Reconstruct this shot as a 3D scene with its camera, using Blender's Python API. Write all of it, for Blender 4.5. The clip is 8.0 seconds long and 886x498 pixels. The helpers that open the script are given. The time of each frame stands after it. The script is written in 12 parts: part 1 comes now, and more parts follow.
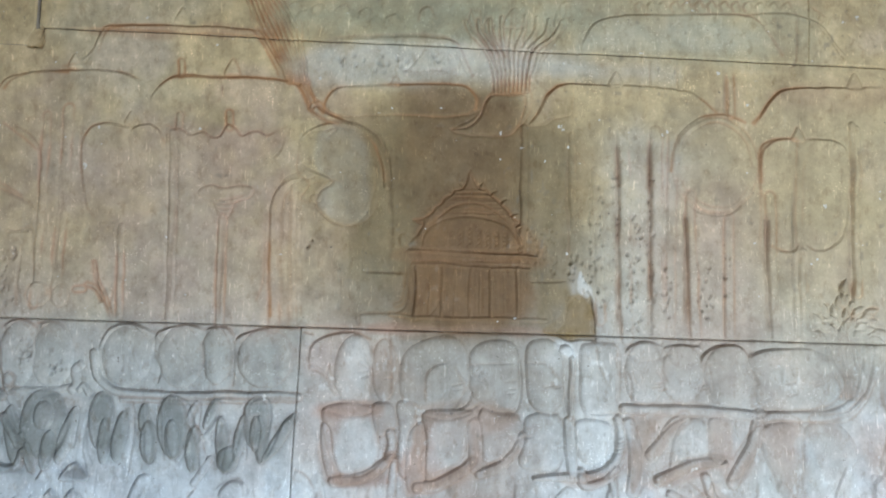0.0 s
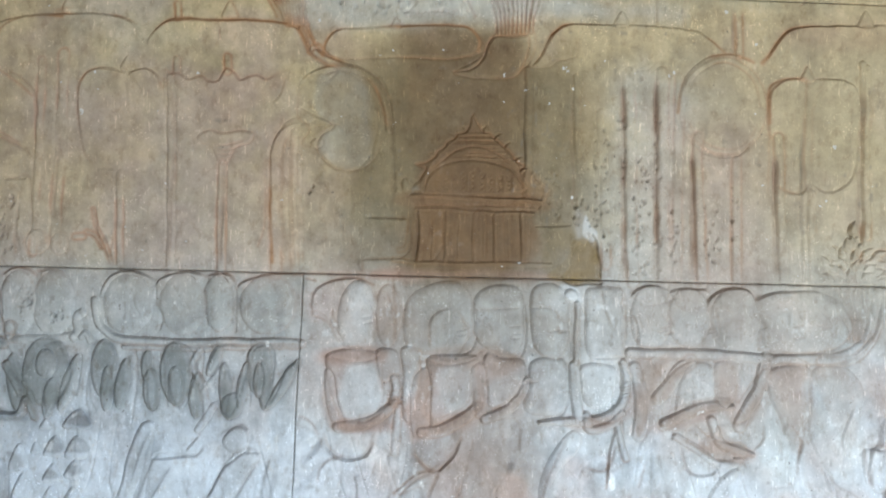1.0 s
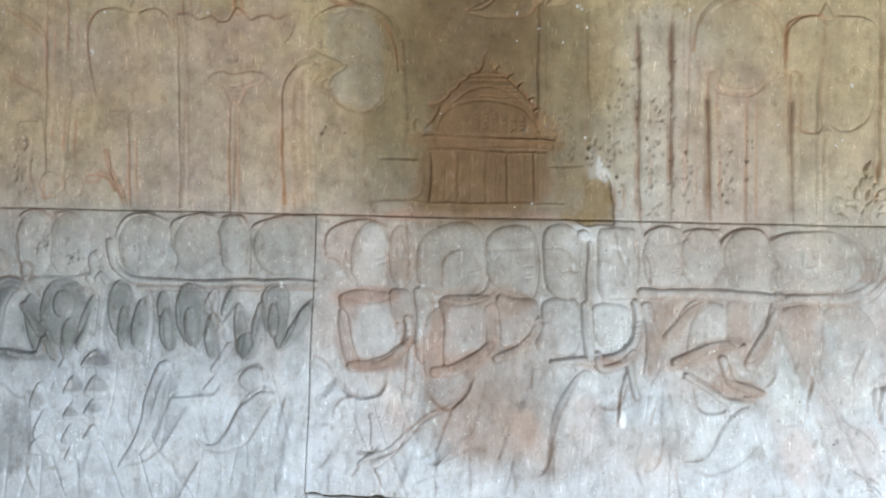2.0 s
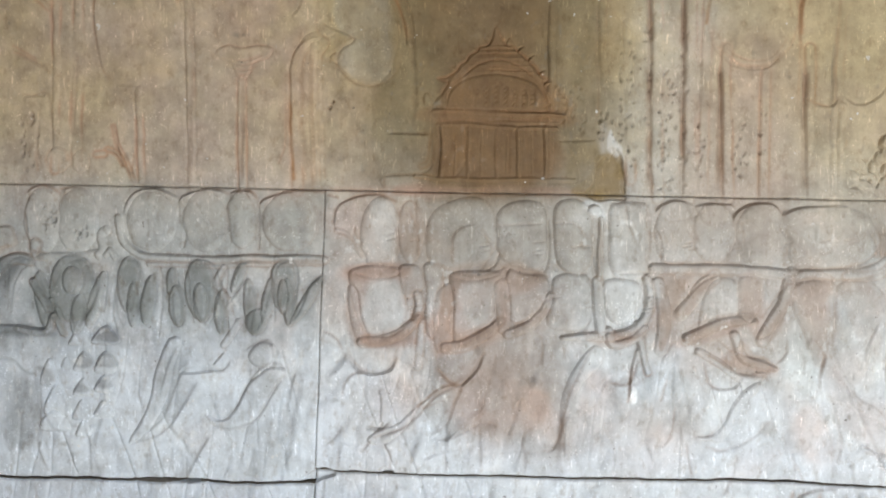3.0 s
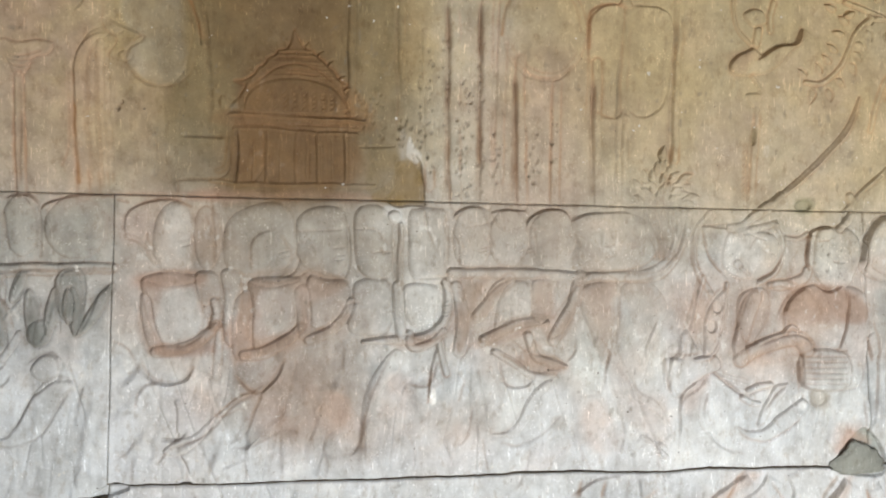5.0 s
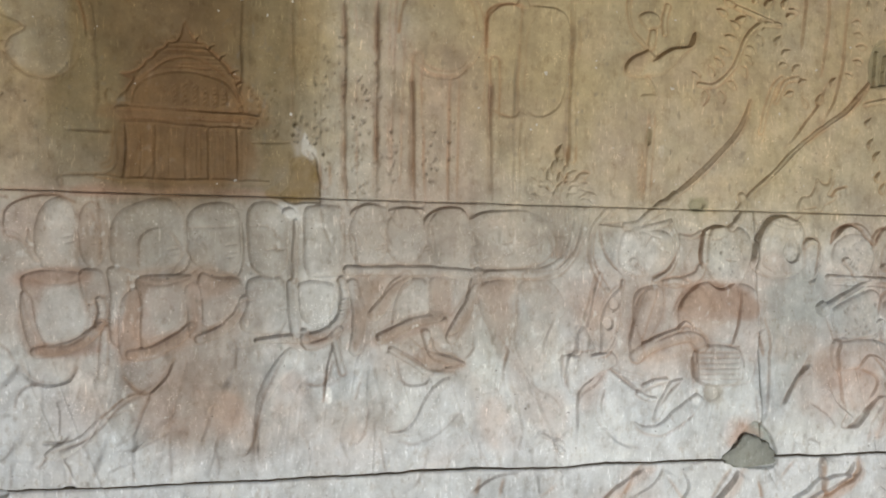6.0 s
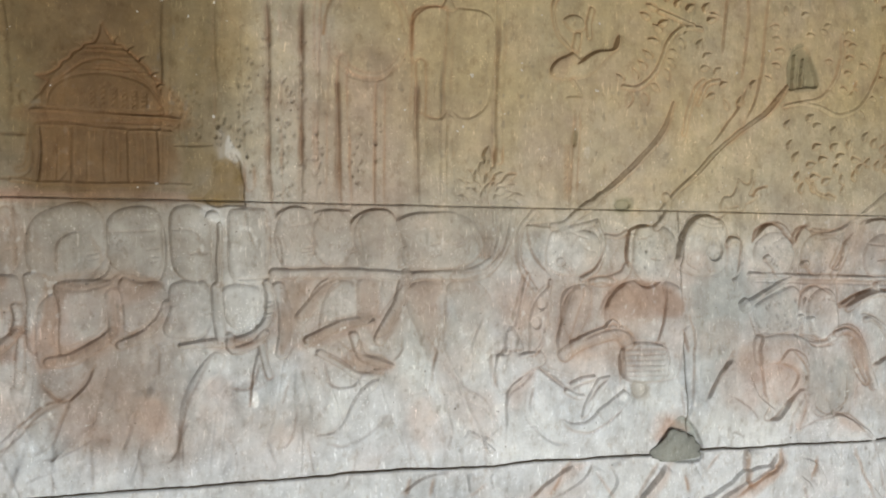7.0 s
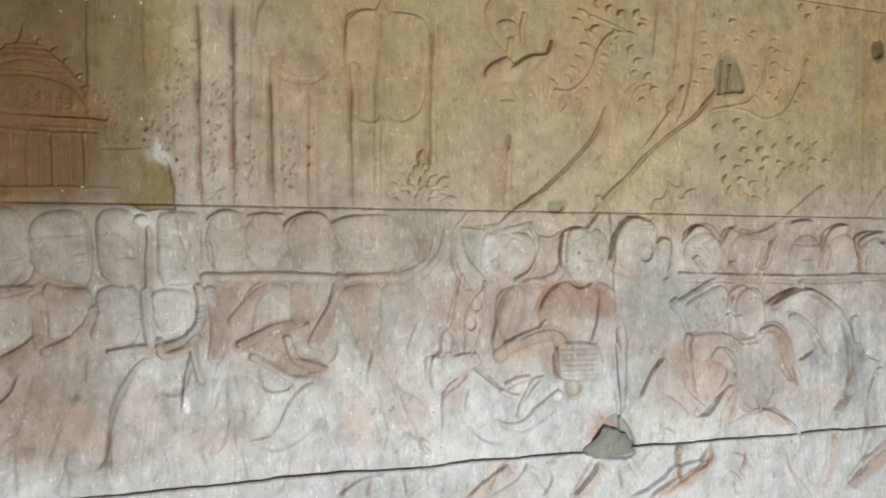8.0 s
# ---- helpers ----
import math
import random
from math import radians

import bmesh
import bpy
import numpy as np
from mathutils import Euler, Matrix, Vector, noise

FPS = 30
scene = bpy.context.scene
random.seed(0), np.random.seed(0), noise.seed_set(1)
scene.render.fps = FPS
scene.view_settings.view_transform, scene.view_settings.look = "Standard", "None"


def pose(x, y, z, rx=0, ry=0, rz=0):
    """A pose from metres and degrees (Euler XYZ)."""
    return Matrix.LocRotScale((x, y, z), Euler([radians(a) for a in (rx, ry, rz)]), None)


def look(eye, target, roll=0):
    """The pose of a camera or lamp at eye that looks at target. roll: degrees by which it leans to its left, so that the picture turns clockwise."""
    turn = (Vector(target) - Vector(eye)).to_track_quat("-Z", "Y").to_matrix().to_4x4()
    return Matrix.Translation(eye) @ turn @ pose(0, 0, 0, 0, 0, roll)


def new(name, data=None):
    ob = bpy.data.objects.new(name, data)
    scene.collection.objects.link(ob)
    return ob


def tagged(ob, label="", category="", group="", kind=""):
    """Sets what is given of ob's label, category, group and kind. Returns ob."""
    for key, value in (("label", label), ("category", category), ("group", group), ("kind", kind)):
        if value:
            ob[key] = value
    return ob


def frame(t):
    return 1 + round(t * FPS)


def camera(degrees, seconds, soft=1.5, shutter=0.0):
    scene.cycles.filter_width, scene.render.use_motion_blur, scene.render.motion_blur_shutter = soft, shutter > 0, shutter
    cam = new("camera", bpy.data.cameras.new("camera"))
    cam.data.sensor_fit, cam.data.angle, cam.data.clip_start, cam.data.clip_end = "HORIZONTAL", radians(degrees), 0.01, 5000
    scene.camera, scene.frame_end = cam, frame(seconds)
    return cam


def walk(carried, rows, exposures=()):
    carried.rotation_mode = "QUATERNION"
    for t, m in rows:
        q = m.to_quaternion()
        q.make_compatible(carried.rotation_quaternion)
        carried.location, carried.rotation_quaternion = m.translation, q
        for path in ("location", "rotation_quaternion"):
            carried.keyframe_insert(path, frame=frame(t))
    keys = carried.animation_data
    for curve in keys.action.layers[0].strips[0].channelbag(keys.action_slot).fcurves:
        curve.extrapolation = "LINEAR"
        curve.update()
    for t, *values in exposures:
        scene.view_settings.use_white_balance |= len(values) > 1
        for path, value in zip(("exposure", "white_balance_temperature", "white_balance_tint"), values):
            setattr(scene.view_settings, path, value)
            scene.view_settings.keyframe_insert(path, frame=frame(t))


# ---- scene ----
cam = camera(59.1, 8.0, soft=1.8)
PATH = [
    (0, (0.327, 0.145, 1.49), (0.331, 2.133, 1.705), 1.2),
    (0.5, (0.329, 0.16, 1.464), (0.334, 2.153, 1.632), 1.1),
    (1, (0.324, 0.174, 1.429), (0.325, 2.169, 1.572), 0.8),
    (1.5, (0.311, 0.179, 1.402), (0.319, 2.177, 1.48), 0.7),
    (1.7, (0.321, 0.174, 1.386), (0.315, 2.173, 1.449), 0.8),
    (2.8, (0.29, 0.182, 1.374), (0.26, 2.182, 1.378), 0.6),
    (3, (0.303, 0.186, 1.367), (0.272, 2.186, 1.364), 0.6),
    (3.5, (0.336, 0.202, 1.36), (0.338, 2.202, 1.348), 0.6),
    (4, (0.404, 0.198, 1.376), (0.466, 2.197, 1.357), 0.5),
    (4.5, (0.455, 0.184, 1.378), (0.63, 2.176, 1.369), 0.5),
    (4.7, (0.447, 0.179, 1.408), (0.682, 2.165, 1.372), 0.6),
    (5.8, (0.552, 0.146, 1.431), (0.96, 2.103, 1.38), 0.3),
    (6, (0.578, 0.153, 1.41), (1.013, 2.105, 1.374), 0.6),
    (6.5, (0.615, 0.139, 1.414), (1.108, 2.077, 1.379), 0.4),
    (7, (0.648, 0.129, 1.416), (1.187, 2.054, 1.379), 0.1),
    (7.5, (0.674, 0.115, 1.419), (1.268, 2.024, 1.383), -0.0),
    (8, (0.691, 0.106, 1.429), (1.343, 1.996, 1.385), -0.1),
]
LIGHT = [(0, 0.20, 5500, 3.5), (1.5, 0.2, 5750, 5.5), (3.5, 0.15, 6450, 9.5), (4.5, 0.15, 6700, 10), (6, -0.28, 6850, 8.5), (8, -0.2, 6850, 8.5)]
walk(cam, [(t, look(eye, target, roll)) for t, eye, target, roll in PATH], LIGHT)

# ---- world, sun, lights ----
world = bpy.data.worlds.new("sky")
scene.world = world
world.use_nodes = True
wn = world.node_tree
sky = wn.nodes.new("ShaderNodeTexSky")
sky.sky_type, sky.sun_disc = "NISHITA", False
sky.sun_elevation, sky.sun_rotation = radians(48), radians(150)
wn.nodes["Background"].inputs["Strength"].default_value = 0.12
wn.links.new(sky.outputs["Color"], wn.nodes["Background"].inputs["Color"])
sun = new("sun", bpy.data.lights.new("sun", "SUN"))
sun.data.energy, sun.data.angle, sun.data.color = 4.0, radians(0.5), (1.0, 0.95, 0.86)
sun.matrix_world = look((2.4, -8, 9), (0, 0, 0))
# daylight from the open side of the gallery, in the opening between the pillars
daylight = new("gallery_daylight", bpy.data.lights.new("gallery_daylight", "AREA"))
daylight.data.shape, daylight.data.size, daylight.data.size_y = "RECTANGLE", 2.8, 0.7
daylight.data.energy, daylight.data.color = 112, (0.88, 0.95, 1.0)
daylight.matrix_world = look((1.6, -0.66, 0.18), (0.85, 2.0, 1.0))


# ---- materials ----
def nodes_of(name, rough=0.85):
    m = bpy.data.materials.new(name)
    m.use_nodes = True
    n, l = m.node_tree.nodes, m.node_tree.links
    b = n["Principled BSDF"]
    b.inputs["Roughness"].default_value = rough
    b.inputs["Specular IOR Level"].default_value = 0.3
    return m, n, l, b


def noise_node(n, l, coord, scale, detail=6, rough=0.6):
    t = n.new("ShaderNodeTexNoise")
    t.inputs["Scale"].default_value, t.inputs["Detail"].default_value, t.inputs["Roughness"].default_value = scale, detail, rough
    l.new(coord, t.inputs["Vector"])
    return t


def ramp_node(n, l, fac, stops):
    r = n.new("ShaderNodeValToRGB")
    while len(r.color_ramp.elements) < len(stops):
        r.color_ramp.elements.new(0.5)
    for e, (p, c) in zip(r.color_ramp.elements, stops):
        e.position, e.color = p, (*c, 1)
    l.new(fac, r.inputs["Fac"])
    return r


def mix_node(n, l, a, b, fac, blend="MIX"):
    x = n.new("ShaderNodeMix")
    x.data_type, x.blend_type = "RGBA", blend
    for sock, v in ((x.inputs[0], fac), (x.inputs[6], a), (x.inputs[7], b)):
        if isinstance(v, (int, float)):
            sock.default_value = v
        elif isinstance(v, tuple):
            sock.default_value = (*v, 1)
        else:
            l.new(v, sock)
    return x.outputs[2]


def bump_node(n, l, height, strength, distance, normal=None):
    b = n.new("ShaderNodeBump")
    b.inputs["Strength"].default_value, b.inputs["Distance"].default_value = strength, distance
    l.new(height, b.inputs["Height"])
    if normal:
        l.new(normal, b.inputs["Normal"])
    return b.outputs["Normal"]


def stone_material(name, tint=(0.42, 0.37, 0.31), stained=False):
    """Weathered grey-buff sandstone: grain, mottling, pits, ochre bloom, pale scratches."""
    m, n, l, b = nodes_of(name, 0.8)
    co = n.new("ShaderNodeTexCoord").outputs["Object"]
    if stained:
        a = n.new("ShaderNodeAttribute")
        a.attribute_name = "patina"
        base = a.outputs["Color"]
    else:
        base = tint
    mottle = noise_node(n, l, co, 9, 8, 0.62)
    col = mix_node(n, l, base, ramp_node(n, l, mottle.outputs["Fac"], [(0.3, (0.80, 0.78, 0.76)), (0.5, (1, 1, 1)), (0.72, (1.14, 1.12, 1.09))]).outputs["Color"], 0.85, "MULTIPLY")
    grain = noise_node(n, l, co, 160, 4, 0.7)
    col = mix_node(n, l, col, ramp_node(n, l, grain.outputs["Fac"], [(0.3, (0.86, 0.85, 0.84)), (0.55, (1, 1, 1)), (0.75, (1.1, 1.1, 1.1))]).outputs["Color"], 0.45, "MULTIPLY")
    # small pale scuffs
    scuff = noise_node(n, l, co, 46, 2, 0.5)
    col = mix_node(n, l, col, (0.66, 0.63, 0.58), ramp_node(n, l, scuff.outputs["Fac"], [(0.745, (0, 0, 0)), (0.78, (0.75, 0.75, 0.75))]).outputs["Color"])
    # pale scratches and chalk flecks, drawn out down the wall
    long = n.new("ShaderNodeMapping")
    long.inputs["Scale"].default_value, long.inputs["Rotation"].default_value = (1, 1, 0.62), (0, 0.2, 0)
    l.new(co, long.inputs["Vector"])
    fleck = noise_node(n, l, long.outputs["Vector"], 95, 3, 0.55)
    col = mix_node(n, l, col, ramp_node(n, l, fleck.outputs["Fac"], [(0.60, (1, 1, 1)), (0.68, (1.25, 1.25, 1.27))]).outputs["Color"], 0.7, "MULTIPLY")
    dirt = noise_node(n, l, long.outputs["Vector"], 58, 5, 0.65)
    col = mix_node(n, l, col, ramp_node(n, l, dirt.outputs["Fac"], [(0.30, (0.72, 0.66, 0.60)), (0.46, (1, 1, 1))]).outputs["Color"], 0.7, "MULTIPLY")
    # short pale scratches, nearly upright
    tall = n.new("ShaderNodeMapping")
    tall.inputs["Scale"].default_value, tall.inputs["Rotation"].default_value = (1, 1, 0.2), (0, 0.06, 0)
    l.new(co, tall.inputs["Vector"])
    nick = noise_node(n, l, tall.outputs["Vector"], 150, 2, 0.5)
    col = mix_node(n, l, col, ramp_node(n, l, nick.outputs["Fac"], [(0.66, (1, 1, 1)), (0.74, (1.5, 1.5, 1.5))]).outputs["Color"], 0.8, "MULTIPLY")
    wash = noise_node(n, l, tall.outputs["Vector"], 38, 6, 0.6)
    col = mix_node(n, l, col, ramp_node(n, l, wash.outputs["Fac"], [(0.32, (0.84, 0.83, 0.82)), (0.5, (1, 1, 1)), (0.68, (1.16, 1.16, 1.17))]).outputs["Color"], 0.4, "MULTIPLY")
    blotch = noise_node(n, l, co, 24, 7, 0.66)
    col = mix_node(n, l, col, ramp_node(n, l, blotch.outputs["Fac"], [(0.33, (0.78, 0.77, 0.76)), (0.5, (1, 1, 1)), (0.66, (1.15, 1.15, 1.15))]).outputs["Color"], 0.55, "MULTIPLY")
    # tiny pale chips, in crowds
    chip = mix_node(n, l, noise_node(n, l, co, 210, 1, 0.4).outputs["Color"], noise_node(n, l, co, 15, 3, 0.5).outputs["Color"], 0.36)
    col = mix_node(n, l, col, ramp_node(n, l, chip, [(0.615, (1, 1, 1)), (0.66, (1.55, 1.55, 1.57))]).outputs["Color"], 0.9, "MULTIPLY")
    # dark pits
    pits = noise_node(n, l, co, 85, 2, 0.5)
    col = mix_node(n, l, col, (0.13, 0.105, 0.08), ramp_node(n, l, pits.outputs["Fac"], [(0.735, (0, 0, 0)), (0.77, (0.7, 0.7, 0.7))]).outputs["Color"])
    l.new(col, b.inputs["Base Color"])
    rough = n.new("ShaderNodeMapRange")
    rough.inputs["To Min"].default_value, rough.inputs["To Max"].default_value = 0.62, 0.92
    l.new(mottle.outputs["Fac"], rough.inputs["Value"])
    l.new(rough.outputs["Result"], b.inputs["Roughness"])
    nm = bump_node(n, l, noise_node(n, l, co, 34, 7, 0.6).outputs["Fac"], 0.42, 0.006)
    l.new(bump_node(n, l, grain.outputs["Fac"], 0.2, 0.0012, nm), b.inputs["Normal"])
    return m


CARVED = stone_material("carved_sandstone", stained=True)
PLAIN = stone_material("plain_sandstone", (0.36, 0.31, 0.25))
PAVING = stone_material("paving_sandstone", (0.34, 0.30, 0.25))
MORTAR = stone_material("grey_mortar", (0.25, 0.25, 0.22))
EARTH = stone_material("dry_earth", (0.40, 0.33, 0.25))


# ---- mesh helpers ----
def box(bm, x0, x1, y0, y1, z0, z1, bevel=0.0):
    r = bmesh.ops.create_cube(bm, size=1, matrix=Matrix.LocRotScale(((x0 + x1) / 2, (y0 + y1) / 2, (z0 + z1) / 2), None, (x1 - x0, y1 - y0, z1 - z0)))
    if bevel:
        edges = list({e for v in r["verts"] for e in v.link_edges})
        bmesh.ops.bevel(bm, geom=edges, offset=bevel, segments=2, profile=0.6, affect="EDGES")


def part(name, bm, material, parent=None, label=""):
    me = bpy.data.meshes.new(name)
    bm.to_mesh(me)
    bm.free()
    me.materials.append(material)
    ob = new(name, me)
    ob.parent = parent
    return tagged(ob, label)


def setting(name, boxes, material, label, category, bevel=0.0):
    bm = bmesh.new()
    for b in boxes:
        box(bm, *b, bevel)
    return tagged(part(name, bm, material), label, category, kind="structure")


# ---- the gallery ----
FACE = 1.99          # plane of the carved wall
wall = setting("wall_relief", [(-6, 8, 2.09, 2.6, 0, 4.4), (-6, -0.864, 1.994, 2.087, 0, 4.4), (2.964, 8, 1.994, 2.087, 0, 4.4), (-0.862, 2.962, 1.994, 2.087, 0, 0.547), (-0.862, 2.962, 1.994, 2.087, 2.373, 4.4)], PLAIN, "long sandstone gallery wall carved with a low relief", "wall")
setting("floor", [(-6, 8, -1.6, 2.6, -0.3, 0)], PAVING, "worn sandstone floor of a temple gallery", "floor")
setting("ceiling", [(-6, 8, -2.0, 2.6, 4.4, 4.7)], PLAIN, "grey sandstone ceiling of the gallery", "ceiling")
setting("wall_east", [(8, 8.4, -1.6, 2.6, 0, 4.4)], PLAIN, "plain sandstone end wall", "wall")
setting("wall_west", [(-6.4, -6, -1.6, 2.6, 0, 4.4)], PLAIN, "plain sandstone end wall", "wall")
setting("lintel", [(-6, 8, -1.5, -0.95, 3.2, 4.4)], PLAIN, "heavy sandstone lintel over the open side", "beam")
setting("ground", [(-400, 400, -800, -1.6, -0.9, -0.6), (-400, 400, 2.6, 400, -0.9, -0.6)], EARTH, "dry sunlit earth outside the gallery", "ground")


def pillar(x):
    bm = bmesh.new()
    box(bm, x - 0.24, x + 0.24, -1.46, -0.98, 0.0, 3.2, 0.02)
    return tagged(part("pillar", bm, PLAIN), "square weathered sandstone pillar on the open side", "pillar", "pillars of the gallery", "structure")


for k in range(6):
    pillar(-5.2 + 2.4 * k)


# ---- the carved wall: one relief surface per stone block ----
STEP = 0.0024
rng = np.random.default_rng(7)


def fbm(U, V, scale, octaves=4, seed=0):
    """Smooth noise of the wall's plane, about -1 to 1."""
    out, amp = np.zeros_like(U), 1.0
    for o in range(octaves):
        g = np.random.default_rng(seed * 31 + o).uniform(-1, 1, (256, 256))
        x, y = (U + 7.3) * scale * 2 ** o, (V + 3.1) * scale * 2 ** o
        i, j = np.floor(x).astype(int), np.floor(y).astype(int)
        a, b = x - i, y - j
        a, b = a * a * (3 - 2 * a), b * b * (3 - 2 * b)
        i0, i1, j0, j1 = i % 256, (i + 1) % 256, j % 256, (j + 1) % 256
        out += amp * ((g[i0, j0] * (1 - a) + g[i1, j0] * a) * (1 - b) + (g[i0, j1] * (1 - a) + g[i1, j1] * a) * b)
        amp *= 0.5
    return out / 1.4


def spline(pts, closed=False, per=5):
    """A smooth line through the points."""
    p = np.array(pts, float)
    n = len(p)
    if n < 3 and not closed:
        return p
    out = []
    for i in range(n if closed else n - 1):
        a, b, c, d = ((p[(i + k) % n] for k in (-1, 0, 1, 2)) if closed else (p[min(max(i + k, 0), n - 1)] for k in (-1, 0, 1, 2)))
        for s in np.arange(per) / per:
            out.append(0.5 * (2 * b + (c - a) * s + (2 * a - 5 * b + 4 * c - d) * s * s + (3 * b - a - 3 * c + d) * s ** 3))
    if not closed:
        out.append(p[-1])
    return np.array(out)


def smooth(x):
    x = np.clip(x, 0, 1)
    return x * x * (3 - 2 * x)


def to_line(U, V, line, closed=False):
    """Distance to a line, how far along it (0 to 1), and the side (plus: left of its way)."""
    best, along, side = np.full(U.shape, 1e9), np.zeros(U.shape), np.zeros(U.shape)
    segs = list(zip(line, np.roll(line, -1, 0) if closed else line[1:]))
    for k, (a, b) in enumerate(segs[:len(line)] if closed else segs):
        dx, dy = b - a
        q = dx * dx + dy * dy + 1e-12
        raw = ((U - a[0]) * dx + (V - a[1]) * dy) / q
        s = np.clip(raw, 0, 1)
        d = np.hypot(U - a[0] - s * dx, V - a[1] - s * dy)
        w = d < best
        best[w] = d[w]
        along[w] = ((k + s) / len(segs))[w]
        side[w] = np.sign(dx * (V - a[1]) - dy * (U - a[0]))[w]
    return best, along, side


def inside(U, V, line):
    odd = np.zeros(U.shape, bool)
    for a, b in zip(line, np.roll(line, -1, 0)):
        if a[1] != b[1]:
            odd ^= ((a[1] > V) != (b[1] > V)) & (U < (b[0] - a[0]) * (V - a[1]) / (b[1] - a[1]) + a[0])
    return odd


class Block:
    """A stone of the wall: a grid of points between two bed joints and two upright joints."""

    def __init__(self, left, right, low, high, proud=0.0):
        u0, u1 = min(left(0.5), left(2.5)), max(right(0.5), right(2.5))
        v0, v1 = low((u0 + u1) / 2), high((u0 + u1) / 2)
        nu, nv = max(8, int((u1 - u0) / STEP)), max(8, int((v1 - v0) / STEP))
        s, t = np.meshgrid(np.linspace(0, 1, nu), np.linspace(0, 1, nv))
        vm = v0 + (v1 - v0) * t
        self.U = left(vm) * (1 - s) + right(vm) * s
        self.V = low(self.U) * (1 - t) + high(self.U) * t
        du, dv = np.minimum(s, 1 - s) * (u1 - u0), np.minimum(t, 1 - t) * (v1 - v0)
        worn = 0.004 + 0.003 * fbm(self.U, self.V, 14, 3, 5)
        self.round = -0.004 * np.clip(1 - du / (0.6 * worn), 0, 1) ** 2 - 0.0055 * np.clip(1 - dv / worn, 0, 1) ** 2
        self.H = proud + 0.0022 * fbm(self.U, self.V, 3.0, 3, 1) + 0.0011 * fbm(self.U, self.V, 20, 4, 2) + 0.0013 * fbm(self.U, self.V * 0.35, 26, 3, 4) + 0.0007 * fbm(self.U, self.V, 70, 3, 6)
        # how much of the carving is left: rubbed flat here, crisp there, cut deeper along the far stones
        self.left = np.clip(0.84 + 0.62 * fbm(self.U, self.V, 5.5, 3, 61), 0.38, 1.2) * (0.51 + 0.25 * smooth((self.U - 1.0) / 0.8)) * (1 - 0.12 * smooth((self.V - 1.48) / 0.06) * smooth((1.45 - self.U) / 0.2))
        # patchy mask for the ochre remains and for the shade tinted into cuts
        self.paint = smooth(0.5 + 1.6 * fbm(self.U, self.V, 7, 4, 51)) * (0.52 + 0.48 * smooth((self.V - 1.4) / 0.2))
        # soft hanging folds low on the wall
        self.H += 0.0034 * fbm(self.U + 0.22 * self.V, self.V * 0.14, 13, 2, 63) * smooth((1.14 - self.V) / 0.12)
        hang = smooth((1.20 - self.V) / 0.14)
        for lean, freq, seed, depth in ((0.30, 15, 64, 0.0042), (-0.12, 22, 65, 0.0028)):
            pleat = fbm(self.U + lean * self.V, self.V * 0.16, freq, 2, seed)
            self.H -= depth * np.exp(-(pleat / 0.07) ** 2) * hang * smooth(0.6 + fbm(self.U, self.V, 6, 2, seed + 20))
        # the carver's hand and centuries of wear: no line runs quite true
        self.X = self.U + 0.0030 * fbm(self.U, self.V, 16, 3, 71) + 0.0045 * fbm(self.U, self.V, 5, 2, 72)
        self.Z = self.V + 0.0030 * fbm(self.U, self.V, 16, 3, 73) + 0.0045 * fbm(self.U, self.V, 5, 2, 74)
        self.ID = np.zeros(self.U.shape, np.int32)
        self.C = np.zeros((*self.U.shape, 3))

    def window(self, u0, u1, v0, v1):
        cols = np.where((self.U.max(0) >= u0) & (self.U.min(0) <= u1))[0]
        rows = np.where((self.V.max(1) >= v0) & (self.V.min(1) <= v1))[0]
        if not len(cols) or not len(rows):
            return None
        return slice(rows[0], rows[-1] + 1), slice(cols[0], cols[-1] + 1)


NAMES = ["ground"]


def number(name):
    """Every carving has its own number."""
    NAMES.append(name)
    return len(NAMES) - 1


def windows(line, margin):
    (u0, v0), (u1, v1) = line.min(0) - margin, line.max(0) + margin
    for b in BLOCKS:
        w = b.window(u0 - 0.008, u1 + 0.008, v0 - 0.008, v1 + 0.008)
        if w:
            yield b, w, b.X[w], b.Z[w]


# ochre and red-brown of the lines; the darker ones put shade into cuts
OCHRE, CUT_BROWN = np.array((0.40, 0.215, 0.10)), np.array((0.27, 0.165, 0.105))
RUST, CUT_DARK, CUT_GREY = np.array((0.25, 0.125, 0.06)), np.array((0.085, 0.06, 0.04)), np.array((0.15, 0.15, 0.14))


def ochre_and_shade(b, win, d, amount=0.5, width=0.0036):
    """Red-ochre paint remains on high lines, brown shade put into the colour of low ones; worn away in places."""
    m = np.minimum(1.6 * amount * np.exp(-(d / width) ** 2) * b.paint[win], 0.85)[..., None]
    high = smooth((b.V[win] - 1.45) / 0.1)[..., None]
    b.C[win] = b.C[win] * (1 - m) + (OCHRE * high + CUT_BROWN * (1 - high)) * m


def claim(b, w, mask, who):
    if who:
        b.ID[w] = np.where(mask, who, b.ID[w])


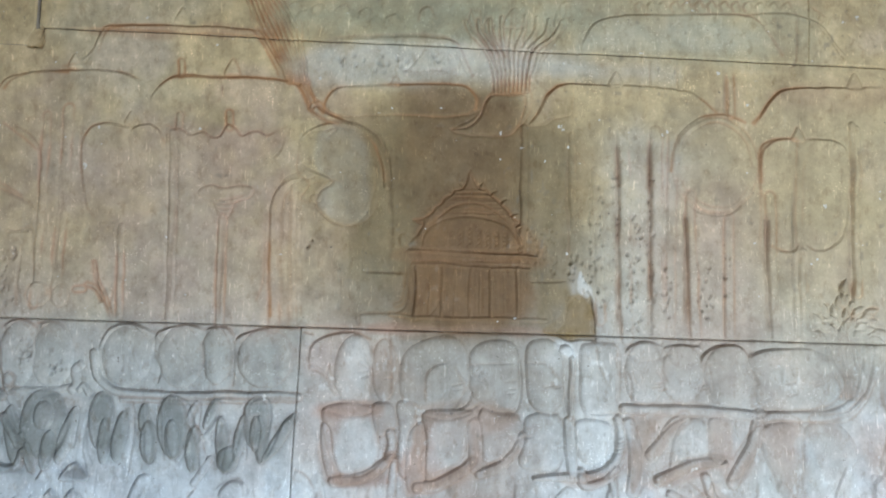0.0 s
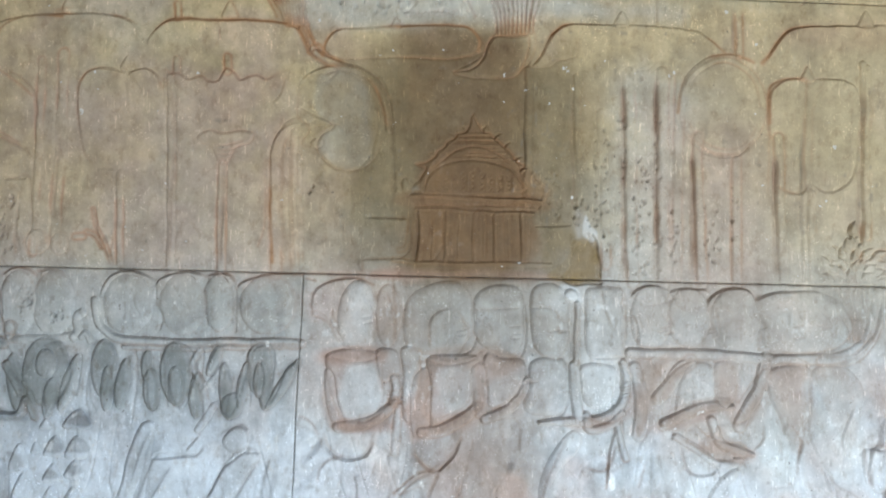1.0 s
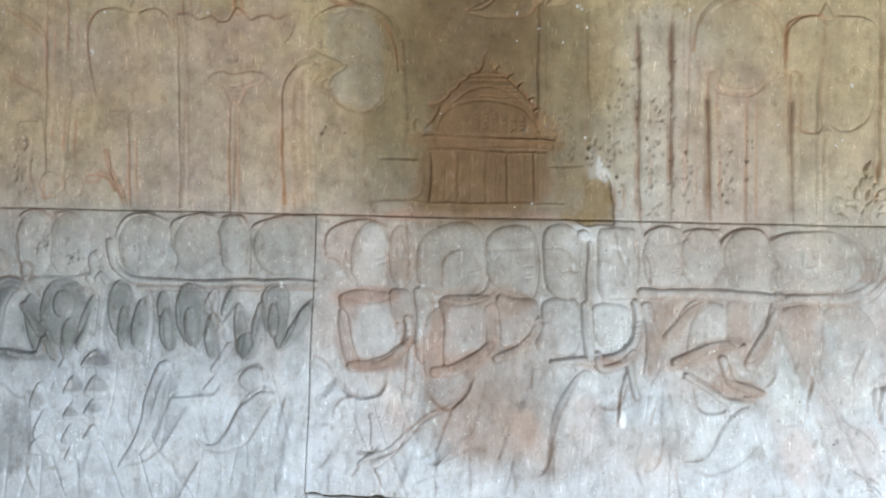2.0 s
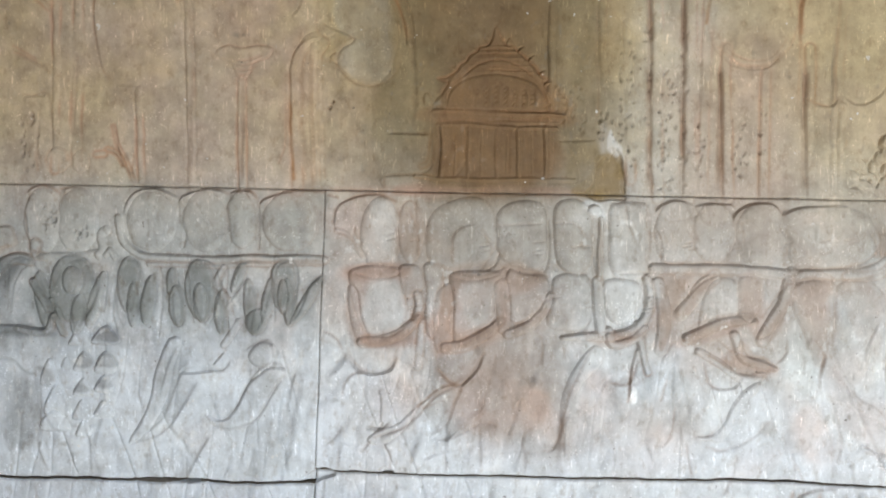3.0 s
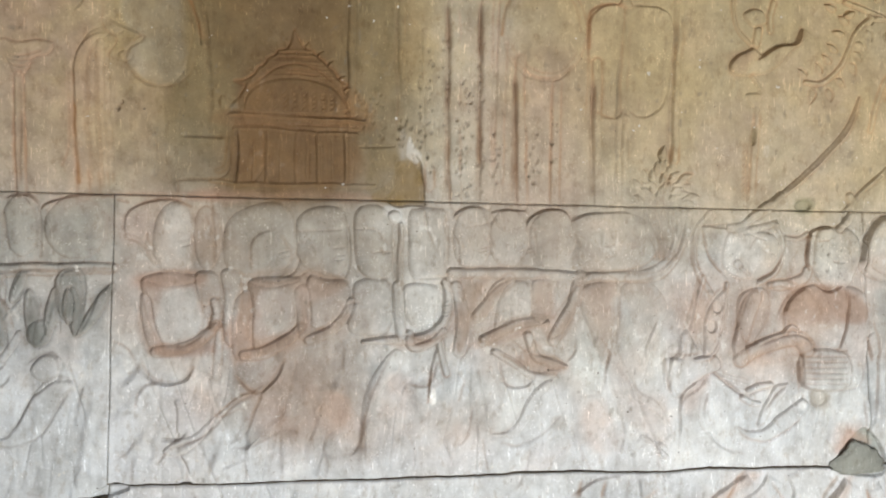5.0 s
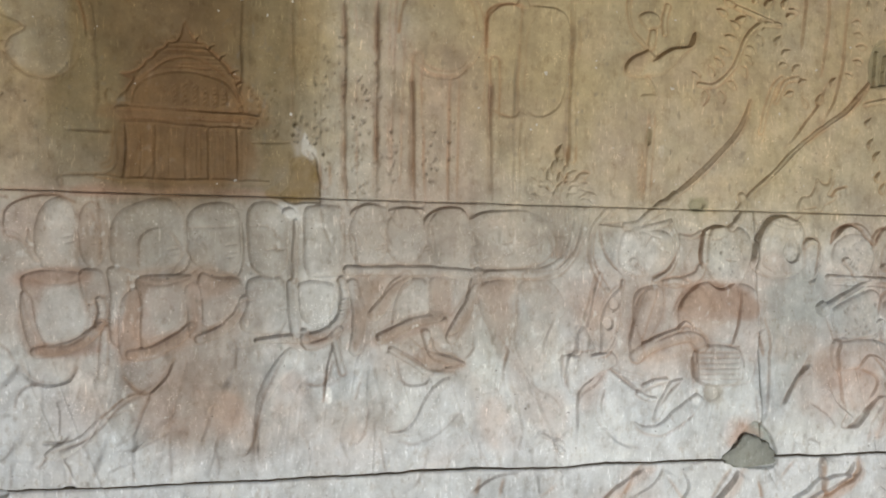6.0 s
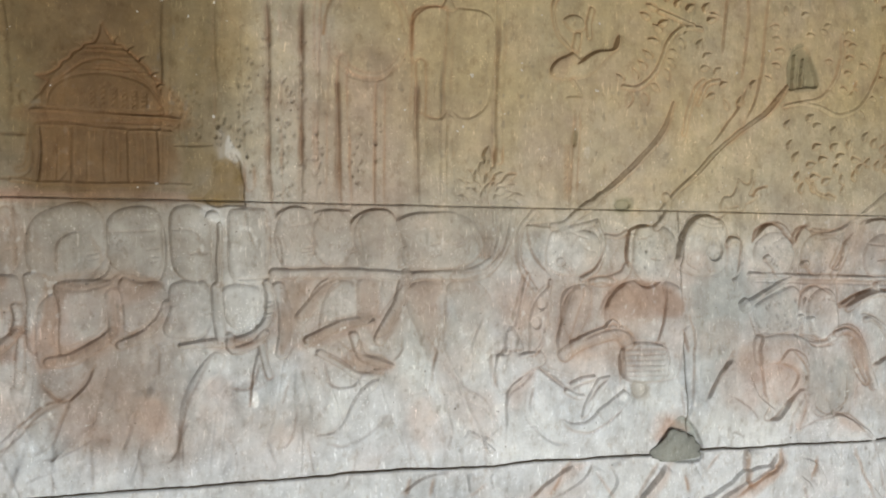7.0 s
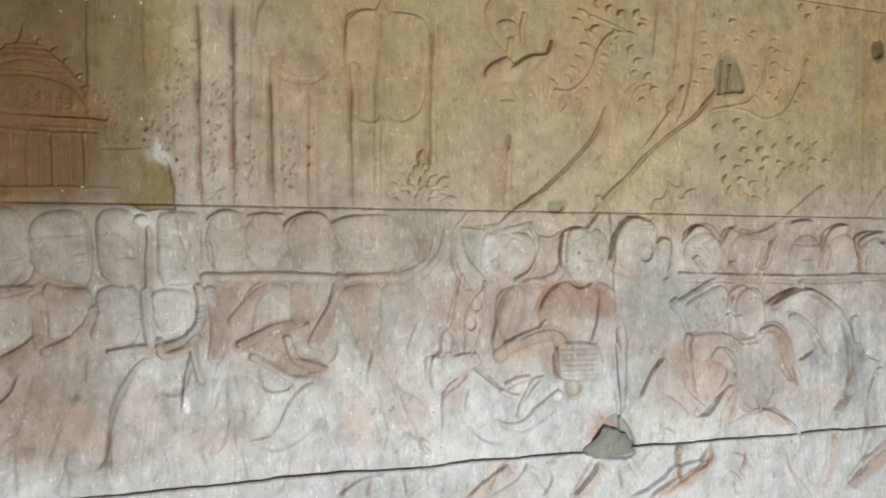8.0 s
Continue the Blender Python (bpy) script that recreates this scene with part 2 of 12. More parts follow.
def ridge(who, pts, w, h, base=0.0, ends=(1.0, 1.0), cut=0.0034):
    """A rounded bar along a line, half as wide as w says, thinner towards its ends."""
    line = spline(pts)
    for b, win, U, V in windows(line, w + 0.012):
        d, s, _ = to_line(U, V, line)
        ww = w * (ends[0] + (1 - ends[0]) * smooth(s * 3)) * (ends[1] + (1 - ends[1]) * smooth((1 - s) * 3))
        H = b.H[win]
        left = b.left[win]
        prof = left * base * smooth((ww - d) / 0.006) + h * left * np.clip(1 - (d / ww) ** 2, 0, 1) ** 0.75
        m = d < ww
        H[m] = np.maximum(H, prof + 0.35 * H)[m]
        H -= 0.75 * cut * left * np.exp(-((d - ww) / 0.0027) ** 2)
        ochre_and_shade(b, win, np.abs(d - ww), 0.6)
        claim(b, win, m, who)


def groove(pts, w, depth):
    line = spline(pts)
    for b, win, U, V in windows(line, w * 3):
        d, s, _ = to_line(U, V, line)
        taper = 0.35 + 0.65 * smooth(4 * s) * smooth(4 * (1 - s))
        b.H[win] -= depth * 1.25 * b.left[win] * np.exp(-(d / (w * taper)) ** 2)
        ochre_and_shade(b, win, d, 0.4)


def incise(pts, w=0.003, depth=0.005, tint=None, amount=0.5):
    """A crisp cut; ochre tints are old paint, dark tints put its shade into the colour; broken here and there by wear.
    """
    line = spline(pts)
    for b, win, U, V in windows(line, w * 3.5):
        d, s, _ = to_line(U, V, line)
        taper = (0.4 + 0.6 * smooth(5 * s) * smooth(5 * (1 - s))) * (0.45 + 0.55 * b.paint[win])
        b.H[win] -= (0.5 + 0.55 * smooth((U - 1.1) / 0.9)) * depth * taper * np.exp(-(d / w) ** 2)
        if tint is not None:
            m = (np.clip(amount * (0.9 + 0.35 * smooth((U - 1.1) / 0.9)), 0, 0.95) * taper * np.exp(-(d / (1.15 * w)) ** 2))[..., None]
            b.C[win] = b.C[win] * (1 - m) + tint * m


def edge(pts, w, h, soft=0.004):
    """A cut edge: the stone stands up by h on the left of the line and falls back over the width w."""
    line = spline(pts)
    way = line[-1] - line[0]
    if way[1] * 0.5 + way[0] * 0.85 > 0:      # the carver's high side lies below and to the right
        line = line[::-1]
    for b, win, U, V in windows(line, w * 2.6):
        d, s, side = to_line(U, V, line)
        taper = smooth(5 * s) * smooth(5 * (1 - s)) * 1.6 * b.left[win]
        up = smooth(side * d / soft * 0.5 + 0.5) * np.exp(-(d / w) ** 1.4)
        cut = (0.40 if soft < 0.006 else 0.12) * np.exp(-(np.where(side < 0, d, 2 * d) / (0.0042 if soft < 0.006 else 0.2 * w + soft)) ** 2)
        b.H[win] += taper * h * (up - cut)
        ochre_and_shade(b, win, d, 0.7 if soft < 0.006 else 0.15, 0.004)


def pad(who, pts, h, bevel=0.006, dome=0.0, keep=0.35, cut=0.0038):
    """A raised or (h below 0) sunken field with a rounded rim."""
    line = spline(pts, True)
    size = float(min(np.ptp(line[:, 0]), np.ptp(line[:, 1]))) / 2
    for b, win, U, V in windows(line, 0.014):
        d, _, _ = to_line(U, V, line, True)
        m = inside(U, V, line)
        H = b.H[win]
        k = np.clip(d / (1.3 * bevel if h > 0 else bevel), 0, 1)
        left = b.left[win] if h > 0 else 1.0
        prof = left * h * k ** 0.8 * (1.8 - 0.8 * k) + left * dome * np.sqrt(np.clip(1 - (1 - np.clip(d / size, 0, 1)) ** 2, 0, 1))
        H[m] = (prof + keep * H)[m] if h < 0 else np.maximum(keep * H + prof, 0.5 * H)[m]
        H -= 0.6 * cut * (left if h > 0 else 0.5) * np.exp(-((d - np.where(m, 0, 0.001)) / 0.0027) ** 2)
        if h > 0:
            ochre_and_shade(b, win, d, 0.35)
        claim(b, win, m, who)


def oval(u, v, a, b, turn=0.0, n=12):
    c, s = math.cos(radians(turn)), math.sin(radians(turn))
    return [(u + a * math.cos(k) * c - b * math.sin(k) * s, v + a * math.cos(k) * s + b * math.sin(k) * c) for k in np.linspace(0, 2 * math.pi, n, endpoint=False)]


def pole(who, u0, v0, u1, v1, w=0.011, h=0.006):
    """An upright shaft with a deep cut along its shaded side."""
    ridge(who, [(u0, v0), (u0 * 0.5 + u1 * 0.5, v0 * 0.5 + v1 * 0.5), (u1, v1)], w, h)
    groove([(u0 - w, v0), ((u0 + u1) / 2 - w, (v0 + v1) / 2), (u1 - w, v1)], 0.0034, 0.002)


def finial(who, u, v, r=0.017):
    pad(who, [(u - r, v - r * 0.6), (u + r, v - r * 0.6), (u + r * 0.8, v + r * 0.5), (u, v + r * 1.7), (u - r * 0.8, v + r * 0.5)], 0.006, 0.005, 0.003)


def beads(who, u0, v0, u1, v1, n, r=0.004, h=0.003):
    for k in range(n):
        s = (k + 0.5) / n
        pad(who, oval(u0 + (u1 - u0) * s, v0 + (v1 - v0) * s, r, r * 1.2, 0, 6), h, r * 0.8, cut=0.002)


def pits(u0, u1, v0, v1, n, r=0.004, depth=0.004):
    """Weathered holes scattered over a field, the shade inside them put into the colour."""
    for k in range(n):
        u, v = rng.uniform(u0, u1), rng.uniform(v0, v1)
        q = 0.72 * r * rng.uniform(0.5, 1.3)
        for b, win, U, V in windows(np.array([(u, v)]), q * 3):
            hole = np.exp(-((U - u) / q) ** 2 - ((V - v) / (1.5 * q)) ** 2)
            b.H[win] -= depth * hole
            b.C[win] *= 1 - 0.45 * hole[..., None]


def leaf(who, u, v, size, turn):
    """A small pointed leaf, cut deepest along its upper side."""
    c, s = math.cos(radians(turn)), math.sin(radians(turn))

    def at(x, y):
        return (u + size * (x * c - y * s), v + size * (x * s + y * c))

    pad(who, [at(*p) for p in ((0, 0.10), (0.3, 0.34), (0.7, 0.24), (1.02, 0.02), (1.05, 0), (1.02, -0.02), (0.7, -0.2), (0.3, -0.26), (0, -0.1))], 0.005, 0.006, 0.002, cut=0.0012)
    groove([at(0, 0.1), at(0.3, 0.36), at(0.7, 0.26), at(1.05, 0)] if c > -0.2 else [at(0, -0.1), at(0.3, -0.28), at(0.7, -0.22), at(1.05, 0)], 0.003, 0.0066)


def folds(u0, u1, v0, v1, n, seed):
    """Soft hanging folds of skirts and sashes, S-shaped, each a little different."""
    r = np.random.default_rng(seed)
    for k in range(n):
        u, v = u0 + (u1 - u0) * (k + r.uniform(0.1, 0.9)) / n, r.uniform(v0 + 0.4 * (v1 - v0), v1)
        drop, lean, bow = r.uniform(0.35, 0.85) * (v1 - v0), r.uniform(-0.035, 0.05), r.uniform(-0.008, 0.008)
        edge([(u, v), (u - lean * 0.35 + bow, v - drop * 0.35), (u - lean * 0.7 - bow, v - drop * 0.7), (u - lean, v - drop)], r.uniform(0.025, 0.045), r.uniform(0.003, 0.006), r.choice([0.008, 0.012, 0.016]))


def stain(colour, pts, amount, soft=0.03, rough=0.5, seed=3):
    """Colour that has soaked into the stone, with a ragged soft border."""
    line = spline(pts, True)
    for b, win, U, V in windows(line, soft * 2.5):
        d, _, _ = to_line(U, V, line, True)
        d = np.where(inside(U, V, line), d, -d) + soft * rough * 1.6 * fbm(U, V, 11, 4, seed)
        m = amount * smooth(d / (2 * soft) + 0.5) * np.clip(0.85 + 0.35 * fbm(U, V, 26, 3, seed + 1), 0, 1)
        b.C[win] = b.C[win] * (1 - m[..., None]) + np.array(colour) * m[..., None]


def bed(z0, slope, wave, seed):
    """A slightly uneven bed joint."""
    return lambda u: z0 + slope * u + wave * fbm(np.asarray(u, float), np.full(np.shape(u), 0.37), 8, 5, seed)


def joint(u0, lean, wave, seed):
    return lambda v: u0 + lean * (np.asarray(v, float) - 1.2) + wave * fbm(np.full(np.shape(v), 0.61), np.asarray(v, float), 6, 3, seed)


def shifted(line, by):
    return lambda x: line(x) + by


BED_LOW_LEFT, BED_LOW = bed(0.822, 0.0, 0.0060, 11), bed(0.8525, -0.0145, 0.0075, 12)
BED_LOW_LEFT_UNDER, BED_LOW_UNDER = bed(0.822, 0.0, 0.0050, 11), bed(0.8525, -0.0145, 0.0062, 12)
BED_MID, BED_HIGH = bed(1.499, -0.0098, 0.0012, 13), bed(2.196, -0.028, 0.0012, 14)
BED_NOTCH = bed(2.166, 0.0, 0.0010, 15)
BOTTOM, TOP = bed(0.55, 0, 0, 1), bed(2.37, 0, 0, 1)
END_L, END_R = joint(-0.86, 0, 0, 1), joint(2.96, 0, 0, 1)
JOINT_B, JOINT_B2 = joint(-0.006, 0.028, 0.002, 21), joint(1.845, -0.06, 0.004, 22)
JOINT_C = joint(2.726, 0.004, 0.001, 23)
JOINT_D, JOINT_D2 = joint(-0.669, 0.0, 0.002, 24), joint(1.185, 0.03, 0.002, 25)


def under(above, line):
    """The top of the stones below an open joint."""
    return lambda x: np.minimum(line(x) - 0.0065, above(x) - 0.0035)


BLOCKS = [
    Block(END_L, shifted(JOINT_B, -0.0015), BOTTOM, under(BED_LOW_LEFT, BED_LOW_LEFT_UNDER), -0.004),
    Block(JOINT_B, END_R, BOTTOM, under(BED_LOW, BED_LOW_UNDER), -0.006),
    Block(END_L, shifted(JOINT_B, -0.0013), BED_LOW_LEFT, shifted(BED_MID, -0.0009), -0.002),
    Block(JOINT_B, shifted(JOINT_B2, -0.0006), BED_LOW, shifted(BED_MID, -0.0010)),
    Block(JOINT_B2, END_R, BED_LOW, shifted(BED_MID, -0.0009), -0.001),
    Block(END_L, shifted(JOINT_C, -0.0006), BED_MID, shifted(BED_HIGH, -0.001)),
    Block(JOINT_C, END_R, BED_MID, shifted(BED_HIGH, -0.001), 0.001),
    Block(END_L, shifted(JOINT_D, -0.003), shifted(BED_NOTCH, 0.002), TOP, 0.010),
    Block(JOINT_D, shifted(JOINT_D2, -0.0005), BED_HIGH, TOP),
    Block(JOINT_D2, END_R, BED_HIGH, TOP, -0.001),
]

# base colour of the stone: buff, olive high up, paler and bluish-grey low down, partly rubbed,
# partly the brighter cool light there put into the colour; streaks run down it
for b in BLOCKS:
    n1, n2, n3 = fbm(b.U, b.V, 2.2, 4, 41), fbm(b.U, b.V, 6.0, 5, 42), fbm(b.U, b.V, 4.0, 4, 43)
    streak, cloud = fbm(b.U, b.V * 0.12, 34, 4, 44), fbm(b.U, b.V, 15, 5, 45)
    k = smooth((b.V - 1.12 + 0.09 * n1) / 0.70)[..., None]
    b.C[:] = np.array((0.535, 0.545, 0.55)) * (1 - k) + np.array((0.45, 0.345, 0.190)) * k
    low = 0.45 + 0.55 * smooth((b.V - 0.95) / 0.35)
    ochre = (smooth(n2 * 1.6 - 0.15) * 0.42 * low)[..., None]
    b.C[:] = b.C * (1 - ochre) + np.array((0.46, 0.335, 0.25)) * ochre
    grey = (smooth(n3 * 1.6 - 0.2) * 0.26)[..., None]
    b.C[:] = b.C * (1 - grey) + np.array((0.36, 0.36, 0.32)) * grey
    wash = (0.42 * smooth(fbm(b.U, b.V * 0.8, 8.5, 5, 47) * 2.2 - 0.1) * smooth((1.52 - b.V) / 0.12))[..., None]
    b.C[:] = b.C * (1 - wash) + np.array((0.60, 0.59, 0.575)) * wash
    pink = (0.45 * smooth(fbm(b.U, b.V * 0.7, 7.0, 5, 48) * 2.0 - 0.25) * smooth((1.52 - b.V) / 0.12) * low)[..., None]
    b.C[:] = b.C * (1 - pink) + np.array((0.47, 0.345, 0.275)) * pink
    # lighter towards the top: extra light put into the colour
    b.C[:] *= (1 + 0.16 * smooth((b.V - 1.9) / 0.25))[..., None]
    # light and shade of the pleats put into the colour, along the relief's folds
    hang = smooth((1.20 - b.V) / 0.14)
    b.C[:] *= (1 + hang * (0.17 * fbm(b.U + 0.30 * b.V, b.V * 0.16, 15, 3, 64) + 0.12 * fbm(b.U - 0.12 * b.V, b.V * 0.16, 22, 3, 65)))[..., None]
    fine = fbm(b.U, b.V, 55, 4, 46)
    b.C[:] *= (1 + 0.13 * streak + 0.15 * cloud + 0.14 * fine)[..., None]

# ---- carving ----
# parasols and canopies, high on the wall
who = number("carved_parasol")
edge([(-0.389, 2.036), (-0.424, 2.086), (-0.480, 2.106), (-0.576, 2.105), (-0.672, 2.103), (-0.726, 2.093), (-0.751, 2.068), (-0.775, 2.018)], 0.06, 0.0075)
finial(who, -0.573, 2.122, 0.017)
who = number("carved_parasol")
edge([(-0.003, 2.028), (-0.026, 2.077), (-0.068, 2.095), (-0.205, 2.099), (-0.315, 2.103), (-0.362, 2.080), (-0.389, 2.036)], 0.06, 0.0075)
finial(who, -0.192, 2.114, 0.017)
pole(who, -0.314, 2.137, -0.310, 2.103, 0.008, 0.004)
pole(who, -0.190, 2.010, -0.191, 1.973, 0.009, 0.004)
pole(who, -0.312, 2.003, -0.313, 1.968, 0.009, 0.004)
who = number("carved_parasol")
edge([(-0.079, 2.108), (-0.105, 2.160), (-0.134, 2.202), (-0.170, 2.221), (-0.350, 2.224), (-0.488, 2.221), (-0.517, 2.203), (-0.532, 2.160), (-0.564, 2.128)], 0.05, 0.008)
finial(who, -0.316, 2.242, 0.018)
groove([(-0.531, 2.155), (-0.550, 2.126), (-0.604, 2.116)], 0.003, 0.002)
edge([(-0.294, 2.223), (-0.325, 2.226)], 0.02, 0.003)
who = number("carved_banner")
edge([(-0.342, 1.867), (-0.350, 1.950), (-0.383, 1.975), (-0.416, 1.966), (-0.427, 1.958)], 0.04, 0.005)
edge([(-0.427, 1.960), (-0.478, 1.977), (-0.518, 1.966), (-0.539, 1.932), (-0.541, 1.863), (-0.526, 1.781), (-0.489, 1.738)], 0.04, 0.0055)
finial(who, -0.428, 1.982, 0.015)
groove([(-0.426, 1.866), (-0.434, 1.948)], 0.003, 0.002)
edge([(-0.435, 1.735), (-0.496, 1.738)], 0.02, 0.003)
who = number("carved_parasol")
edge([(-0.056, 1.973), (-0.076, 1.965), (-0.102, 1.952), (-0.123, 1.962), (-0.144, 1.960), (-0.164, 1.953), (-0.181, 1.976), (-0.199, 1.979), (-0.214, 1.953), (-0.236, 1.950), (-0.253, 1.962), (-0.269, 1.958), (-0.286, 1.952), (-0.307, 1.965), (-0.324, 1.965), (-0.339, 1.977), (-0.351, 1.970)], 0.05, 0.0065)
edge([(-0.089, 1.894), (-0.067, 1.918), (-0.058, 1.957)], 0.02, 0.005)
groove([(-0.319, 1.923), (-0.267, 1.855), (-0.238, 1.822)], 0.003, 0.003)
who = number("carved_lotus_capital")
pad(who, [(-0.258, 1.817), (-0.229, 1.831), (-0.198, 1.827), (-0.158, 1.833), (-0.129, 1.825), (-0.136, 1.803), (-0.169, 1.792), (-0.181, 1.759), (-0.204, 1.754), (-0.222, 1.790), (-0.251, 1.801)], 0.005, 0.006, 0.003, 0.35)
groove([(-0.233, 1.801), (-0.193, 1.797), (-0.153, 1.806)], 0.0022, 0.0028)
groove([(-0.226, 1.790), (-0.192, 1.786), (-0.159, 1.795)], 0.0022, 0.0028)
groove([(-0.219, 1.780), (-0.191, 1.775), (-0.165, 1.783)], 0.0022, 0.0028)
groove([(-0.211, 1.769), (-0.191, 1.764), (-0.171, 1.772)], 0.0022, 0.0028)

# shafts on the pink-buff part
who = number("carved_pole")
pole(who, -0.580, 2.008, -0.579, 1.551, 0.013, 0.0055)
who = number("carved_pole")
pole(who, -0.633, 1.993, -0.628, 1.537, 0.01, 0.0055)
who = number("carved_pole")
pole(who, -0.434, 1.729, -0.425, 1.515, 0.009, 0.0055)
who = number("carved_pole")
pole(who, -0.327, 1.958, -0.309, 1.510, 0.01, 0.0055)
who = number("carved_pole")
pole(who, -0.196, 1.750, -0.190, 1.504, 0.011, 0.0055)
who = number("carved_pole")
ridge(who, [(-0.020, 1.855), (-0.049, 1.838), (-0.068, 1.791), (-0.071, 1.682), (-0.062, 1.496)], 0.012, 0.006)
ridge(who, [(-0.027, 1.833), (-0.029, 1.683), (-0.020, 1.503)], 0.009, 0.005)
groove([(-0.011, 1.833), (-0.001, 1.523)], 0.003, 0.003)
groove([(-0.094, 1.763), (-0.090, 1.628), (-0.105, 1.561)], 0.003, 0.002)
groove([(-0.020, 1.855), (0.004, 1.850), (0.024, 1.859)], 0.003, 0.003)
who = number("carved_boss")
pad(who, oval(-0.621, 1.564, 0.029, 0.033, 0), 0.006, 0.008, 0.003)
pad(who, oval(-0.568, 1.562, 0.022, 0.030, 0), 0.005, 0.008, 0.003)
who = number("carved_sprig")
ridge(who, [(-0.496, 1.646), (-0.484, 1.606), (-0.464, 1.567), (-0.444, 1.514)], 0.004, 0.004)
ridge(who, [(-0.506, 1.593), (-0.483, 1.582), (-0.468, 1.556)], 0.005, 0.004)
ridge(who, [(-0.532, 1.581), (-0.515, 1.582)], 0.008, 0.004)
groove([(-0.440, 1.594), (-0.449, 1.541)], 0.003, 0.003)

# wheel and seated fragments at the far end
edge([(-0.647, 1.713), (-0.709, 1.712)], 0.03, 0.006)
groove([(-0.730, 1.811), (-0.675, 1.789), (-0.647, 1.751)], 0.003, 0.004)
groove([(-0.736, 1.970), (-0.694, 1.943), (-0.650, 1.905)], 0.0035, 0.004)
groove([(-0.649, 1.724), (-0.638, 1.590)], 0.003, 0.003)
groove([(-0.731, 1.825), (-0.682, 1.798)], 0.003, 0.003)
groove([(-0.671, 1.656), (-0.675, 1.589), (-0.668, 1.536)], 0.004, 0.004)
pits(-0.712, -0.668, 1.536, 1.669, 16, 0.005, 0.004)

# ribbon, scroll fan and soot-stained bay
who = number("carved_scroll")
edge([(-0.018, 1.891), (0.012, 1.872), (0.065, 1.849), (0.033, 1.818), (0.029, 1.782), (0.068, 1.745), (0.122, 1.746)], 0.03, 0.006)
pad(who, [(0.036, 1.970), (0.087, 1.979), (0.140, 1.947), (0.169, 1.892), (0.163, 1.810), (0.122, 1.746), (0.068, 1.745), (0.029, 1.785), (0.033, 1.821), (0.065, 1.846), (0.023, 1.873), (-0.016, 1.891), (-0.020, 1.935), (0.006, 1.966)], 0.0055, 0.007, 0.003, 0.35)
pad(who, oval(0.033, 1.961, 0.013, 0.011, 0), 0.004, 0.004, 0)
pad(who, oval(0.026, 1.804, 0.016, 0.012, 0), 0.005, 0.005, 0)
edge([(-0.026, 1.874), (-0.025, 1.927), (-0.001, 1.969), (0.060, 1.993), (0.128, 1.980)], 0.03, 0.004)
who = number("carved_ribbon")
ridge(who, [(-0.027, 2.115), (-0.006, 2.056), (0.018, 2.020), (0.073, 1.997), (0.128, 1.980), (0.167, 1.945), (0.188, 1.893), (0.198, 1.838)], 0.009, 0.014)
edge([(0.200, 1.838), (0.191, 1.893), (0.170, 1.948), (0.128, 1.986), (0.073, 2.003), (0.024, 2.026), (-0.001, 2.063)], 0.02, 0.006)
groove([(-0.016, 2.115), (0.005, 2.059), (0.028, 2.029), (0.078, 2.006), (0.133, 1.990), (0.177, 1.952), (0.199, 1.896), (0.207, 1.838)], 0.003, 0.008)
groove([(-0.038, 2.112), (-0.017, 2.053), (0.008, 2.011), (0.068, 1.987), (0.123, 1.970), (0.159, 1.938), (0.180, 1.890), (0.188, 1.838)], 0.003, 0.007)
ridge(who, [(0.001, 2.025), (0.017, 2.039), (0.034, 2.020)], 0.006, 0.005)
groove([(0.193, 2.004), (0.202, 1.770), (0.198, 1.648)], 0.0035, 0.0035)
groove([(0.209, 2.018), (0.214, 1.838)], 0.003, 0.0025)
who = number("carved_parasol")
pad(who, [(0.039, 2.020), (0.043, 2.060), (0.073, 2.084), (0.138, 2.090), (0.207, 2.096), (0.289, 2.092), (0.365, 2.092), (0.402, 2.071), (0.411, 2.037), (0.390, 2.018), (0.332, 2.013), (0.209, 2.013), (0.100, 2.010)], 0.0055, 0.007, 0.001, 0.35)
finial(who, 0.207, 2.094, 0.012)
who = number("carved_leaf")
pad(who, [(0.347, 1.980), (0.394, 2.006), (0.422, 2.043), (0.438, 2.074), (0.482, 2.092), (0.534, 2.079), (0.532, 2.019), (0.483, 1.980), (0.415, 1.964), (0.374, 1.969)], 0.0055, 0.007, 0.002, 0.35)
groove([(0.434, 2.066), (0.425, 2.037), (0.431, 2.016)], 0.003, 0.003)
who = number("carved_leaf")
pad(who, [(0.532, 1.996), (0.558, 2.026), (0.573, 2.066), (0.597, 2.089), (0.633, 2.098), (0.636, 2.028), (0.599, 2.013), (0.572, 1.996)], 0.006, 0.008, 0.001, 0.35)

# feathered fans
who = number("carved_fan")
ridge(who, [(-0.160, 2.295), (-0.141, 2.252), (-0.111, 2.195), (-0.076, 2.139), (-0.051, 2.090)], 0.0048, 0.011)
groove([(-0.154, 2.295), (-0.135, 2.252), (-0.105, 2.196), (-0.072, 2.139), (-0.048, 2.090)], 0.0026, 0.008)
who = number("carved_fan")
ridge(who, [(-0.147, 2.295), (-0.128, 2.252), (-0.100, 2.196), (-0.068, 2.139), (-0.046, 2.090)], 0.0048, 0.011)
groove([(-0.142, 2.295), (-0.123, 2.253), (-0.094, 2.196), (-0.064, 2.139), (-0.043, 2.090)], 0.0026, 0.008)
who = number("carved_fan")
ridge(who, [(-0.135, 2.296), (-0.116, 2.253), (-0.089, 2.196), (-0.060, 2.140), (-0.040, 2.090)], 0.0048, 0.011)
groove([(-0.129, 2.296), (-0.110, 2.253), (-0.083, 2.196), (-0.056, 2.140), (-0.037, 2.090)], 0.0026, 0.008)
who = number("carved_fan")
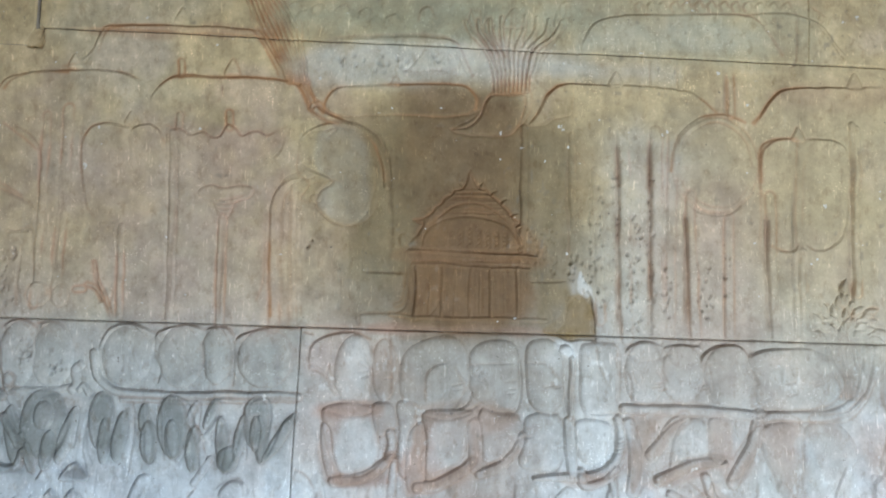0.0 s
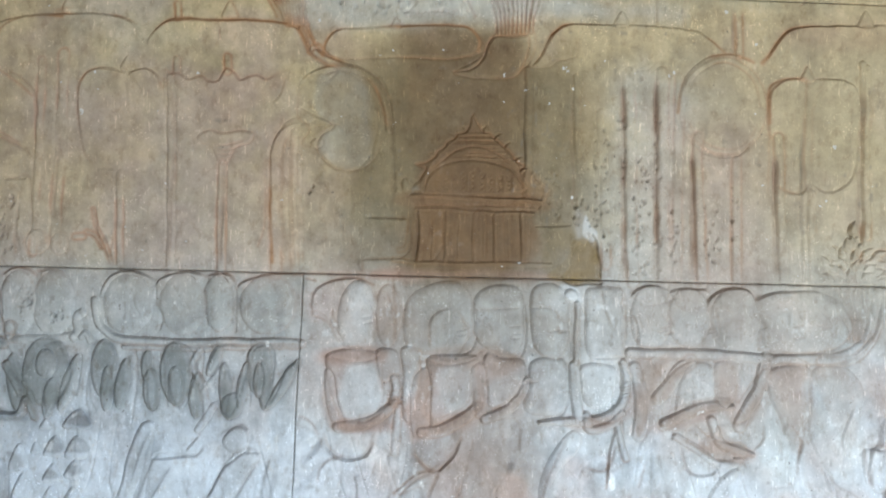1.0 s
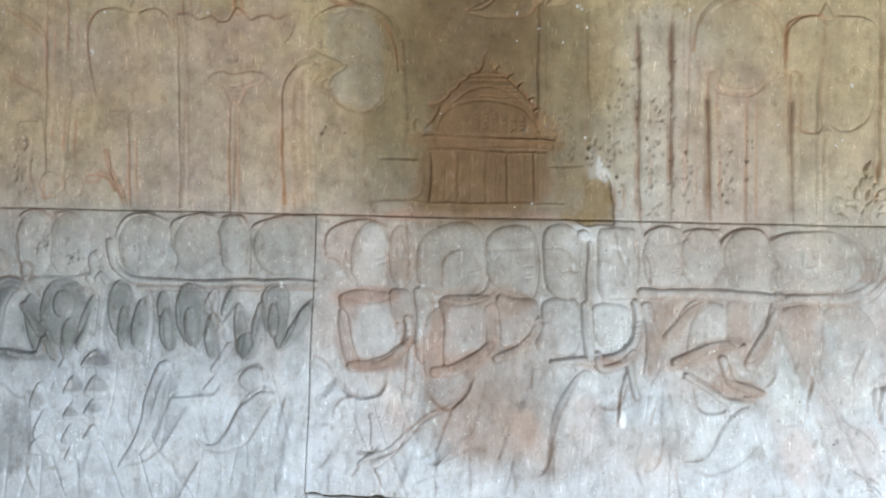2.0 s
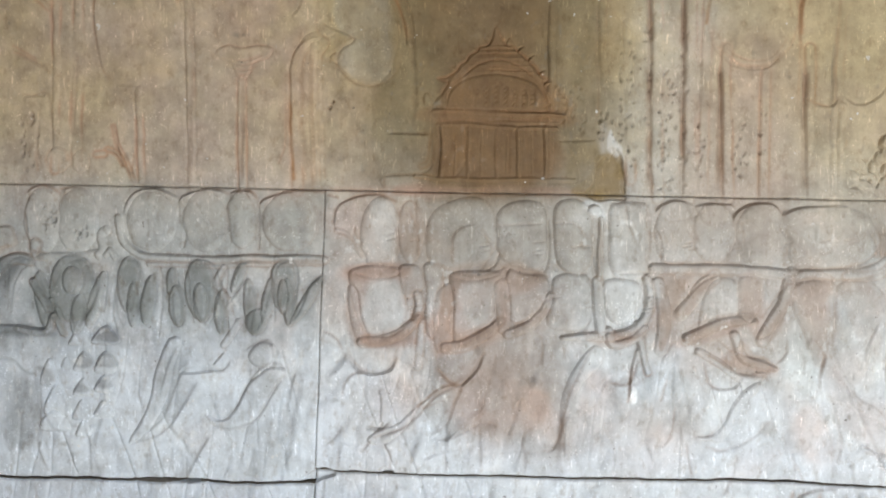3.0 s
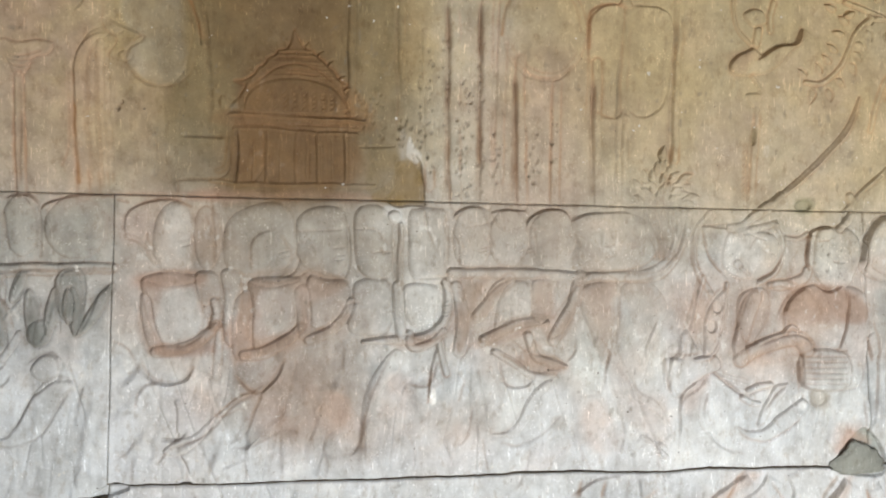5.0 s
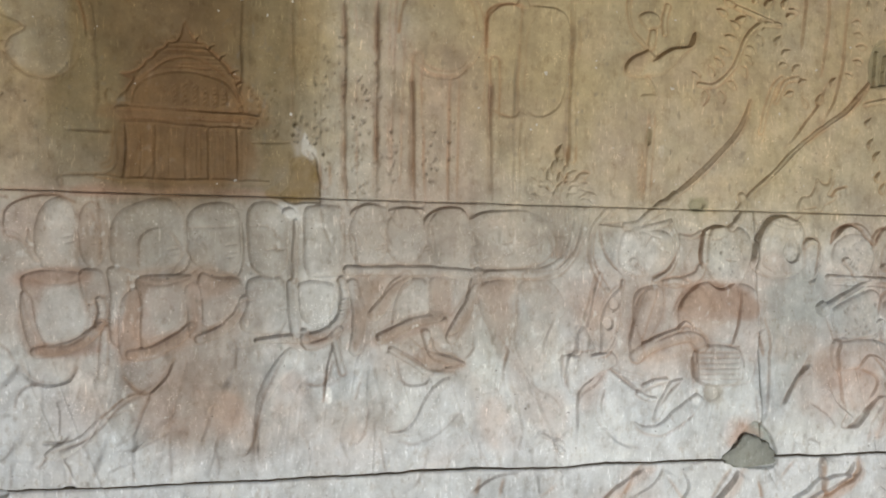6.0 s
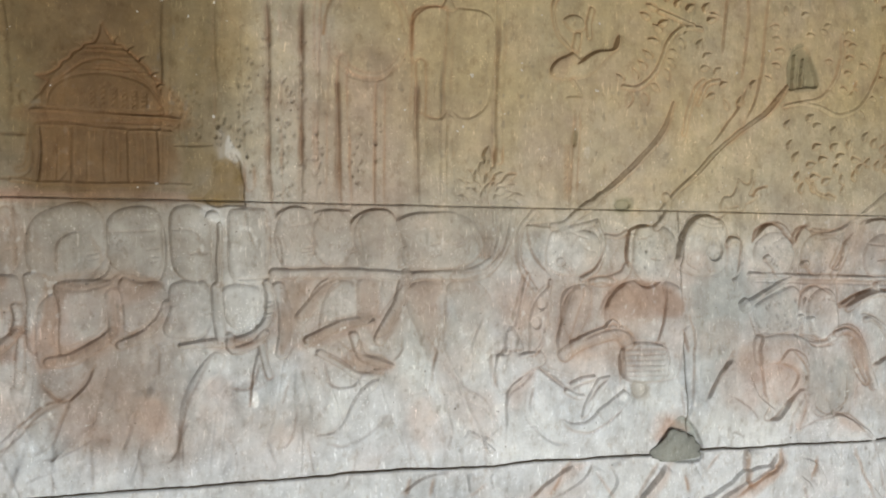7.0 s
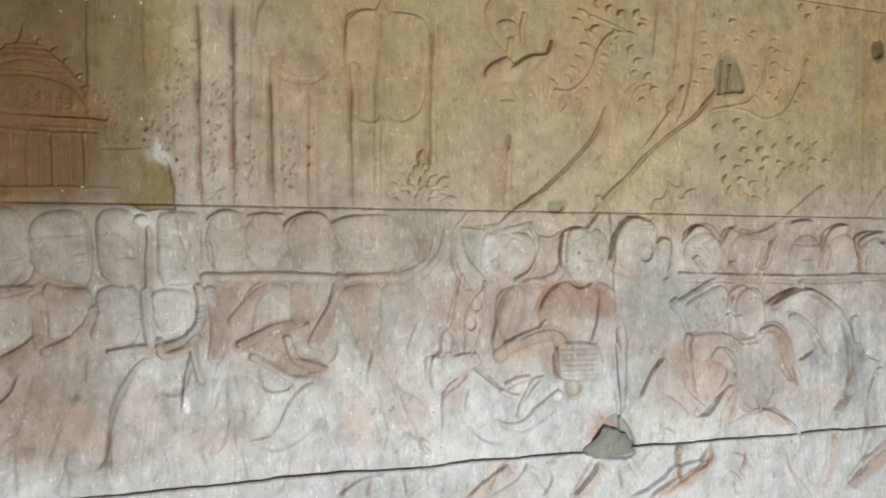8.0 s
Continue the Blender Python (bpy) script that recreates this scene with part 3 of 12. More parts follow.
ridge(who, [(-0.122, 2.296), (-0.104, 2.253), (-0.078, 2.196), (-0.052, 2.140), (-0.033, 2.091)], 0.0048, 0.011)
groove([(-0.117, 2.296), (-0.098, 2.253), (-0.072, 2.196), (-0.048, 2.140), (-0.030, 2.091)], 0.0026, 0.008)
who = number("carved_fan")
ridge(who, [(-0.115, 2.296), (-0.091, 2.253), (-0.067, 2.196), (-0.043, 2.140), (-0.028, 2.091)], 0.0048, 0.011)
groove([(-0.110, 2.296), (-0.086, 2.253), (-0.061, 2.197), (-0.039, 2.140), (-0.025, 2.091)], 0.0026, 0.008)
who = number("carved_fan")
ridge(who, [(-0.103, 2.296), (-0.079, 2.254), (-0.056, 2.197), (-0.035, 2.140), (-0.021, 2.091)], 0.0048, 0.011)
groove([(-0.097, 2.296), (-0.073, 2.254), (-0.050, 2.197), (-0.031, 2.140), (-0.018, 2.091)], 0.0026, 0.008)
who = number("carved_fan")
ridge(who, [(-0.090, 2.297), (-0.066, 2.254), (-0.044, 2.197), (-0.027, 2.140), (-0.015, 2.091)], 0.0048, 0.011)
groove([(-0.085, 2.297), (-0.061, 2.254), (-0.039, 2.197), (-0.023, 2.140), (-0.013, 2.091)], 0.0026, 0.008)
who = number("carved_fan")
ridge(who, [(-0.078, 2.297), (-0.054, 2.254), (-0.033, 2.197), (-0.019, 2.140), (-0.010, 2.091)], 0.0048, 0.011)
groove([(-0.072, 2.297), (-0.048, 2.254), (-0.028, 2.197), (-0.015, 2.141), (-0.007, 2.091)], 0.0026, 0.008)
who = number("carved_fan")
groove([(-0.008, 2.155), (-0.019, 2.112), (-0.005, 2.070)], 0.004, 0.004)
who = number("carved_fan")
ridge(who, [(0.377, 2.249), (0.386, 2.224), (0.425, 2.179), (0.443, 2.122), (0.448, 2.073)], 0.005, 0.0085)
who = number("carved_fan")
ridge(who, [(0.406, 2.254), (0.412, 2.224), (0.441, 2.179), (0.454, 2.123), (0.457, 2.073)], 0.005, 0.0085)
who = number("carved_fan")
ridge(who, [(0.435, 2.259), (0.439, 2.225), (0.456, 2.180), (0.465, 2.123), (0.467, 2.073)], 0.005, 0.0085)
who = number("carved_fan")
ridge(who, [(0.464, 2.264), (0.465, 2.226), (0.471, 2.180), (0.476, 2.123), (0.476, 2.074)], 0.005, 0.0085)
who = number("carved_fan")
ridge(who, [(0.493, 2.269), (0.491, 2.226), (0.486, 2.180), (0.487, 2.123), (0.487, 2.074)], 0.005, 0.0085)
who = number("carved_fan")
ridge(who, [(0.523, 2.266), (0.517, 2.227), (0.501, 2.181), (0.498, 2.124), (0.497, 2.074)], 0.005, 0.0085)
who = number("carved_fan")
ridge(who, [(0.552, 2.262), (0.544, 2.227), (0.517, 2.181), (0.509, 2.124), (0.507, 2.074)], 0.005, 0.0085)
who = number("carved_fan")
ridge(who, [(0.581, 2.258), (0.570, 2.228), (0.532, 2.181), (0.520, 2.124), (0.516, 2.074)], 0.005, 0.0085)
who = number("carved_fan")
ridge(who, [(0.610, 2.255), (0.596, 2.229), (0.547, 2.182), (0.531, 2.124), (0.526, 2.075)], 0.005, 0.0085)
groove([(0.389, 2.279), (0.404, 2.229), (0.442, 2.172)], 0.003, 0.0035)
groove([(0.410, 2.279), (0.421, 2.229), (0.453, 2.172)], 0.003, 0.0035)
groove([(0.597, 2.283), (0.584, 2.233), (0.550, 2.175)], 0.003, 0.0035)
groove([(0.618, 2.284), (0.602, 2.233), (0.564, 2.175)], 0.003, 0.0035)
who = number("carved_finial")
pad(who, [(0.496, 2.288), (0.524, 2.241), (0.466, 2.240)], 0.005, 0.006, 0.002, 0.35)
who = number("carved_parasol")
edge([(0.392, 2.114), (0.373, 2.163), (0.349, 2.200), (0.301, 2.208), (0.204, 2.211), (0.093, 2.203), (0.053, 2.185)], 0.05, 0.0065)
pits(0.067, 0.344, 2.120, 2.164, 26, 0.006, 0.003)
beads(who, 0.227, 2.122, 0.357, 2.123, 9, 0.006, 0.002)
groove([(-0.006, 2.212), (0.011, 2.195), (0.066, 2.199)], 0.003, 0.003)
who = number("carved_parasol")
edge([(1.151, 2.184), (1.120, 2.235), (1.077, 2.277), (0.966, 2.280), (0.785, 2.275), (0.704, 2.263), (0.668, 2.224), (0.635, 2.134)], 0.06, 0.007)
who = number("carved_parasol")
edge([(1.313, 2.182), (1.277, 2.224), (1.243, 2.266), (1.181, 2.286), (1.119, 2.288), (1.063, 2.279)], 0.06, 0.007)
who = number("carved_scrollwork")
edge([(0.807, 2.297), (0.799, 2.311), (0.785, 2.299), (0.791, 2.285)], 0.014, 0.004)
edge([(0.838, 2.297), (0.830, 2.312), (0.816, 2.300), (0.821, 2.285)], 0.014, 0.004)
edge([(0.869, 2.298), (0.860, 2.312), (0.846, 2.301), (0.852, 2.286)], 0.014, 0.004)
edge([(0.899, 2.299), (0.891, 2.313), (0.877, 2.301), (0.882, 2.287)], 0.014, 0.004)
edge([(0.930, 2.300), (0.922, 2.314), (0.908, 2.302), (0.913, 2.288)], 0.014, 0.004)
edge([(0.960, 2.300), (0.952, 2.315), (0.938, 2.303), (0.944, 2.288)], 0.014, 0.004)
edge([(0.991, 2.301), (0.983, 2.315), (0.969, 2.303), (0.974, 2.289)], 0.014, 0.004)
edge([(1.022, 2.302), (1.014, 2.316), (1.000, 2.304), (1.005, 2.290)], 0.014, 0.004)
edge([(1.052, 2.302), (1.044, 2.317), (1.030, 2.305), (1.035, 2.290)], 0.014, 0.004)
edge([(1.083, 2.303), (1.075, 2.317), (1.061, 2.305), (1.066, 2.291)], 0.014, 0.004)
edge([(1.114, 2.304), (1.106, 2.318), (1.091, 2.306), (1.097, 2.292)], 0.014, 0.004)
edge([(1.144, 2.304), (1.136, 2.319), (1.122, 2.307), (1.127, 2.292)], 0.014, 0.004)
edge([(1.175, 2.305), (1.167, 2.319), (1.153, 2.307), (1.158, 2.293)], 0.014, 0.004)
groove([(1.231, 2.305), (1.242, 2.296), (1.238, 2.279)], 0.003, 0.004)
groove([(1.251, 2.291), (1.262, 2.282), (1.259, 2.265)], 0.003, 0.004)
groove([(1.307, 2.299), (1.318, 2.291), (1.315, 2.274)], 0.003, 0.004)
groove([(1.312, 2.242), (1.323, 2.233), (1.319, 2.216)], 0.003, 0.004)
groove([(1.334, 2.264), (1.344, 2.255), (1.341, 2.238)], 0.003, 0.004)
groove([(1.339, 2.214), (1.350, 2.205), (1.346, 2.188)], 0.003, 0.004)
groove([(1.367, 2.236), (1.378, 2.227), (1.375, 2.210)], 0.003, 0.004)
groove([(1.363, 2.301), (1.374, 2.292), (1.370, 2.275)], 0.003, 0.004)
edge([(-0.020, 2.266), (-0.035, 2.292), (-0.059, 2.283), (-0.061, 2.257)], 0.015, 0.004)
edge([(0.002, 2.245), (-0.013, 2.271), (-0.037, 2.262), (-0.039, 2.236)], 0.015, 0.004)
edge([(0.037, 2.239), (0.022, 2.265), (-0.003, 2.255), (-0.004, 2.229)], 0.015, 0.004)
edge([(0.065, 2.218), (0.051, 2.244), (0.026, 2.234), (0.024, 2.209)], 0.015, 0.004)
edge([(0.147, 2.256), (0.132, 2.281), (0.108, 2.272), (0.106, 2.246)], 0.015, 0.004)
edge([(0.175, 2.235), (0.161, 2.260), (0.136, 2.251), (0.134, 2.225)], 0.015, 0.004)
edge([(0.217, 2.243), (0.202, 2.269), (0.177, 2.259), (0.175, 2.233)], 0.015, 0.004)
edge([(0.299, 2.259), (0.285, 2.285), (0.260, 2.276), (0.258, 2.250)], 0.015, 0.004)
edge([(0.646, 2.282), (0.632, 2.307), (0.607, 2.298), (0.604, 2.272)], 0.015, 0.004)
edge([(0.036, 2.260), (0.021, 2.286), (-0.003, 2.277), (-0.005, 2.251)], 0.015, 0.004)
edge([(0.091, 2.262), (0.077, 2.287), (0.052, 2.278), (0.050, 2.252)], 0.015, 0.004)

# canopies and banners on the paler side
who = number("carved_parasol")
edge([(0.989, 2.036), (0.949, 2.069), (0.901, 2.091), (0.743, 2.096), (0.619, 2.098), (0.585, 2.080), (0.562, 2.037)], 0.05, 0.0075)
finial(who, 0.740, 2.103, 0.018)
groove([(0.636, 1.991), (0.729, 1.985), (0.797, 1.992), (0.818, 2.004)], 0.003, 0.0025)
who = number("carved_pole")
pole(who, 0.833, 2.152, 0.835, 2.100, 0.009, 0.005)
who = number("carved_pole")
pole(who, 0.902, 2.158, 0.905, 2.097, 0.009, 0.005)
who = number("carved_pole")
pole(who, 1.023, 2.154, 1.025, 2.029, 0.009, 0.005)
who = number("carved_parasol_disc")
pad(who, oval(0.984, 1.907, 0.106, 0.117, 0), 0.0065, 0.008, 0.002)
groove(oval(0.984, 1.907, 0.090, 0.103), 0.0025, 0.003)
groove([(0.915, 1.823), (0.958, 1.794), (1.012, 1.798), (1.056, 1.829)], 0.0028, 0.003)
who = number("carved_parasol")
edge([(1.401, 2.110), (1.324, 2.109), (1.225, 2.103), (1.153, 2.093), (1.116, 2.064), (1.079, 2.010)], 0.05, 0.0085)
finial(who, 1.324, 2.116, 0.018)
edge([(1.583, 2.108), (1.501, 2.115), (1.401, 2.110)], 0.05, 0.0085)
who = number("carved_banner")
edge([(1.177, 1.975), (1.125, 1.969), (1.097, 1.937), (1.093, 1.871), (1.097, 1.837)], 0.04, 0.006)
edge([(1.301, 1.862), (1.298, 1.947), (1.262, 1.976), (1.204, 1.975)], 0.03, 0.0065)
edge([(1.186, 1.731), (1.213, 1.710), (1.253, 1.711), (1.287, 1.749), (1.301, 1.862)], 0.03, 0.005)
edge([(1.116, 1.718), (1.159, 1.704), (1.181, 1.723)], 0.03, 0.004)
finial(who, 1.183, 1.980, 0.016)
groove([(1.182, 1.970), (1.172, 1.709)], 0.003, 0.003)
groove([(1.217, 1.954), (1.197, 1.901), (1.192, 1.736)], 0.003, 0.002)

# upright shafts on the paler side
who = number("carved_pole")
pole(who, 0.759, 1.986, 0.765, 1.484, 0.014, 0.008)
who = number("carved_pole")
pole(who, 0.838, 1.988, 0.837, 1.488, 0.015, 0.008)
who = number("carved_pole")
pole(who, 0.921, 1.833, 0.927, 1.490, 0.012, 0.007)
who = number("carved_pole")
pole(who, 1.015, 1.780, 1.007, 1.492, 0.012, 0.006)
who = number("carved_pole")
pole(who, 1.116, 1.837, 1.116, 1.491, 0.012, 0.007)
who = number("carved_pole")
pole(who, 1.186, 1.706, 1.185, 1.490, 0.01, 0.006)
who = number("carved_pole")
pole(who, 1.323, 2.004, 1.312, 1.551, 0.01, 0.007)
who = number("carved_pole")
pole(who, 0.521, 1.990, 0.518, 1.534, 0.009, 0.005)
who = number("carved_pole")
pole(who, 0.636, 1.972, 0.639, 1.752, 0.009, 0.005)
who = number("carved_pole")
pole(who, 0.879, 1.977, 0.869, 1.502, 0.012, 0.003)
who = number("carved_pole")
pole(who, 0.695, 1.890, 0.704, 1.525, 0.011, 0.003)
groove([(0.631, 1.969), (0.667, 1.910), (0.712, 1.870)], 0.0035, 0.004)
groove([(1.088, 1.843), (1.094, 1.830), (1.089, 1.707), (1.099, 1.667)], 0.003, 0.003)
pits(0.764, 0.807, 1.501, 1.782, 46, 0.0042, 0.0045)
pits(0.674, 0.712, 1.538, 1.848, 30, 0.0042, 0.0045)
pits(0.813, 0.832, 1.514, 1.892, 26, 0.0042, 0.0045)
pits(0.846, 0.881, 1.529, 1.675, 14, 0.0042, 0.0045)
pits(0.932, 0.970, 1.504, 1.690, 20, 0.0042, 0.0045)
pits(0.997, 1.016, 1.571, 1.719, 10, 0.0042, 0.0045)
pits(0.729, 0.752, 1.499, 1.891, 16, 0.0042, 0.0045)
who = number("carved_sprig")
leaf(who, 1.247, 1.523, 0.03, 120)
leaf(who, 1.261, 1.550, 0.03, 100)
leaf(who, 1.283, 1.604, 0.03, 95)
leaf(who, 1.295, 1.557, 0.03, 80)
leaf(who, 1.311, 1.538, 0.03, 45)
leaf(who, 1.334, 1.531, 0.03, 25)
leaf(who, 1.267, 1.510, 0.03, 140)
leaf(who, 1.340, 1.505, 0.03, 5)
leaf(who, 1.320, 1.511, 0.03, 30)
leaf(who, 1.235, 1.496, 0.03, 130)
ridge(who, [(1.286, 1.491), (1.282, 1.537), (1.292, 1.597)], 0.005, 0.005)

# the shrine
who = number("carved_shrine")
pad(who, [(0.265, 1.689), (0.268, 1.723), (0.281, 1.747), (0.301, 1.775), (0.323, 1.797), (0.347, 1.820), (0.374, 1.837), (0.385, 1.857), (0.393, 1.882), (0.403, 1.858), (0.414, 1.837), (0.445, 1.819), (0.470, 1.799), (0.496, 1.768), (0.503, 1.745), (0.507, 1.694)], 0.008, 0.005, 0.002, 0.35)
ridge(who, [(0.357, 1.829), (0.393, 1.832), (0.428, 1.831)], 0.0042, 0.007, 0.004)
ridge(who, [(0.347, 1.817), (0.394, 1.819), (0.441, 1.819)], 0.0042, 0.007, 0.004)
ridge(who, [(0.334, 1.803), (0.394, 1.806), (0.455, 1.806)], 0.0042, 0.007, 0.004)
ridge(who, [(0.323, 1.786), (0.396, 1.789), (0.469, 1.789)], 0.0042, 0.007, 0.004)
ridge(who, [(0.307, 1.771), (0.395, 1.774), (0.482, 1.775)], 0.0042, 0.007, 0.004)
leaf(who, 0.281, 1.749, 0.015, 150)
leaf(who, 0.302, 1.774, 0.015, 140)
leaf(who, 0.324, 1.796, 0.015, 130)
leaf(who, 0.348, 1.818, 0.015, 125)
leaf(who, 0.372, 1.835, 0.015, 110)
leaf(who, 0.417, 1.836, 0.015, 70)
leaf(who, 0.444, 1.819, 0.015, 55)
leaf(who, 0.469, 1.799, 0.015, 50)
leaf(who, 0.492, 1.77, 0.015, 40)
leaf(who, 0.504, 1.745, 0.015, 30)
groove([(0.275, 1.682), (0.284, 1.725), (0.316, 1.754), (0.391, 1.771), (0.469, 1.758), (0.505, 1.724), (0.519, 1.687)], 0.0034, 0.008)
beads(who, 0.306, 1.728, 0.307, 1.690, 4, 0.0055, 0.006)
beads(who, 0.327, 1.731, 0.328, 1.691, 4, 0.0055, 0.006)
beads(who, 0.349, 1.735, 0.349, 1.691, 4, 0.0055, 0.006)
beads(who, 0.370, 1.738, 0.371, 1.692, 4, 0.0055, 0.006)
beads(who, 0.392, 1.741, 0.392, 1.692, 4, 0.0055, 0.006)
beads(who, 0.413, 1.739, 0.414, 1.693, 4, 0.0055, 0.006)
beads(who, 0.435, 1.736, 0.435, 1.693, 4, 0.0055, 0.006)
beads(who, 0.456, 1.734, 0.457, 1.694, 4, 0.0055, 0.006)
beads(who, 0.478, 1.732, 0.478, 1.694, 4, 0.0055, 0.006)
ridge(who, [(0.248, 1.681), (0.393, 1.680), (0.551, 1.675)], 0.006, 0.009, 0.004)
ridge(who, [(0.259, 1.662), (0.393, 1.661), (0.538, 1.658)], 0.003, 0.003, 0.002)
ridge(who, [(0.259, 1.649), (0.393, 1.648), (0.534, 1.645)], 0.005, 0.008, 0.003)
beads(who, 0.259, 1.669, 0.540, 1.666, 32, 0.003, 0.0025)
ridge(who, [(0.269, 1.641), (0.272, 1.526)], 0.006, 0.009)
ridge(who, [(0.332, 1.642), (0.334, 1.528)], 0.006, 0.009)
ridge(who, [(0.397, 1.644), (0.399, 1.529)], 0.006, 0.009)
ridge(who, [(0.447, 1.645), (0.448, 1.530)], 0.006, 0.009)
ridge(who, [(0.508, 1.646), (0.510, 1.531)], 0.006, 0.009)
ridge(who, [(0.300, 1.636), (0.302, 1.532)], 0.003, 0.005)
ridge(who, [(0.361, 1.638), (0.363, 1.534)], 0.003, 0.005)
ridge(who, [(0.420, 1.639), (0.422, 1.535)], 0.003, 0.005)
ridge(who, [(0.478, 1.640), (0.479, 1.536)], 0.003, 0.005)
groove([(0.263, 1.649), (0.263, 1.534)], 0.0028, 0.005)
groove([(0.504, 1.649), (0.507, 1.534)], 0.0028, 0.005)
ridge(who, [(0.209, 1.532), (0.329, 1.526), (0.488, 1.523), (0.575, 1.522)], 0.005, 0.008)
beads(who, 0.309, 1.509, 0.568, 1.509, 34, 0.0032, 0.003)
ridge(who, [(0.223, 1.498), (0.396, 1.495), (0.568, 1.493)], 0.0035, 0.003)
beads(who, 0.234, 1.477, 0.357, 1.483, 24, 0.003, 0.0025)
beads(who, 0.357, 1.496, 0.557, 1.490, 30, 0.003, 0.0025)
ridge(who, [(0.540, 1.722), (0.560, 1.696), (0.551, 1.655), (0.570, 1.589), (0.588, 1.528)], 0.006, 0.003)
ridge(who, [(0.222, 1.555), (0.241, 1.568), (0.249, 1.635)], 0.005, 0.003)
pad(who, [(0.225, 1.718), (0.233, 1.724), (0.242, 1.708), (0.239, 1.689), (0.226, 1.694)], 0.006, 0.004, 0.002, 0.35)
ridge(who, [(0.237, 1.689), (0.258, 1.684)], 0.003, 0.004)
who = number("carved_ledge")
edge([(0.249, 1.627), (0.139, 1.630)], 0.03, 0.005)
groove([(0.541, 1.617), (0.621, 1.618)], 0.003, 0.006)
groove([(0.137, 1.533), (0.138, 1.506)], 0.003, 0.004)
groove([(0.088, 1.645), (0.089, 1.539)], 0.004, 0.003)
groove([(0.141, 1.673), (0.139, 1.633)], 0.003, 0.003)
groove([(0.143, 1.532), (0.209, 1.533)], 0.003, 0.003)
pits(0.526, 0.608, 1.629, 1.749, 24, 0.004, 0.003)
pits(0.627, 0.661, 1.617, 1.697, 14, 0.005, 0.005)

# small drill holes and a chip
pits(0.007, 0.021, 1.684, 1.704, 2, 0.005, 0.012)
pits(0.658, 0.701, 1.591, 1.779, 10, 0.004, 0.004)
who = number("repair_patch")
pad(who, [(0.627, 1.556), (0.640, 1.577), (0.653, 1.574), (0.669, 1.600), (0.684, 1.578), (0.687, 1.551), (0.693, 1.522), (0.692, 1.498), (0.693, 1.478), (0.661, 1.479), (0.628, 1.476), (0.602, 1.494), (0.621, 1.517)], -0.007, 0.003, 0, 0.3)

# heads under the canopy, weathered grey stone
edge([(-0.334, 1.473), (-0.367, 1.492), (-0.399, 1.500), (-0.438, 1.491), (-0.459, 1.465), (-0.469, 1.433)], 0.05, 0.012)
edge([(-0.224, 1.487), (-0.257, 1.497), (-0.302, 1.492), (-0.330, 1.479), (-0.340, 1.460)], 0.05, 0.012)
edge([(-0.153, 1.475), (-0.166, 1.493), (-0.192, 1.497), (-0.222, 1.489)], 0.05, 0.012)
edge([(-0.005, 1.492), (-0.044, 1.498), (-0.089, 1.492), (-0.134, 1.480), (-0.152, 1.462)], 0.05, 0.012)
edge([(-0.534, 1.458), (-0.554, 1.490), (-0.580, 1.499), (-0.612, 1.493)], 0.05, 0.01)
edge([(-0.614, 1.483), (-0.638, 1.498), (-0.670, 1.498), (-0.696, 1.482)], 0.05, 0.01)
who = number("carved_figure")
pad(who, oval(-0.402, 1.423, 0.057, 0.071, 0), 0.009, 0.02, 0.006, cut=0.001)
who = number("carved_figure")
pad(who, oval(-0.278, 1.424, 0.052, 0.071, 0), 0.009, 0.02, 0.006, cut=0.001)
who = number("carved_figure")
pad(who, oval(-0.193, 1.428, 0.036, 0.068, 0), 0.009, 0.02, 0.006, cut=0.001)
who = number("carved_figure")
pad(who, oval(-0.079, 1.424, 0.065, 0.071, 0), 0.009, 0.02, 0.006, cut=0.001)
who = number("carved_figure")
pad(who, oval(-0.575, 1.421, 0.047, 0.076, 0), 0.009, 0.02, 0.006, cut=0.001)
who = number("carved_figure")
pad(who, oval(-0.657, 1.420, 0.044, 0.076, 0), 0.009, 0.02, 0.006, cut=0.001)
groove([(-0.384, 1.395), (-0.368, 1.395)], 0.0025, 0.003)
groove([(-0.251, 1.394), (-0.235, 1.394)], 0.0025, 0.003)
groove([(-0.173, 1.399), (-0.158, 1.400)], 0.0025, 0.003)
groove([(-0.167, 1.384), (-0.151, 1.384)], 0.0025, 0.003)
groove([(-0.057, 1.375), (-0.041, 1.375)], 0.0025, 0.003)
groove([(-0.625, 1.399), (-0.610, 1.399)], 0.0025, 0.003)
groove([(-0.565, 1.393), (-0.549, 1.393)], 0.0025, 0.003)
groove([(-0.371, 1.382), (-0.355, 1.382)], 0.0025, 0.003)
groove([(-0.392, 1.446), (-0.381, 1.414), (-0.371, 1.401)], 0.003, 0.003)
groove([(-0.338, 1.460), (-0.338, 1.421), (-0.327, 1.395), (-0.329, 1.363)], 0.004, 0.006)
groove([(-0.224, 1.461), (-0.221, 1.371)], 0.003, 0.003)
groove([(-0.152, 1.462), (-0.154, 1.358)], 0.004, 0.005)
pits(-0.657, -0.624, 1.399, 1.463, 18, 0.005, 0.004)
pits(-0.579, -0.546, 1.374, 1.431, 10, 0.004, 0.004)
who = number("carved_palanquin_rail")
ridge(who, [(-0.480, 1.430), (-0.474, 1.387), (-0.453, 1.358), (-0.410, 1.339), (-0.288, 1.335), (-0.133, 1.335), (-0.003, 1.335)], 0.01, 0.012, 0.004)
ridge(who, [(-0.410, 1.323), (-0.223, 1.321), (-0.010, 1.326)], 0.006, 0.006)
who = number("carved_palanquin_rail")
ridge(who, [(-0.675, 1.337), (-0.598, 1.338), (-0.533, 1.347)], 0.009, 0.009)
who = number("carved_figure")
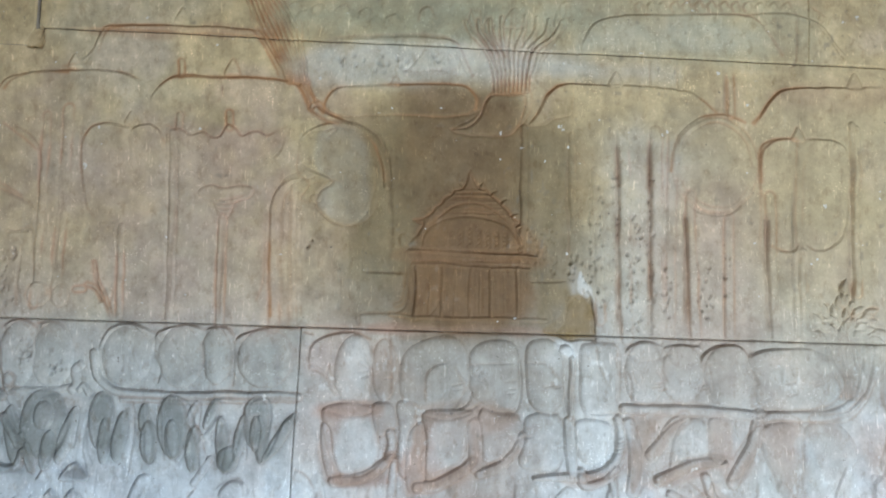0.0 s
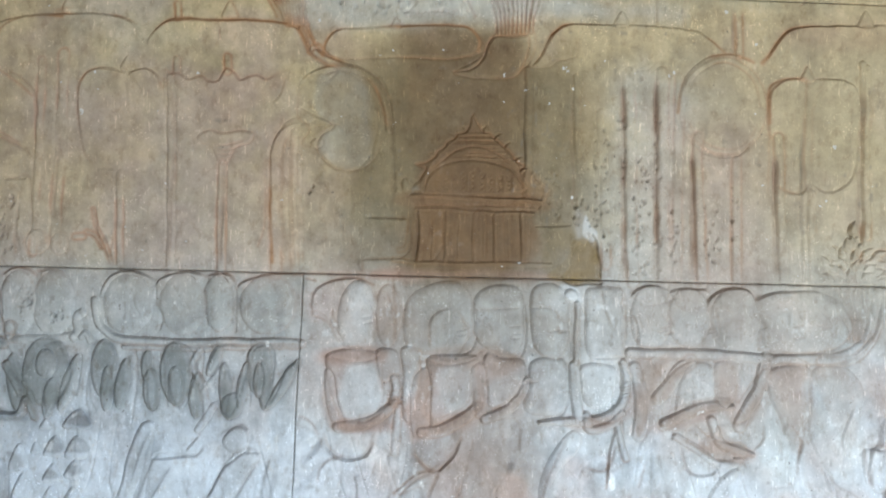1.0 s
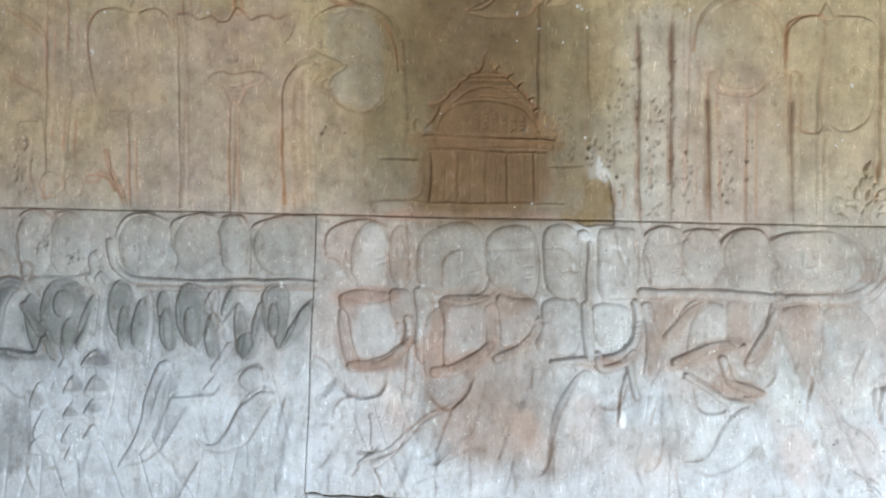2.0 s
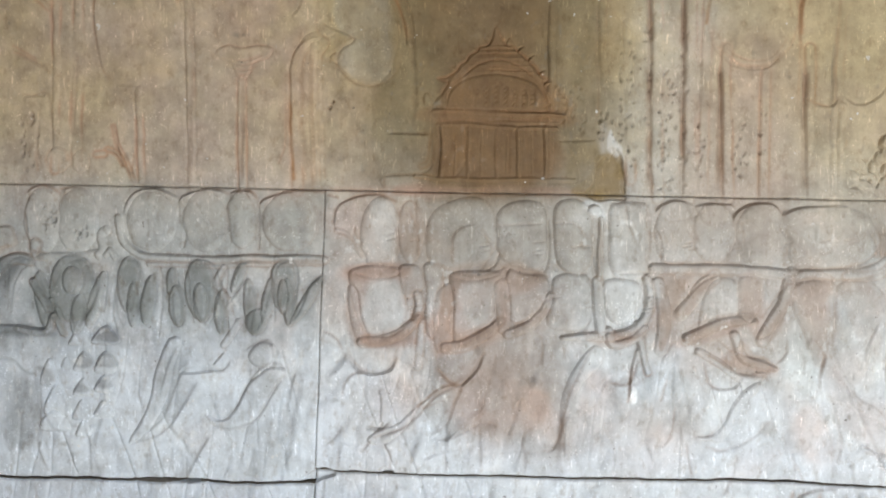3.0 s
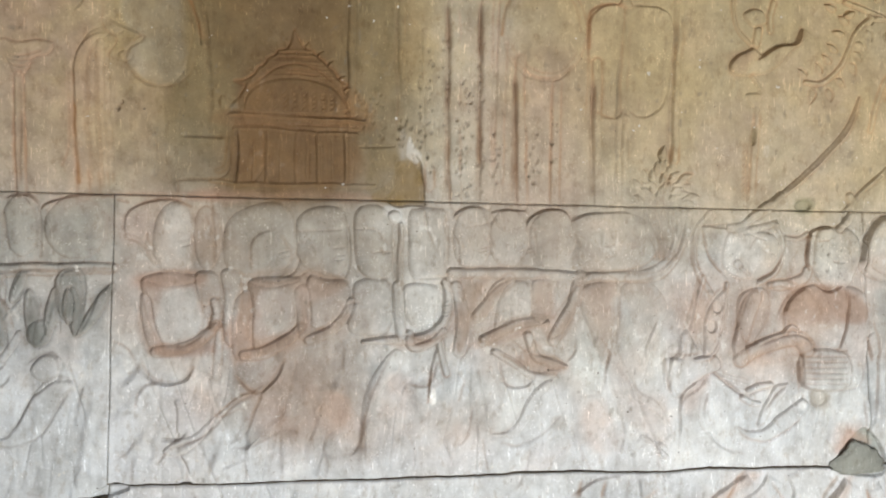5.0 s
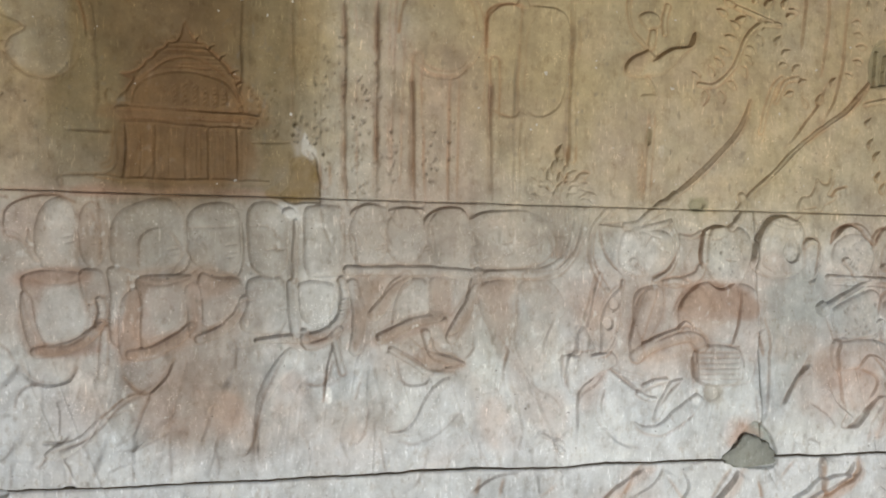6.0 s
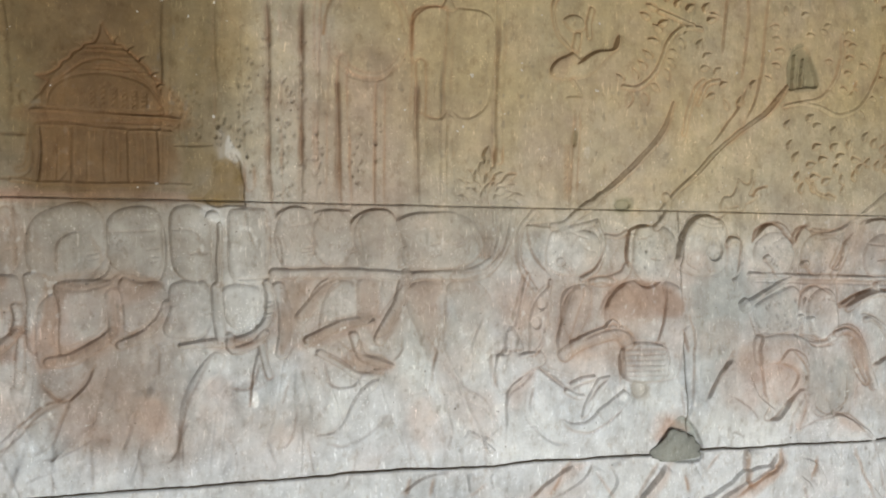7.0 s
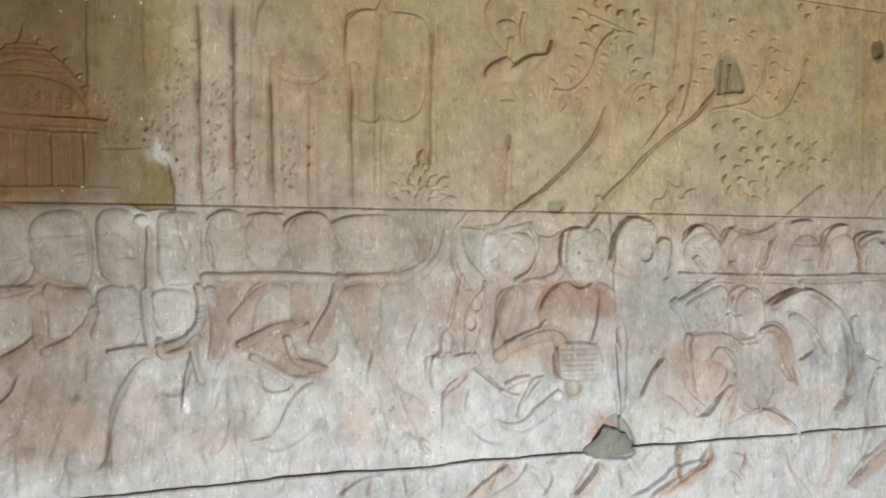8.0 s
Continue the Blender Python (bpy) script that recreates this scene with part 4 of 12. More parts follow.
ridge(who, [(-0.527, 1.342), (-0.518, 1.361), (-0.523, 1.387), (-0.510, 1.400)], 0.01, 0.01)
ridge(who, [(-0.510, 1.342), (-0.501, 1.352), (-0.488, 1.335)], 0.008, 0.01)
who = number("carved_figure")
ridge(who, [(-0.675, 1.359), (-0.665, 1.366)], 0.01, 0.01)

# rows of long petals and folds below the rail, patches of dark lichen on them
who = number("carved_fold")
pad(who, oval(-0.589, 1.263, 0.053, 0.079, 0), 0.008, 0.008, 0.004)
who = number("carved_fold")
pad(who, oval(-0.571, 1.205, 0.018, 0.049, -8), 0.008, 0.008, 0.004)
who = number("carved_fold")
pad(who, oval(-0.530, 1.238, 0.016, 0.068, -14), 0.008, 0.008, 0.004)
who = number("carved_fold")
pad(who, oval(-0.453, 1.271, 0.029, 0.068, 4), 0.008, 0.008, 0.004)
who = number("carved_fold")
pad(who, oval(-0.444, 1.226, 0.014, 0.054, 2), 0.008, 0.008, 0.004)
who = number("carved_fold")
pad(who, oval(-0.410, 1.239, 0.016, 0.060, -6), 0.008, 0.008, 0.004)
who = number("carved_fold")
pad(who, oval(-0.357, 1.281, 0.012, 0.034, 0), 0.008, 0.008, 0.004)
who = number("carved_fold")
pad(who, oval(-0.344, 1.227, 0.017, 0.049, 4), 0.008, 0.008, 0.004)
who = number("carved_fold")
pad(who, oval(-0.290, 1.266, 0.035, 0.073, 4), 0.008, 0.008, 0.004)
who = number("carved_fold")
pad(who, oval(-0.241, 1.215, 0.017, 0.052, 0), 0.008, 0.008, 0.004)
who = number("carved_fold")
pad(who, oval(-0.203, 1.293, 0.014, 0.038, -22), 0.008, 0.008, 0.004)
who = number("carved_fold")
pad(who, oval(-0.173, 1.222, 0.017, 0.065, 8), 0.008, 0.008, 0.004)
who = number("carved_fold")
pad(who, oval(-0.160, 1.190, 0.026, 0.030, -20), 0.008, 0.008, 0.004)
who = number("carved_fold")
pad(who, oval(-0.134, 1.236, 0.014, 0.054, -8), 0.008, 0.008, 0.004)
who = number("carved_fold")
pad(who, oval(-0.098, 1.275, 0.031, 0.060, 0), 0.008, 0.008, 0.004)
who = number("carved_fold")
pad(who, oval(-0.085, 1.236, 0.016, 0.057, 3), 0.008, 0.008, 0.004)
who = number("carved_fold")
pad(who, oval(-0.041, 1.241, 0.013, 0.071, -34), 0.008, 0.008, 0.004)
who = number("carved_fold")
pad(who, oval(-0.656, 1.237, 0.019, 0.068, 10), 0.008, 0.008, 0.004)
who = number("carved_fold")
pad(who, oval(-0.612, 1.185, 0.010, 0.038, 20), 0.008, 0.008, 0.004)
who = number("carved_fold")
pad(who, oval(-0.287, 1.234, 0.017, 0.046, 4), 0.013, 0.008, 0.003)
who = number("carved_fold")
pad(who, oval(-0.098, 1.249, 0.013, 0.041, 0), 0.013, 0.008, 0.003)
who = number("carved_fold")
pad(who, oval(-0.584, 1.283, 0.026, 0.035, 0), 0.013, 0.008, 0.003)
groove([(-0.384, 1.317), (-0.377, 1.240), (-0.387, 1.149)], 0.004, 0.004)
groove([(-0.320, 1.318), (-0.306, 1.189)], 0.004, 0.004)
groove([(-0.229, 1.319), (-0.235, 1.241)], 0.004, 0.004)
groove([(-0.126, 1.307), (-0.116, 1.191)], 0.004, 0.004)
groove([(-0.481, 1.303), (-0.493, 1.213), (-0.480, 1.161)], 0.004, 0.004)
groove([(-0.507, 1.303), (-0.513, 1.212)], 0.004, 0.004)
ridge(who, [(-0.236, 1.319), (-0.255, 1.280), (-0.229, 1.241), (-0.215, 1.164)], 0.007, 0.005)
ridge(who, [(-0.202, 1.190), (-0.234, 1.138)], 0.008, 0.004)
who = number("carved_boat_shape")
ridge(who, [(-0.681, 1.165), (-0.648, 1.162), (-0.629, 1.185), (-0.636, 1.237)], 0.008, 0.008)
who = number("carved_bell")
pad(who, [(-0.537, 1.134), (-0.475, 1.135), (-0.485, 1.160), (-0.506, 1.177), (-0.528, 1.159)], 0.007, 0.006, 0.004, 0.35)
who = number("carved_bell")
pad(who, [(-0.576, 1.071), (-0.532, 1.071), (-0.540, 1.097), (-0.555, 1.116), (-0.570, 1.097)], 0.007, 0.006, 0.004, 0.35)
who = number("carved_bell")
pad(who, [(-0.529, 1.067), (-0.482, 1.068), (-0.490, 1.095), (-0.506, 1.115), (-0.522, 1.094)], 0.007, 0.006, 0.004, 0.35)
who = number("carved_bell")
pad(who, [(-0.527, 1.025), (-0.483, 1.025), (-0.491, 1.047), (-0.505, 1.064), (-0.521, 1.047)], 0.007, 0.006, 0.004, 0.35)
who = number("carved_bell")
pad(who, [(-0.576, 1.016), (-0.532, 1.017), (-0.540, 1.039), (-0.554, 1.055), (-0.570, 1.038)], 0.007, 0.006, 0.004, 0.35)
who = number("carved_bell")
pad(who, [(-0.577, 0.963), (-0.536, 0.964), (-0.542, 0.988), (-0.557, 1.006), (-0.572, 0.988)], 0.007, 0.006, 0.004, 0.35)
who = number("carved_bell")
pad(who, [(-0.527, 0.969), (-0.483, 0.969), (-0.490, 0.990), (-0.505, 1.005), (-0.520, 0.990)], 0.007, 0.006, 0.004, 0.35)
who = number("carved_bell")
pad(who, [(-0.571, 0.924), (-0.535, 0.925), (-0.542, 0.945), (-0.554, 0.961), (-0.566, 0.945)], 0.007, 0.006, 0.004, 0.35)
who = number("carved_bell")
pad(who, [(-0.590, 1.134), (-0.564, 1.134), (-0.568, 1.148), (-0.577, 1.159), (-0.586, 1.148)], 0.007, 0.006, 0.004, 0.35)
who = number("carved_bell")
pad(who, [(-0.606, 1.079), (-0.586, 1.080), (-0.590, 1.094), (-0.596, 1.104), (-0.604, 1.094)], 0.007, 0.006, 0.004, 0.35)
who = number("carved_bell")
pad(who, [(-0.655, 1.040), (-0.614, 1.040), (-0.620, 1.074), (-0.635, 1.100), (-0.650, 1.074)], 0.007, 0.006, 0.004, 0.35)
who = number("carved_bell")
pad(who, [(-0.643, 0.973), (-0.586, 0.973), (-0.595, 1.015), (-0.615, 1.046), (-0.636, 1.014)], 0.007, 0.006, 0.004, 0.35)
who = number("carved_bell")
pad(who, [(-0.654, 0.938), (-0.587, 0.938), (-0.598, 0.966), (-0.621, 0.986), (-0.646, 0.965)], 0.007, 0.006, 0.004, 0.35)
stain((0.23, 0.22, 0.21), [(-0.538, 1.167), (-0.480, 1.174), (-0.474, 1.138), (-0.538, 1.137)], 0.6, 0.01, seed=3)
stain((0.25, 0.24, 0.2), [(-0.583, 1.115), (-0.480, 1.120), (-0.479, 1.064), (-0.580, 1.067)], 0.5, 0.012, seed=3)

# sashes and skirts of the grey block
who = number("carved_sash")
pad(who, [(-0.364, 1.147), (-0.335, 1.147), (-0.353, 1.085), (-0.365, 1.020), (-0.396, 0.948), (-0.439, 0.908), (-0.445, 0.918), (-0.408, 0.987), (-0.392, 1.071)], 0.007, 0.008, 0.003, 0.35)
who = number("carved_sash")
pad(who, [(-0.150, 1.067), (-0.124, 1.084), (-0.089, 1.077), (-0.114, 1.035), (-0.142, 0.990), (-0.181, 0.946), (-0.226, 0.941), (-0.261, 0.953), (-0.269, 0.971), (-0.246, 0.961), (-0.217, 0.969), (-0.194, 1.009), (-0.175, 1.045)], 0.009, 0.008, 0.004, 0.35)
ridge(who, [(-0.269, 0.971), (-0.246, 0.956), (-0.220, 0.959)], 0.005, 0.005)
who = number("carved_sash")
pad(who, [(-0.176, 1.112), (-0.157, 1.138), (-0.131, 1.141), (-0.115, 1.131), (-0.124, 1.087), (-0.156, 1.087)], 0.007, 0.008, 0.003, 0.35)
edge([(-0.221, 1.076), (-0.286, 1.075), (-0.331, 1.074), (-0.324, 1.085), (-0.299, 1.088)], 0.03, 0.006)
edge([(-0.285, 1.059), (-0.324, 1.007), (-0.356, 0.949)], 0.039, 0.0057, 0.011)
edge([(-0.228, 1.125), (-0.260, 1.086)], 0.02, 0.005)
edge([(-0.053, 1.075), (-0.065, 0.958), (-0.102, 0.841)], 0.039, 0.0057, 0.011)
edge([(-0.085, 1.023), (-0.064, 0.906), (-0.089, 0.828)], 0.039, 0.0057, 0.011)
edge([(-0.129, 0.983), (-0.135, 0.892)], 0.039, 0.0057, 0.011)
edge([(-0.284, 0.891), (-0.246, 0.956), (-0.259, 1.008)], 0.039, 0.0057, 0.011)
edge([(-0.322, 0.826), (-0.284, 0.904)], 0.039, 0.0057, 0.011)
edge([(-0.595, 0.927), (-0.575, 0.836)], 0.039, 0.0057, 0.011)
edge([(-0.478, 0.928), (-0.465, 0.831)], 0.039, 0.0057, 0.011)
edge([(-0.401, 0.916), (-0.406, 0.825)], 0.039, 0.0057, 0.011)
edge([(-0.543, 0.953), (-0.530, 0.875)], 0.039, 0.0057, 0.011)
edge([(-0.654, 1.030), (-0.646, 0.874)], 0.039, 0.0057, 0.011)
edge([(-0.026, 1.010), (-0.041, 0.932)], 0.039, 0.0057, 0.011)
groove([(-0.232, 0.827), (-0.206, 0.905)], 0.005, 0.004)
groove([(-0.361, 0.838), (-0.354, 0.890)], 0.005, 0.004)
groove([(-0.174, 0.853), (-0.155, 0.931)], 0.005, 0.004)

# attendants of the buff block: heads
edge([(0.163, 1.472), (0.124, 1.487), (0.079, 1.482), (0.037, 1.464), (0.022, 1.435), (0.024, 1.399)], 0.04, 0.01)
edge([(0.028, 1.477), (0.008, 1.483)], 0.02, 0.006)
who = number("carved_figure")
pad(who, oval(0.128, 1.397, 0.049, 0.087, 0), 0.0126, 0.02, 0.007, cut=0.0012)
who = number("carved_figure")
pad(who, oval(0.198, 1.401, 0.031, 0.071, 0), 0.009, 0.02, 0.007, cut=0.0012)
ridge(who, [(0.028, 1.405), (0.048, 1.397), (0.071, 1.367), (0.090, 1.342)], 0.006, 0.006)
groove([(0.067, 1.412), (0.063, 1.386), (0.080, 1.376)], 0.003, 0.004)
who = number("carved_figure")
pad(who, [(0.237, 1.350), (0.236, 1.412), (0.254, 1.451), (0.290, 1.472), (0.344, 1.485), (0.377, 1.474), (0.396, 1.439), (0.399, 1.390), (0.389, 1.351), (0.359, 1.325), (0.288, 1.318), (0.249, 1.330)], 0.012, 0.014, 0.004, 0.35, cut=0.0013)
edge([(0.297, 1.331), (0.296, 1.386), (0.316, 1.415), (0.353, 1.423)], 0.02, 0.004)
who = number("carved_figure")
pad(who, [(0.394, 1.390), (0.399, 1.442), (0.422, 1.468), (0.461, 1.477), (0.497, 1.471), (0.515, 1.446), (0.514, 1.404), (0.516, 1.352), (0.495, 1.316), (0.456, 1.316), (0.417, 1.332), (0.400, 1.358)], 0.015, 0.014, 0.005, 0.35, cut=0.0013)
groove([(0.394, 1.418), (0.446, 1.419), (0.503, 1.422)], 0.003, 0.0035)
groove([(0.433, 1.397), (0.423, 1.401), (0.416, 1.388), (0.429, 1.377)], 0.003, 0.004)
who = number("carved_figure")
pad(who, [(0.528, 1.417), (0.533, 1.466), (0.564, 1.482), (0.596, 1.476), (0.616, 1.450), (0.614, 1.405), (0.620, 1.354), (0.598, 1.314), (0.559, 1.314), (0.537, 1.340)], 0.013, 0.012, 0.005, 0.35, cut=0.0013)
groove([(0.532, 1.424), (0.577, 1.423), (0.591, 1.405)], 0.003, 0.004)
who = number("carved_staff")
ridge(who, [(0.636, 1.436), (0.635, 1.367), (0.637, 1.305)], 0.007, 0.01, 0.004)
who = number("carved_knob")
pad(who, oval(0.622, 1.454, 0.018, 0.016, 0), 0.012, 0.008, 0.005)
who = number("carved_figure")
pad(who, [(0.655, 1.457), (0.680, 1.473), (0.726, 1.474), (0.745, 1.456), (0.749, 1.342), (0.744, 1.306), (0.682, 1.305), (0.659, 1.341)], 0.011, 0.012, 0.003, 0.35, cut=0.0013)
groove([(0.691, 1.464), (0.696, 1.425), (0.707, 1.400)], 0.004, 0.006)
groove([(0.743, 1.465), (0.744, 1.342)], 0.004, 0.006)
who = number("carved_figure")
pad(who, oval(0.808, 1.407, 0.047, 0.076, 0), 0.0117, 0.02, 0.007, cut=0.0012)
who = number("carved_figure")
pad(who, oval(0.896, 1.408, 0.049, 0.073, 0), 0.0117, 0.02, 0.007, cut=0.0012)
who = number("carved_figure")
pad(who, oval(1.002, 1.407, 0.060, 0.076, 0), 0.0117, 0.02, 0.007, cut=0.0012)
edge([(0.855, 1.470), (0.829, 1.477), (0.797, 1.477), (0.768, 1.464), (0.761, 1.448)], 0.035, 0.009)
edge([(0.942, 1.471), (0.926, 1.477), (0.887, 1.478), (0.861, 1.472), (0.849, 1.465)], 0.035, 0.01)
edge([(1.049, 1.455), (1.029, 1.477), (0.991, 1.479), (0.962, 1.471), (0.939, 1.450), (0.937, 1.421)], 0.035, 0.01)
who = number("carved_figure")
pad(who, [(1.045, 1.451), (1.068, 1.468), (1.120, 1.473), (1.185, 1.471), (1.211, 1.466), (1.252, 1.448), (1.273, 1.419), (1.277, 1.380), (1.251, 1.347), (1.187, 1.334), (1.122, 1.335), (1.076, 1.348), (1.067, 1.397)], 0.013, 0.016, 0.006, 0.35, cut=0.0013)
edge([(1.211, 1.466), (1.185, 1.472), (1.133, 1.471), (1.081, 1.468), (1.045, 1.451)], 0.03, 0.008)
groove([(0.140, 1.396), (0.161, 1.400)], 0.0026, 0.0045)
groove([(0.142, 1.383), (0.164, 1.388)], 0.0026, 0.0045)
groove([(0.198, 1.380), (0.220, 1.384)], 0.0026, 0.0045)
groove([(0.357, 1.369), (0.379, 1.373)], 0.0026, 0.0045)
groove([(0.362, 1.357), (0.384, 1.361)], 0.0026, 0.0045)
groove([(0.484, 1.377), (0.506, 1.381)], 0.0026, 0.0045)
groove([(0.489, 1.361), (0.511, 1.365)], 0.0026, 0.0045)
groove([(0.486, 1.351), (0.508, 1.355)], 0.0026, 0.0045)
groove([(0.573, 1.371), (0.595, 1.375)], 0.0026, 0.0045)
groove([(0.592, 1.369), (0.614, 1.373)], 0.0026, 0.0045)
groove([(0.823, 1.374), (0.844, 1.378)], 0.0026, 0.0045)
groove([(0.831, 1.383), (0.853, 1.387)], 0.0026, 0.0045)
groove([(0.838, 1.367), (0.860, 1.372)], 0.0026, 0.0045)
groove([(0.928, 1.381), (0.950, 1.385)], 0.0026, 0.0045)
groove([(0.931, 1.371), (0.953, 1.375)], 0.0026, 0.0045)
groove([(1.042, 1.376), (1.064, 1.380)], 0.0026, 0.0045)
groove([(1.051, 1.385), (1.073, 1.389)], 0.0026, 0.0045)
groove([(1.138, 1.390), (1.160, 1.394)], 0.0026, 0.0045)
groove([(1.142, 1.364), (1.164, 1.368)], 0.0026, 0.0045)
groove([(1.194, 1.391), (1.216, 1.395)], 0.0026, 0.0045)
groove([(1.203, 1.384), (1.225, 1.388)], 0.0026, 0.0045)
groove([(0.922, 1.375), (0.944, 1.379)], 0.0026, 0.0045)
groove([(0.141, 1.420), (0.161, 1.403)], 0.003, 0.004)
groove([(0.355, 1.409), (0.387, 1.377)], 0.004, 0.005)
groove([(0.591, 1.405), (0.604, 1.390)], 0.003, 0.004)
groove([(0.836, 1.414), (0.852, 1.392)], 0.004, 0.005)
groove([(1.043, 1.429), (1.063, 1.400)], 0.004, 0.005)
groove([(1.205, 1.424), (1.225, 1.399)], 0.004, 0.005)
groove([(0.759, 1.420), (0.774, 1.391), (0.779, 1.342)], 0.003, 0.004)
groove([(0.945, 1.396), (0.964, 1.357)], 0.003, 0.004)
groove([(0.869, 1.457), (0.836, 1.440), (0.797, 1.433)], 0.003, 0.003)
groove([(0.511, 1.314), (0.519, 1.352), (0.515, 1.430)], 0.004, 0.007)
groove([(0.624, 1.315), (0.617, 1.353)], 0.004, 0.007)
groove([(0.682, 1.315), (0.747, 1.316)], 0.004, 0.007)
groove([(0.404, 1.351), (0.395, 1.325), (0.372, 1.312)], 0.004, 0.007)
groove([(0.537, 1.314), (0.527, 1.333)], 0.004, 0.007)

# the palanquin rail with its upturned end
who = number("carved_palanquin_rail")
ridge(who, [(0.762, 1.324), (0.850, 1.322), (0.954, 1.321), (1.057, 1.319), (1.161, 1.318), (1.245, 1.321), (1.290, 1.342), (1.318, 1.393), (1.335, 1.449), (1.340, 1.475)], 0.0125, 0.014, 0.004)
groove([(0.772, 1.337), (0.941, 1.337), (1.135, 1.330), (1.225, 1.339), (1.264, 1.360), (1.277, 1.386)], 0.0035, 0.006)
ridge(who, [(1.252, 1.474), (1.263, 1.438), (1.279, 1.399), (1.274, 1.360)], 0.0058, 0.0055, 0.002)
ridge(who, [(1.269, 1.474), (1.278, 1.438), (1.291, 1.399), (1.285, 1.360)], 0.0058, 0.0055, 0.002)
ridge(who, [(1.286, 1.474), (1.294, 1.438), (1.302, 1.399), (1.295, 1.361)], 0.0058, 0.0055, 0.002)
ridge(who, [(1.302, 1.474), (1.309, 1.438), (1.314, 1.400), (1.305, 1.361)], 0.0058, 0.0055, 0.002)
ridge(who, [(1.319, 1.475), (1.325, 1.439), (1.326, 1.400), (1.316, 1.361)], 0.0058, 0.0055, 0.002)

# torsos and arms
who = number("carved_figure")
pad(who, [(0.056, 1.311), (0.100, 1.325), (0.152, 1.320), (0.178, 1.310), (0.189, 1.246), (0.179, 1.181), (0.128, 1.161), (0.097, 1.164), (0.075, 1.218), (0.059, 1.264)], 0.012, 0.014, 0.004, 0.35)
groove([(0.072, 1.306), (0.113, 1.294), (0.159, 1.300), (0.184, 1.313)], 0.004, 0.004)
who = number("carved_figure")
pad(who, [(0.229, 1.324), (0.262, 1.330), (0.275, 1.298), (0.272, 1.233), (0.251, 1.156), (0.231, 1.194), (0.236, 1.265)], 0.01, 0.01, 0.003, 0.35)
pad(who, [(0.171, 1.320), (0.217, 1.323), (0.230, 1.272), (0.194, 1.246), (0.178, 1.265)], 0.013, 0.01, 0.004, 0.35)
who = number("carved_figure")
pad(who, [(0.052, 1.270), (0.075, 1.264), (0.091, 1.193), (0.102, 1.154), (0.086, 1.141), (0.065, 1.180)], 0.008, 0.01, 0.004, 0.35)
ridge(who, [(0.089, 1.146), (0.134, 1.152), (0.182, 1.168), (0.218, 1.204)], 0.014, 0.01, 0.008, ends=(1, 0.7))
ridge(who, [(0.213, 1.204), (0.220, 1.233), (0.215, 1.256)], 0.011, 0.009, 0.01)
groove([(0.199, 1.225), (0.233, 1.233)], 0.0025, 0.004)
groove([(0.199, 1.216), (0.233, 1.224)], 0.0025, 0.004)
groove([(0.200, 1.207), (0.233, 1.215)], 0.0025, 0.004)
groove([(0.200, 1.198), (0.233, 1.206)], 0.0025, 0.004)
ridge(who, [(0.226, 1.194), (0.224, 1.142), (0.219, 1.091)], 0.009, 0.006)
who = number("carved_figure")
pad(who, [(0.289, 1.301), (0.333, 1.312), (0.391, 1.312), (0.413, 1.300), (0.401, 1.248), (0.389, 1.198), (0.347, 1.176), (0.304, 1.156), (0.285, 1.195), (0.295, 1.247)], 0.013, 0.012, 0.004, 0.35)
groove([(0.294, 1.298), (0.340, 1.289), (0.404, 1.302)], 0.004, 0.004)
who = number("carved_figure")
pad(who, [(0.259, 1.259), (0.292, 1.279), (0.298, 1.195), (0.290, 1.137), (0.260, 1.127), (0.250, 1.181)], 0.008, 0.012, 0.004, 0.35)
ridge(who, [(0.280, 1.138), (0.328, 1.147), (0.376, 1.170), (0.409, 1.201)], 0.015, 0.01, 0.008, ends=(1, 0.7))
who = number("carved_figure")
pad(who, [(0.424, 1.310), (0.462, 1.308), (0.514, 1.303), (0.521, 1.255), (0.496, 1.210), (0.444, 1.194), (0.422, 1.222)], 0.013, 0.012, 0.004, 0.35)
who = number("carved_figure")
pad(who, [(0.395, 1.286), (0.424, 1.287), (0.432, 1.216), (0.425, 1.170), (0.402, 1.177), (0.398, 1.235)], 0.007, 0.01, 0.004, 0.35)
ridge(who, [(0.428, 1.168), (0.483, 1.192), (0.510, 1.226), (0.521, 1.259)], 0.013, 0.01, 0.007, ends=(1, 0.7))
who = number("carved_figure")
pad(who, [(0.534, 1.303), (0.605, 1.309), (0.616, 1.250), (0.606, 1.183), (0.554, 1.174), (0.515, 1.191), (0.528, 1.249)], 0.012, 0.012, 0.004, 0.35)
groove([(0.496, 1.216), (0.515, 1.249), (0.547, 1.254)], 0.004, 0.005)
who = number("carved_figure")
ridge(who, [(0.552, 1.161), (0.606, 1.164), (0.658, 1.165), (0.707, 1.181), (0.743, 1.212), (0.755, 1.251)], 0.012, 0.011, 0.008, ends=(0.5, 1))
ridge(who, [(0.750, 1.245), (0.753, 1.277), (0.747, 1.303)], 0.011, 0.01, 0.01)
who = number("carved_figure")
ridge(who, [(0.658, 1.179), (0.666, 1.147), (0.710, 1.160), (0.738, 1.187)], 0.012, 0.01, 0.01)
pad(who, [(0.646, 1.296), (0.708, 1.303), (0.737, 1.277), (0.716, 1.219), (0.671, 1.199), (0.644, 1.237)], 0.012, 0.01, 0.004, 0.35)
ridge(who, [(0.631, 1.295), (0.634, 1.237), (0.640, 1.179)], 0.013, 0.009, 0.006)
ridge(who, [(0.722, 1.199), (0.729, 1.148), (0.743, 1.083)], 0.009, 0.008, 0.004)
groove([(0.735, 1.249), (0.766, 1.252)], 0.0025, 0.004)
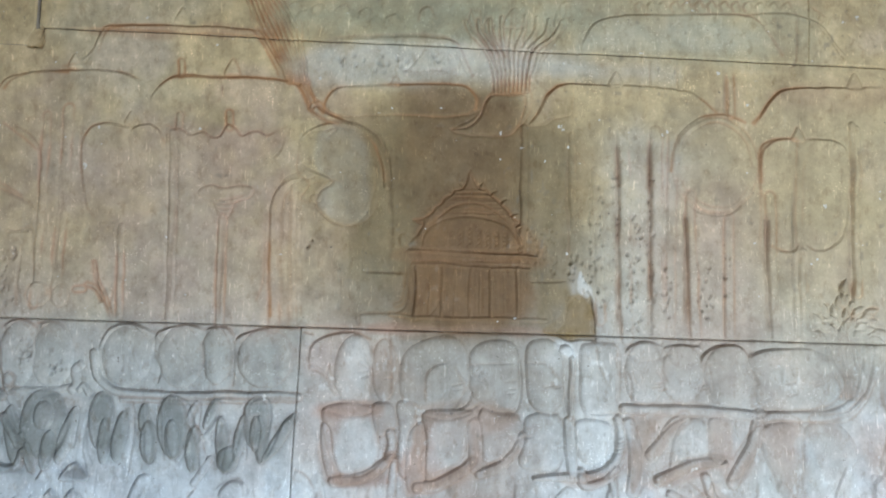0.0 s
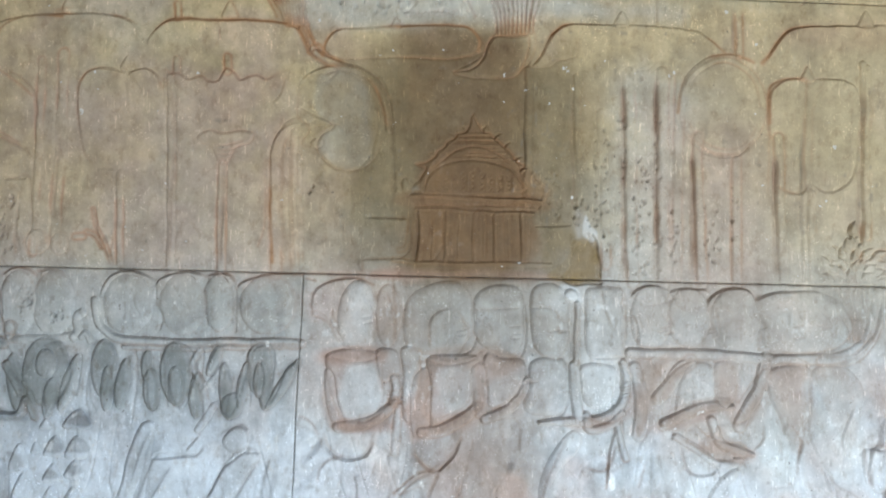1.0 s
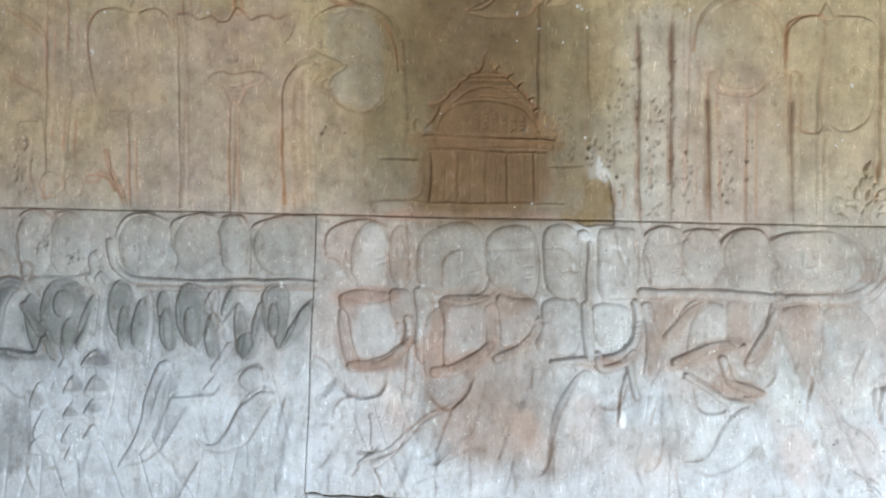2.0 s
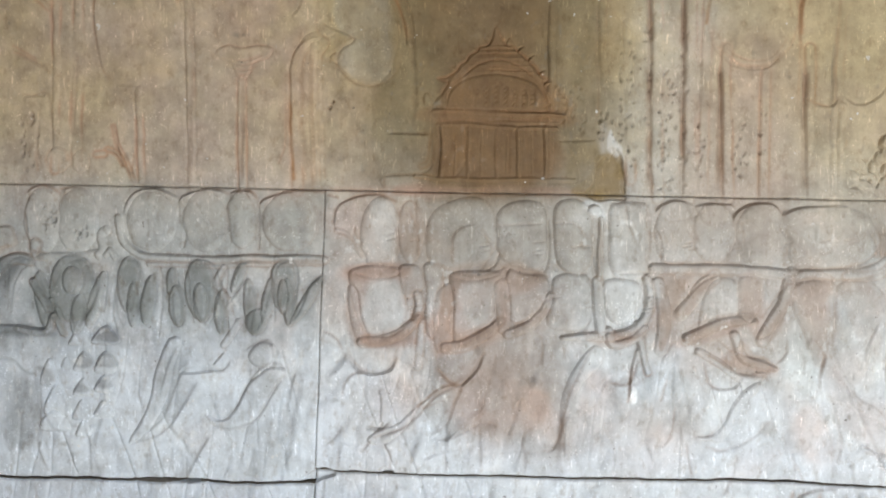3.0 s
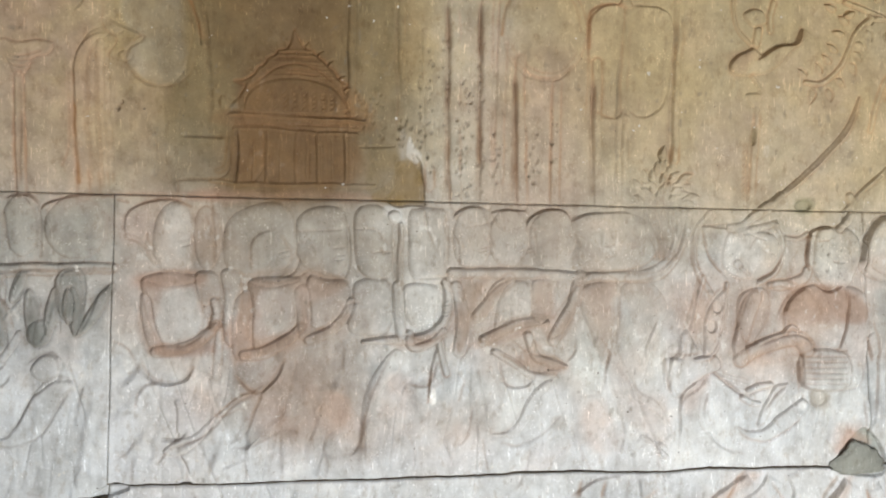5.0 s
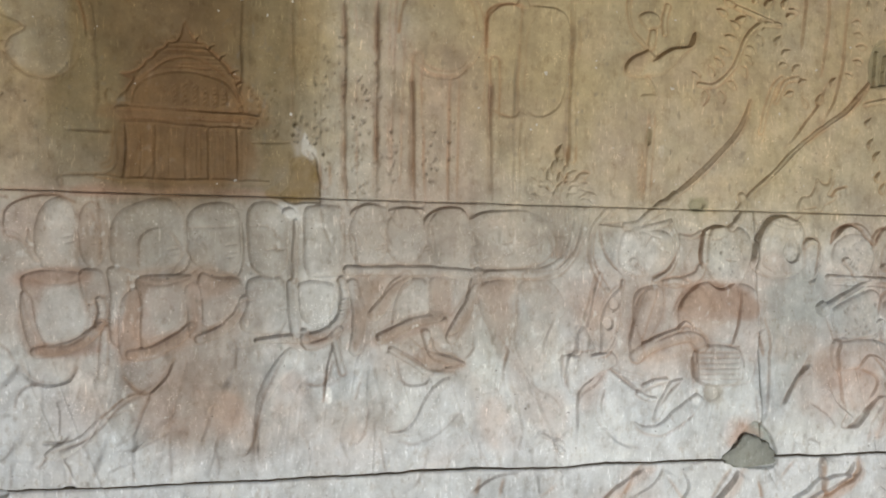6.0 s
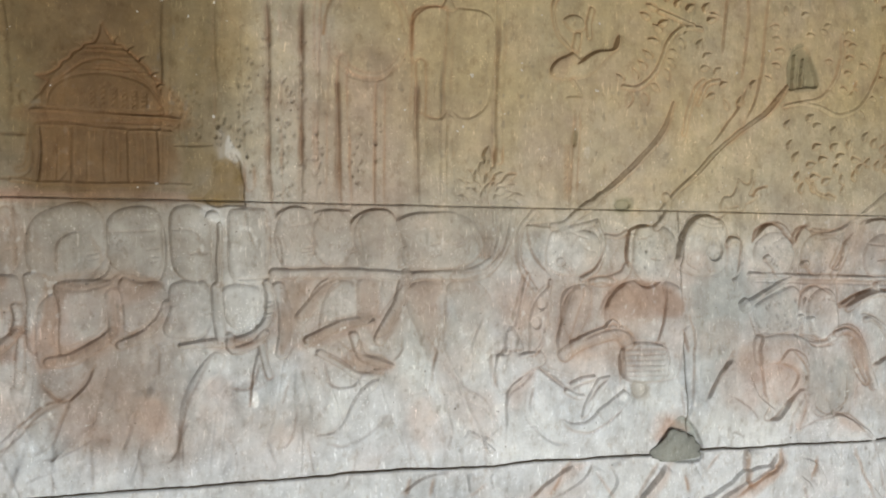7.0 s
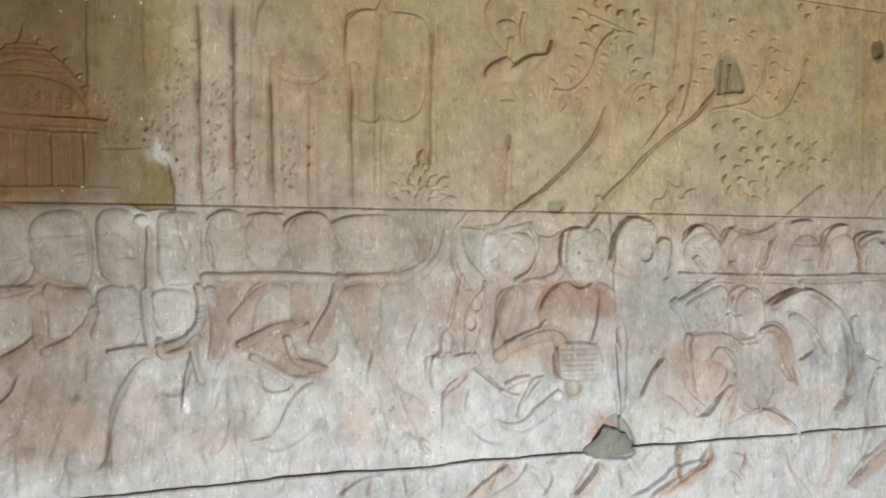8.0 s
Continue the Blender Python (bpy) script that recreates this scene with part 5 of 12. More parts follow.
groove([(0.735, 1.241), (0.766, 1.244)], 0.0025, 0.004)
groove([(0.735, 1.233), (0.766, 1.236)], 0.0025, 0.004)
groove([(0.735, 1.225), (0.766, 1.228)], 0.0025, 0.004)
groove([(0.739, 1.316), (0.763, 1.298)], 0.0025, 0.004)
groove([(0.739, 1.306), (0.763, 1.288)], 0.0025, 0.004)
groove([(0.739, 1.295), (0.763, 1.277)], 0.0025, 0.004)
who = number("carved_figure")
ridge(who, [(0.773, 1.290), (0.787, 1.226), (0.775, 1.135)], 0.016, 0.008, 0.004)
who = number("carved_figure")
ridge(who, [(0.837, 1.162), (0.871, 1.178), (0.917, 1.199), (0.958, 1.207), (0.992, 1.205)], 0.014, 0.013, 0.01, ends=(1, 0.6))
ridge(who, [(0.823, 1.220), (0.851, 1.252), (0.874, 1.285), (0.900, 1.305)], 0.016, 0.01, 0.004)
who = number("carved_figure")
pad(who, [(0.883, 1.279), (0.909, 1.302), (0.948, 1.297), (0.957, 1.254), (0.949, 1.221), (0.897, 1.214), (0.865, 1.194)], 0.01, 0.012, 0.004, 0.35)
pad(who, [(0.957, 1.303), (1.019, 1.306), (1.007, 1.241), (0.981, 1.202), (0.958, 1.228)], 0.01, 0.01, 0.003, 0.35)
who = number("carved_figure")
ridge(who, [(1.008, 1.163), (1.030, 1.203), (1.061, 1.248), (1.073, 1.294), (1.081, 1.322)], 0.016, 0.011, 0.006)
who = number("carved_figure")
ridge(who, [(0.863, 1.133), (0.911, 1.104), (0.960, 1.075), (1.009, 1.079)], 0.01, 0.009, 0.004)
ridge(who, [(0.945, 1.173), (0.959, 1.127), (0.998, 1.106), (1.041, 1.093)], 0.012, 0.012, 0.007, ends=(1, 0.6))
who = number("carved_figure")
ridge(who, [(1.070, 1.306), (1.122, 1.320), (1.161, 1.305)], 0.01, 0.006, 0.004)
pad(who, [(1.086, 1.294), (1.174, 1.301), (1.178, 1.230), (1.163, 1.165), (1.138, 1.100), (1.111, 1.164), (1.082, 1.229)], 0.009, 0.012, 0.004, 0.35)
pad(who, [(1.187, 1.295), (1.265, 1.296), (1.305, 1.231), (1.267, 1.153), (1.229, 1.049), (1.176, 1.126), (1.175, 1.204)], 0.009, 0.016, 0.004, 0.35)

# hips, sashes and skirts
edge([(0.050, 1.115), (0.077, 1.083), (0.116, 1.070), (0.154, 1.079), (0.173, 1.109)], 0.04, 0.009)
edge([(0.260, 1.091), (0.290, 1.060), (0.320, 1.055), (0.355, 1.092), (0.371, 1.124)], 0.04, 0.009)
edge([(0.413, 1.067), (0.452, 1.057), (0.504, 1.074)], 0.052, 0.00475, 0.011)
who = number("carved_sash")
pad(who, [(0.297, 1.055), (0.323, 1.066), (0.300, 1.007), (0.285, 0.955), (0.249, 0.922), (0.244, 0.933), (0.269, 0.964), (0.278, 1.013), (0.233, 0.997), (0.220, 1.005)], 0.0035, 0.008, 0.003, 0.35, cut=0.0015)
edge([(0.305, 0.923), (0.350, 0.962), (0.362, 0.988), (0.324, 0.962), (0.272, 0.916), (0.249, 0.912)], 0.039, 0.0057, 0.011)
edge([(0.220, 1.000), (0.271, 1.046), (0.307, 1.055)], 0.03, 0.006)
who = number("carved_sash")
pad(who, [(0.127, 0.944), (0.175, 0.963), (0.220, 1.000), (0.194, 0.950), (0.156, 0.921), (0.120, 0.913), (0.104, 0.923)], 0.007, 0.007, 0.003, 0.35)
groove([(0.101, 0.949), (0.127, 0.947), (0.137, 0.963)], 0.004, 0.01)
edge([(0.132, 0.954), (0.137, 1.012), (0.131, 1.038)], 0.02, 0.006)
edge([(-0.001, 1.062), (0.031, 1.082), (0.050, 1.115), (0.024, 1.140)], 0.039, 0.00665, 0.011)
edge([(-0.013, 0.984), (0.025, 1.024), (0.057, 1.063), (0.103, 1.063)], 0.039, 0.0057, 0.011)
edge([(0.084, 1.011), (0.052, 0.959), (0.014, 0.907)], 0.039, 0.0057, 0.011)
who = number("carved_sash")
pad(who, [(0.620, 1.140), (0.646, 1.131), (0.633, 1.095), (0.601, 1.062), (0.576, 1.016), (0.554, 0.964), (0.546, 0.990), (0.556, 1.042), (0.581, 1.094)], 0.0035, 0.008, 0.003, 0.35, cut=0.0015)
edge([(0.497, 1.145), (0.501, 1.093), (0.478, 1.041)], 0.039, 0.00665, 0.011)
edge([(0.775, 1.096), (0.730, 1.063), (0.698, 1.044)], 0.039, 0.0038, 0.011)
edge([(0.600, 1.146), (0.569, 1.068), (0.550, 0.990)], 0.039, 0.00475, 0.011)
edge([(0.723, 1.148), (0.708, 1.096), (0.699, 1.018)], 0.025, 0.006)
edge([(0.698, 1.070), (0.672, 1.056), (0.646, 1.063)], 0.039, 0.00475, 0.011)
who = number("carved_sash")
pad(who, [(0.983, 1.060), (1.009, 1.057), (0.973, 1.014), (0.952, 0.968), (0.922, 0.932), (0.887, 0.934), (0.860, 0.942), (0.900, 0.945), (0.930, 0.975), (0.947, 1.020)], 0.01, 0.007, 0.004, 0.35)
edge([(0.875, 0.929), (0.920, 0.910), (0.965, 0.923), (0.997, 0.956)], 0.039, 0.0057, 0.011)
edge([(0.879, 1.065), (0.912, 1.048), (0.951, 1.057), (0.963, 1.085)], 0.03, 0.006)
who = number("drill_hole")
pad(who, oval(1.027, 0.965, 0.018, 0.016, 0), -0.004, 0.005, 0)
edge([(1.074, 1.035), (1.048, 1.047), (1.060, 1.099), (1.066, 1.151)], 0.039, 0.0057, 0.011)
edge([(1.244, 0.894), (1.270, 0.907), (1.243, 0.971), (1.204, 1.023), (1.151, 1.061)], 0.052, 0.00665, 0.011)
edge([(1.113, 1.035), (1.101, 0.970), (1.128, 0.892)], 0.052, 0.0038, 0.011)
groove([(1.106, 1.100), (1.102, 1.074)], 0.003, 0.004)
who = number("carved_figure")
pad(who, [(1.331, 1.180), (1.354, 1.180), (1.384, 1.128), (1.364, 1.113), (1.319, 1.110), (1.307, 1.050), (1.297, 1.037), (1.293, 1.108), (1.325, 1.121)], 0.009, 0.008, 0.004, 0.35)
edge([(0.144, 0.843), (0.148, 0.895), (0.136, 0.934)], 0.0455, 0.00665, 0.011)
edge([(0.033, 0.881), (0.042, 0.920)], 0.0455, 0.00665, 0.011)
edge([(0.195, 0.844), (0.221, 0.922)], 0.0455, 0.00665, 0.011)
edge([(0.364, 0.846), (0.371, 0.924), (0.388, 0.963)], 0.0455, 0.00665, 0.011)
edge([(0.441, 0.853), (0.454, 0.911)], 0.0455, 0.00665, 0.011)
edge([(0.286, 0.845), (0.292, 0.897), (0.279, 0.923)], 0.0455, 0.00665, 0.011)
edge([(0.564, 0.926), (0.531, 0.912), (0.505, 0.925), (0.492, 0.964)], 0.0455, 0.00665, 0.011)
edge([(0.739, 0.927), (0.764, 0.941), (0.803, 0.993)], 0.0455, 0.00665, 0.011)
edge([(0.843, 0.851), (0.855, 0.903), (0.816, 0.954)], 0.0455, 0.00665, 0.011)
edge([(0.960, 0.852), (0.966, 0.891), (0.998, 0.930)], 0.0455, 0.00665, 0.011)
edge([(1.277, 0.842), (1.283, 0.881), (1.270, 0.907)], 0.0455, 0.00665, 0.011)
edge([(0.636, 0.861), (0.661, 0.901), (0.622, 0.939)], 0.0455, 0.00665, 0.011)
edge([(1.076, 0.866), (1.069, 0.918), (1.088, 0.970)], 0.0455, 0.00665, 0.011)
edge([(0.556, 0.990), (0.551, 0.938), (0.564, 0.887)], 0.0455, 0.00665, 0.011)
edge([(1.139, 1.022), (1.166, 0.945)], 0.0455, 0.00665, 0.011)
edge([(0.247, 0.844), (0.234, 0.883)], 0.0455, 0.00665, 0.011)
groove([(0.102, 1.089), (0.090, 0.986)], 0.006, 0.004)
groove([(0.206, 1.090), (0.181, 1.012)], 0.006, 0.004)
groove([(0.400, 1.118), (0.362, 0.988)], 0.006, 0.004)
groove([(0.453, 1.015), (0.428, 0.937)], 0.006, 0.004)
groove([(0.801, 1.097), (0.776, 1.019)], 0.006, 0.004)
groove([(0.828, 1.032), (0.803, 0.967)], 0.006, 0.004)
groove([(1.050, 0.905), (1.011, 0.865)], 0.006, 0.004)

# far end of the procession: bird-topped standard and poles
who = number("carved_pole")
pole(who, 1.313, 2.014, 1.317, 1.602, 0.01, 0.007)
who = number("carved_bird")
pad(who, [(1.520, 1.887), (1.542, 1.871), (1.580, 1.894), (1.624, 1.905), (1.641, 1.937), (1.651, 1.941), (1.644, 1.908), (1.621, 1.888), (1.596, 1.855), (1.564, 1.828), (1.523, 1.817), (1.488, 1.814), (1.456, 1.821), (1.453, 1.841), (1.472, 1.863), (1.497, 1.874)], 0.01, 0.01, 0.006, 0.35)
edge([(1.644, 1.944), (1.631, 1.904), (1.580, 1.891), (1.539, 1.862), (1.523, 1.855)], 0.03, 0.006)
edge([(1.520, 1.885), (1.491, 1.873), (1.459, 1.851), (1.453, 1.830), (1.469, 1.816)], 0.03, 0.007)
who = number("carved_ring")
ridge(who, [(1.513, 1.894), (1.478, 1.928), (1.463, 1.970), (1.469, 2.014), (1.499, 2.046)], 0.005, 0.006)
pad(who, [(1.491, 1.970), (1.520, 1.981), (1.542, 1.974), (1.549, 1.948), (1.523, 1.937), (1.504, 1.947)], 0.006, 0.006, 0.004, 0.35)
ridge(who, [(1.567, 2.001), (1.559, 1.963), (1.563, 1.931)], 0.008, 0.006)
ridge(who, [(1.531, 1.929), (1.526, 1.895)], 0.01, 0.006)
who = number("carved_pole")
pad(who, [(1.497, 1.771), (1.547, 1.774), (1.542, 1.756), (1.531, 1.733), (1.531, 1.696), (1.518, 1.696), (1.518, 1.732), (1.501, 1.754)], 0.007, 0.006, 0.002, 0.35)
ridge(who, [(1.526, 1.733), (1.523, 1.592), (1.520, 1.486)], 0.01, 0.007)
groove([(1.517, 1.688), (1.521, 1.674), (1.518, 1.648)], 0.006, 0.012)
groove([(1.505, 1.648), (1.505, 1.489)], 0.003, 0.005)
ridge(who, [(1.517, 1.813), (1.531, 1.792), (1.542, 1.773)], 0.006, 0.006)
beads(who, 1.497, 1.651, 1.501, 1.489, 10, 0.004, 0.002)

# long curved bows, branches and trees
who = number("carved_branch")
ridge(who, [(1.531, 1.477), (1.588, 1.512), (1.647, 1.558), (1.706, 1.612), (1.766, 1.675), (1.801, 1.738), (1.813, 1.772)], 0.008, 0.01, 0.001, ends=(1, 0.6))
edge([(1.813, 1.769), (1.795, 1.722), (1.766, 1.675), (1.706, 1.612), (1.647, 1.558), (1.597, 1.519)], 0.05, 0.006)
pad(who, [(1.533, 1.481), (1.559, 1.504), (1.588, 1.507), (1.572, 1.486), (1.547, 1.474)], 0.01, 0.006, 0.004, 0.35)
who = number("carved_branch")
ridge(who, [(1.772, 1.478), (1.819, 1.530), (1.881, 1.582), (1.954, 1.653), (2.019, 1.703), (2.104, 1.760), (2.177, 1.836)], 0.007, 0.009, 0.001)
edge([(2.177, 1.836), (2.108, 1.762), (2.019, 1.700), (1.954, 1.650), (1.881, 1.579), (1.819, 1.522)], 0.06, 0.008)
edge([(1.917, 1.649), (1.981, 1.730), (2.009, 1.763), (2.046, 1.829)], 0.03, 0.006)
ridge(who, [(1.845, 1.693), (1.871, 1.803), (1.898, 1.833)], 0.007, 0.006)
who = number("carved_tree")
ridge(who, [(1.894, 1.973), (1.835, 1.974), (1.795, 1.937), (1.777, 1.890), (1.753, 1.843), (1.705, 1.806), (1.663, 1.807)], 0.007, 0.009)
ridge(who, [(1.765, 2.014), (1.817, 2.000), (1.871, 1.982)], 0.006, 0.006)
leaf(who, 1.774, 1.963, 0.03, 150)
leaf(who, 1.765, 1.935, 0.03, 170)
leaf(who, 1.800, 1.915, 0.03, -40)
leaf(who, 1.748, 1.891, 0.03, 150)
leaf(who, 1.795, 1.891, 0.03, -50)
leaf(who, 1.731, 1.859, 0.03, 140)
leaf(who, 1.783, 1.860, 0.03, -60)
leaf(who, 1.705, 1.832, 0.03, 120)
leaf(who, 1.722, 1.792, 0.032, -70)
leaf(who, 1.680, 1.790, 0.035, -95)
leaf(who, 1.748, 1.819, 0.03, -40)
leaf(who, 1.663, 1.822, 0.03, 140)
leaf(who, 1.826, 1.947, 0.03, -60)
leaf(who, 1.817, 2.028, 0.03, 60)
leaf(who, 1.853, 2.022, 0.03, 40)
leaf(who, 1.791, 2.044, 0.03, 100)
leaf(who, 1.791, 1.990, 0.03, -160)
leaf(who, 1.880, 1.920, 0.03, 60)
leaf(who, 1.898, 1.895, 0.03, 30)
leaf(who, 1.889, 1.867, 0.03, 5)
leaf(who, 1.907, 2.023, 0.03, 60)
leaf(who, 1.916, 1.996, 0.03, 20)
leaf(who, 1.756, 2.018, 0.03, 160)
leaf(who, 1.835, 1.989, 0.028, -80)
leaf(who, 1.739, 1.994, 0.03, 160)
who = number("carved_tree")
edge([(1.974, 2.076), (1.967, 1.982), (1.956, 1.902)], 0.05, 0.006)
ridge(who, [(1.884, 1.773), (1.907, 1.821), (1.953, 1.836)], 0.006, 0.006)
edge([(2.028, 1.716), (2.080, 1.831), (2.093, 1.960), (2.105, 2.089)], 0.06, 0.006)
edge([(2.037, 2.082), (2.041, 1.988), (2.027, 1.844)], 0.05, 0.005)
leaf(who, 1.935, 1.854, 0.028, 40)
leaf(who, 1.953, 1.823, 0.028, 20)
leaf(who, 2.018, 1.772, 0.028, 80)
leaf(who, 1.981, 1.762, 0.028, 120)
leaf(who, 2.056, 1.821, 0.028, 60)
leaf(who, 1.935, 1.799, 0.028, 200)
leaf(who, 1.952, 2.012, 0.028, 160)
leaf(who, 2.170, 2.030, 0.028, 100)
leaf(who, 2.219, 2.034, 0.028, 20)
leaf(who, 2.238, 2.085, 0.028, 60)
leaf(who, 2.151, 1.964, 0.028, 170)
leaf(who, 2.239, 1.979, 0.028, 10)
leaf(who, 2.161, 1.933, 0.028, 180)
leaf(who, 2.151, 1.891, 0.028, 170)
leaf(who, 2.141, 1.996, 0.028, 180)
leaf(who, 2.122, 1.849, 0.028, 160)
leaf(who, 2.299, 2.008, 0.028, 20)
leaf(who, 2.371, 1.989, 0.028, 10)
leaf(who, 2.382, 1.957, 0.028, 10)
who = number("carved_tree")
ridge(who, [(2.158, 1.777), (2.221, 1.790), (2.281, 1.801), (2.331, 1.845), (2.358, 1.913), (2.361, 1.988)], 0.006, 0.007)
ridge(who, [(2.285, 1.780), (2.343, 1.759), (2.415, 1.779), (2.457, 1.827), (2.488, 1.888), (2.505, 1.966)], 0.006, 0.007)
ridge(who, [(2.221, 1.790), (2.291, 1.777), (2.332, 1.762)], 0.006, 0.006)
leaf(who, 2.365, 1.964, 0.024, 20)
leaf(who, 2.374, 1.923, 0.024, 15)
leaf(who, 2.370, 1.881, 0.024, 10)
leaf(who, 2.358, 1.838, 0.024, -20)
leaf(who, 2.498, 1.940, 0.024, 10)
leaf(who, 2.488, 1.871, 0.024, 0)
leaf(who, 2.463, 1.819, 0.024, -20)
leaf(who, 2.426, 1.775, 0.024, -50)
leaf(who, 2.374, 1.747, 0.024, -70)
leaf(who, 2.415, 1.833, 0.024, 100)
leaf(who, 2.394, 1.807, 0.024, 80)
leaf(who, 2.331, 1.911, 0.024, 170)
leaf(who, 2.310, 1.993, 0.024, 160)
leaf(who, 2.446, 1.902, 0.024, 160)
leaf(who, 2.443, 2.107, 0.024, 80)
leaf(who, 2.475, 2.090, 0.024, 60)
leaf(who, 2.497, 2.067, 0.024, 40)
leaf(who, 2.540, 2.099, 0.024, 10)
leaf(who, 2.332, 1.820, 0.024, 160)
# cluster of leaves, each cut deep on the upper side
who = number("carved_tree")
leaf(who, 2.178, 1.657, 0.03, 70)
leaf(who, 2.198, 1.625, 0.03, 60)
leaf(who, 2.207, 1.568, 0.03, 75)
leaf(who, 2.262, 1.660, 0.03, 30)
leaf(who, 2.323, 1.662, 0.03, 40)
leaf(who, 2.282, 1.627, 0.03, 20)
leaf(who, 2.344, 1.637, 0.03, 25)
leaf(who, 2.242, 1.610, 0.03, 20)
leaf(who, 2.334, 1.595, 0.03, 60)
leaf(who, 2.293, 1.561, 0.03, 30)
leaf(who, 2.253, 1.577, 0.03, 10)
leaf(who, 2.365, 1.563, 0.03, 100)
leaf(who, 2.396, 1.631, 0.03, 10)
leaf(who, 2.417, 1.597, 0.03, 60)
leaf(who, 2.448, 1.615, 0.03, 70)
leaf(who, 2.481, 1.607, 0.03, 70)
leaf(who, 2.513, 1.599, 0.03, 80)
leaf(who, 2.437, 1.691, 0.03, 60)
leaf(who, 2.469, 1.675, 0.03, 60)
leaf(who, 2.501, 1.659, 0.03, 60)
leaf(who, 2.534, 1.682, 0.03, 60)
leaf(who, 2.322, 1.703, 0.03, 60)
leaf(who, 2.261, 1.718, 0.03, 30)
leaf(who, 2.385, 1.664, 0.03, 80)
leaf(who, 2.304, 1.528, 0.03, 0)
leaf(who, 2.267, 1.536, 0.03, 100)
leaf(who, 2.223, 1.536, 0.03, 80)
leaf(who, 2.365, 1.529, 0.03, 80)
leaf(who, 2.166, 1.714, 0.03, 60)
leaf(who, 2.241, 1.738, 0.03, 40)
leaf(who, 2.407, 1.572, 0.03, 90)
leaf(who, 2.512, 1.642, 0.03, 20)
leaf(who, 2.567, 1.640, 0.03, 10)
ridge(who, [(2.243, 1.574), (2.279, 1.536), (2.334, 1.525)], 0.004, 0.004)
who = number("broken_hollow")
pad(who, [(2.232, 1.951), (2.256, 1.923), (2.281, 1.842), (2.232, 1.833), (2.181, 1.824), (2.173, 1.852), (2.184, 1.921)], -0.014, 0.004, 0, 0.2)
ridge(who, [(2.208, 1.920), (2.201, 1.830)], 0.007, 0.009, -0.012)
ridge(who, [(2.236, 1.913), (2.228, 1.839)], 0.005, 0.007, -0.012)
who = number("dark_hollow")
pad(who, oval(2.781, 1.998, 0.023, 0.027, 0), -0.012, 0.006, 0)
beads(who, 2.738, 2.149, 2.728, 1.692, 38, 0.0035, 0.0035)
who = number("carved_pole")
pole(who, 2.780, 1.712, 2.761, 1.570, 0.01, 0.006)
pole(who, 2.803, 2.119, 2.799, 2.031, 0.008, 0.004)
who = number("carved_panel")
pad(who, [(2.824, 1.580), (2.778, 1.534), (2.751, 1.490), (2.760, 1.474), (2.902, 1.471), (2.900, 1.590)], 0.006, 0.01, 0.003, 0.35)
who = number("carved_horn")
pad(who, [(2.561, 1.569), (2.584, 1.532), (2.514, 1.510), (2.450, 1.479), (2.433, 1.482)], 0.008, 0.006, 0.003, 0.35)
ridge(who, [(2.450, 1.483), (2.418, 1.462), (2.377, 1.437)], 0.008, 0.008)
who = number("carved_animal")
pad(who, [(1.958, 1.480), (1.964, 1.521), (1.995, 1.528), (2.010, 1.564), (2.002, 1.575), (2.021, 1.569), (2.029, 1.560), (2.051, 1.560), (2.055, 1.596), (2.067, 1.593), (2.063, 1.549), (2.052, 1.528), (2.078, 1.525), (2.071, 1.512), (2.044, 1.501), (2.029, 1.480)], 0.007, 0.007, 0.003, 0.35)
groove([(1.973, 1.489), (2.010, 1.493)], 0.003, 0.003)
edge([(2.109, 1.550), (2.076, 1.542), (2.063, 1.522)], 0.02, 0.006)
who = number("socket_hole")
pad(who, oval(1.663, 1.493, 0.022, 0.015, 0), -0.01, 0.005, 0)

# leafy sprig and serpent hood at the end of the palanquin
who = number("carved_sprig")
leaf(who, 1.282, 1.572, 0.032, 95)
leaf(who, 1.290, 1.537, 0.032, 100)
leaf(who, 1.257, 1.536, 0.032, 125)
leaf(who, 1.245, 1.515, 0.032, 140)
leaf(who, 1.267, 1.522, 0.032, 110)
leaf(who, 1.297, 1.523, 0.032, 60)
leaf(who, 1.312, 1.530, 0.032, 40)
leaf(who, 1.323, 1.542, 0.032, 20)
leaf(who, 1.327, 1.516, 0.032, 15)
leaf(who, 1.343, 1.499, 0.032, -10)
leaf(who, 1.305, 1.501, 0.032, 30)
leaf(who, 1.233, 1.498, 0.032, 150)
leaf(who, 1.275, 1.494, 0.032, 90)
ridge(who, [(1.238, 1.470), (1.248, 1.437), (1.267, 1.401), (1.272, 1.366)], 0.0055, 0.005, 0.002)
ridge(who, [(1.260, 1.470), (1.267, 1.437), (1.282, 1.401), (1.282, 1.366)], 0.0055, 0.005, 0.002)
ridge(who, [(1.282, 1.470), (1.287, 1.437), (1.297, 1.401), (1.292, 1.366)], 0.0055, 0.005, 0.002)
ridge(who, [(1.305, 1.470), (1.306, 1.437), (1.312, 1.401), (1.303, 1.365)], 0.0055, 0.005, 0.002)
ridge(who, [(1.327, 1.470), (1.326, 1.437), (1.327, 1.401), (1.314, 1.365)], 0.0055, 0.005, 0.002)
ridge(who, [(1.350, 1.470), (1.346, 1.437), (1.342, 1.401), (1.324, 1.365)], 0.0055, 0.005, 0.002)
who = number("carved_palanquin_rail")
ridge(who, [(1.358, 1.473), (1.347, 1.415), (1.327, 1.372), (1.297, 1.330), (1.267, 1.313), (1.201, 1.314)], 0.011, 0.012, 0.004)

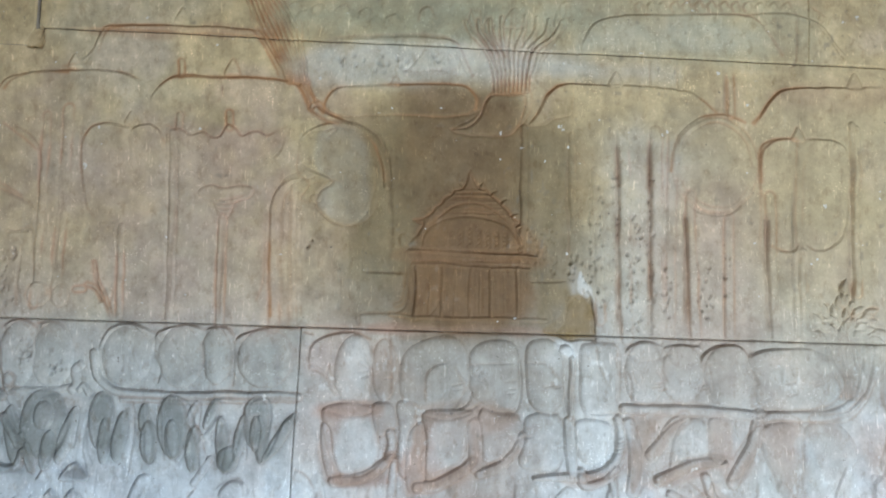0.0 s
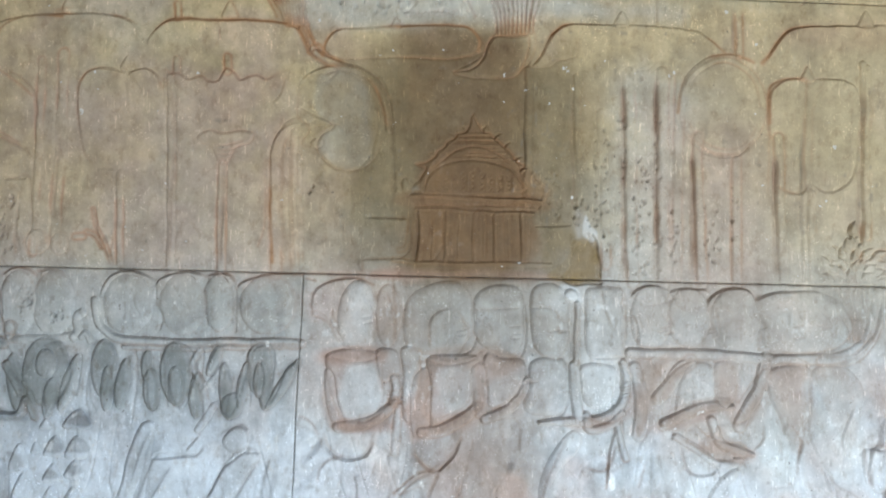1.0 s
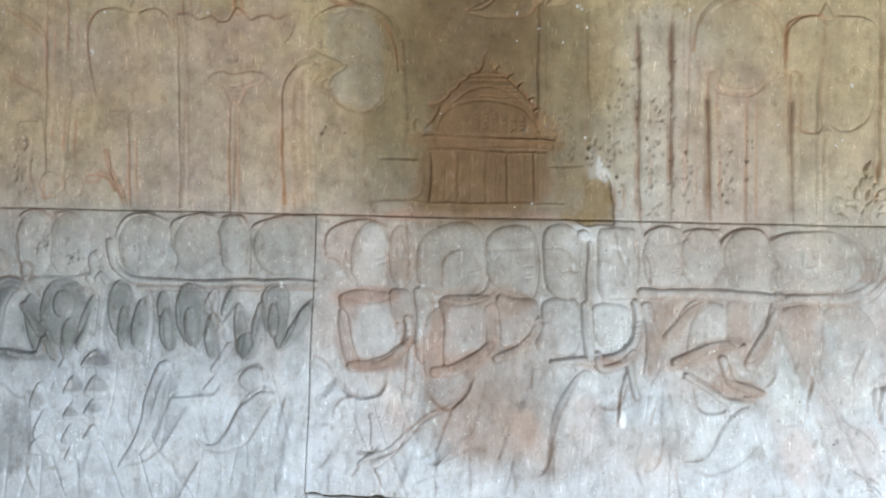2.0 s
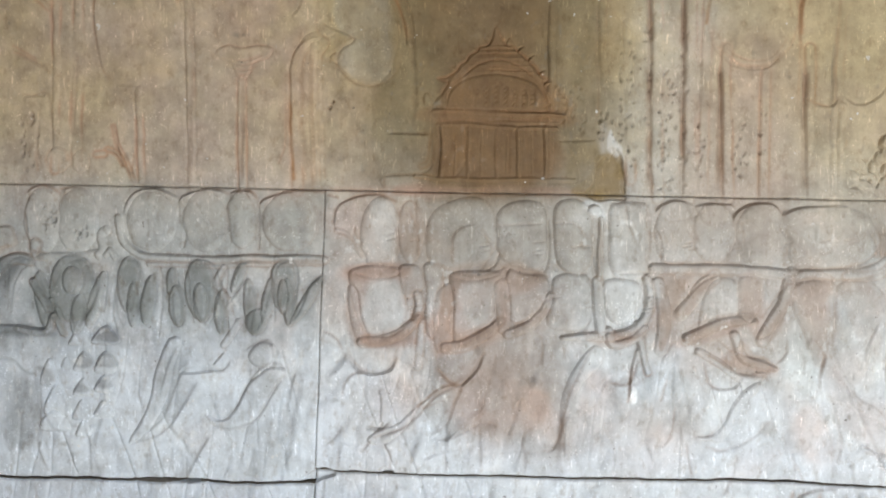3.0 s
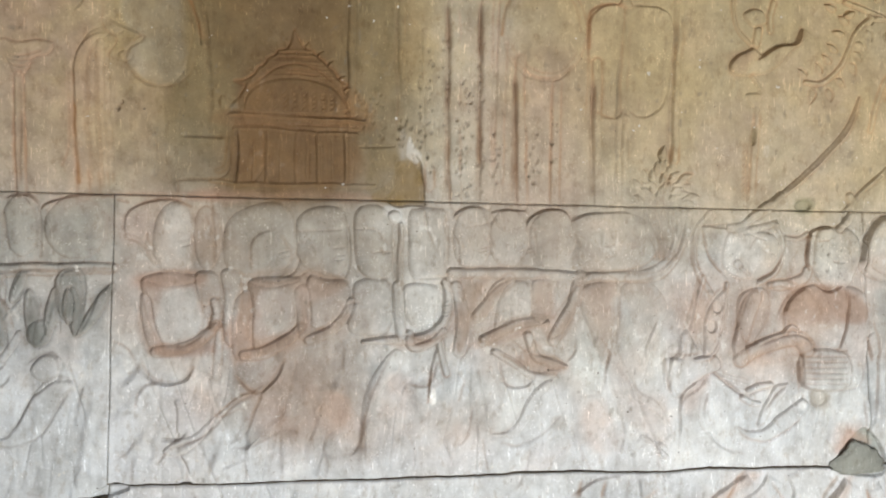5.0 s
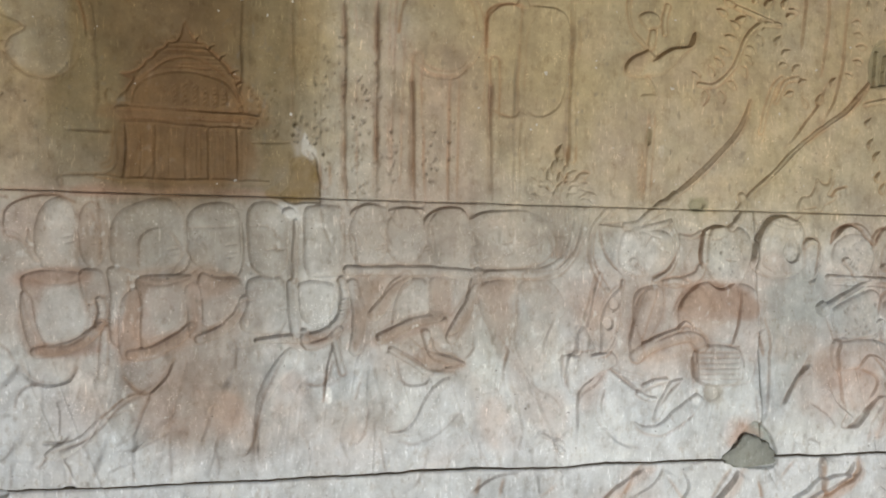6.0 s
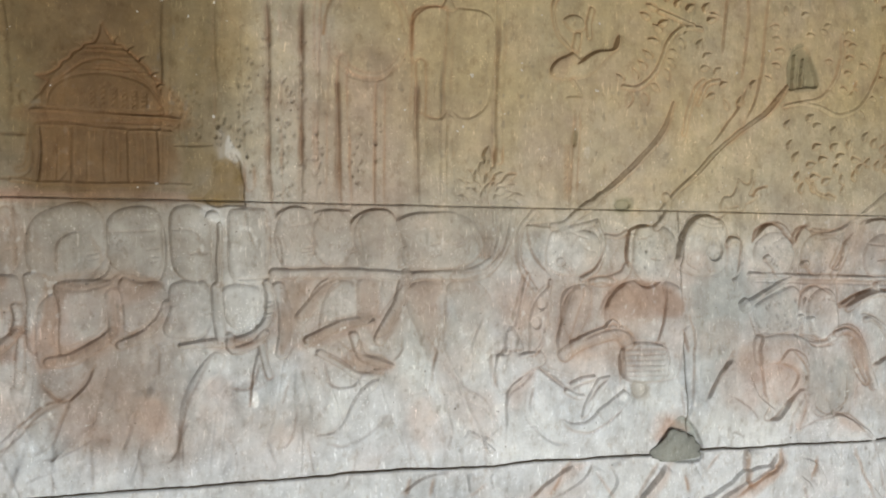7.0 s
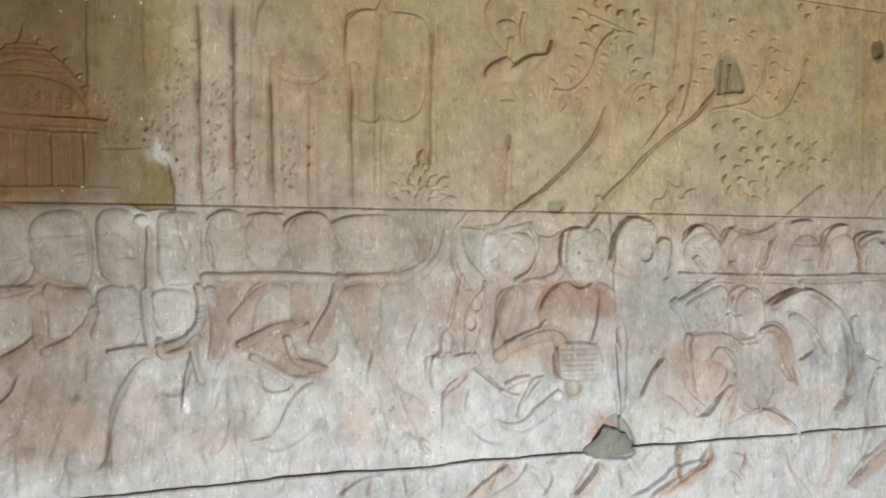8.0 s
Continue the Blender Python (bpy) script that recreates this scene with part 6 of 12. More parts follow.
# attendants round the bearer of the basket
who = number("carved_figure")
pad(who, [(1.446, 1.400), (1.462, 1.427), (1.499, 1.438), (1.547, 1.432), (1.588, 1.417), (1.602, 1.377), (1.585, 1.332), (1.531, 1.311), (1.478, 1.315), (1.446, 1.342)], 0.013, 0.012, 0.006, 0.35)
ridge(who, [(1.412, 1.476), (1.384, 1.444), (1.370, 1.408), (1.370, 1.365), (1.388, 1.313), (1.420, 1.269)], 0.007, 0.008)
groove([(1.389, 1.433), (1.399, 1.386), (1.420, 1.349), (1.443, 1.327)], 0.0035, 0.006)
edge([(1.467, 1.437), (1.428, 1.438), (1.384, 1.440)], 0.03, 0.008)
ridge(who, [(1.462, 1.438), (1.499, 1.444), (1.531, 1.471), (1.572, 1.492), (1.597, 1.519)], 0.011, 0.011, 0.004)
ridge(who, [(1.488, 1.430), (1.531, 1.437), (1.585, 1.452)], 0.009, 0.009, 0.003)
who = number("carved_figure")
ridge(who, [(1.585, 1.447), (1.602, 1.407), (1.605, 1.369), (1.585, 1.327), (1.547, 1.303)], 0.008, 0.01, 0.006)
pad(who, oval(1.483, 1.348, 0.013, 0.012, 0), 0.016, 0.005, 0.003)
ridge(who, [(1.491, 1.341), (1.510, 1.326), (1.517, 1.317)], 0.004, 0.006, 0.01)
groove([(1.507, 1.427), (1.531, 1.418), (1.559, 1.409)], 0.003, 0.004)
groove([(1.531, 1.415), (1.520, 1.400), (1.513, 1.385)], 0.003, 0.003)
groove([(1.547, 1.385), (1.580, 1.373)], 0.003, 0.003)
who = number("carved_figure")
pad(who, [(1.689, 1.399), (1.706, 1.437), (1.749, 1.441), (1.793, 1.437), (1.819, 1.406), (1.821, 1.359), (1.807, 1.313), (1.776, 1.282), (1.724, 1.284), (1.694, 1.322)], 0.014, 0.014, 0.005, 0.35)
edge([(1.740, 1.441), (1.709, 1.437), (1.680, 1.426), (1.672, 1.407)], 0.03, 0.01)
edge([(1.675, 1.422), (1.672, 1.369), (1.677, 1.330)], 0.03, 0.01)
groove([(1.698, 1.402), (1.723, 1.406)], 0.003, 0.004)
groove([(1.741, 1.352), (1.767, 1.352)], 0.003, 0.004)
pits(1.698, 1.802, 1.305, 1.414, 22, 0.003, 0.003)
ridge(who, [(1.589, 1.294), (1.622, 1.294), (1.664, 1.308), (1.676, 1.326)], 0.014, 0.01, 0.003)
ridge(who, [(1.613, 1.417), (1.647, 1.411), (1.672, 1.422)], 0.006, 0.006)
who = number("carved_figure")
ridge(who, [(1.789, 1.472), (1.775, 1.452), (1.758, 1.437)], 0.01, 0.009, 0.004)
ridge(who, [(1.789, 1.519), (1.796, 1.491), (1.784, 1.460)], 0.012, 0.01, 0.003)
groove([(1.772, 1.488), (1.768, 1.457)], 0.004, 0.008)
who = number("carved_figure")
pad(who, [(1.828, 1.398), (1.849, 1.437), (1.885, 1.468), (1.936, 1.464), (1.973, 1.445), (1.989, 1.381), (1.974, 1.325), (1.919, 1.303), (1.864, 1.307), (1.832, 1.343)], 0.011, 0.014, 0.006, 0.35)
edge([(1.955, 1.461), (1.909, 1.470), (1.864, 1.457), (1.837, 1.413), (1.825, 1.359), (1.837, 1.320)], 0.035, 0.01)
ridge(who, [(1.873, 1.457), (1.918, 1.442), (1.955, 1.442)], 0.006, 0.006, 0.006)
pad(who, oval(1.937, 1.374, 0.025, 0.030, 0), -0.004, 0.008, 0)
who = number("carved_figure")
ridge(who, [(1.977, 1.389), (1.996, 1.405), (2.022, 1.397), (2.030, 1.349), (2.011, 1.293)], 0.008, 0.01, 0.004)
pad(who, [(1.974, 1.397), (2.020, 1.405), (2.026, 1.317), (1.983, 1.301)], 0.009, 0.008, 0.002, 0.35)
who = number("carved_figure")
pad(who, oval(2.135, 1.363, 0.068, 0.063, 0), 0.0117, 0.02, 0.007, cut=0.0012)
who = number("carved_figure")
pad(who, oval(2.305, 1.362, 0.080, 0.065, 0), 0.0117, 0.02, 0.007, cut=0.0012)
who = number("carved_figure")
pad(who, oval(2.505, 1.351, 0.063, 0.068, 0), 0.0099, 0.02, 0.007, cut=0.0012)
who = number("carved_figure")
pad(who, oval(2.652, 1.354, 0.069, 0.065, 0), 0.0117, 0.02, 0.007, cut=0.0012)
who = number("carved_figure")
pad(who, oval(2.799, 1.347, 0.086, 0.063, 0), 0.0117, 0.02, 0.007, cut=0.0012)
edge([(2.200, 1.404), (2.168, 1.442), (2.135, 1.451), (2.096, 1.437), (2.068, 1.400)], 0.03, 0.01)
edge([(2.244, 1.442), (2.214, 1.437), (2.192, 1.412), (2.194, 1.379)], 0.03, 0.01)
edge([(2.558, 1.437), (2.514, 1.461), (2.461, 1.459), (2.433, 1.442)], 0.03, 0.009)
edge([(2.688, 1.431), (2.658, 1.447), (2.613, 1.442), (2.580, 1.419), (2.570, 1.376), (2.582, 1.306)], 0.03, 0.01)
edge([(2.831, 1.431), (2.773, 1.424), (2.720, 1.401), (2.707, 1.357), (2.728, 1.304)], 0.03, 0.01)
groove([(2.451, 1.394), (2.504, 1.387), (2.559, 1.390)], 0.003, 0.004)
groove([(2.483, 1.346), (2.526, 1.345)], 0.003, 0.004)
groove([(2.603, 1.384), (2.608, 1.332)], 0.004, 0.006)
pad(who, oval(2.106, 1.352, 0.014, 0.011, 0), 0.016, 0.004, 0.002)
pad(who, oval(2.238, 1.338, 0.014, 0.011, 0), 0.016, 0.004, 0.002)
groove([(2.125, 1.396), (2.168, 1.412), (2.204, 1.396)], 0.003, 0.004)
groove([(2.284, 1.403), (2.335, 1.412), (2.367, 1.395)], 0.003, 0.004)
who = number("drill_hole")
pad(who, oval(2.799, 1.403, 0.018, 0.014, 0), -0.008, 0.004, 0)
pits(2.096, 2.185, 1.314, 1.396, 14, 0.003, 0.003)
pits(2.264, 2.367, 1.310, 1.395, 12, 0.003, 0.003)
who = number("carved_figure")
ridge(who, [(2.404, 1.445), (2.387, 1.394), (2.357, 1.336), (2.336, 1.303)], 0.012, 0.011, 0.004)
ridge(who, [(2.370, 1.432), (2.350, 1.378), (2.326, 1.328)], 0.007, 0.008, 0.003)
ridge(who, [(2.264, 1.428), (2.335, 1.425), (2.383, 1.442)], 0.007, 0.007, 0.004)
who = number("carved_palanquin_rail")
ridge(who, [(2.059, 1.308), (2.245, 1.299), (2.452, 1.292), (2.828, 1.288), (3.002, 1.284)], 0.009, 0.012, 0.003)
groove([(2.078, 1.288), (2.452, 1.276), (2.829, 1.272)], 0.004, 0.006)
who = number("carved_figure")
ridge(who, [(2.034, 1.220), (2.078, 1.243), (2.136, 1.269), (2.185, 1.294)], 0.01, 0.012, 0.005)
pad(who, [(2.021, 1.228), (2.046, 1.244), (2.059, 1.211), (2.035, 1.200)], 0.013, 0.006, 0.003, 0.35)

# bearer with a basket
who = number("carved_figure")
pad(who, [(1.613, 1.226), (1.647, 1.270), (1.689, 1.292), (1.724, 1.279), (1.767, 1.290), (1.820, 1.281), (1.847, 1.242), (1.851, 1.147), (1.838, 1.069), (1.812, 1.027), (1.673, 1.036), (1.664, 1.125), (1.622, 1.165)], 0.01, 0.014, 0.006, 0.35)
edge([(1.613, 1.221), (1.630, 1.256), (1.672, 1.288)], 0.04, 0.008)
groove([(1.698, 1.292), (1.732, 1.276), (1.772, 1.290)], 0.0035, 0.008)
groove([(1.790, 1.282), (1.785, 1.212), (1.762, 1.128)], 0.003, 0.005)
groove([(1.693, 1.127), (1.785, 1.125)], 0.003, 0.006)
edge([(1.865, 1.099), (1.851, 1.132), (1.838, 1.156)], 0.03, 0.006)
who = number("carved_basket")
pad(who, [(1.669, 1.125), (1.785, 1.119), (1.787, 1.029), (1.669, 1.033)], 0.014, 0.008, 0.002, 0.35)
groove([(1.673, 1.112), (1.783, 1.110)], 0.0022, 0.0025)
groove([(1.673, 1.099), (1.783, 1.096)], 0.0022, 0.0025)
groove([(1.673, 1.085), (1.783, 1.082)], 0.0022, 0.0025)
groove([(1.673, 1.071), (1.783, 1.068)], 0.0022, 0.0025)
groove([(1.673, 1.057), (1.783, 1.054)], 0.0022, 0.0025)
groove([(1.673, 1.044), (1.783, 1.040)], 0.0022, 0.0025)
groove([(1.664, 1.122), (1.666, 1.033)], 0.003, 0.006)
who = number("carved_figure")
ridge(who, [(1.494, 1.111), (1.531, 1.132), (1.589, 1.150), (1.647, 1.159), (1.676, 1.132)], 0.02, 0.011, 0.006)
ridge(who, [(1.531, 1.266), (1.507, 1.207), (1.491, 1.148), (1.497, 1.106)], 0.018, 0.009, 0.005)
pad(who, [(1.491, 1.267), (1.523, 1.288), (1.564, 1.283), (1.572, 1.227), (1.531, 1.154), (1.499, 1.163), (1.483, 1.208)], 0.009, 0.012, 0.004, 0.35)
ridge(who, [(1.614, 1.173), (1.630, 1.190), (1.647, 1.179)], 0.006, 0.006, 0.01)
ridge(who, [(1.572, 1.295), (1.605, 1.298), (1.638, 1.286)], 0.009, 0.007, 0.003)
who = number("carved_figure")
pad(who, [(1.396, 1.153), (1.399, 1.211), (1.420, 1.254), (1.456, 1.283), (1.443, 1.209), (1.440, 1.151), (1.419, 1.115), (1.399, 1.109)], 0.008, 0.01, 0.004, 0.35)
ridge(who, [(1.456, 1.297), (1.448, 1.224), (1.435, 1.151), (1.412, 1.120), (1.373, 1.110)], 0.006, 0.006, 0.004)
ridge(who, [(1.396, 1.313), (1.378, 1.241), (1.365, 1.183)], 0.006, 0.006, 0.002)
pad(who, oval(1.432, 1.239, 0.013, 0.014, 0), -0.004, 0.006, 0)
pad(who, oval(1.416, 1.193, 0.013, 0.016, 0), -0.004, 0.006, 0)
pad(who, [(1.334, 1.170), (1.357, 1.186), (1.365, 1.154), (1.365, 1.118), (1.427, 1.122), (1.443, 1.092), (1.419, 1.075), (1.396, 1.065), (1.349, 1.024), (1.316, 1.019), (1.307, 1.085), (1.312, 1.113), (1.342, 1.119)], 0.01, 0.008, 0.003, 0.35)
edge([(1.365, 1.186), (1.337, 1.167), (1.331, 1.120), (1.310, 1.111), (1.304, 1.063), (1.313, 1.027)], 0.03, 0.008)
groove([(1.427, 1.078), (1.462, 1.049), (1.499, 1.014)], 0.0045, 0.008)
ridge(who, [(1.499, 1.011), (1.523, 0.997), (1.548, 0.993)], 0.008, 0.008, 0.003)
ridge(who, [(1.515, 1.028), (1.548, 1.038), (1.580, 1.042)], 0.009, 0.008, 0.004)
groove([(1.451, 1.076), (1.515, 1.055)], 0.002, 0.002)
groove([(1.451, 1.066), (1.515, 1.046)], 0.002, 0.002)
groove([(1.451, 1.056), (1.515, 1.037)], 0.002, 0.002)
groove([(1.451, 1.045), (1.515, 1.028)], 0.002, 0.002)
who = number("carved_sash")
pad(who, [(1.614, 1.044), (1.630, 1.039), (1.597, 0.992), (1.564, 0.942), (1.543, 0.939), (1.564, 0.994), (1.589, 1.035)], 0.007, 0.006, 0.003, 0.35)
pad(who, [(1.664, 1.003), (1.690, 0.983), (1.664, 0.957), (1.622, 0.922), (1.572, 0.897), (1.523, 0.901), (1.499, 0.924), (1.497, 0.934), (1.523, 0.925), (1.564, 0.927), (1.605, 0.961)], 0.009, 0.007, 0.004, 0.35)
edge([(1.334, 0.916), (1.331, 0.982), (1.349, 1.031), (1.396, 1.065)], 0.05, 0.009)
edge([(1.443, 0.896), (1.411, 0.939), (1.399, 0.984), (1.408, 1.020)], 0.04, 0.006)
edge([(1.491, 0.865), (1.443, 0.892), (1.415, 0.931)], 0.04, 0.006)
who = number("drill_hole")
pad(who, oval(1.716, 1.002, 0.022, 0.019, 0), -0.006, 0.005, 0)
groove([(1.380, 0.956), (1.427, 0.955)], 0.0022, 0.0022)
groove([(1.380, 0.946), (1.427, 0.945)], 0.0022, 0.0022)
groove([(1.380, 0.936), (1.427, 0.935)], 0.0022, 0.0022)
groove([(1.380, 0.925), (1.427, 0.924)], 0.0022, 0.0022)
groove([(1.380, 0.915), (1.427, 0.914)], 0.0022, 0.0022)
groove([(1.380, 0.905), (1.427, 0.904)], 0.0022, 0.0022)
groove([(1.380, 0.895), (1.427, 0.893)], 0.0022, 0.0022)
groove([(1.380, 0.884), (1.427, 0.883)], 0.0022, 0.0022)
groove([(1.380, 0.874), (1.427, 0.873)], 0.0022, 0.0022)
groove([(1.380, 0.864), (1.427, 0.862)], 0.0022, 0.0022)
edge([(1.311, 0.867), (1.266, 0.908), (1.232, 0.932)], 0.04, 0.009)
groove([(1.266, 0.915), (1.303, 0.897), (1.311, 0.824)], 0.006, 0.006)
edge([(1.200, 1.091), (1.214, 1.019), (1.281, 0.971), (1.319, 0.881)], 0.05, 0.005)
edge([(1.282, 1.215), (1.244, 1.131), (1.266, 1.087)], 0.05, 0.006)

# broken corner filled with mortar
who = number("repair_patch")
pad(who, [(1.816, 0.911), (1.848, 0.924), (1.888, 0.889), (1.912, 0.835), (1.906, 0.799), (1.795, 0.803), (1.759, 0.825), (1.773, 0.863)], -0.012, 0.004, 0, 0.3)

# reclining bearer and curled sash at the far end
who = number("carved_figure")
pad(who, [(2.245, 1.196), (2.255, 1.238), (2.296, 1.265), (2.337, 1.252), (2.352, 1.201), (2.348, 1.142), (2.307, 1.119), (2.262, 1.138)], 0.014, 0.012, 0.006, 0.35)
ridge(who, [(2.241, 1.238), (2.225, 1.197), (2.230, 1.139)], 0.006, 0.007, 0.006)
groove([(2.270, 1.221), (2.306, 1.236), (2.337, 1.227)], 0.003, 0.004)
pad(who, oval(2.256, 1.179, 0.012, 0.011, 0), 0.017, 0.004, 0.002)
who = number("carved_figure")
pad(who, [(2.069, 1.219), (2.126, 1.249), (2.195, 1.272), (2.229, 1.247), (2.226, 1.181), (2.206, 1.145), (2.127, 1.135), (2.079, 1.162)], 0.009, 0.012, 0.004, 0.35)
pits(2.088, 2.206, 1.148, 1.234, 18, 0.004, 0.004)
pad(who, oval(2.221, 1.184, 0.017, 0.011, 0), 0.012, 0.004, 0.003)
who = number("carved_figure")
pad(who, [(2.079, 1.137), (2.206, 1.135), (2.266, 1.116), (2.348, 1.134), (2.411, 1.131), (2.454, 1.086), (2.465, 1.017), (2.481, 0.965), (2.433, 0.985), (2.392, 0.936), (2.309, 0.883), (2.248, 0.921), (2.247, 1.013), (2.167, 1.051), (2.079, 1.056)], 0.009, 0.016, 0.006, 0.35)
ridge(who, [(2.348, 1.142), (2.394, 1.144), (2.432, 1.105), (2.454, 1.035), (2.476, 0.979)], 0.014, 0.012, 0.006)
groove([(2.256, 1.121), (2.307, 1.107), (2.352, 1.125)], 0.003, 0.004)
who = number("carved_sash")
ridge(who, [(2.385, 1.209), (2.442, 1.241), (2.517, 1.247), (2.594, 1.211), (2.655, 1.147), (2.679, 1.058), (2.675, 0.952), (2.631, 0.876)], 0.011, 0.01, 0.003)
ridge(who, [(2.449, 1.169), (2.479, 1.171), (2.529, 1.135), (2.562, 1.099), (2.589, 1.062)], 0.008, 0.01, 0.006)
edge([(2.540, 1.065), (2.508, 1.049), (2.480, 1.034)], 0.03, 0.008)
edge([(2.538, 1.252), (2.484, 1.253), (2.431, 1.241), (2.358, 1.209)], 0.03, 0.009)
ridge(who, [(2.490, 1.274), (2.495, 1.248)], 0.008, 0.008, 0.003)
edge([(2.620, 0.850), (2.653, 0.918), (2.686, 1.022)], 0.05, 0.006)
groove([(2.351, 1.277), (2.352, 1.210)], 0.003, 0.005)
groove([(2.708, 1.269), (2.709, 1.172)], 0.003, 0.006)
who = number("carved_tassel")
pad(who, [(2.684, 1.160), (2.718, 1.162), (2.724, 1.091), (2.701, 1.083), (2.685, 1.111)], 0.009, 0.006, 0.003, 0.35)
edge([(2.247, 0.977), (2.217, 0.974), (2.178, 0.935), (2.148, 0.904), (2.119, 0.898)], 0.03, 0.008)
edge([(2.435, 0.830), (2.500, 0.808), (2.467, 0.845), (2.371, 0.900), (2.309, 0.883)], 0.05, 0.009)
edge([(2.059, 1.170), (2.088, 1.137), (2.079, 1.089), (2.099, 1.022), (2.119, 0.906)], 0.04, 0.006)
edge([(2.009, 1.076), (1.957, 1.031), (1.920, 0.962)], 0.03, 0.009)
edge([(2.167, 1.051), (2.217, 1.023), (2.187, 0.967)], 0.03, 0.006)
edge([(2.148, 0.921), (2.099, 0.957), (2.060, 1.025)], 0.03, 0.006)
edge([(2.247, 1.047), (2.226, 1.081), (2.176, 1.092), (2.147, 1.052)], 0.03, 0.005)
edge([(1.865, 1.194), (1.883, 1.099), (1.875, 0.973), (1.862, 0.918)], 0.04, 0.004)
edge([(2.758, 0.749), (2.745, 0.876), (2.779, 0.981)], 0.04, 0.008)
edge([(2.802, 1.016), (2.755, 1.036), (2.738, 1.055)], 0.03, 0.006)
pad(who, oval(2.804, 0.988, 0.019, 0.011, 0), 0.006, 0.004, 0.003)
edge([(2.627, 0.832), (2.631, 0.884), (2.676, 0.934)], 0.03, 0.008)

# legs and skirts on the lowest course
edge([(-0.684, 0.770), (-0.620, 0.797), (-0.568, 0.810)], 0.052, 0.0038, 0.011)
edge([(-0.503, 0.778), (-0.496, 0.811)], 0.052, 0.0038, 0.011)
edge([(-0.283, 0.779), (-0.277, 0.813)], 0.052, 0.0038, 0.011)
edge([(-0.089, 0.781), (-0.076, 0.815)], 0.052, 0.0038, 0.011)
edge([(0.164, 0.781), (0.176, 0.818)], 0.052, 0.0057, 0.011)
edge([(0.889, 0.786), (0.944, 0.826)], 0.052, 0.0076, 0.011)
edge([(0.637, 0.784), (0.623, 0.822)], 0.052, 0.00475, 0.011)
edge([(1.285, 0.790), (1.291, 0.827)], 0.052, 0.00475, 0.011)
edge([(0.390, 0.781), (0.396, 0.820)], 0.052, 0.00475, 0.011)
edge([(0.500, 0.782), (0.513, 0.821)], 0.052, 0.00475, 0.011)
edge([(0.753, 0.785), (0.755, 0.824)], 0.052, 0.0038, 0.011)
edge([(1.103, 0.788), (1.109, 0.825)], 0.052, 0.00475, 0.011)
edge([(1.070, 0.776), (1.127, 0.814), (1.199, 0.824)], 0.05, 0.0078)
edge([(1.411, 0.740), (1.451, 0.772), (1.531, 0.814)], 0.05, 0.013)
edge([(1.949, 0.676), (1.996, 0.706), (2.110, 0.751), (2.159, 0.804)], 0.05, 0.013)
edge([(1.475, 0.733), (1.556, 0.776), (1.581, 0.812)], 0.05, 0.0078)
edge([(1.708, 0.706), (1.760, 0.747), (1.795, 0.798)], 0.05, 0.013)
edge([(1.885, 0.683), (1.977, 0.716), (2.062, 0.764), (2.169, 0.762)], 0.05, 0.013)
edge([(2.053, 0.716), (2.043, 0.782), (2.052, 0.822)], 0.05, 0.0104)
edge([(2.545, 0.608), (2.512, 0.650), (2.458, 0.708), (2.436, 0.779)], 0.05, 0.0104)
edge([(2.578, 0.625), (2.611, 0.710), (2.621, 0.806)], 0.05, 0.0117)
edge([(2.702, 0.647), (2.747, 0.705), (2.770, 0.793)], 0.05, 0.0104)
edge([(2.680, 0.623), (2.702, 0.656), (2.771, 0.703), (2.836, 0.751)], 0.05, 0.013)
edge([(2.291, 0.637), (2.270, 0.693), (2.229, 0.731)], 0.05, 0.0078)
edge([(1.622, 0.716), (1.648, 0.759), (1.631, 0.807)], 0.05, 0.0091)
edge([(1.243, 0.759), (1.236, 0.817)], 0.05, 0.0065)
edge([(1.318, 0.750), (1.296, 0.796), (1.303, 0.817)], 0.05, 0.0065)
edge([(2.342, 0.634), (2.352, 0.718)], 0.05, 0.0052)
edge([(2.229, 0.781), (2.290, 0.758), (2.321, 0.688)], 0.05, 0.0052)
who = number("carved_figure")
pad(who, [(2.805, 0.745), (2.912, 0.790), (2.962, 0.712), (2.915, 0.625), (2.819, 0.617), (2.749, 0.606), (2.691, 0.631), (2.725, 0.654)], 0.008, 0.012, 0.004, 0.35)
groove([(-0.671, 0.770), (-0.666, 0.809)], 0.007, 0.003)
groove([(-0.594, 0.771), (-0.586, 0.810)], 0.007, 0.003)
groove([(-0.412, 0.773), (-0.405, 0.809)], 0.007, 0.003)
groove([(-0.179, 0.775), (-0.175, 0.812)], 0.007, 0.003)
groove([(0.054, 0.778), (0.066, 0.817)], 0.007, 0.003)
groove([(0.287, 0.780), (0.289, 0.819)], 0.007, 0.003)
groove([(0.572, 0.783), (0.578, 0.822)], 0.007, 0.003)
groove([(0.818, 0.785), (0.830, 0.822)], 0.007, 0.003)
groove([(0.999, 0.787), (1.012, 0.824)], 0.007, 0.003)
groove([(1.207, 0.789), (1.214, 0.826)], 0.007, 0.003)

# folds of the skirts along the foot of each stone
folds(-0.72, -0.03, 0.83, 1.12, 16, 5)
folds(0.02, 1.82, 0.86, 1.12, 36, 6)
folds(1.88, 2.85, 0.84, 1.08, 20, 7)
folds(-0.72, 2.85, 0.62, 0.84, 60, 8)
folds(0.05, 1.1, 1.08, 1.28, 10, 10)

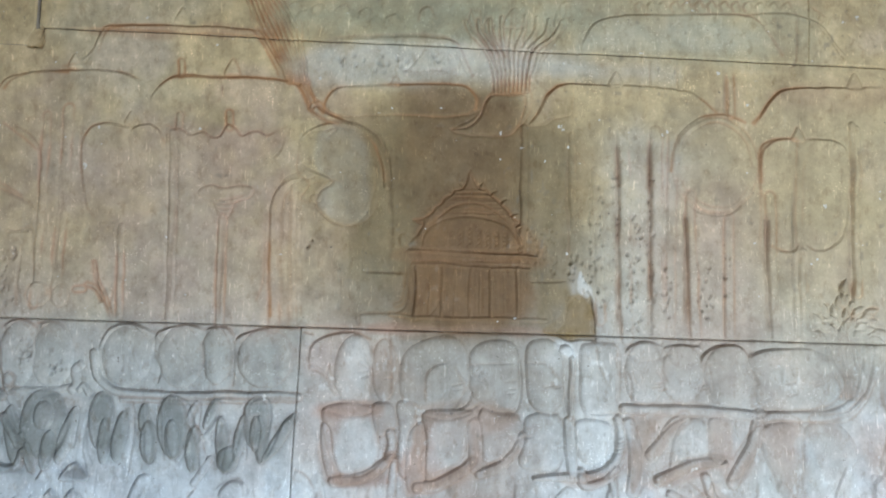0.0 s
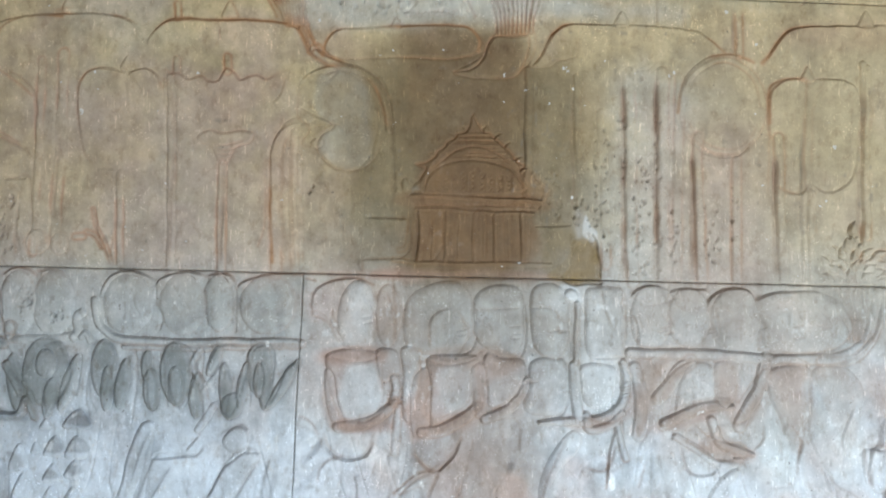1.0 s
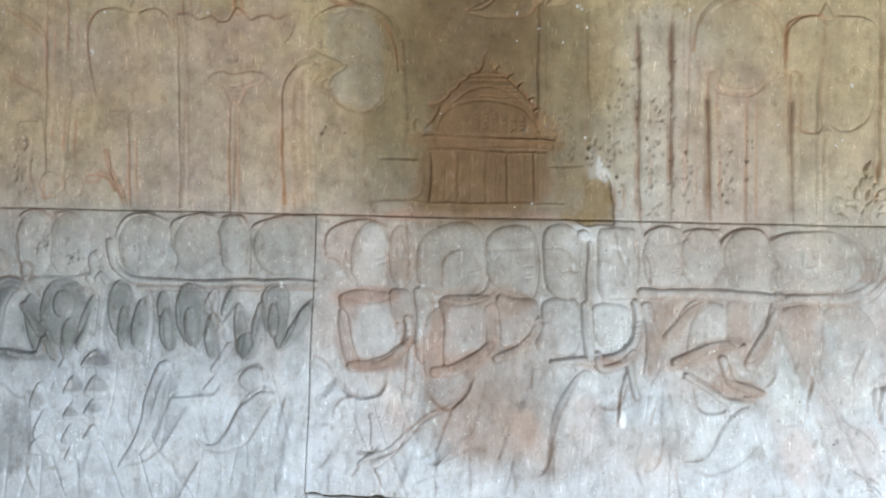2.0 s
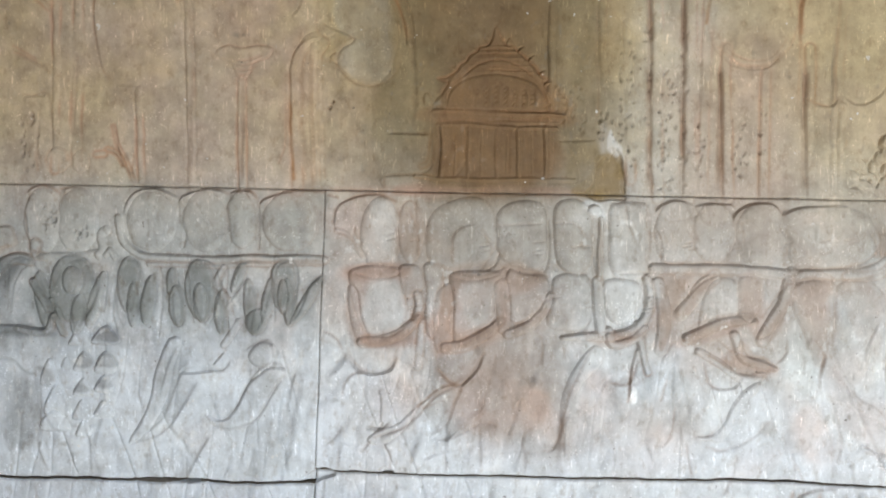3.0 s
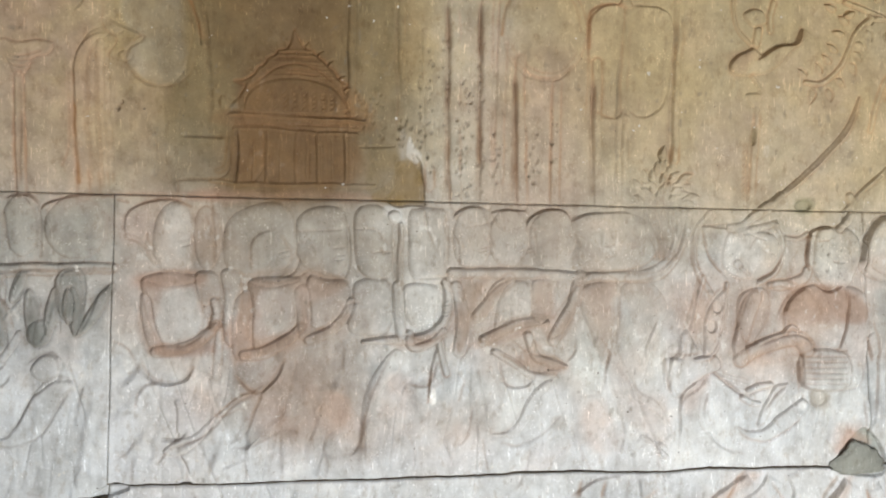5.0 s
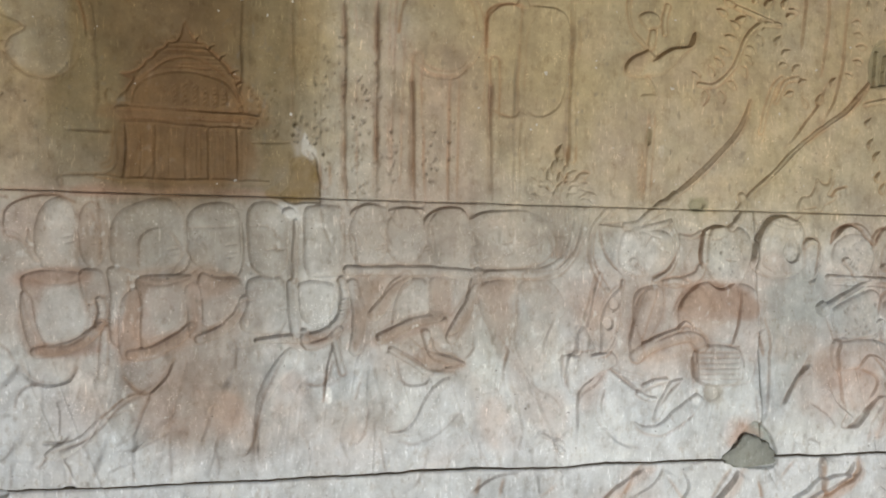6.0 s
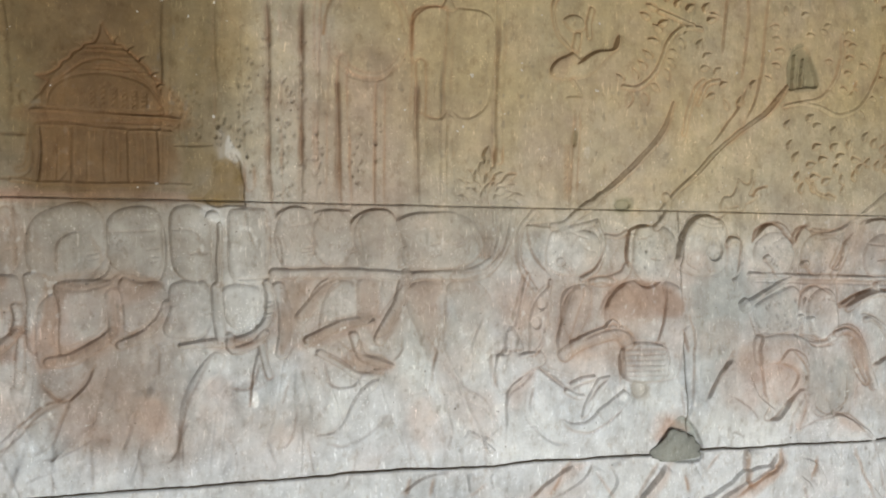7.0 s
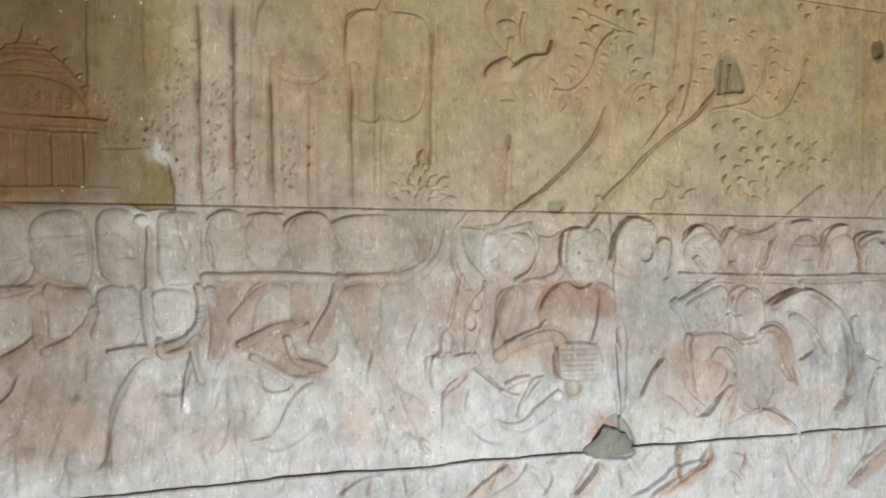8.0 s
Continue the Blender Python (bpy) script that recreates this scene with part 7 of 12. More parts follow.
# stains: soot, ochre bloom, grey lichen, rubbed pale stone
stain((0.21, 0.13, 0.07), [(0.228, 2.061), (0.406, 2.093), (0.516, 2.053), (0.532, 1.845), (0.527, 1.641), (0.522, 1.508), (0.250, 1.496), (0.257, 1.649), (0.214, 1.838)], 0.78, 0.035, seed=3)
stain((0.21, 0.165, 0.09), [(0.129, 1.954), (0.195, 2.018), (0.415, 1.988), (0.620, 1.986), (0.668, 1.848), (0.661, 1.657), (0.622, 1.497), (0.409, 1.486), (0.210, 1.488), (0.139, 1.633), (0.167, 1.837)], 0.55, 0.04, seed=5)
stain((0.17, 0.095, 0.05), [(0.277, 1.744), (0.390, 1.842), (0.506, 1.749), (0.522, 1.534), (0.269, 1.529)], 0.45, 0.02, seed=6)
stain((0.3, 0.27, 0.2), [(0.085, 1.645), (0.206, 1.648), (0.222, 1.528), (0.090, 1.519)], 0.5, 0.015, seed=7)
stain((0.6, 0.57, 0.52), [(0.641, 1.657), (0.688, 1.591), (0.734, 1.486), (0.696, 1.488), (0.688, 1.564), (0.661, 1.611), (0.628, 1.576)], 0.75, 0.012, seed=9)
stain((0.6, 0.57, 0.52), [(0.729, 1.960), (0.893, 1.978), (0.891, 1.853), (0.821, 1.488), (0.734, 1.486)], 0.45, 0.05, seed=10)
stain((0.6, 0.57, 0.52), [(-0.017, 2.190), (0.384, 2.199), (0.619, 2.176), (0.867, 2.146), (0.867, 2.111), (0.619, 2.112), (0.454, 2.094), (0.015, 2.099)], 0.5, 0.03, seed=11)
stain((0.36, 0.37, 0.27), [(0.618, 2.313), (1.176, 2.325), (1.171, 2.167), (0.633, 2.169)], 0.5, 0.06, seed=12)
stain((0.36, 0.37, 0.27), [(-0.007, 2.299), (0.618, 2.313), (0.619, 2.226), (-0.004, 2.212)], 0.55, 0.05, seed=13)
stain((0.25, 0.23, 0.14), [(0.118, 2.301), (0.479, 2.310), (0.425, 2.222), (0.176, 2.216)], 0.6, 0.04, seed=15)
stain((0.44, 0.27, 0.2), [(0.210, 1.512), (0.595, 1.503), (0.595, 1.488), (0.210, 1.486)], 0.6, 0.008, seed=14)
stain((0.44, 0.27, 0.2), [(0.002, 1.502), (0.228, 1.502), (0.228, 1.489), (0.002, 1.489)], 0.5, 0.006, seed=14)
stain((0.43, 0.27, 0.16), [(-0.529, 2.218), (-0.156, 2.226), (-0.127, 2.201), (-0.534, 2.192)], 0.55, 0.01, seed=15)
stain((0.43, 0.27, 0.16), [(1.142, 2.102), (1.401, 2.115), (1.399, 2.066), (1.148, 2.053)], 0.5, 0.02, seed=16)
stain((0.43, 0.27, 0.16), [(-0.096, 1.818), (-0.030, 1.847), (-0.016, 1.497), (-0.082, 1.495)], 0.4, 0.02, seed=17)
stain((0.43, 0.27, 0.16), [(-0.348, 1.961), (-0.055, 1.960), (-0.140, 1.886), (-0.165, 1.830), (-0.212, 1.843), (-0.250, 1.918)], 0.4, 0.02, seed=18)
stain((0.34, 0.34, 0.32), [(-0.715, 1.497), (-0.005, 1.496), (-0.003, 1.347), (-0.714, 1.340)], 0.55, 0.03, seed=19)
stain((0.31, 0.32, 0.31), [(-0.714, 1.314), (-0.010, 1.315), (-0.008, 1.140), (-0.415, 1.110), (-0.712, 1.081)], 0.35, 0.05, seed=20)
stain((0.6, 0.57, 0.52), [(-0.712, 1.055), (-0.014, 1.088), (-0.012, 0.842), (-0.711, 0.828)], 0.5, 0.06, seed=21)
stain((0.6, 0.57, 0.52), [(0.099, 1.471), (0.157, 1.452), (0.165, 1.349), (0.107, 1.335)], 0.65, 0.015, seed=22)
stain((0.6, 0.57, 0.52), [(0.003, 1.308), (0.102, 1.141), (0.182, 0.909), (0.131, 0.843), (0.001, 0.855)], 0.5, 0.04, seed=23)
stain((0.6, 0.57, 0.52), [(0.642, 1.457), (0.758, 1.458), (0.760, 1.303), (0.658, 1.199)], 0.45, 0.03, seed=24)
stain((0.6, 0.57, 0.52), [(0.596, 1.470), (0.654, 1.477), (0.661, 1.442), (0.629, 1.434)], 0.8, 0.008, seed=24)
stain((0.6, 0.57, 0.52), [(0.619, 1.159), (0.762, 1.161), (0.775, 1.096), (0.633, 1.095)], 0.45, 0.02, seed=25)
stain((0.6, 0.57, 0.52), [(0.929, 1.201), (1.267, 1.153), (1.271, 0.855), (0.752, 0.863)], 0.4, 0.06, seed=26)
stain((0.44, 0.27, 0.2), [(0.048, 1.322), (0.178, 1.320), (0.181, 1.295), (0.055, 1.283)], 0.6, 0.012, seed=27)
stain((0.44, 0.27, 0.2), [(0.281, 1.318), (0.488, 1.313), (0.508, 1.288), (0.424, 1.248), (0.412, 1.157), (0.296, 1.156)], 0.6, 0.012, seed=27)
stain((0.44, 0.27, 0.2), [(0.812, 1.304), (0.851, 1.304), (0.775, 1.135)], 0.6, 0.012, seed=27)
stain((0.44, 0.27, 0.2), [(0.961, 1.305), (1.006, 1.306), (1.008, 1.163), (0.968, 1.202)], 0.6, 0.012, seed=27)
stain((0.44, 0.27, 0.2), [(0.276, 1.221), (0.296, 1.143), (0.257, 1.117), (0.244, 1.194)], 0.6, 0.012, seed=27)
stain((0.44, 0.27, 0.2), [(0.082, 1.160), (0.179, 1.174), (0.218, 1.142), (0.102, 1.135)], 0.6, 0.012, seed=27)
stain((0.44, 0.27, 0.2), [(0.800, 1.161), (0.994, 1.222), (0.994, 1.202), (0.833, 1.142)], 0.6, 0.012, seed=27)
stain((0.44, 0.27, 0.2), [(0.930, 1.124), (1.047, 1.099), (1.009, 1.079), (0.918, 1.098)], 0.6, 0.012, seed=27)
stain((0.44, 0.27, 0.2), [(1.097, 1.294), (1.174, 1.295), (1.138, 1.126)], 0.6, 0.012, seed=27)
stain((0.3, 0.26, 0.23), [(0.089, 1.154), (0.179, 1.174), (0.205, 1.155), (0.115, 1.131)], 0.6, 0.006, seed=28)
stain((0.26, 0.21, 0.18), [(0.820, 1.168), (0.878, 1.191), (0.981, 1.221), (0.994, 1.207), (0.897, 1.175), (0.833, 1.142)], 0.6, 0.006, seed=28)
stain((0.27, 0.22, 0.19), [(0.658, 1.179), (0.748, 1.219), (0.761, 1.251), (0.767, 1.226), (0.697, 1.160)], 0.55, 0.006, seed=28)
stain((0.44, 0.27, 0.2), [(0.348, 1.092), (0.491, 1.054), (0.557, 0.938), (0.532, 0.899), (0.363, 0.936), (0.323, 1.014)], 0.5, 0.04, seed=29)
stain((0.36, 0.34, 0.31), [(0.361, 1.144), (0.568, 1.146), (0.543, 1.016), (0.388, 0.989)], 0.5, 0.04, seed=30)
stain((0.34, 0.3, 0.25), [(0.234, 1.472), (0.512, 1.475), (0.616, 1.431), (0.618, 1.315), (0.242, 1.311)], 0.5, 0.03, seed=31)
stain((0.85, 0.83, 0.8), [(0.706, 1.046), (0.716, 1.046), (0.717, 1.015), (0.706, 1.015)], 0.95, 0.004, seed=32)
# brown drilled hole, its inner shade put into the colour
stain((0.24, 0.19, 0.14), [(1.010, 0.976), (1.046, 0.976), (1.047, 0.950), (1.010, 0.950)], 0.8, 0.005, seed=33)
stain((0.33, 0.29, 0.22), [(1.475, 2.029), (1.637, 2.045), (1.654, 1.836), (1.444, 1.823)], 0.3, 0.03, seed=34)
stain((0.43, 0.27, 0.16), [(1.453, 1.868), (1.531, 1.888), (1.491, 1.812), (1.453, 1.817)], 0.6, 0.008, seed=35)
stain((0.3, 0.32, 0.29), [(1.816, 0.911), (1.848, 0.924), (1.888, 0.889), (1.912, 0.835), (1.906, 0.799), (1.795, 0.803), (1.759, 0.825), (1.773, 0.863)], 0.85, 0.006, seed=36)
stain((0.22, 0.21, 0.18), [(1.794, 0.869), (1.912, 0.851), (1.906, 0.802), (1.795, 0.809)], 0.6, 0.006, seed=37)
# hollows and holes: shade of the recess laid on as colour
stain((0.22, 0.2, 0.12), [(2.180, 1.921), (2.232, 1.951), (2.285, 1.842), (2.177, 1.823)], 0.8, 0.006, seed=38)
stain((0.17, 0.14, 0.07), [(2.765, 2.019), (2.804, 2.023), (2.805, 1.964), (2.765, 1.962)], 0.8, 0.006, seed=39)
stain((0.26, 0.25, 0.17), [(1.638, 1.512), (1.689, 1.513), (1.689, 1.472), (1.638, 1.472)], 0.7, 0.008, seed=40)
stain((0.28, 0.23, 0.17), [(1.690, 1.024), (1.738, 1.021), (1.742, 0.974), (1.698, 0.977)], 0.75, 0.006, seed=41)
stain((0.85, 0.83, 0.8), [(1.647, 1.012), (1.681, 1.017), (1.673, 0.979), (1.652, 0.981)], 0.8, 0.006, seed=42)
stain((0.44, 0.27, 0.2), [(1.785, 0.932), (1.839, 0.920), (1.795, 0.838), (1.759, 0.872)], 0.45, 0.025, seed=43)
stain((0.44, 0.27, 0.2), [(1.214, 1.019), (1.304, 1.013), (1.319, 0.867), (1.244, 0.931)], 0.45, 0.025, seed=43)
stain((0.44, 0.27, 0.2), [(1.057, 1.058), (1.128, 1.039), (1.099, 0.901)], 0.45, 0.025, seed=43)
stain((0.44, 0.27, 0.2), [(1.957, 1.063), (2.089, 1.088), (2.109, 0.956), (1.976, 0.966)], 0.45, 0.025, seed=43)
stain((0.44, 0.27, 0.2), [(2.329, 0.907), (2.413, 0.892), (2.478, 0.827), (2.351, 0.838)], 0.45, 0.025, seed=43)
stain((0.44, 0.27, 0.2), [(1.365, 1.038), (1.404, 1.057), (1.365, 0.950), (1.342, 0.952)], 0.45, 0.025, seed=43)
stain((0.44, 0.27, 0.2), [(2.369, 1.141), (2.453, 1.121), (2.465, 1.034), (2.401, 1.038)], 0.45, 0.025, seed=43)
stain((0.44, 0.27, 0.2), [(1.622, 1.286), (1.776, 1.282), (1.829, 1.195), (1.622, 1.173)], 0.45, 0.025, seed=43)
stain((0.33, 0.32, 0.29), [(1.864, 1.288), (2.049, 1.284), (2.070, 1.057), (1.920, 0.969), (1.865, 1.068)], 0.45, 0.04, seed=44)
stain((0.34, 0.35, 0.34), [(2.246, 1.080), (2.411, 1.072), (2.371, 0.904), (2.268, 0.912)], 0.4, 0.03, seed=45)
stain((0.6, 0.57, 0.52), [(1.214, 0.934), (1.777, 0.839), (1.777, 0.777), (1.127, 0.828)], 0.5, 0.04, seed=46)
stain((0.6, 0.57, 0.52), [(1.866, 0.942), (2.835, 0.833), (2.838, 0.575), (1.690, 0.705)], 0.45, 0.06, seed=47)
stain((0.33, 0.33, 0.29), [(2.596, 1.964), (2.708, 2.006), (2.688, 1.726), (2.575, 1.859)], 0.4, 0.03, seed=48)
stain((0.85, 0.83, 0.78), [(1.552, 1.645), (1.564, 1.645), (1.564, 1.620), (1.552, 1.623)], 0.9, 0.004, seed=49)

# dark polished forms at the near edge
who = number("carved_limb")
ridge(who, [(-0.789, 1.196), (-0.776, 1.276), (-0.750, 1.315), (-0.717, 1.329), (-0.693, 1.327)], 0.014, 0.014, 0.004)
ridge(who, [(-0.795, 1.163), (-0.729, 1.168), (-0.689, 1.163), (-0.642, 1.164), (-0.629, 1.198)], 0.01, 0.012, 0.004)
ridge(who, [(-0.677, 1.277), (-0.656, 1.244), (-0.639, 1.214)], 0.011, 0.01, 0.004)
ridge(who, [(-0.623, 1.192), (-0.606, 1.159)], 0.007, 0.01, 0.004)
groove([(-0.698, 1.434), (-0.694, 1.408), (-0.691, 1.355)], 0.003, 0.004)
pad(who, [(-0.771, 1.394), (-0.731, 1.401), (-0.720, 1.362), (-0.744, 1.355), (-0.770, 1.355)], 0.007, 0.006, 0.003, 0.35)
pad(who, oval(-0.675, 1.358, 0.014, 0.022, 0), 0.008, 0.006, 0.003)
stain((0.13, 0.14, 0.14), [(-0.783, 1.315), (-0.730, 1.335), (-0.684, 1.329), (-0.717, 1.303), (-0.769, 1.183)], 0.75, 0.01, seed=60)
stain((0.14, 0.15, 0.15), [(-0.782, 1.177), (-0.642, 1.169), (-0.633, 1.148), (-0.782, 1.146)], 0.75, 0.008, seed=60)
stain((0.2, 0.21, 0.2), [(-0.703, 1.290), (-0.637, 1.277), (-0.623, 1.198), (-0.696, 1.211)], 0.5, 0.02, seed=61)
stain((0.15, 0.15, 0.16), [(-0.536, 1.173), (-0.484, 1.174), (-0.477, 1.137), (-0.536, 1.136)], 0.6, 0.008, seed=62)
stain((0.145, 0.095, 0.05), [(0.225, 2.033), (0.516, 2.053), (0.529, 1.749), (0.517, 1.955), (0.528, 1.515), (0.252, 1.502)], 0.5, 0.045, seed=63)
stain((0.235, 0.165, 0.085), [(0.627, 1.556), (0.640, 1.577), (0.653, 1.574), (0.669, 1.600), (0.684, 1.578), (0.687, 1.551), (0.693, 1.522), (0.692, 1.498), (0.693, 1.478), (0.661, 1.479), (0.628, 1.476), (0.602, 1.494), (0.621, 1.517)], 0.97, 0.003, seed=8)
stain((0.27, 0.22, 0.13), [(0.570, 1.599), (0.621, 1.596), (0.632, 1.570), (0.627, 1.537), (0.608, 1.496), (0.568, 1.502)], 0.7, 0.008, seed=8)

# broad blooms of ochre, pink and pale stone
stain((0.5, 0.37, 0.3), [(-0.511, 1.961), (-0.090, 1.970), (-0.069, 1.496), (-0.414, 1.502), (-0.547, 1.699)], 0.5, 0.09, seed=70)
stain((0.5, 0.37, 0.3), [(-0.804, 2.038), (-0.573, 2.057), (-0.534, 1.512), (-0.760, 1.521)], 0.35, 0.08, seed=71)
stain((0.5, 0.37, 0.3), [(0.823, 1.851), (1.081, 1.857), (1.073, 1.493), (0.821, 1.488)], 0.5, 0.07, seed=72)
stain((0.45, 0.34, 0.2), [(0.674, 2.299), (1.398, 2.316), (1.380, 1.863), (1.081, 1.857), (0.893, 2.034), (0.674, 2.085)], 0.35, 0.1, seed=73)
stain((0.46, 0.34, 0.18), [(1.217, 2.005), (2.798, 2.154), (2.807, 1.499), (1.216, 1.500)], 0.35, 0.12, seed=74)
stain((0.5, 0.37, 0.3), [(1.523, 1.814), (1.792, 1.814), (1.792, 1.553), (1.366, 1.545)], 0.45, 0.08, seed=75)
stain((0.5, 0.37, 0.3), [(1.915, 2.071), (2.299, 2.107), (2.301, 1.777), (2.047, 1.637), (1.917, 1.759)], 0.35, 0.08, seed=76)
stain((0.36, 0.34, 0.27), [(1.844, 2.018), (2.008, 2.016), (1.971, 1.872), (1.827, 1.878)], 0.3, 0.04, seed=77)
stain((0.38, 0.36, 0.3), [(1.572, 1.742), (1.792, 1.661), (1.689, 1.536), (1.556, 1.549)], 0.35, 0.05, seed=78)
stain((0.37, 0.35, 0.3), [(2.085, 1.719), (2.301, 1.777), (2.599, 1.688), (2.536, 1.497), (2.086, 1.509)], 0.3, 0.06, seed=79)
stain((0.5, 0.37, 0.3), [(0.021, 1.476), (0.254, 1.479), (0.257, 1.194), (0.024, 1.192)], 0.45, 0.07, seed=80)
stain((0.5, 0.37, 0.3), [(0.758, 1.471), (1.068, 1.475), (1.073, 1.151), (0.762, 1.122)], 0.45, 0.08, seed=81)
stain((0.5, 0.37, 0.3), [(0.570, 0.965), (0.880, 0.994), (0.856, 0.864), (0.571, 0.861)], 0.4, 0.05, seed=82)
stain((0.5, 0.37, 0.3), [(1.365, 1.299), (1.846, 1.288), (1.847, 1.069), (1.365, 1.096)], 0.4, 0.07, seed=83)
stain((0.5, 0.37, 0.3), [(2.408, 1.445), (2.826, 1.445), (2.830, 1.158), (2.410, 1.242)], 0.3, 0.06, seed=84)
stain((0.5, 0.37, 0.3), [(2.050, 1.187), (2.496, 1.119), (2.413, 0.901), (2.051, 0.928)], 0.4, 0.06, seed=85)
stain((0.56, 0.44, 0.38), [(-0.004, 1.448), (0.075, 1.469), (0.102, 1.408), (0.027, 1.378)], 0.45, 0.02, seed=90)
stain((0.62, 0.6, 0.57), [(-0.182, 1.110), (-0.102, 1.131), (-0.076, 1.069), (-0.151, 1.040)], 0.45, 0.02, seed=91)
stain((0.56, 0.44, 0.38), [(-0.336, 0.953), (-0.256, 0.974), (-0.230, 0.912), (-0.305, 0.883)], 0.45, 0.02, seed=92)
stain((0.62, 0.6, 0.57), [(0.414, 0.960), (0.494, 0.982), (0.521, 0.920), (0.446, 0.891)], 0.45, 0.02, seed=93)
stain((0.56, 0.44, 0.38), [(0.569, 1.053), (0.649, 1.074), (0.675, 1.012), (0.601, 0.983)], 0.45, 0.02, seed=94)
stain((0.62, 0.6, 0.57), [(0.828, 1.042), (0.908, 1.064), (0.935, 1.002), (0.860, 0.973)], 0.45, 0.02, seed=95)
stain((0.56, 0.44, 0.38), [(1.151, 1.123), (1.231, 1.145), (1.257, 1.083), (1.183, 1.054)], 0.45, 0.02, seed=96)
stain((0.62, 0.6, 0.57), [(1.088, 0.941), (1.168, 0.963), (1.195, 0.901), (1.120, 0.872)], 0.45, 0.02, seed=97)
stain((0.56, 0.44, 0.38), [(0.116, 1.048), (0.196, 1.070), (0.222, 1.008), (0.147, 0.978)], 0.45, 0.02, seed=98)
stain((0.62, 0.6, 0.57), [(-0.531, 1.028), (-0.451, 1.050), (-0.425, 0.988), (-0.499, 0.959)], 0.45, 0.02, seed=99)
stain((0.56, 0.44, 0.38), [(0.994, 1.225), (1.074, 1.247), (1.101, 1.185), (1.026, 1.156)], 0.45, 0.02, seed=100)
stain((0.62, 0.6, 0.57), [(0.234, 0.907), (0.314, 0.928), (0.340, 0.866), (0.265, 0.837)], 0.45, 0.02, seed=101)
stain((0.56, 0.44, 0.38), [(0.725, 0.938), (0.806, 0.959), (0.832, 0.897), (0.757, 0.868)], 0.45, 0.02, seed=102)
stain((0.62, 0.6, 0.57), [(-0.026, 1.008), (0.054, 1.029), (0.080, 0.967), (0.006, 0.938)], 0.45, 0.02, seed=103)
stain((0.54, 0.42, 0.35), [(1.341, 1.236), (1.427, 1.254), (1.456, 1.188), (1.374, 1.165)], 0.45, 0.02, seed=120)
stain((0.6, 0.58, 0.54), [(1.513, 1.022), (1.605, 1.037), (1.636, 0.968), (1.549, 0.947)], 0.45, 0.02, seed=121)
stain((0.54, 0.42, 0.35), [(1.890, 1.155), (1.993, 1.173), (2.028, 1.101), (1.931, 1.077)], 0.45, 0.02, seed=122)
stain((0.6, 0.58, 0.54), [(2.078, 0.936), (2.187, 0.951), (2.224, 0.875), (2.121, 0.854)], 0.45, 0.02, seed=123)
stain((0.54, 0.42, 0.35), [(2.485, 0.957), (2.608, 0.974), (2.649, 0.894), (2.534, 0.871)], 0.45, 0.02, seed=124)
stain((0.6, 0.58, 0.54), [(2.336, 1.069), (2.454, 1.086), (2.493, 1.009), (2.383, 0.985)], 0.45, 0.02, seed=125)
stain((0.54, 0.42, 0.35), [(2.589, 1.404), (2.715, 1.428), (2.757, 1.350), (2.639, 1.319)], 0.45, 0.02, seed=126)
stain((0.6, 0.58, 0.54), [(2.056, 1.406), (2.164, 1.429), (2.200, 1.356), (2.099, 1.328)], 0.45, 0.02, seed=127)
stain((0.54, 0.42, 0.35), [(1.800, 1.345), (1.900, 1.366), (1.933, 1.296), (1.839, 1.270)], 0.45, 0.02, seed=128)
stain((0.6, 0.58, 0.54), [(1.434, 1.395), (1.523, 1.415), (1.552, 1.349), (1.469, 1.324)], 0.45, 0.02, seed=129)
stain((0.54, 0.42, 0.35), [(2.217, 0.742), (2.331, 0.755), (2.369, 0.676), (2.262, 0.657)], 0.45, 0.02, seed=130)
stain((0.6, 0.58, 0.54), [(1.947, 0.753), (2.052, 0.765), (2.087, 0.690), (1.988, 0.671)], 0.45, 0.02, seed=131)
stain((0.54, 0.42, 0.35), [(1.465, 0.802), (1.556, 0.814), (1.586, 0.744), (1.500, 0.727)], 0.45, 0.02, seed=132)
stain((0.25, 0.20, 0.11), [(0.098, 1.852), (0.166, 1.957), (0.242, 1.959), (0.245, 1.625), (0.100, 1.610), (0.118, 1.725)], 0.6, 0.02, seed=140)
stain((0.24, 0.2, 0.12), [(0.518, 1.970), (0.629, 1.974), (0.632, 1.634), (0.554, 1.606), (0.521, 1.683)], 0.5, 0.03, seed=141)
stain((0.24, 0.15, 0.08), [(0.231, 1.689), (0.321, 1.679), (0.547, 1.677), (0.547, 1.651), (0.232, 1.657)], 0.5, 0.008, seed=142)

# gaps and breaks along the low bed joint
who = number("broken_edge")
pad(who, [(-0.444, 0.823), (-0.400, 0.826), (-0.348, 0.824), (-0.289, 0.827), (-0.277, 0.821), (-0.309, 0.815), (-0.361, 0.816), (-0.426, 0.816)], -0.03, 0.004, 0, 0.2)
pad(who, [(-0.050, 0.826), (-0.009, 0.852), (0.014, 0.852), (0.034, 0.835), (0.001, 0.823), (-0.018, 0.816)], -0.02, 0.006, 0, 0.3)
pad(who, [(0.128, 0.851), (0.146, 0.859), (0.167, 0.849), (0.150, 0.841)], -0.014, 0.004, 0, 0.3)
who = number("broken_edge")
pad(who, [(-0.696, 2.168), (-0.676, 2.197), (-0.663, 2.217), (-0.654, 2.198), (-0.657, 2.163), (-0.676, 2.160)], -0.025, 0.005, 0, 0.2)
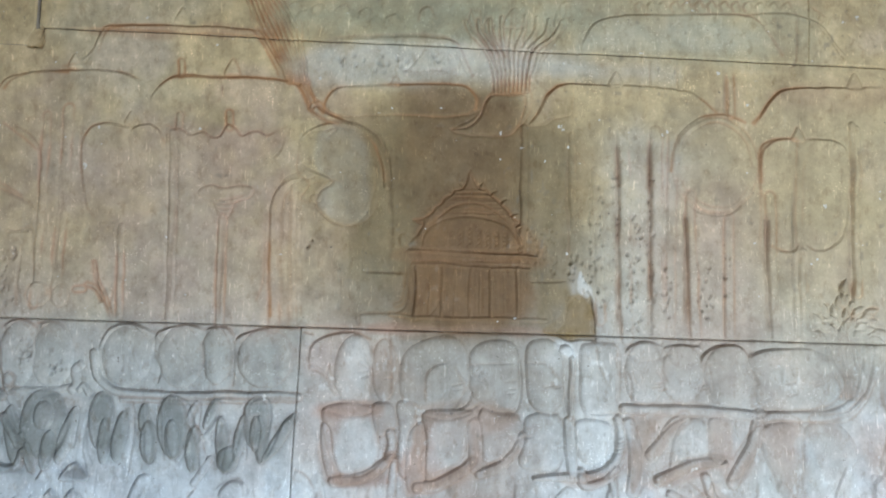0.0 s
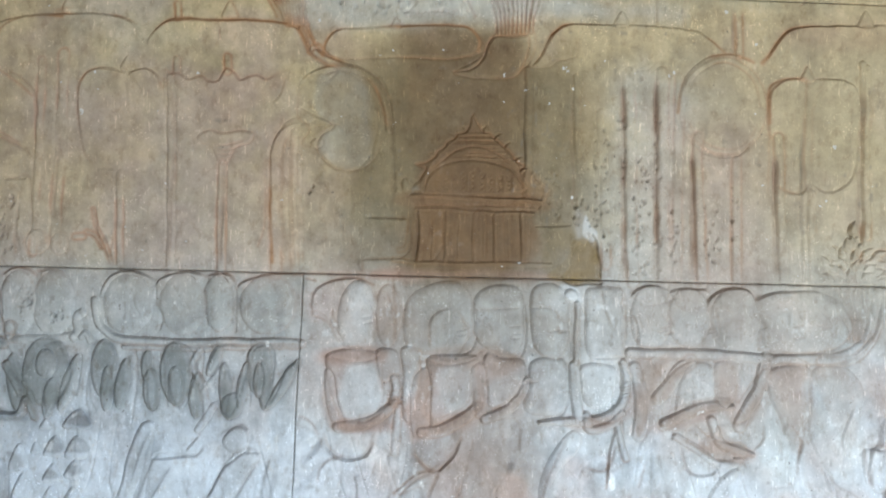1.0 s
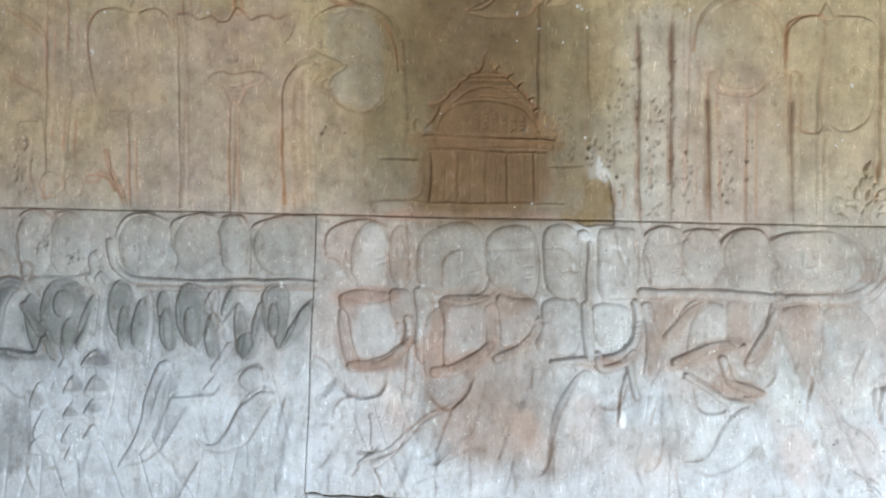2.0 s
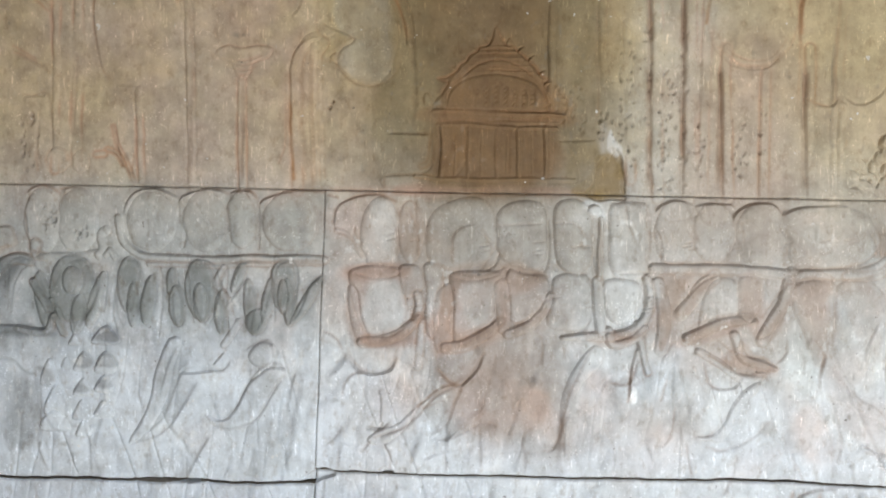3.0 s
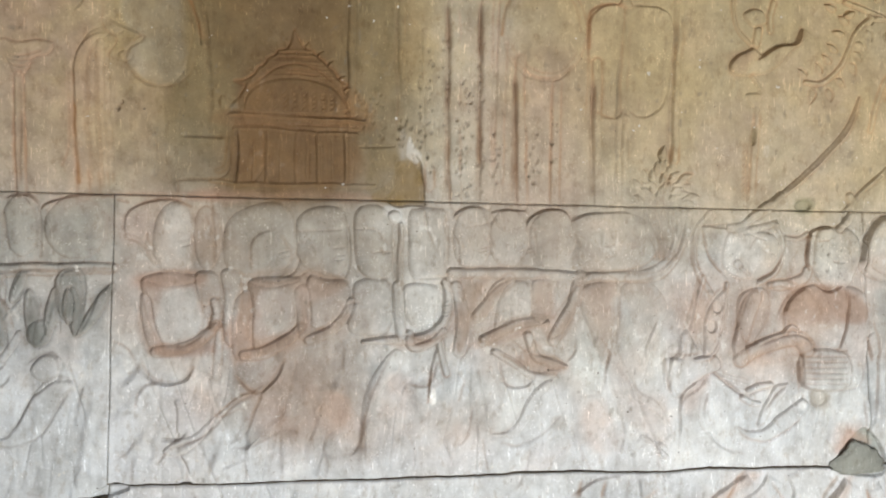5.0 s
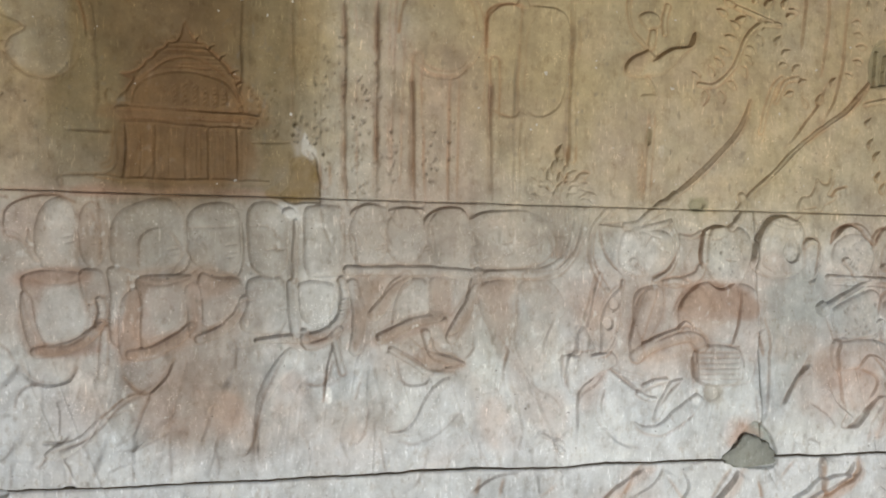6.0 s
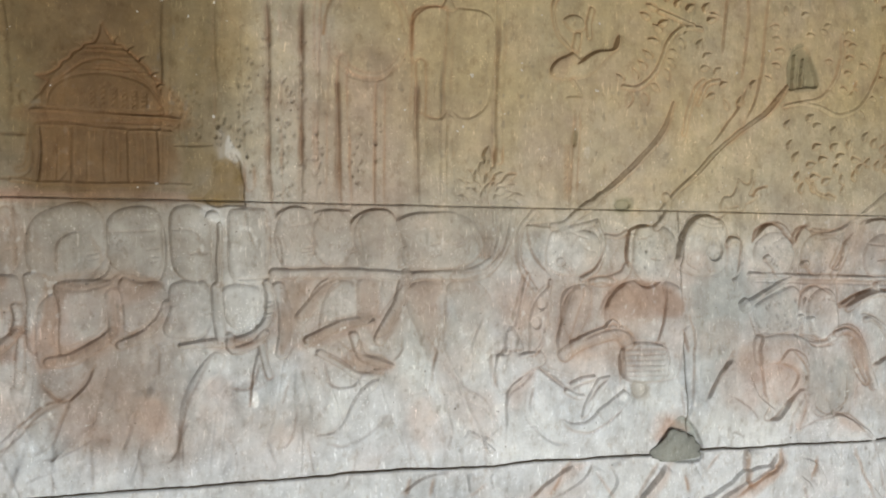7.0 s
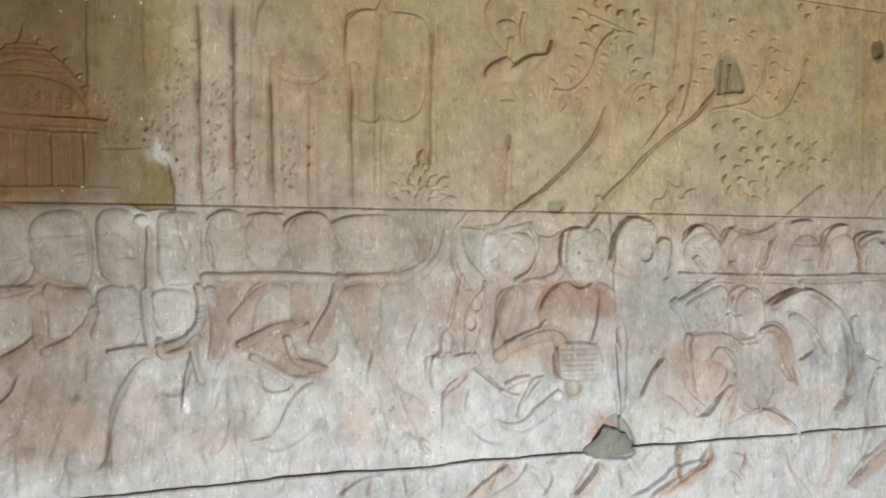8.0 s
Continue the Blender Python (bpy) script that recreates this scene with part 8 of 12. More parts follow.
stain((0.19, 0.11, 0.06), [(0.263, 1.754), (0.303, 1.766), (0.323, 1.802), (0.370, 1.828), (0.396, 1.883), (0.420, 1.832), (0.471, 1.816), (0.502, 1.769), (0.533, 1.684), (0.554, 1.679), (0.538, 1.655), (0.528, 1.532), (0.265, 1.529), (0.265, 1.649), (0.240, 1.675), (0.274, 1.684)], 0.42, 0.007, seed=150)
stain((0.3, 0.17, 0.09), [(0.242, 1.689), (0.554, 1.685), (0.554, 1.644), (0.249, 1.646)], 0.2, 0.008, seed=151)
stain((0.36, 0.2, 0.1), [(0.492, 1.776), (0.526, 1.749), (0.574, 1.696), (0.540, 1.655), (0.506, 1.708)], 0.4, 0.012, seed=152)
# pale, bluish fields at the foot: cool brighter light put into the colour
stain((0.6, 0.63, 0.66), [(-0.725, 1.120), (-0.021, 1.153), (-0.014, 0.831), (-0.723, 0.824)], 0.5, 0.06, seed=153)
stain((0.56, 0.58, 0.62), [(-0.723, 0.809), (0.235, 0.818), (0.235, 0.754), (-0.723, 0.744)], 0.6, 0.04, seed=154)
stain((0.62, 0.62, 0.62), [(0.234, 0.916), (1.358, 0.934), (1.360, 0.765), (0.235, 0.754)], 0.5, 0.05, seed=155)
stain((0.62, 0.62, 0.62), [(1.690, 0.847), (2.835, 0.833), (2.839, 0.542), (1.523, 0.697)], 0.45, 0.05, seed=156)
stain((0.62, 0.57, 0.52), [(1.045, 1.306), (1.164, 1.100), (1.344, 1.206), (1.348, 0.895), (1.063, 0.892)], 0.35, 0.06, seed=157)

# colour of the mortar fills; hollows and drilled holes with their inner shade put into the colour
stain((0.3, 0.31, 0.28), [(1.816, 0.911), (1.848, 0.924), (1.888, 0.889), (1.912, 0.835), (1.906, 0.799), (1.795, 0.803), (1.759, 0.825), (1.773, 0.863)], 0.9, 0.004, seed=36)
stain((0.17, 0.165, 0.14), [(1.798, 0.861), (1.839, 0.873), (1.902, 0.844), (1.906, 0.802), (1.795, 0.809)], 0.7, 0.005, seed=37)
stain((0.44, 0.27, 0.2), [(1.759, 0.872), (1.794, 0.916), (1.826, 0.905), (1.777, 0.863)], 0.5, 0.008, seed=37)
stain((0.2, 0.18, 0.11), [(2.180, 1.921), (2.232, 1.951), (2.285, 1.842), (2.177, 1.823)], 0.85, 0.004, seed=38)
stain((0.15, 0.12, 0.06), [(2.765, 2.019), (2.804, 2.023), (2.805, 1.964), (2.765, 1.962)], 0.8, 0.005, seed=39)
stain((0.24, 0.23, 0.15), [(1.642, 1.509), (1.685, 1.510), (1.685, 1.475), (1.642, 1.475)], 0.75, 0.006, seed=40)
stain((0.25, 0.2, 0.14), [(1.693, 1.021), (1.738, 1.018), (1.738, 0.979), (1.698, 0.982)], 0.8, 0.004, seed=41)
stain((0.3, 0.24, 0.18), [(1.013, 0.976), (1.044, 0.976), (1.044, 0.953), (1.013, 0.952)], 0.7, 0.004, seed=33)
stain((0.85, 0.83, 0.8), [(0.706, 1.046), (0.716, 1.046), (0.717, 1.015), (0.706, 1.015)], 0.95, 0.003, seed=32)
stain((0.13, 0.1, 0.05), [(1.517, 1.688), (1.528, 1.681), (1.523, 1.649), (1.515, 1.648)], 0.7, 0.003, seed=32)
stain((0.19, 0.195, 0.175), oval(-0.589, 1.263, 0.057, 0.075, 0), 0.72, 0.012, seed=9)
stain((0.19, 0.195, 0.175), oval(-0.571, 1.205, 0.018, 0.047, -8), 0.72, 0.012, seed=9)
stain((0.19, 0.195, 0.175), oval(-0.530, 1.238, 0.016, 0.065, -14), 0.72, 0.012, seed=9)
stain((0.19, 0.195, 0.175), oval(-0.453, 1.271, 0.028, 0.065, 4), 0.72, 0.012, seed=9)
stain((0.19, 0.195, 0.175), oval(-0.444, 1.226, 0.016, 0.052, 2), 0.72, 0.012, seed=9)
stain((0.19, 0.195, 0.175), oval(-0.410, 1.239, 0.016, 0.057, -6), 0.72, 0.012, seed=9)
stain((0.19, 0.195, 0.175), oval(-0.357, 1.281, 0.012, 0.032, 0), 0.72, 0.012, seed=9)
stain((0.19, 0.195, 0.175), oval(-0.344, 1.227, 0.017, 0.047, 4), 0.72, 0.012, seed=9)
stain((0.19, 0.195, 0.175), oval(-0.290, 1.266, 0.035, 0.070, 4), 0.72, 0.012, seed=9)
stain((0.19, 0.195, 0.175), oval(-0.241, 1.215, 0.018, 0.049, 0), 0.72, 0.012, seed=9)
stain((0.19, 0.195, 0.175), oval(-0.203, 1.293, 0.014, 0.036, -22), 0.72, 0.012, seed=9)
stain((0.19, 0.195, 0.175), oval(-0.173, 1.222, 0.017, 0.062, 8), 0.72, 0.012, seed=9)
stain((0.19, 0.195, 0.175), oval(-0.160, 1.190, 0.026, 0.028, -20), 0.72, 0.012, seed=9)
stain((0.19, 0.195, 0.175), oval(-0.134, 1.236, 0.014, 0.052, -8), 0.72, 0.012, seed=9)
stain((0.19, 0.195, 0.175), oval(-0.098, 1.275, 0.034, 0.057, 0), 0.72, 0.012, seed=9)
stain((0.19, 0.195, 0.175), oval(-0.085, 1.236, 0.016, 0.054, 3), 0.72, 0.012, seed=9)
stain((0.19, 0.195, 0.175), oval(-0.041, 1.241, 0.013, 0.067, -34), 0.72, 0.012, seed=9)
stain((0.19, 0.195, 0.175), oval(-0.656, 1.237, 0.021, 0.065, 10), 0.72, 0.012, seed=9)
stain((0.19, 0.195, 0.175), oval(-0.612, 1.185, 0.010, 0.036, 20), 0.72, 0.012, seed=9)
stain((0.29, 0.195, 0.145), [(0.089, 1.154), (0.134, 1.162), (0.186, 1.176), (0.218, 1.210), (0.226, 1.194), (0.190, 1.158), (0.115, 1.136)], 0.6, 0.006, seed=160)
stain((0.29, 0.195, 0.145), [(0.276, 1.148), (0.328, 1.156), (0.409, 1.206), (0.414, 1.194), (0.361, 1.154), (0.283, 1.133)], 0.6, 0.006, seed=160)
stain((0.29, 0.195, 0.145), [(0.820, 1.168), (0.878, 1.191), (0.981, 1.221), (0.994, 1.207), (0.897, 1.175), (0.833, 1.142)], 0.6, 0.006, seed=160)
stain((0.29, 0.195, 0.145), [(0.658, 1.173), (0.722, 1.192), (0.758, 1.239), (0.766, 1.219), (0.716, 1.160), (0.661, 1.152)], 0.6, 0.006, seed=160)
stain((0.29, 0.195, 0.145), [(0.920, 1.111), (0.956, 1.124), (1.041, 1.099), (1.032, 1.083), (0.959, 1.083)], 0.6, 0.006, seed=160)
stain((0.29, 0.195, 0.145), [(0.823, 1.226), (0.870, 1.291), (0.902, 1.310), (0.883, 1.272), (0.839, 1.213)], 0.6, 0.006, seed=160)
stain((0.29, 0.195, 0.145), [(1.014, 1.176), (1.065, 1.261), (1.078, 1.320), (1.089, 1.307), (1.065, 1.229), (1.027, 1.161)], 0.6, 0.006, seed=160)
stain((0.29, 0.195, 0.145), [(0.792, 1.304), (0.850, 1.307), (0.831, 1.278), (0.788, 1.148), (0.768, 1.148)], 0.6, 0.006, seed=160)
stain((0.36, 0.235, 0.165), [(1.494, 1.101), (1.531, 1.129), (1.647, 1.156), (1.672, 1.140), (1.589, 1.126), (1.523, 1.099)], 0.5, 0.01, seed=161)
stain((0.36, 0.235, 0.165), [(1.456, 1.824), (1.459, 1.853), (1.507, 1.880), (1.491, 1.818)], 0.5, 0.01, seed=161)
stain((0.36, 0.235, 0.165), [(2.348, 1.142), (2.422, 1.122), (2.459, 1.026), (2.422, 1.037), (2.390, 1.107)], 0.5, 0.01, seed=161)
stain((0.36, 0.235, 0.165), [(1.613, 1.226), (1.664, 1.285), (1.776, 1.282), (1.847, 1.226), (1.793, 1.197), (1.689, 1.231)], 0.5, 0.01, seed=161)
# more of the cool pale light low down, laid on as colour
stain((0.66, 0.69, 0.72), [(-0.725, 1.068), (-0.286, 1.085), (-0.020, 1.010), (-0.014, 0.831), (-0.723, 0.824)], 0.45, 0.05, seed=170)
stain((0.64, 0.64, 0.66), [(-0.001, 1.088), (0.154, 1.077), (0.208, 0.909), (0.157, 0.850), (0.001, 0.861)], 0.5, 0.03, seed=171)
stain((0.66, 0.66, 0.68), [(2.014, 0.898), (2.835, 0.851), (2.839, 0.542), (1.867, 0.656)], 0.4, 0.05, seed=172)
stain((0.66, 0.66, 0.67), [(1.127, 0.899), (1.759, 0.872), (1.760, 0.778), (1.127, 0.814)], 0.45, 0.03, seed=173)
stain((0.42, 0.28, 0.18), [(1.396, 1.299), (1.689, 1.292), (1.673, 1.079), (1.412, 1.093)], 0.25, 0.04, seed=174)
stain((0.5, 0.34, 0.26), [(1.411, 0.737), (1.451, 0.772), (1.531, 0.814), (1.572, 0.809), (1.491, 0.761), (1.459, 0.731)], 0.5, 0.012, seed=180)
stain((0.5, 0.34, 0.26), [(1.949, 0.676), (1.996, 0.706), (2.110, 0.751), (2.173, 0.803), (2.173, 0.753), (2.053, 0.697)], 0.5, 0.012, seed=180)
stain((0.5, 0.34, 0.26), [(1.708, 0.703), (1.760, 0.747), (1.798, 0.798), (1.821, 0.796), (1.777, 0.730), (1.742, 0.699)], 0.5, 0.012, seed=180)
stain((0.5, 0.34, 0.26), [(2.680, 0.618), (2.707, 0.656), (2.782, 0.707), (2.836, 0.751), (2.836, 0.724), (2.748, 0.642)], 0.5, 0.012, seed=180)
stain((0.5, 0.34, 0.26), [(2.578, 0.622), (2.611, 0.710), (2.621, 0.806), (2.655, 0.794), (2.633, 0.690)], 0.5, 0.012, seed=180)
stain((0.66, 0.67, 0.68), [(0.931, 1.085), (1.048, 1.034), (1.011, 0.917), (0.881, 0.903), (0.867, 1.019)], 0.4, 0.03, seed=181)
stain((0.62, 0.65, 0.62), [(1.059, 1.203), (1.162, 1.204), (1.139, 1.022), (1.061, 1.034)], 0.4, 0.03, seed=182)


# cut lines of the parasols, the scroll and the ribbon
edge([(-0.519, 2.142), (-0.505, 2.196), (-0.478, 2.217), (-0.362, 2.222), (-0.168, 2.218), (-0.113, 2.205), (-0.083, 2.151)], 0.035, 0.0042)
incise([(-0.616, 2.214), (-0.485, 2.211), (-0.306, 2.206), (-0.154, 2.201), (-0.029, 2.190)], 0.003, 0.004, OCHRE, 0.6)
edge([(-0.587, 2.098), (-0.669, 2.100), (-0.716, 2.088), (-0.741, 2.059)], 0.03, 0.0035)
edge([(-0.389, 2.035), (-0.400, 2.067), (-0.422, 2.090), (-0.457, 2.101), (-0.546, 2.104)], 0.03, 0.0042)
edge([(-0.003, 2.040), (-0.014, 2.075), (-0.039, 2.087), (-0.094, 2.095), (-0.204, 2.096), (-0.300, 2.098), (-0.347, 2.089), (-0.373, 2.060), (-0.389, 2.035)], 0.03, 0.0042)
incise([(-0.214, 2.078), (-0.211, 2.050)], 0.0022, 0.006, CUT_BROWN, 0.7)
edge([(-0.021, 1.926), (-0.016, 1.952), (0.004, 1.973), (0.036, 1.988), (0.077, 1.992), (0.118, 1.984), (0.150, 1.960), (0.168, 1.930), (0.182, 1.891), (0.192, 1.850)], 0.03, 0.0056)
incise([(-0.018, 2.082), (-0.003, 2.047), (0.002, 2.024), (0.035, 2.002), (0.082, 1.997), (0.131, 1.985), (0.165, 1.963), (0.187, 1.930), (0.199, 1.885)], 0.003, 0.006, CUT_BROWN, 0.55)
incise([(0.002, 2.024), (0.025, 2.033), (0.060, 2.007)], 0.003, 0.005, CUT_BROWN, 0.5)
incise([(0.087, 1.845), (0.060, 1.850), (0.037, 1.822), (0.027, 1.792), (0.044, 1.765), (0.072, 1.744), (0.123, 1.743), (0.157, 1.765), (0.179, 1.809)], 0.0028, 0.005, OCHRE, 0.4)
incise([(-0.023, 1.922), (-0.025, 1.880), (-0.016, 1.860), (0.009, 1.838), (-0.011, 1.802), (0.011, 1.792)], 0.003, 0.005, OCHRE, 0.6)
incise([(0.034, 1.963), (0.058, 1.980), (0.069, 1.975), (0.045, 1.949)], 0.004, 0.004, CUT_BROWN, 0.5)
edge([(-0.071, 1.522), (-0.080, 1.709), (-0.081, 1.790), (-0.069, 1.824), (-0.040, 1.848), (-0.002, 1.857)], 0.03, 0.0042)
incise([(-0.046, 1.522), (-0.053, 1.709), (-0.051, 1.791), (-0.035, 1.825)], 0.003, 0.005, OCHRE, 0.5)
incise([(-0.023, 1.510), (-0.031, 1.696), (-0.031, 1.818)], 0.003, 0.004, OCHRE, 0.4)
edge([(0.032, 2.016), (0.038, 2.052), (0.060, 2.075), (0.098, 2.085), (0.207, 2.090), (0.344, 2.092), (0.383, 2.084), (0.402, 2.056), (0.400, 2.027)], 0.035, 0.0049)
incise([(0.073, 2.008), (0.209, 2.014), (0.332, 2.011), (0.384, 2.021), (0.403, 2.042)], 0.0028, 0.003, OCHRE, 0.4)
who = number("carved_leaf")
pad(who, [(0.346, 1.981), (0.384, 1.985), (0.411, 2.014), (0.422, 2.050), (0.438, 2.067), (0.488, 2.065), (0.523, 2.063), (0.516, 2.017), (0.489, 1.974), (0.428, 1.965), (0.377, 1.968)], 0.006, 0.008, 0.002, 0.4)
incise([(0.346, 1.981), (0.387, 1.986), (0.414, 2.017), (0.424, 2.053), (0.447, 2.070)], 0.003, 0.006, CUT_BROWN, 0.6)
incise([(0.346, 1.981), (0.377, 1.968), (0.428, 1.965), (0.489, 1.974)], 0.0026, 0.004, CUT_BROWN, 0.4)
edge([(0.537, 1.996), (0.557, 2.032), (0.571, 2.067), (0.598, 2.089), (0.632, 2.097), (0.701, 2.098), (0.783, 2.097)], 0.035, 0.0049)
incise([(0.531, 1.996), (0.557, 1.994), (0.585, 2.009), (0.619, 2.012)], 0.003, 0.005, CUT_BROWN, 0.5)
incise([(0.025, 2.194), (0.094, 2.210), (0.190, 2.217), (0.314, 2.214), (0.345, 2.197), (0.363, 2.178)], 0.003, 0.005, CUT_BROWN, 0.5)
incise([(0.354, 2.175), (0.365, 2.147), (0.379, 2.122)], 0.0028, 0.004, CUT_BROWN, 0.4)
incise([(0.206, 2.141), (0.234, 2.127), (0.263, 2.159), (0.282, 2.177), (0.302, 2.160), (0.322, 2.172), (0.340, 2.167)], 0.003, 0.005, CUT_BROWN, 0.4)
incise([(0.228, 2.127), (0.261, 2.122), (0.302, 2.126), (0.333, 2.122)], 0.003, 0.004, CUT_BROWN, 0.4)
incise([(0.389, 2.284), (0.385, 2.248), (0.423, 2.188), (0.465, 2.093)], 0.0024, 0.005, CUT_BROWN, 0.4)
incise([(0.407, 2.262), (0.404, 2.227), (0.439, 2.174), (0.477, 2.086)], 0.0024, 0.005, CUT_BROWN, 0.4)
incise([(0.427, 2.263), (0.423, 2.227), (0.455, 2.172), (0.488, 2.082)], 0.0024, 0.005, CUT_BROWN, 0.4)
incise([(0.446, 2.249), (0.443, 2.213), (0.471, 2.164), (0.501, 2.080)], 0.0024, 0.005, CUT_BROWN, 0.4)
incise([(0.514, 2.243), (0.519, 2.208), (0.514, 2.161), (0.513, 2.080)], 0.0024, 0.005, CUT_BROWN, 0.4)
incise([(0.542, 2.251), (0.546, 2.215), (0.533, 2.167), (0.522, 2.083)], 0.0024, 0.005, CUT_BROWN, 0.4)
incise([(0.565, 2.259), (0.569, 2.223), (0.551, 2.176), (0.533, 2.094)], 0.0024, 0.005, CUT_BROWN, 0.4)
incise([(0.587, 2.267), (0.591, 2.231), (0.568, 2.187), (0.544, 2.109)], 0.0024, 0.005, CUT_BROWN, 0.4)
incise([(0.618, 2.282), (0.622, 2.246), (0.588, 2.202), (0.552, 2.123)], 0.0024, 0.005, CUT_BROWN, 0.4)
incise([(-0.157, 2.271), (-0.147, 2.238), (-0.115, 2.191), (-0.085, 2.140), (-0.069, 2.095)], 0.0022, 0.006, OCHRE, 0.55)
incise([(-0.142, 2.269), (-0.132, 2.237), (-0.104, 2.191), (-0.077, 2.140), (-0.063, 2.095)], 0.0022, 0.006, OCHRE, 0.55)
incise([(-0.127, 2.266), (-0.117, 2.236), (-0.093, 2.191), (-0.069, 2.140), (-0.056, 2.095)], 0.0022, 0.006, OCHRE, 0.55)
incise([(-0.111, 2.264), (-0.102, 2.235), (-0.082, 2.191), (-0.060, 2.141), (-0.049, 2.096)], 0.0022, 0.006, OCHRE, 0.55)
incise([(-0.096, 2.261), (-0.086, 2.234), (-0.071, 2.192), (-0.052, 2.141), (-0.042, 2.096)], 0.0022, 0.006, OCHRE, 0.55)
incise([(-0.081, 2.259), (-0.071, 2.233), (-0.060, 2.192), (-0.044, 2.141), (-0.035, 2.096)], 0.0022, 0.006, OCHRE, 0.55)
incise([(-0.065, 2.256), (-0.056, 2.232), (-0.049, 2.192), (-0.036, 2.141), (-0.028, 2.096)], 0.0022, 0.006, OCHRE, 0.55)
incise([(-0.050, 2.254), (-0.041, 2.231), (-0.038, 2.192), (-0.028, 2.141), (-0.022, 2.096)], 0.0022, 0.006, OCHRE, 0.55)
incise([(-0.035, 2.251), (-0.026, 2.230), (-0.027, 2.193), (-0.019, 2.142), (-0.015, 2.096)], 0.0022, 0.006, OCHRE, 0.55)
incise([(0.824, 2.155), (0.824, 2.098)], 0.003, 0.006, CUT_BROWN, 0.5)
incise([(0.891, 2.162), (0.895, 2.095)], 0.0035, 0.007, CUT_BROWN, 0.5)
incise([(1.009, 2.159), (1.009, 2.035)], 0.0035, 0.007, CUT_BROWN, 0.5)
edge([(1.076, 2.014), (1.097, 2.037), (1.118, 2.068), (1.142, 2.091), (1.174, 2.099), (1.277, 2.104), (1.398, 2.107)], 0.035, 0.0063)
edge([(0.874, 1.893), (0.880, 1.941), (0.898, 1.983), (0.933, 2.016), (0.971, 2.028), (1.015, 2.029), (1.056, 2.013)], 0.035, 0.0056)
incise([(0.877, 1.893), (0.887, 1.845), (0.906, 1.817), (0.936, 1.795), (0.981, 1.785), (1.024, 1.795), (1.052, 1.828)], 0.0026, 0.004, CUT_BROWN, 0.35)
edge([(1.096, 1.870), (1.095, 1.946), (1.109, 1.967), (1.143, 1.976), (1.171, 1.974)], 0.03, 0.0049)
incise([(1.175, 1.899), (1.173, 1.735), (1.184, 1.715), (1.150, 1.705), (1.116, 1.712)], 0.0026, 0.004, CUT_BROWN, 0.4)
incise([(1.191, 1.725), (1.210, 1.709), (1.244, 1.707), (1.272, 1.737), (1.280, 1.792), (1.281, 1.902), (1.272, 1.954)], 0.0026, 0.004, CUT_BROWN, 0.4)
incise([(1.198, 1.975), (1.232, 1.981), (1.259, 1.976)], 0.0026, 0.005, CUT_BROWN, 0.5)
edge([(1.234, 2.267), (1.261, 2.232), (1.287, 2.196), (1.307, 2.175)], 0.03, 0.0042)
incise([(1.189, 2.295), (1.188, 2.208), (1.184, 2.166), (1.169, 2.154)], 0.0022, 0.006, CUT_BROWN, 0.5)
# grooves beside the shafts, their shade also laid in as brown
incise([(0.744, 1.973), (0.745, 1.726), (0.743, 1.499)], 0.0062, 0.016, CUT_BROWN, 0.95)
incise([(0.823, 1.975), (0.823, 1.728), (0.819, 1.501)], 0.0062, 0.016, CUT_BROWN, 0.95)
incise([(0.909, 1.784), (0.910, 1.730), (0.906, 1.503)], 0.0062, 0.016, CUT_BROWN, 0.95)
incise([(1.105, 1.788), (1.105, 1.734), (1.098, 1.507)], 0.0062, 0.016, CUT_BROWN, 0.95)
incise([(1.171, 1.844), (1.165, 1.722), (1.162, 1.627), (1.163, 1.495)], 0.0032, 0.013, CUT_DARK, 0.6)
incise([(1.308, 1.992), (1.305, 1.792), (1.297, 1.657), (1.303, 1.590)], 0.0055, 0.012, CUT_BROWN, 0.8)
incise([(-0.332, 1.949), (-0.311, 1.826), (-0.314, 1.704), (-0.315, 1.596), (-0.313, 1.517)], 0.005, 0.008, CUT_BROWN, 0.6)
incise([(-0.193, 1.753), (-0.191, 1.666), (-0.193, 1.572), (-0.193, 1.519)], 0.005, 0.008, CUT_BROWN, 0.6)
incise([(-0.587, 1.861), (-0.583, 1.752), (-0.585, 1.671), (-0.584, 1.604)], 0.004, 0.005, CUT_BROWN, 0.4)
incise([(-0.544, 1.980), (-0.544, 1.917), (-0.537, 1.835), (-0.523, 1.767)], 0.0028, 0.004, CUT_BROWN, 0.4)
edge([(-0.535, 1.945), (-0.520, 1.966), (-0.490, 1.974), (-0.448, 1.966), (-0.430, 1.961)], 0.03, 0.0042)
edge([(-0.349, 1.887), (-0.350, 1.949), (-0.374, 1.974), (-0.408, 1.973), (-0.430, 1.961)], 0.02, 0.0035)
incise([(-0.714, 1.722), (-0.686, 1.716), (-0.651, 1.721), (-0.641, 1.670), (-0.640, 1.589)], 0.003, 0.006, CUT_BROWN, 0.5)
incise([(-0.727, 1.803), (-0.679, 1.788), (-0.646, 1.761), (-0.641, 1.737)], 0.003, 0.004, CUT_BROWN, 0.4)
incise([(-0.727, 1.975), (-0.678, 1.949), (-0.648, 1.912), (-0.637, 1.860)], 0.003, 0.005, CUT_BROWN, 0.4)
incise([(-0.672, 1.649), (-0.672, 1.589), (-0.659, 1.543)], 0.0035, 0.005, CUT_BROWN, 0.4)
edge([(-0.643, 1.583), (-0.637, 1.592), (-0.617, 1.593), (-0.602, 1.580), (-0.599, 1.564)], 0.02, 0.0049)
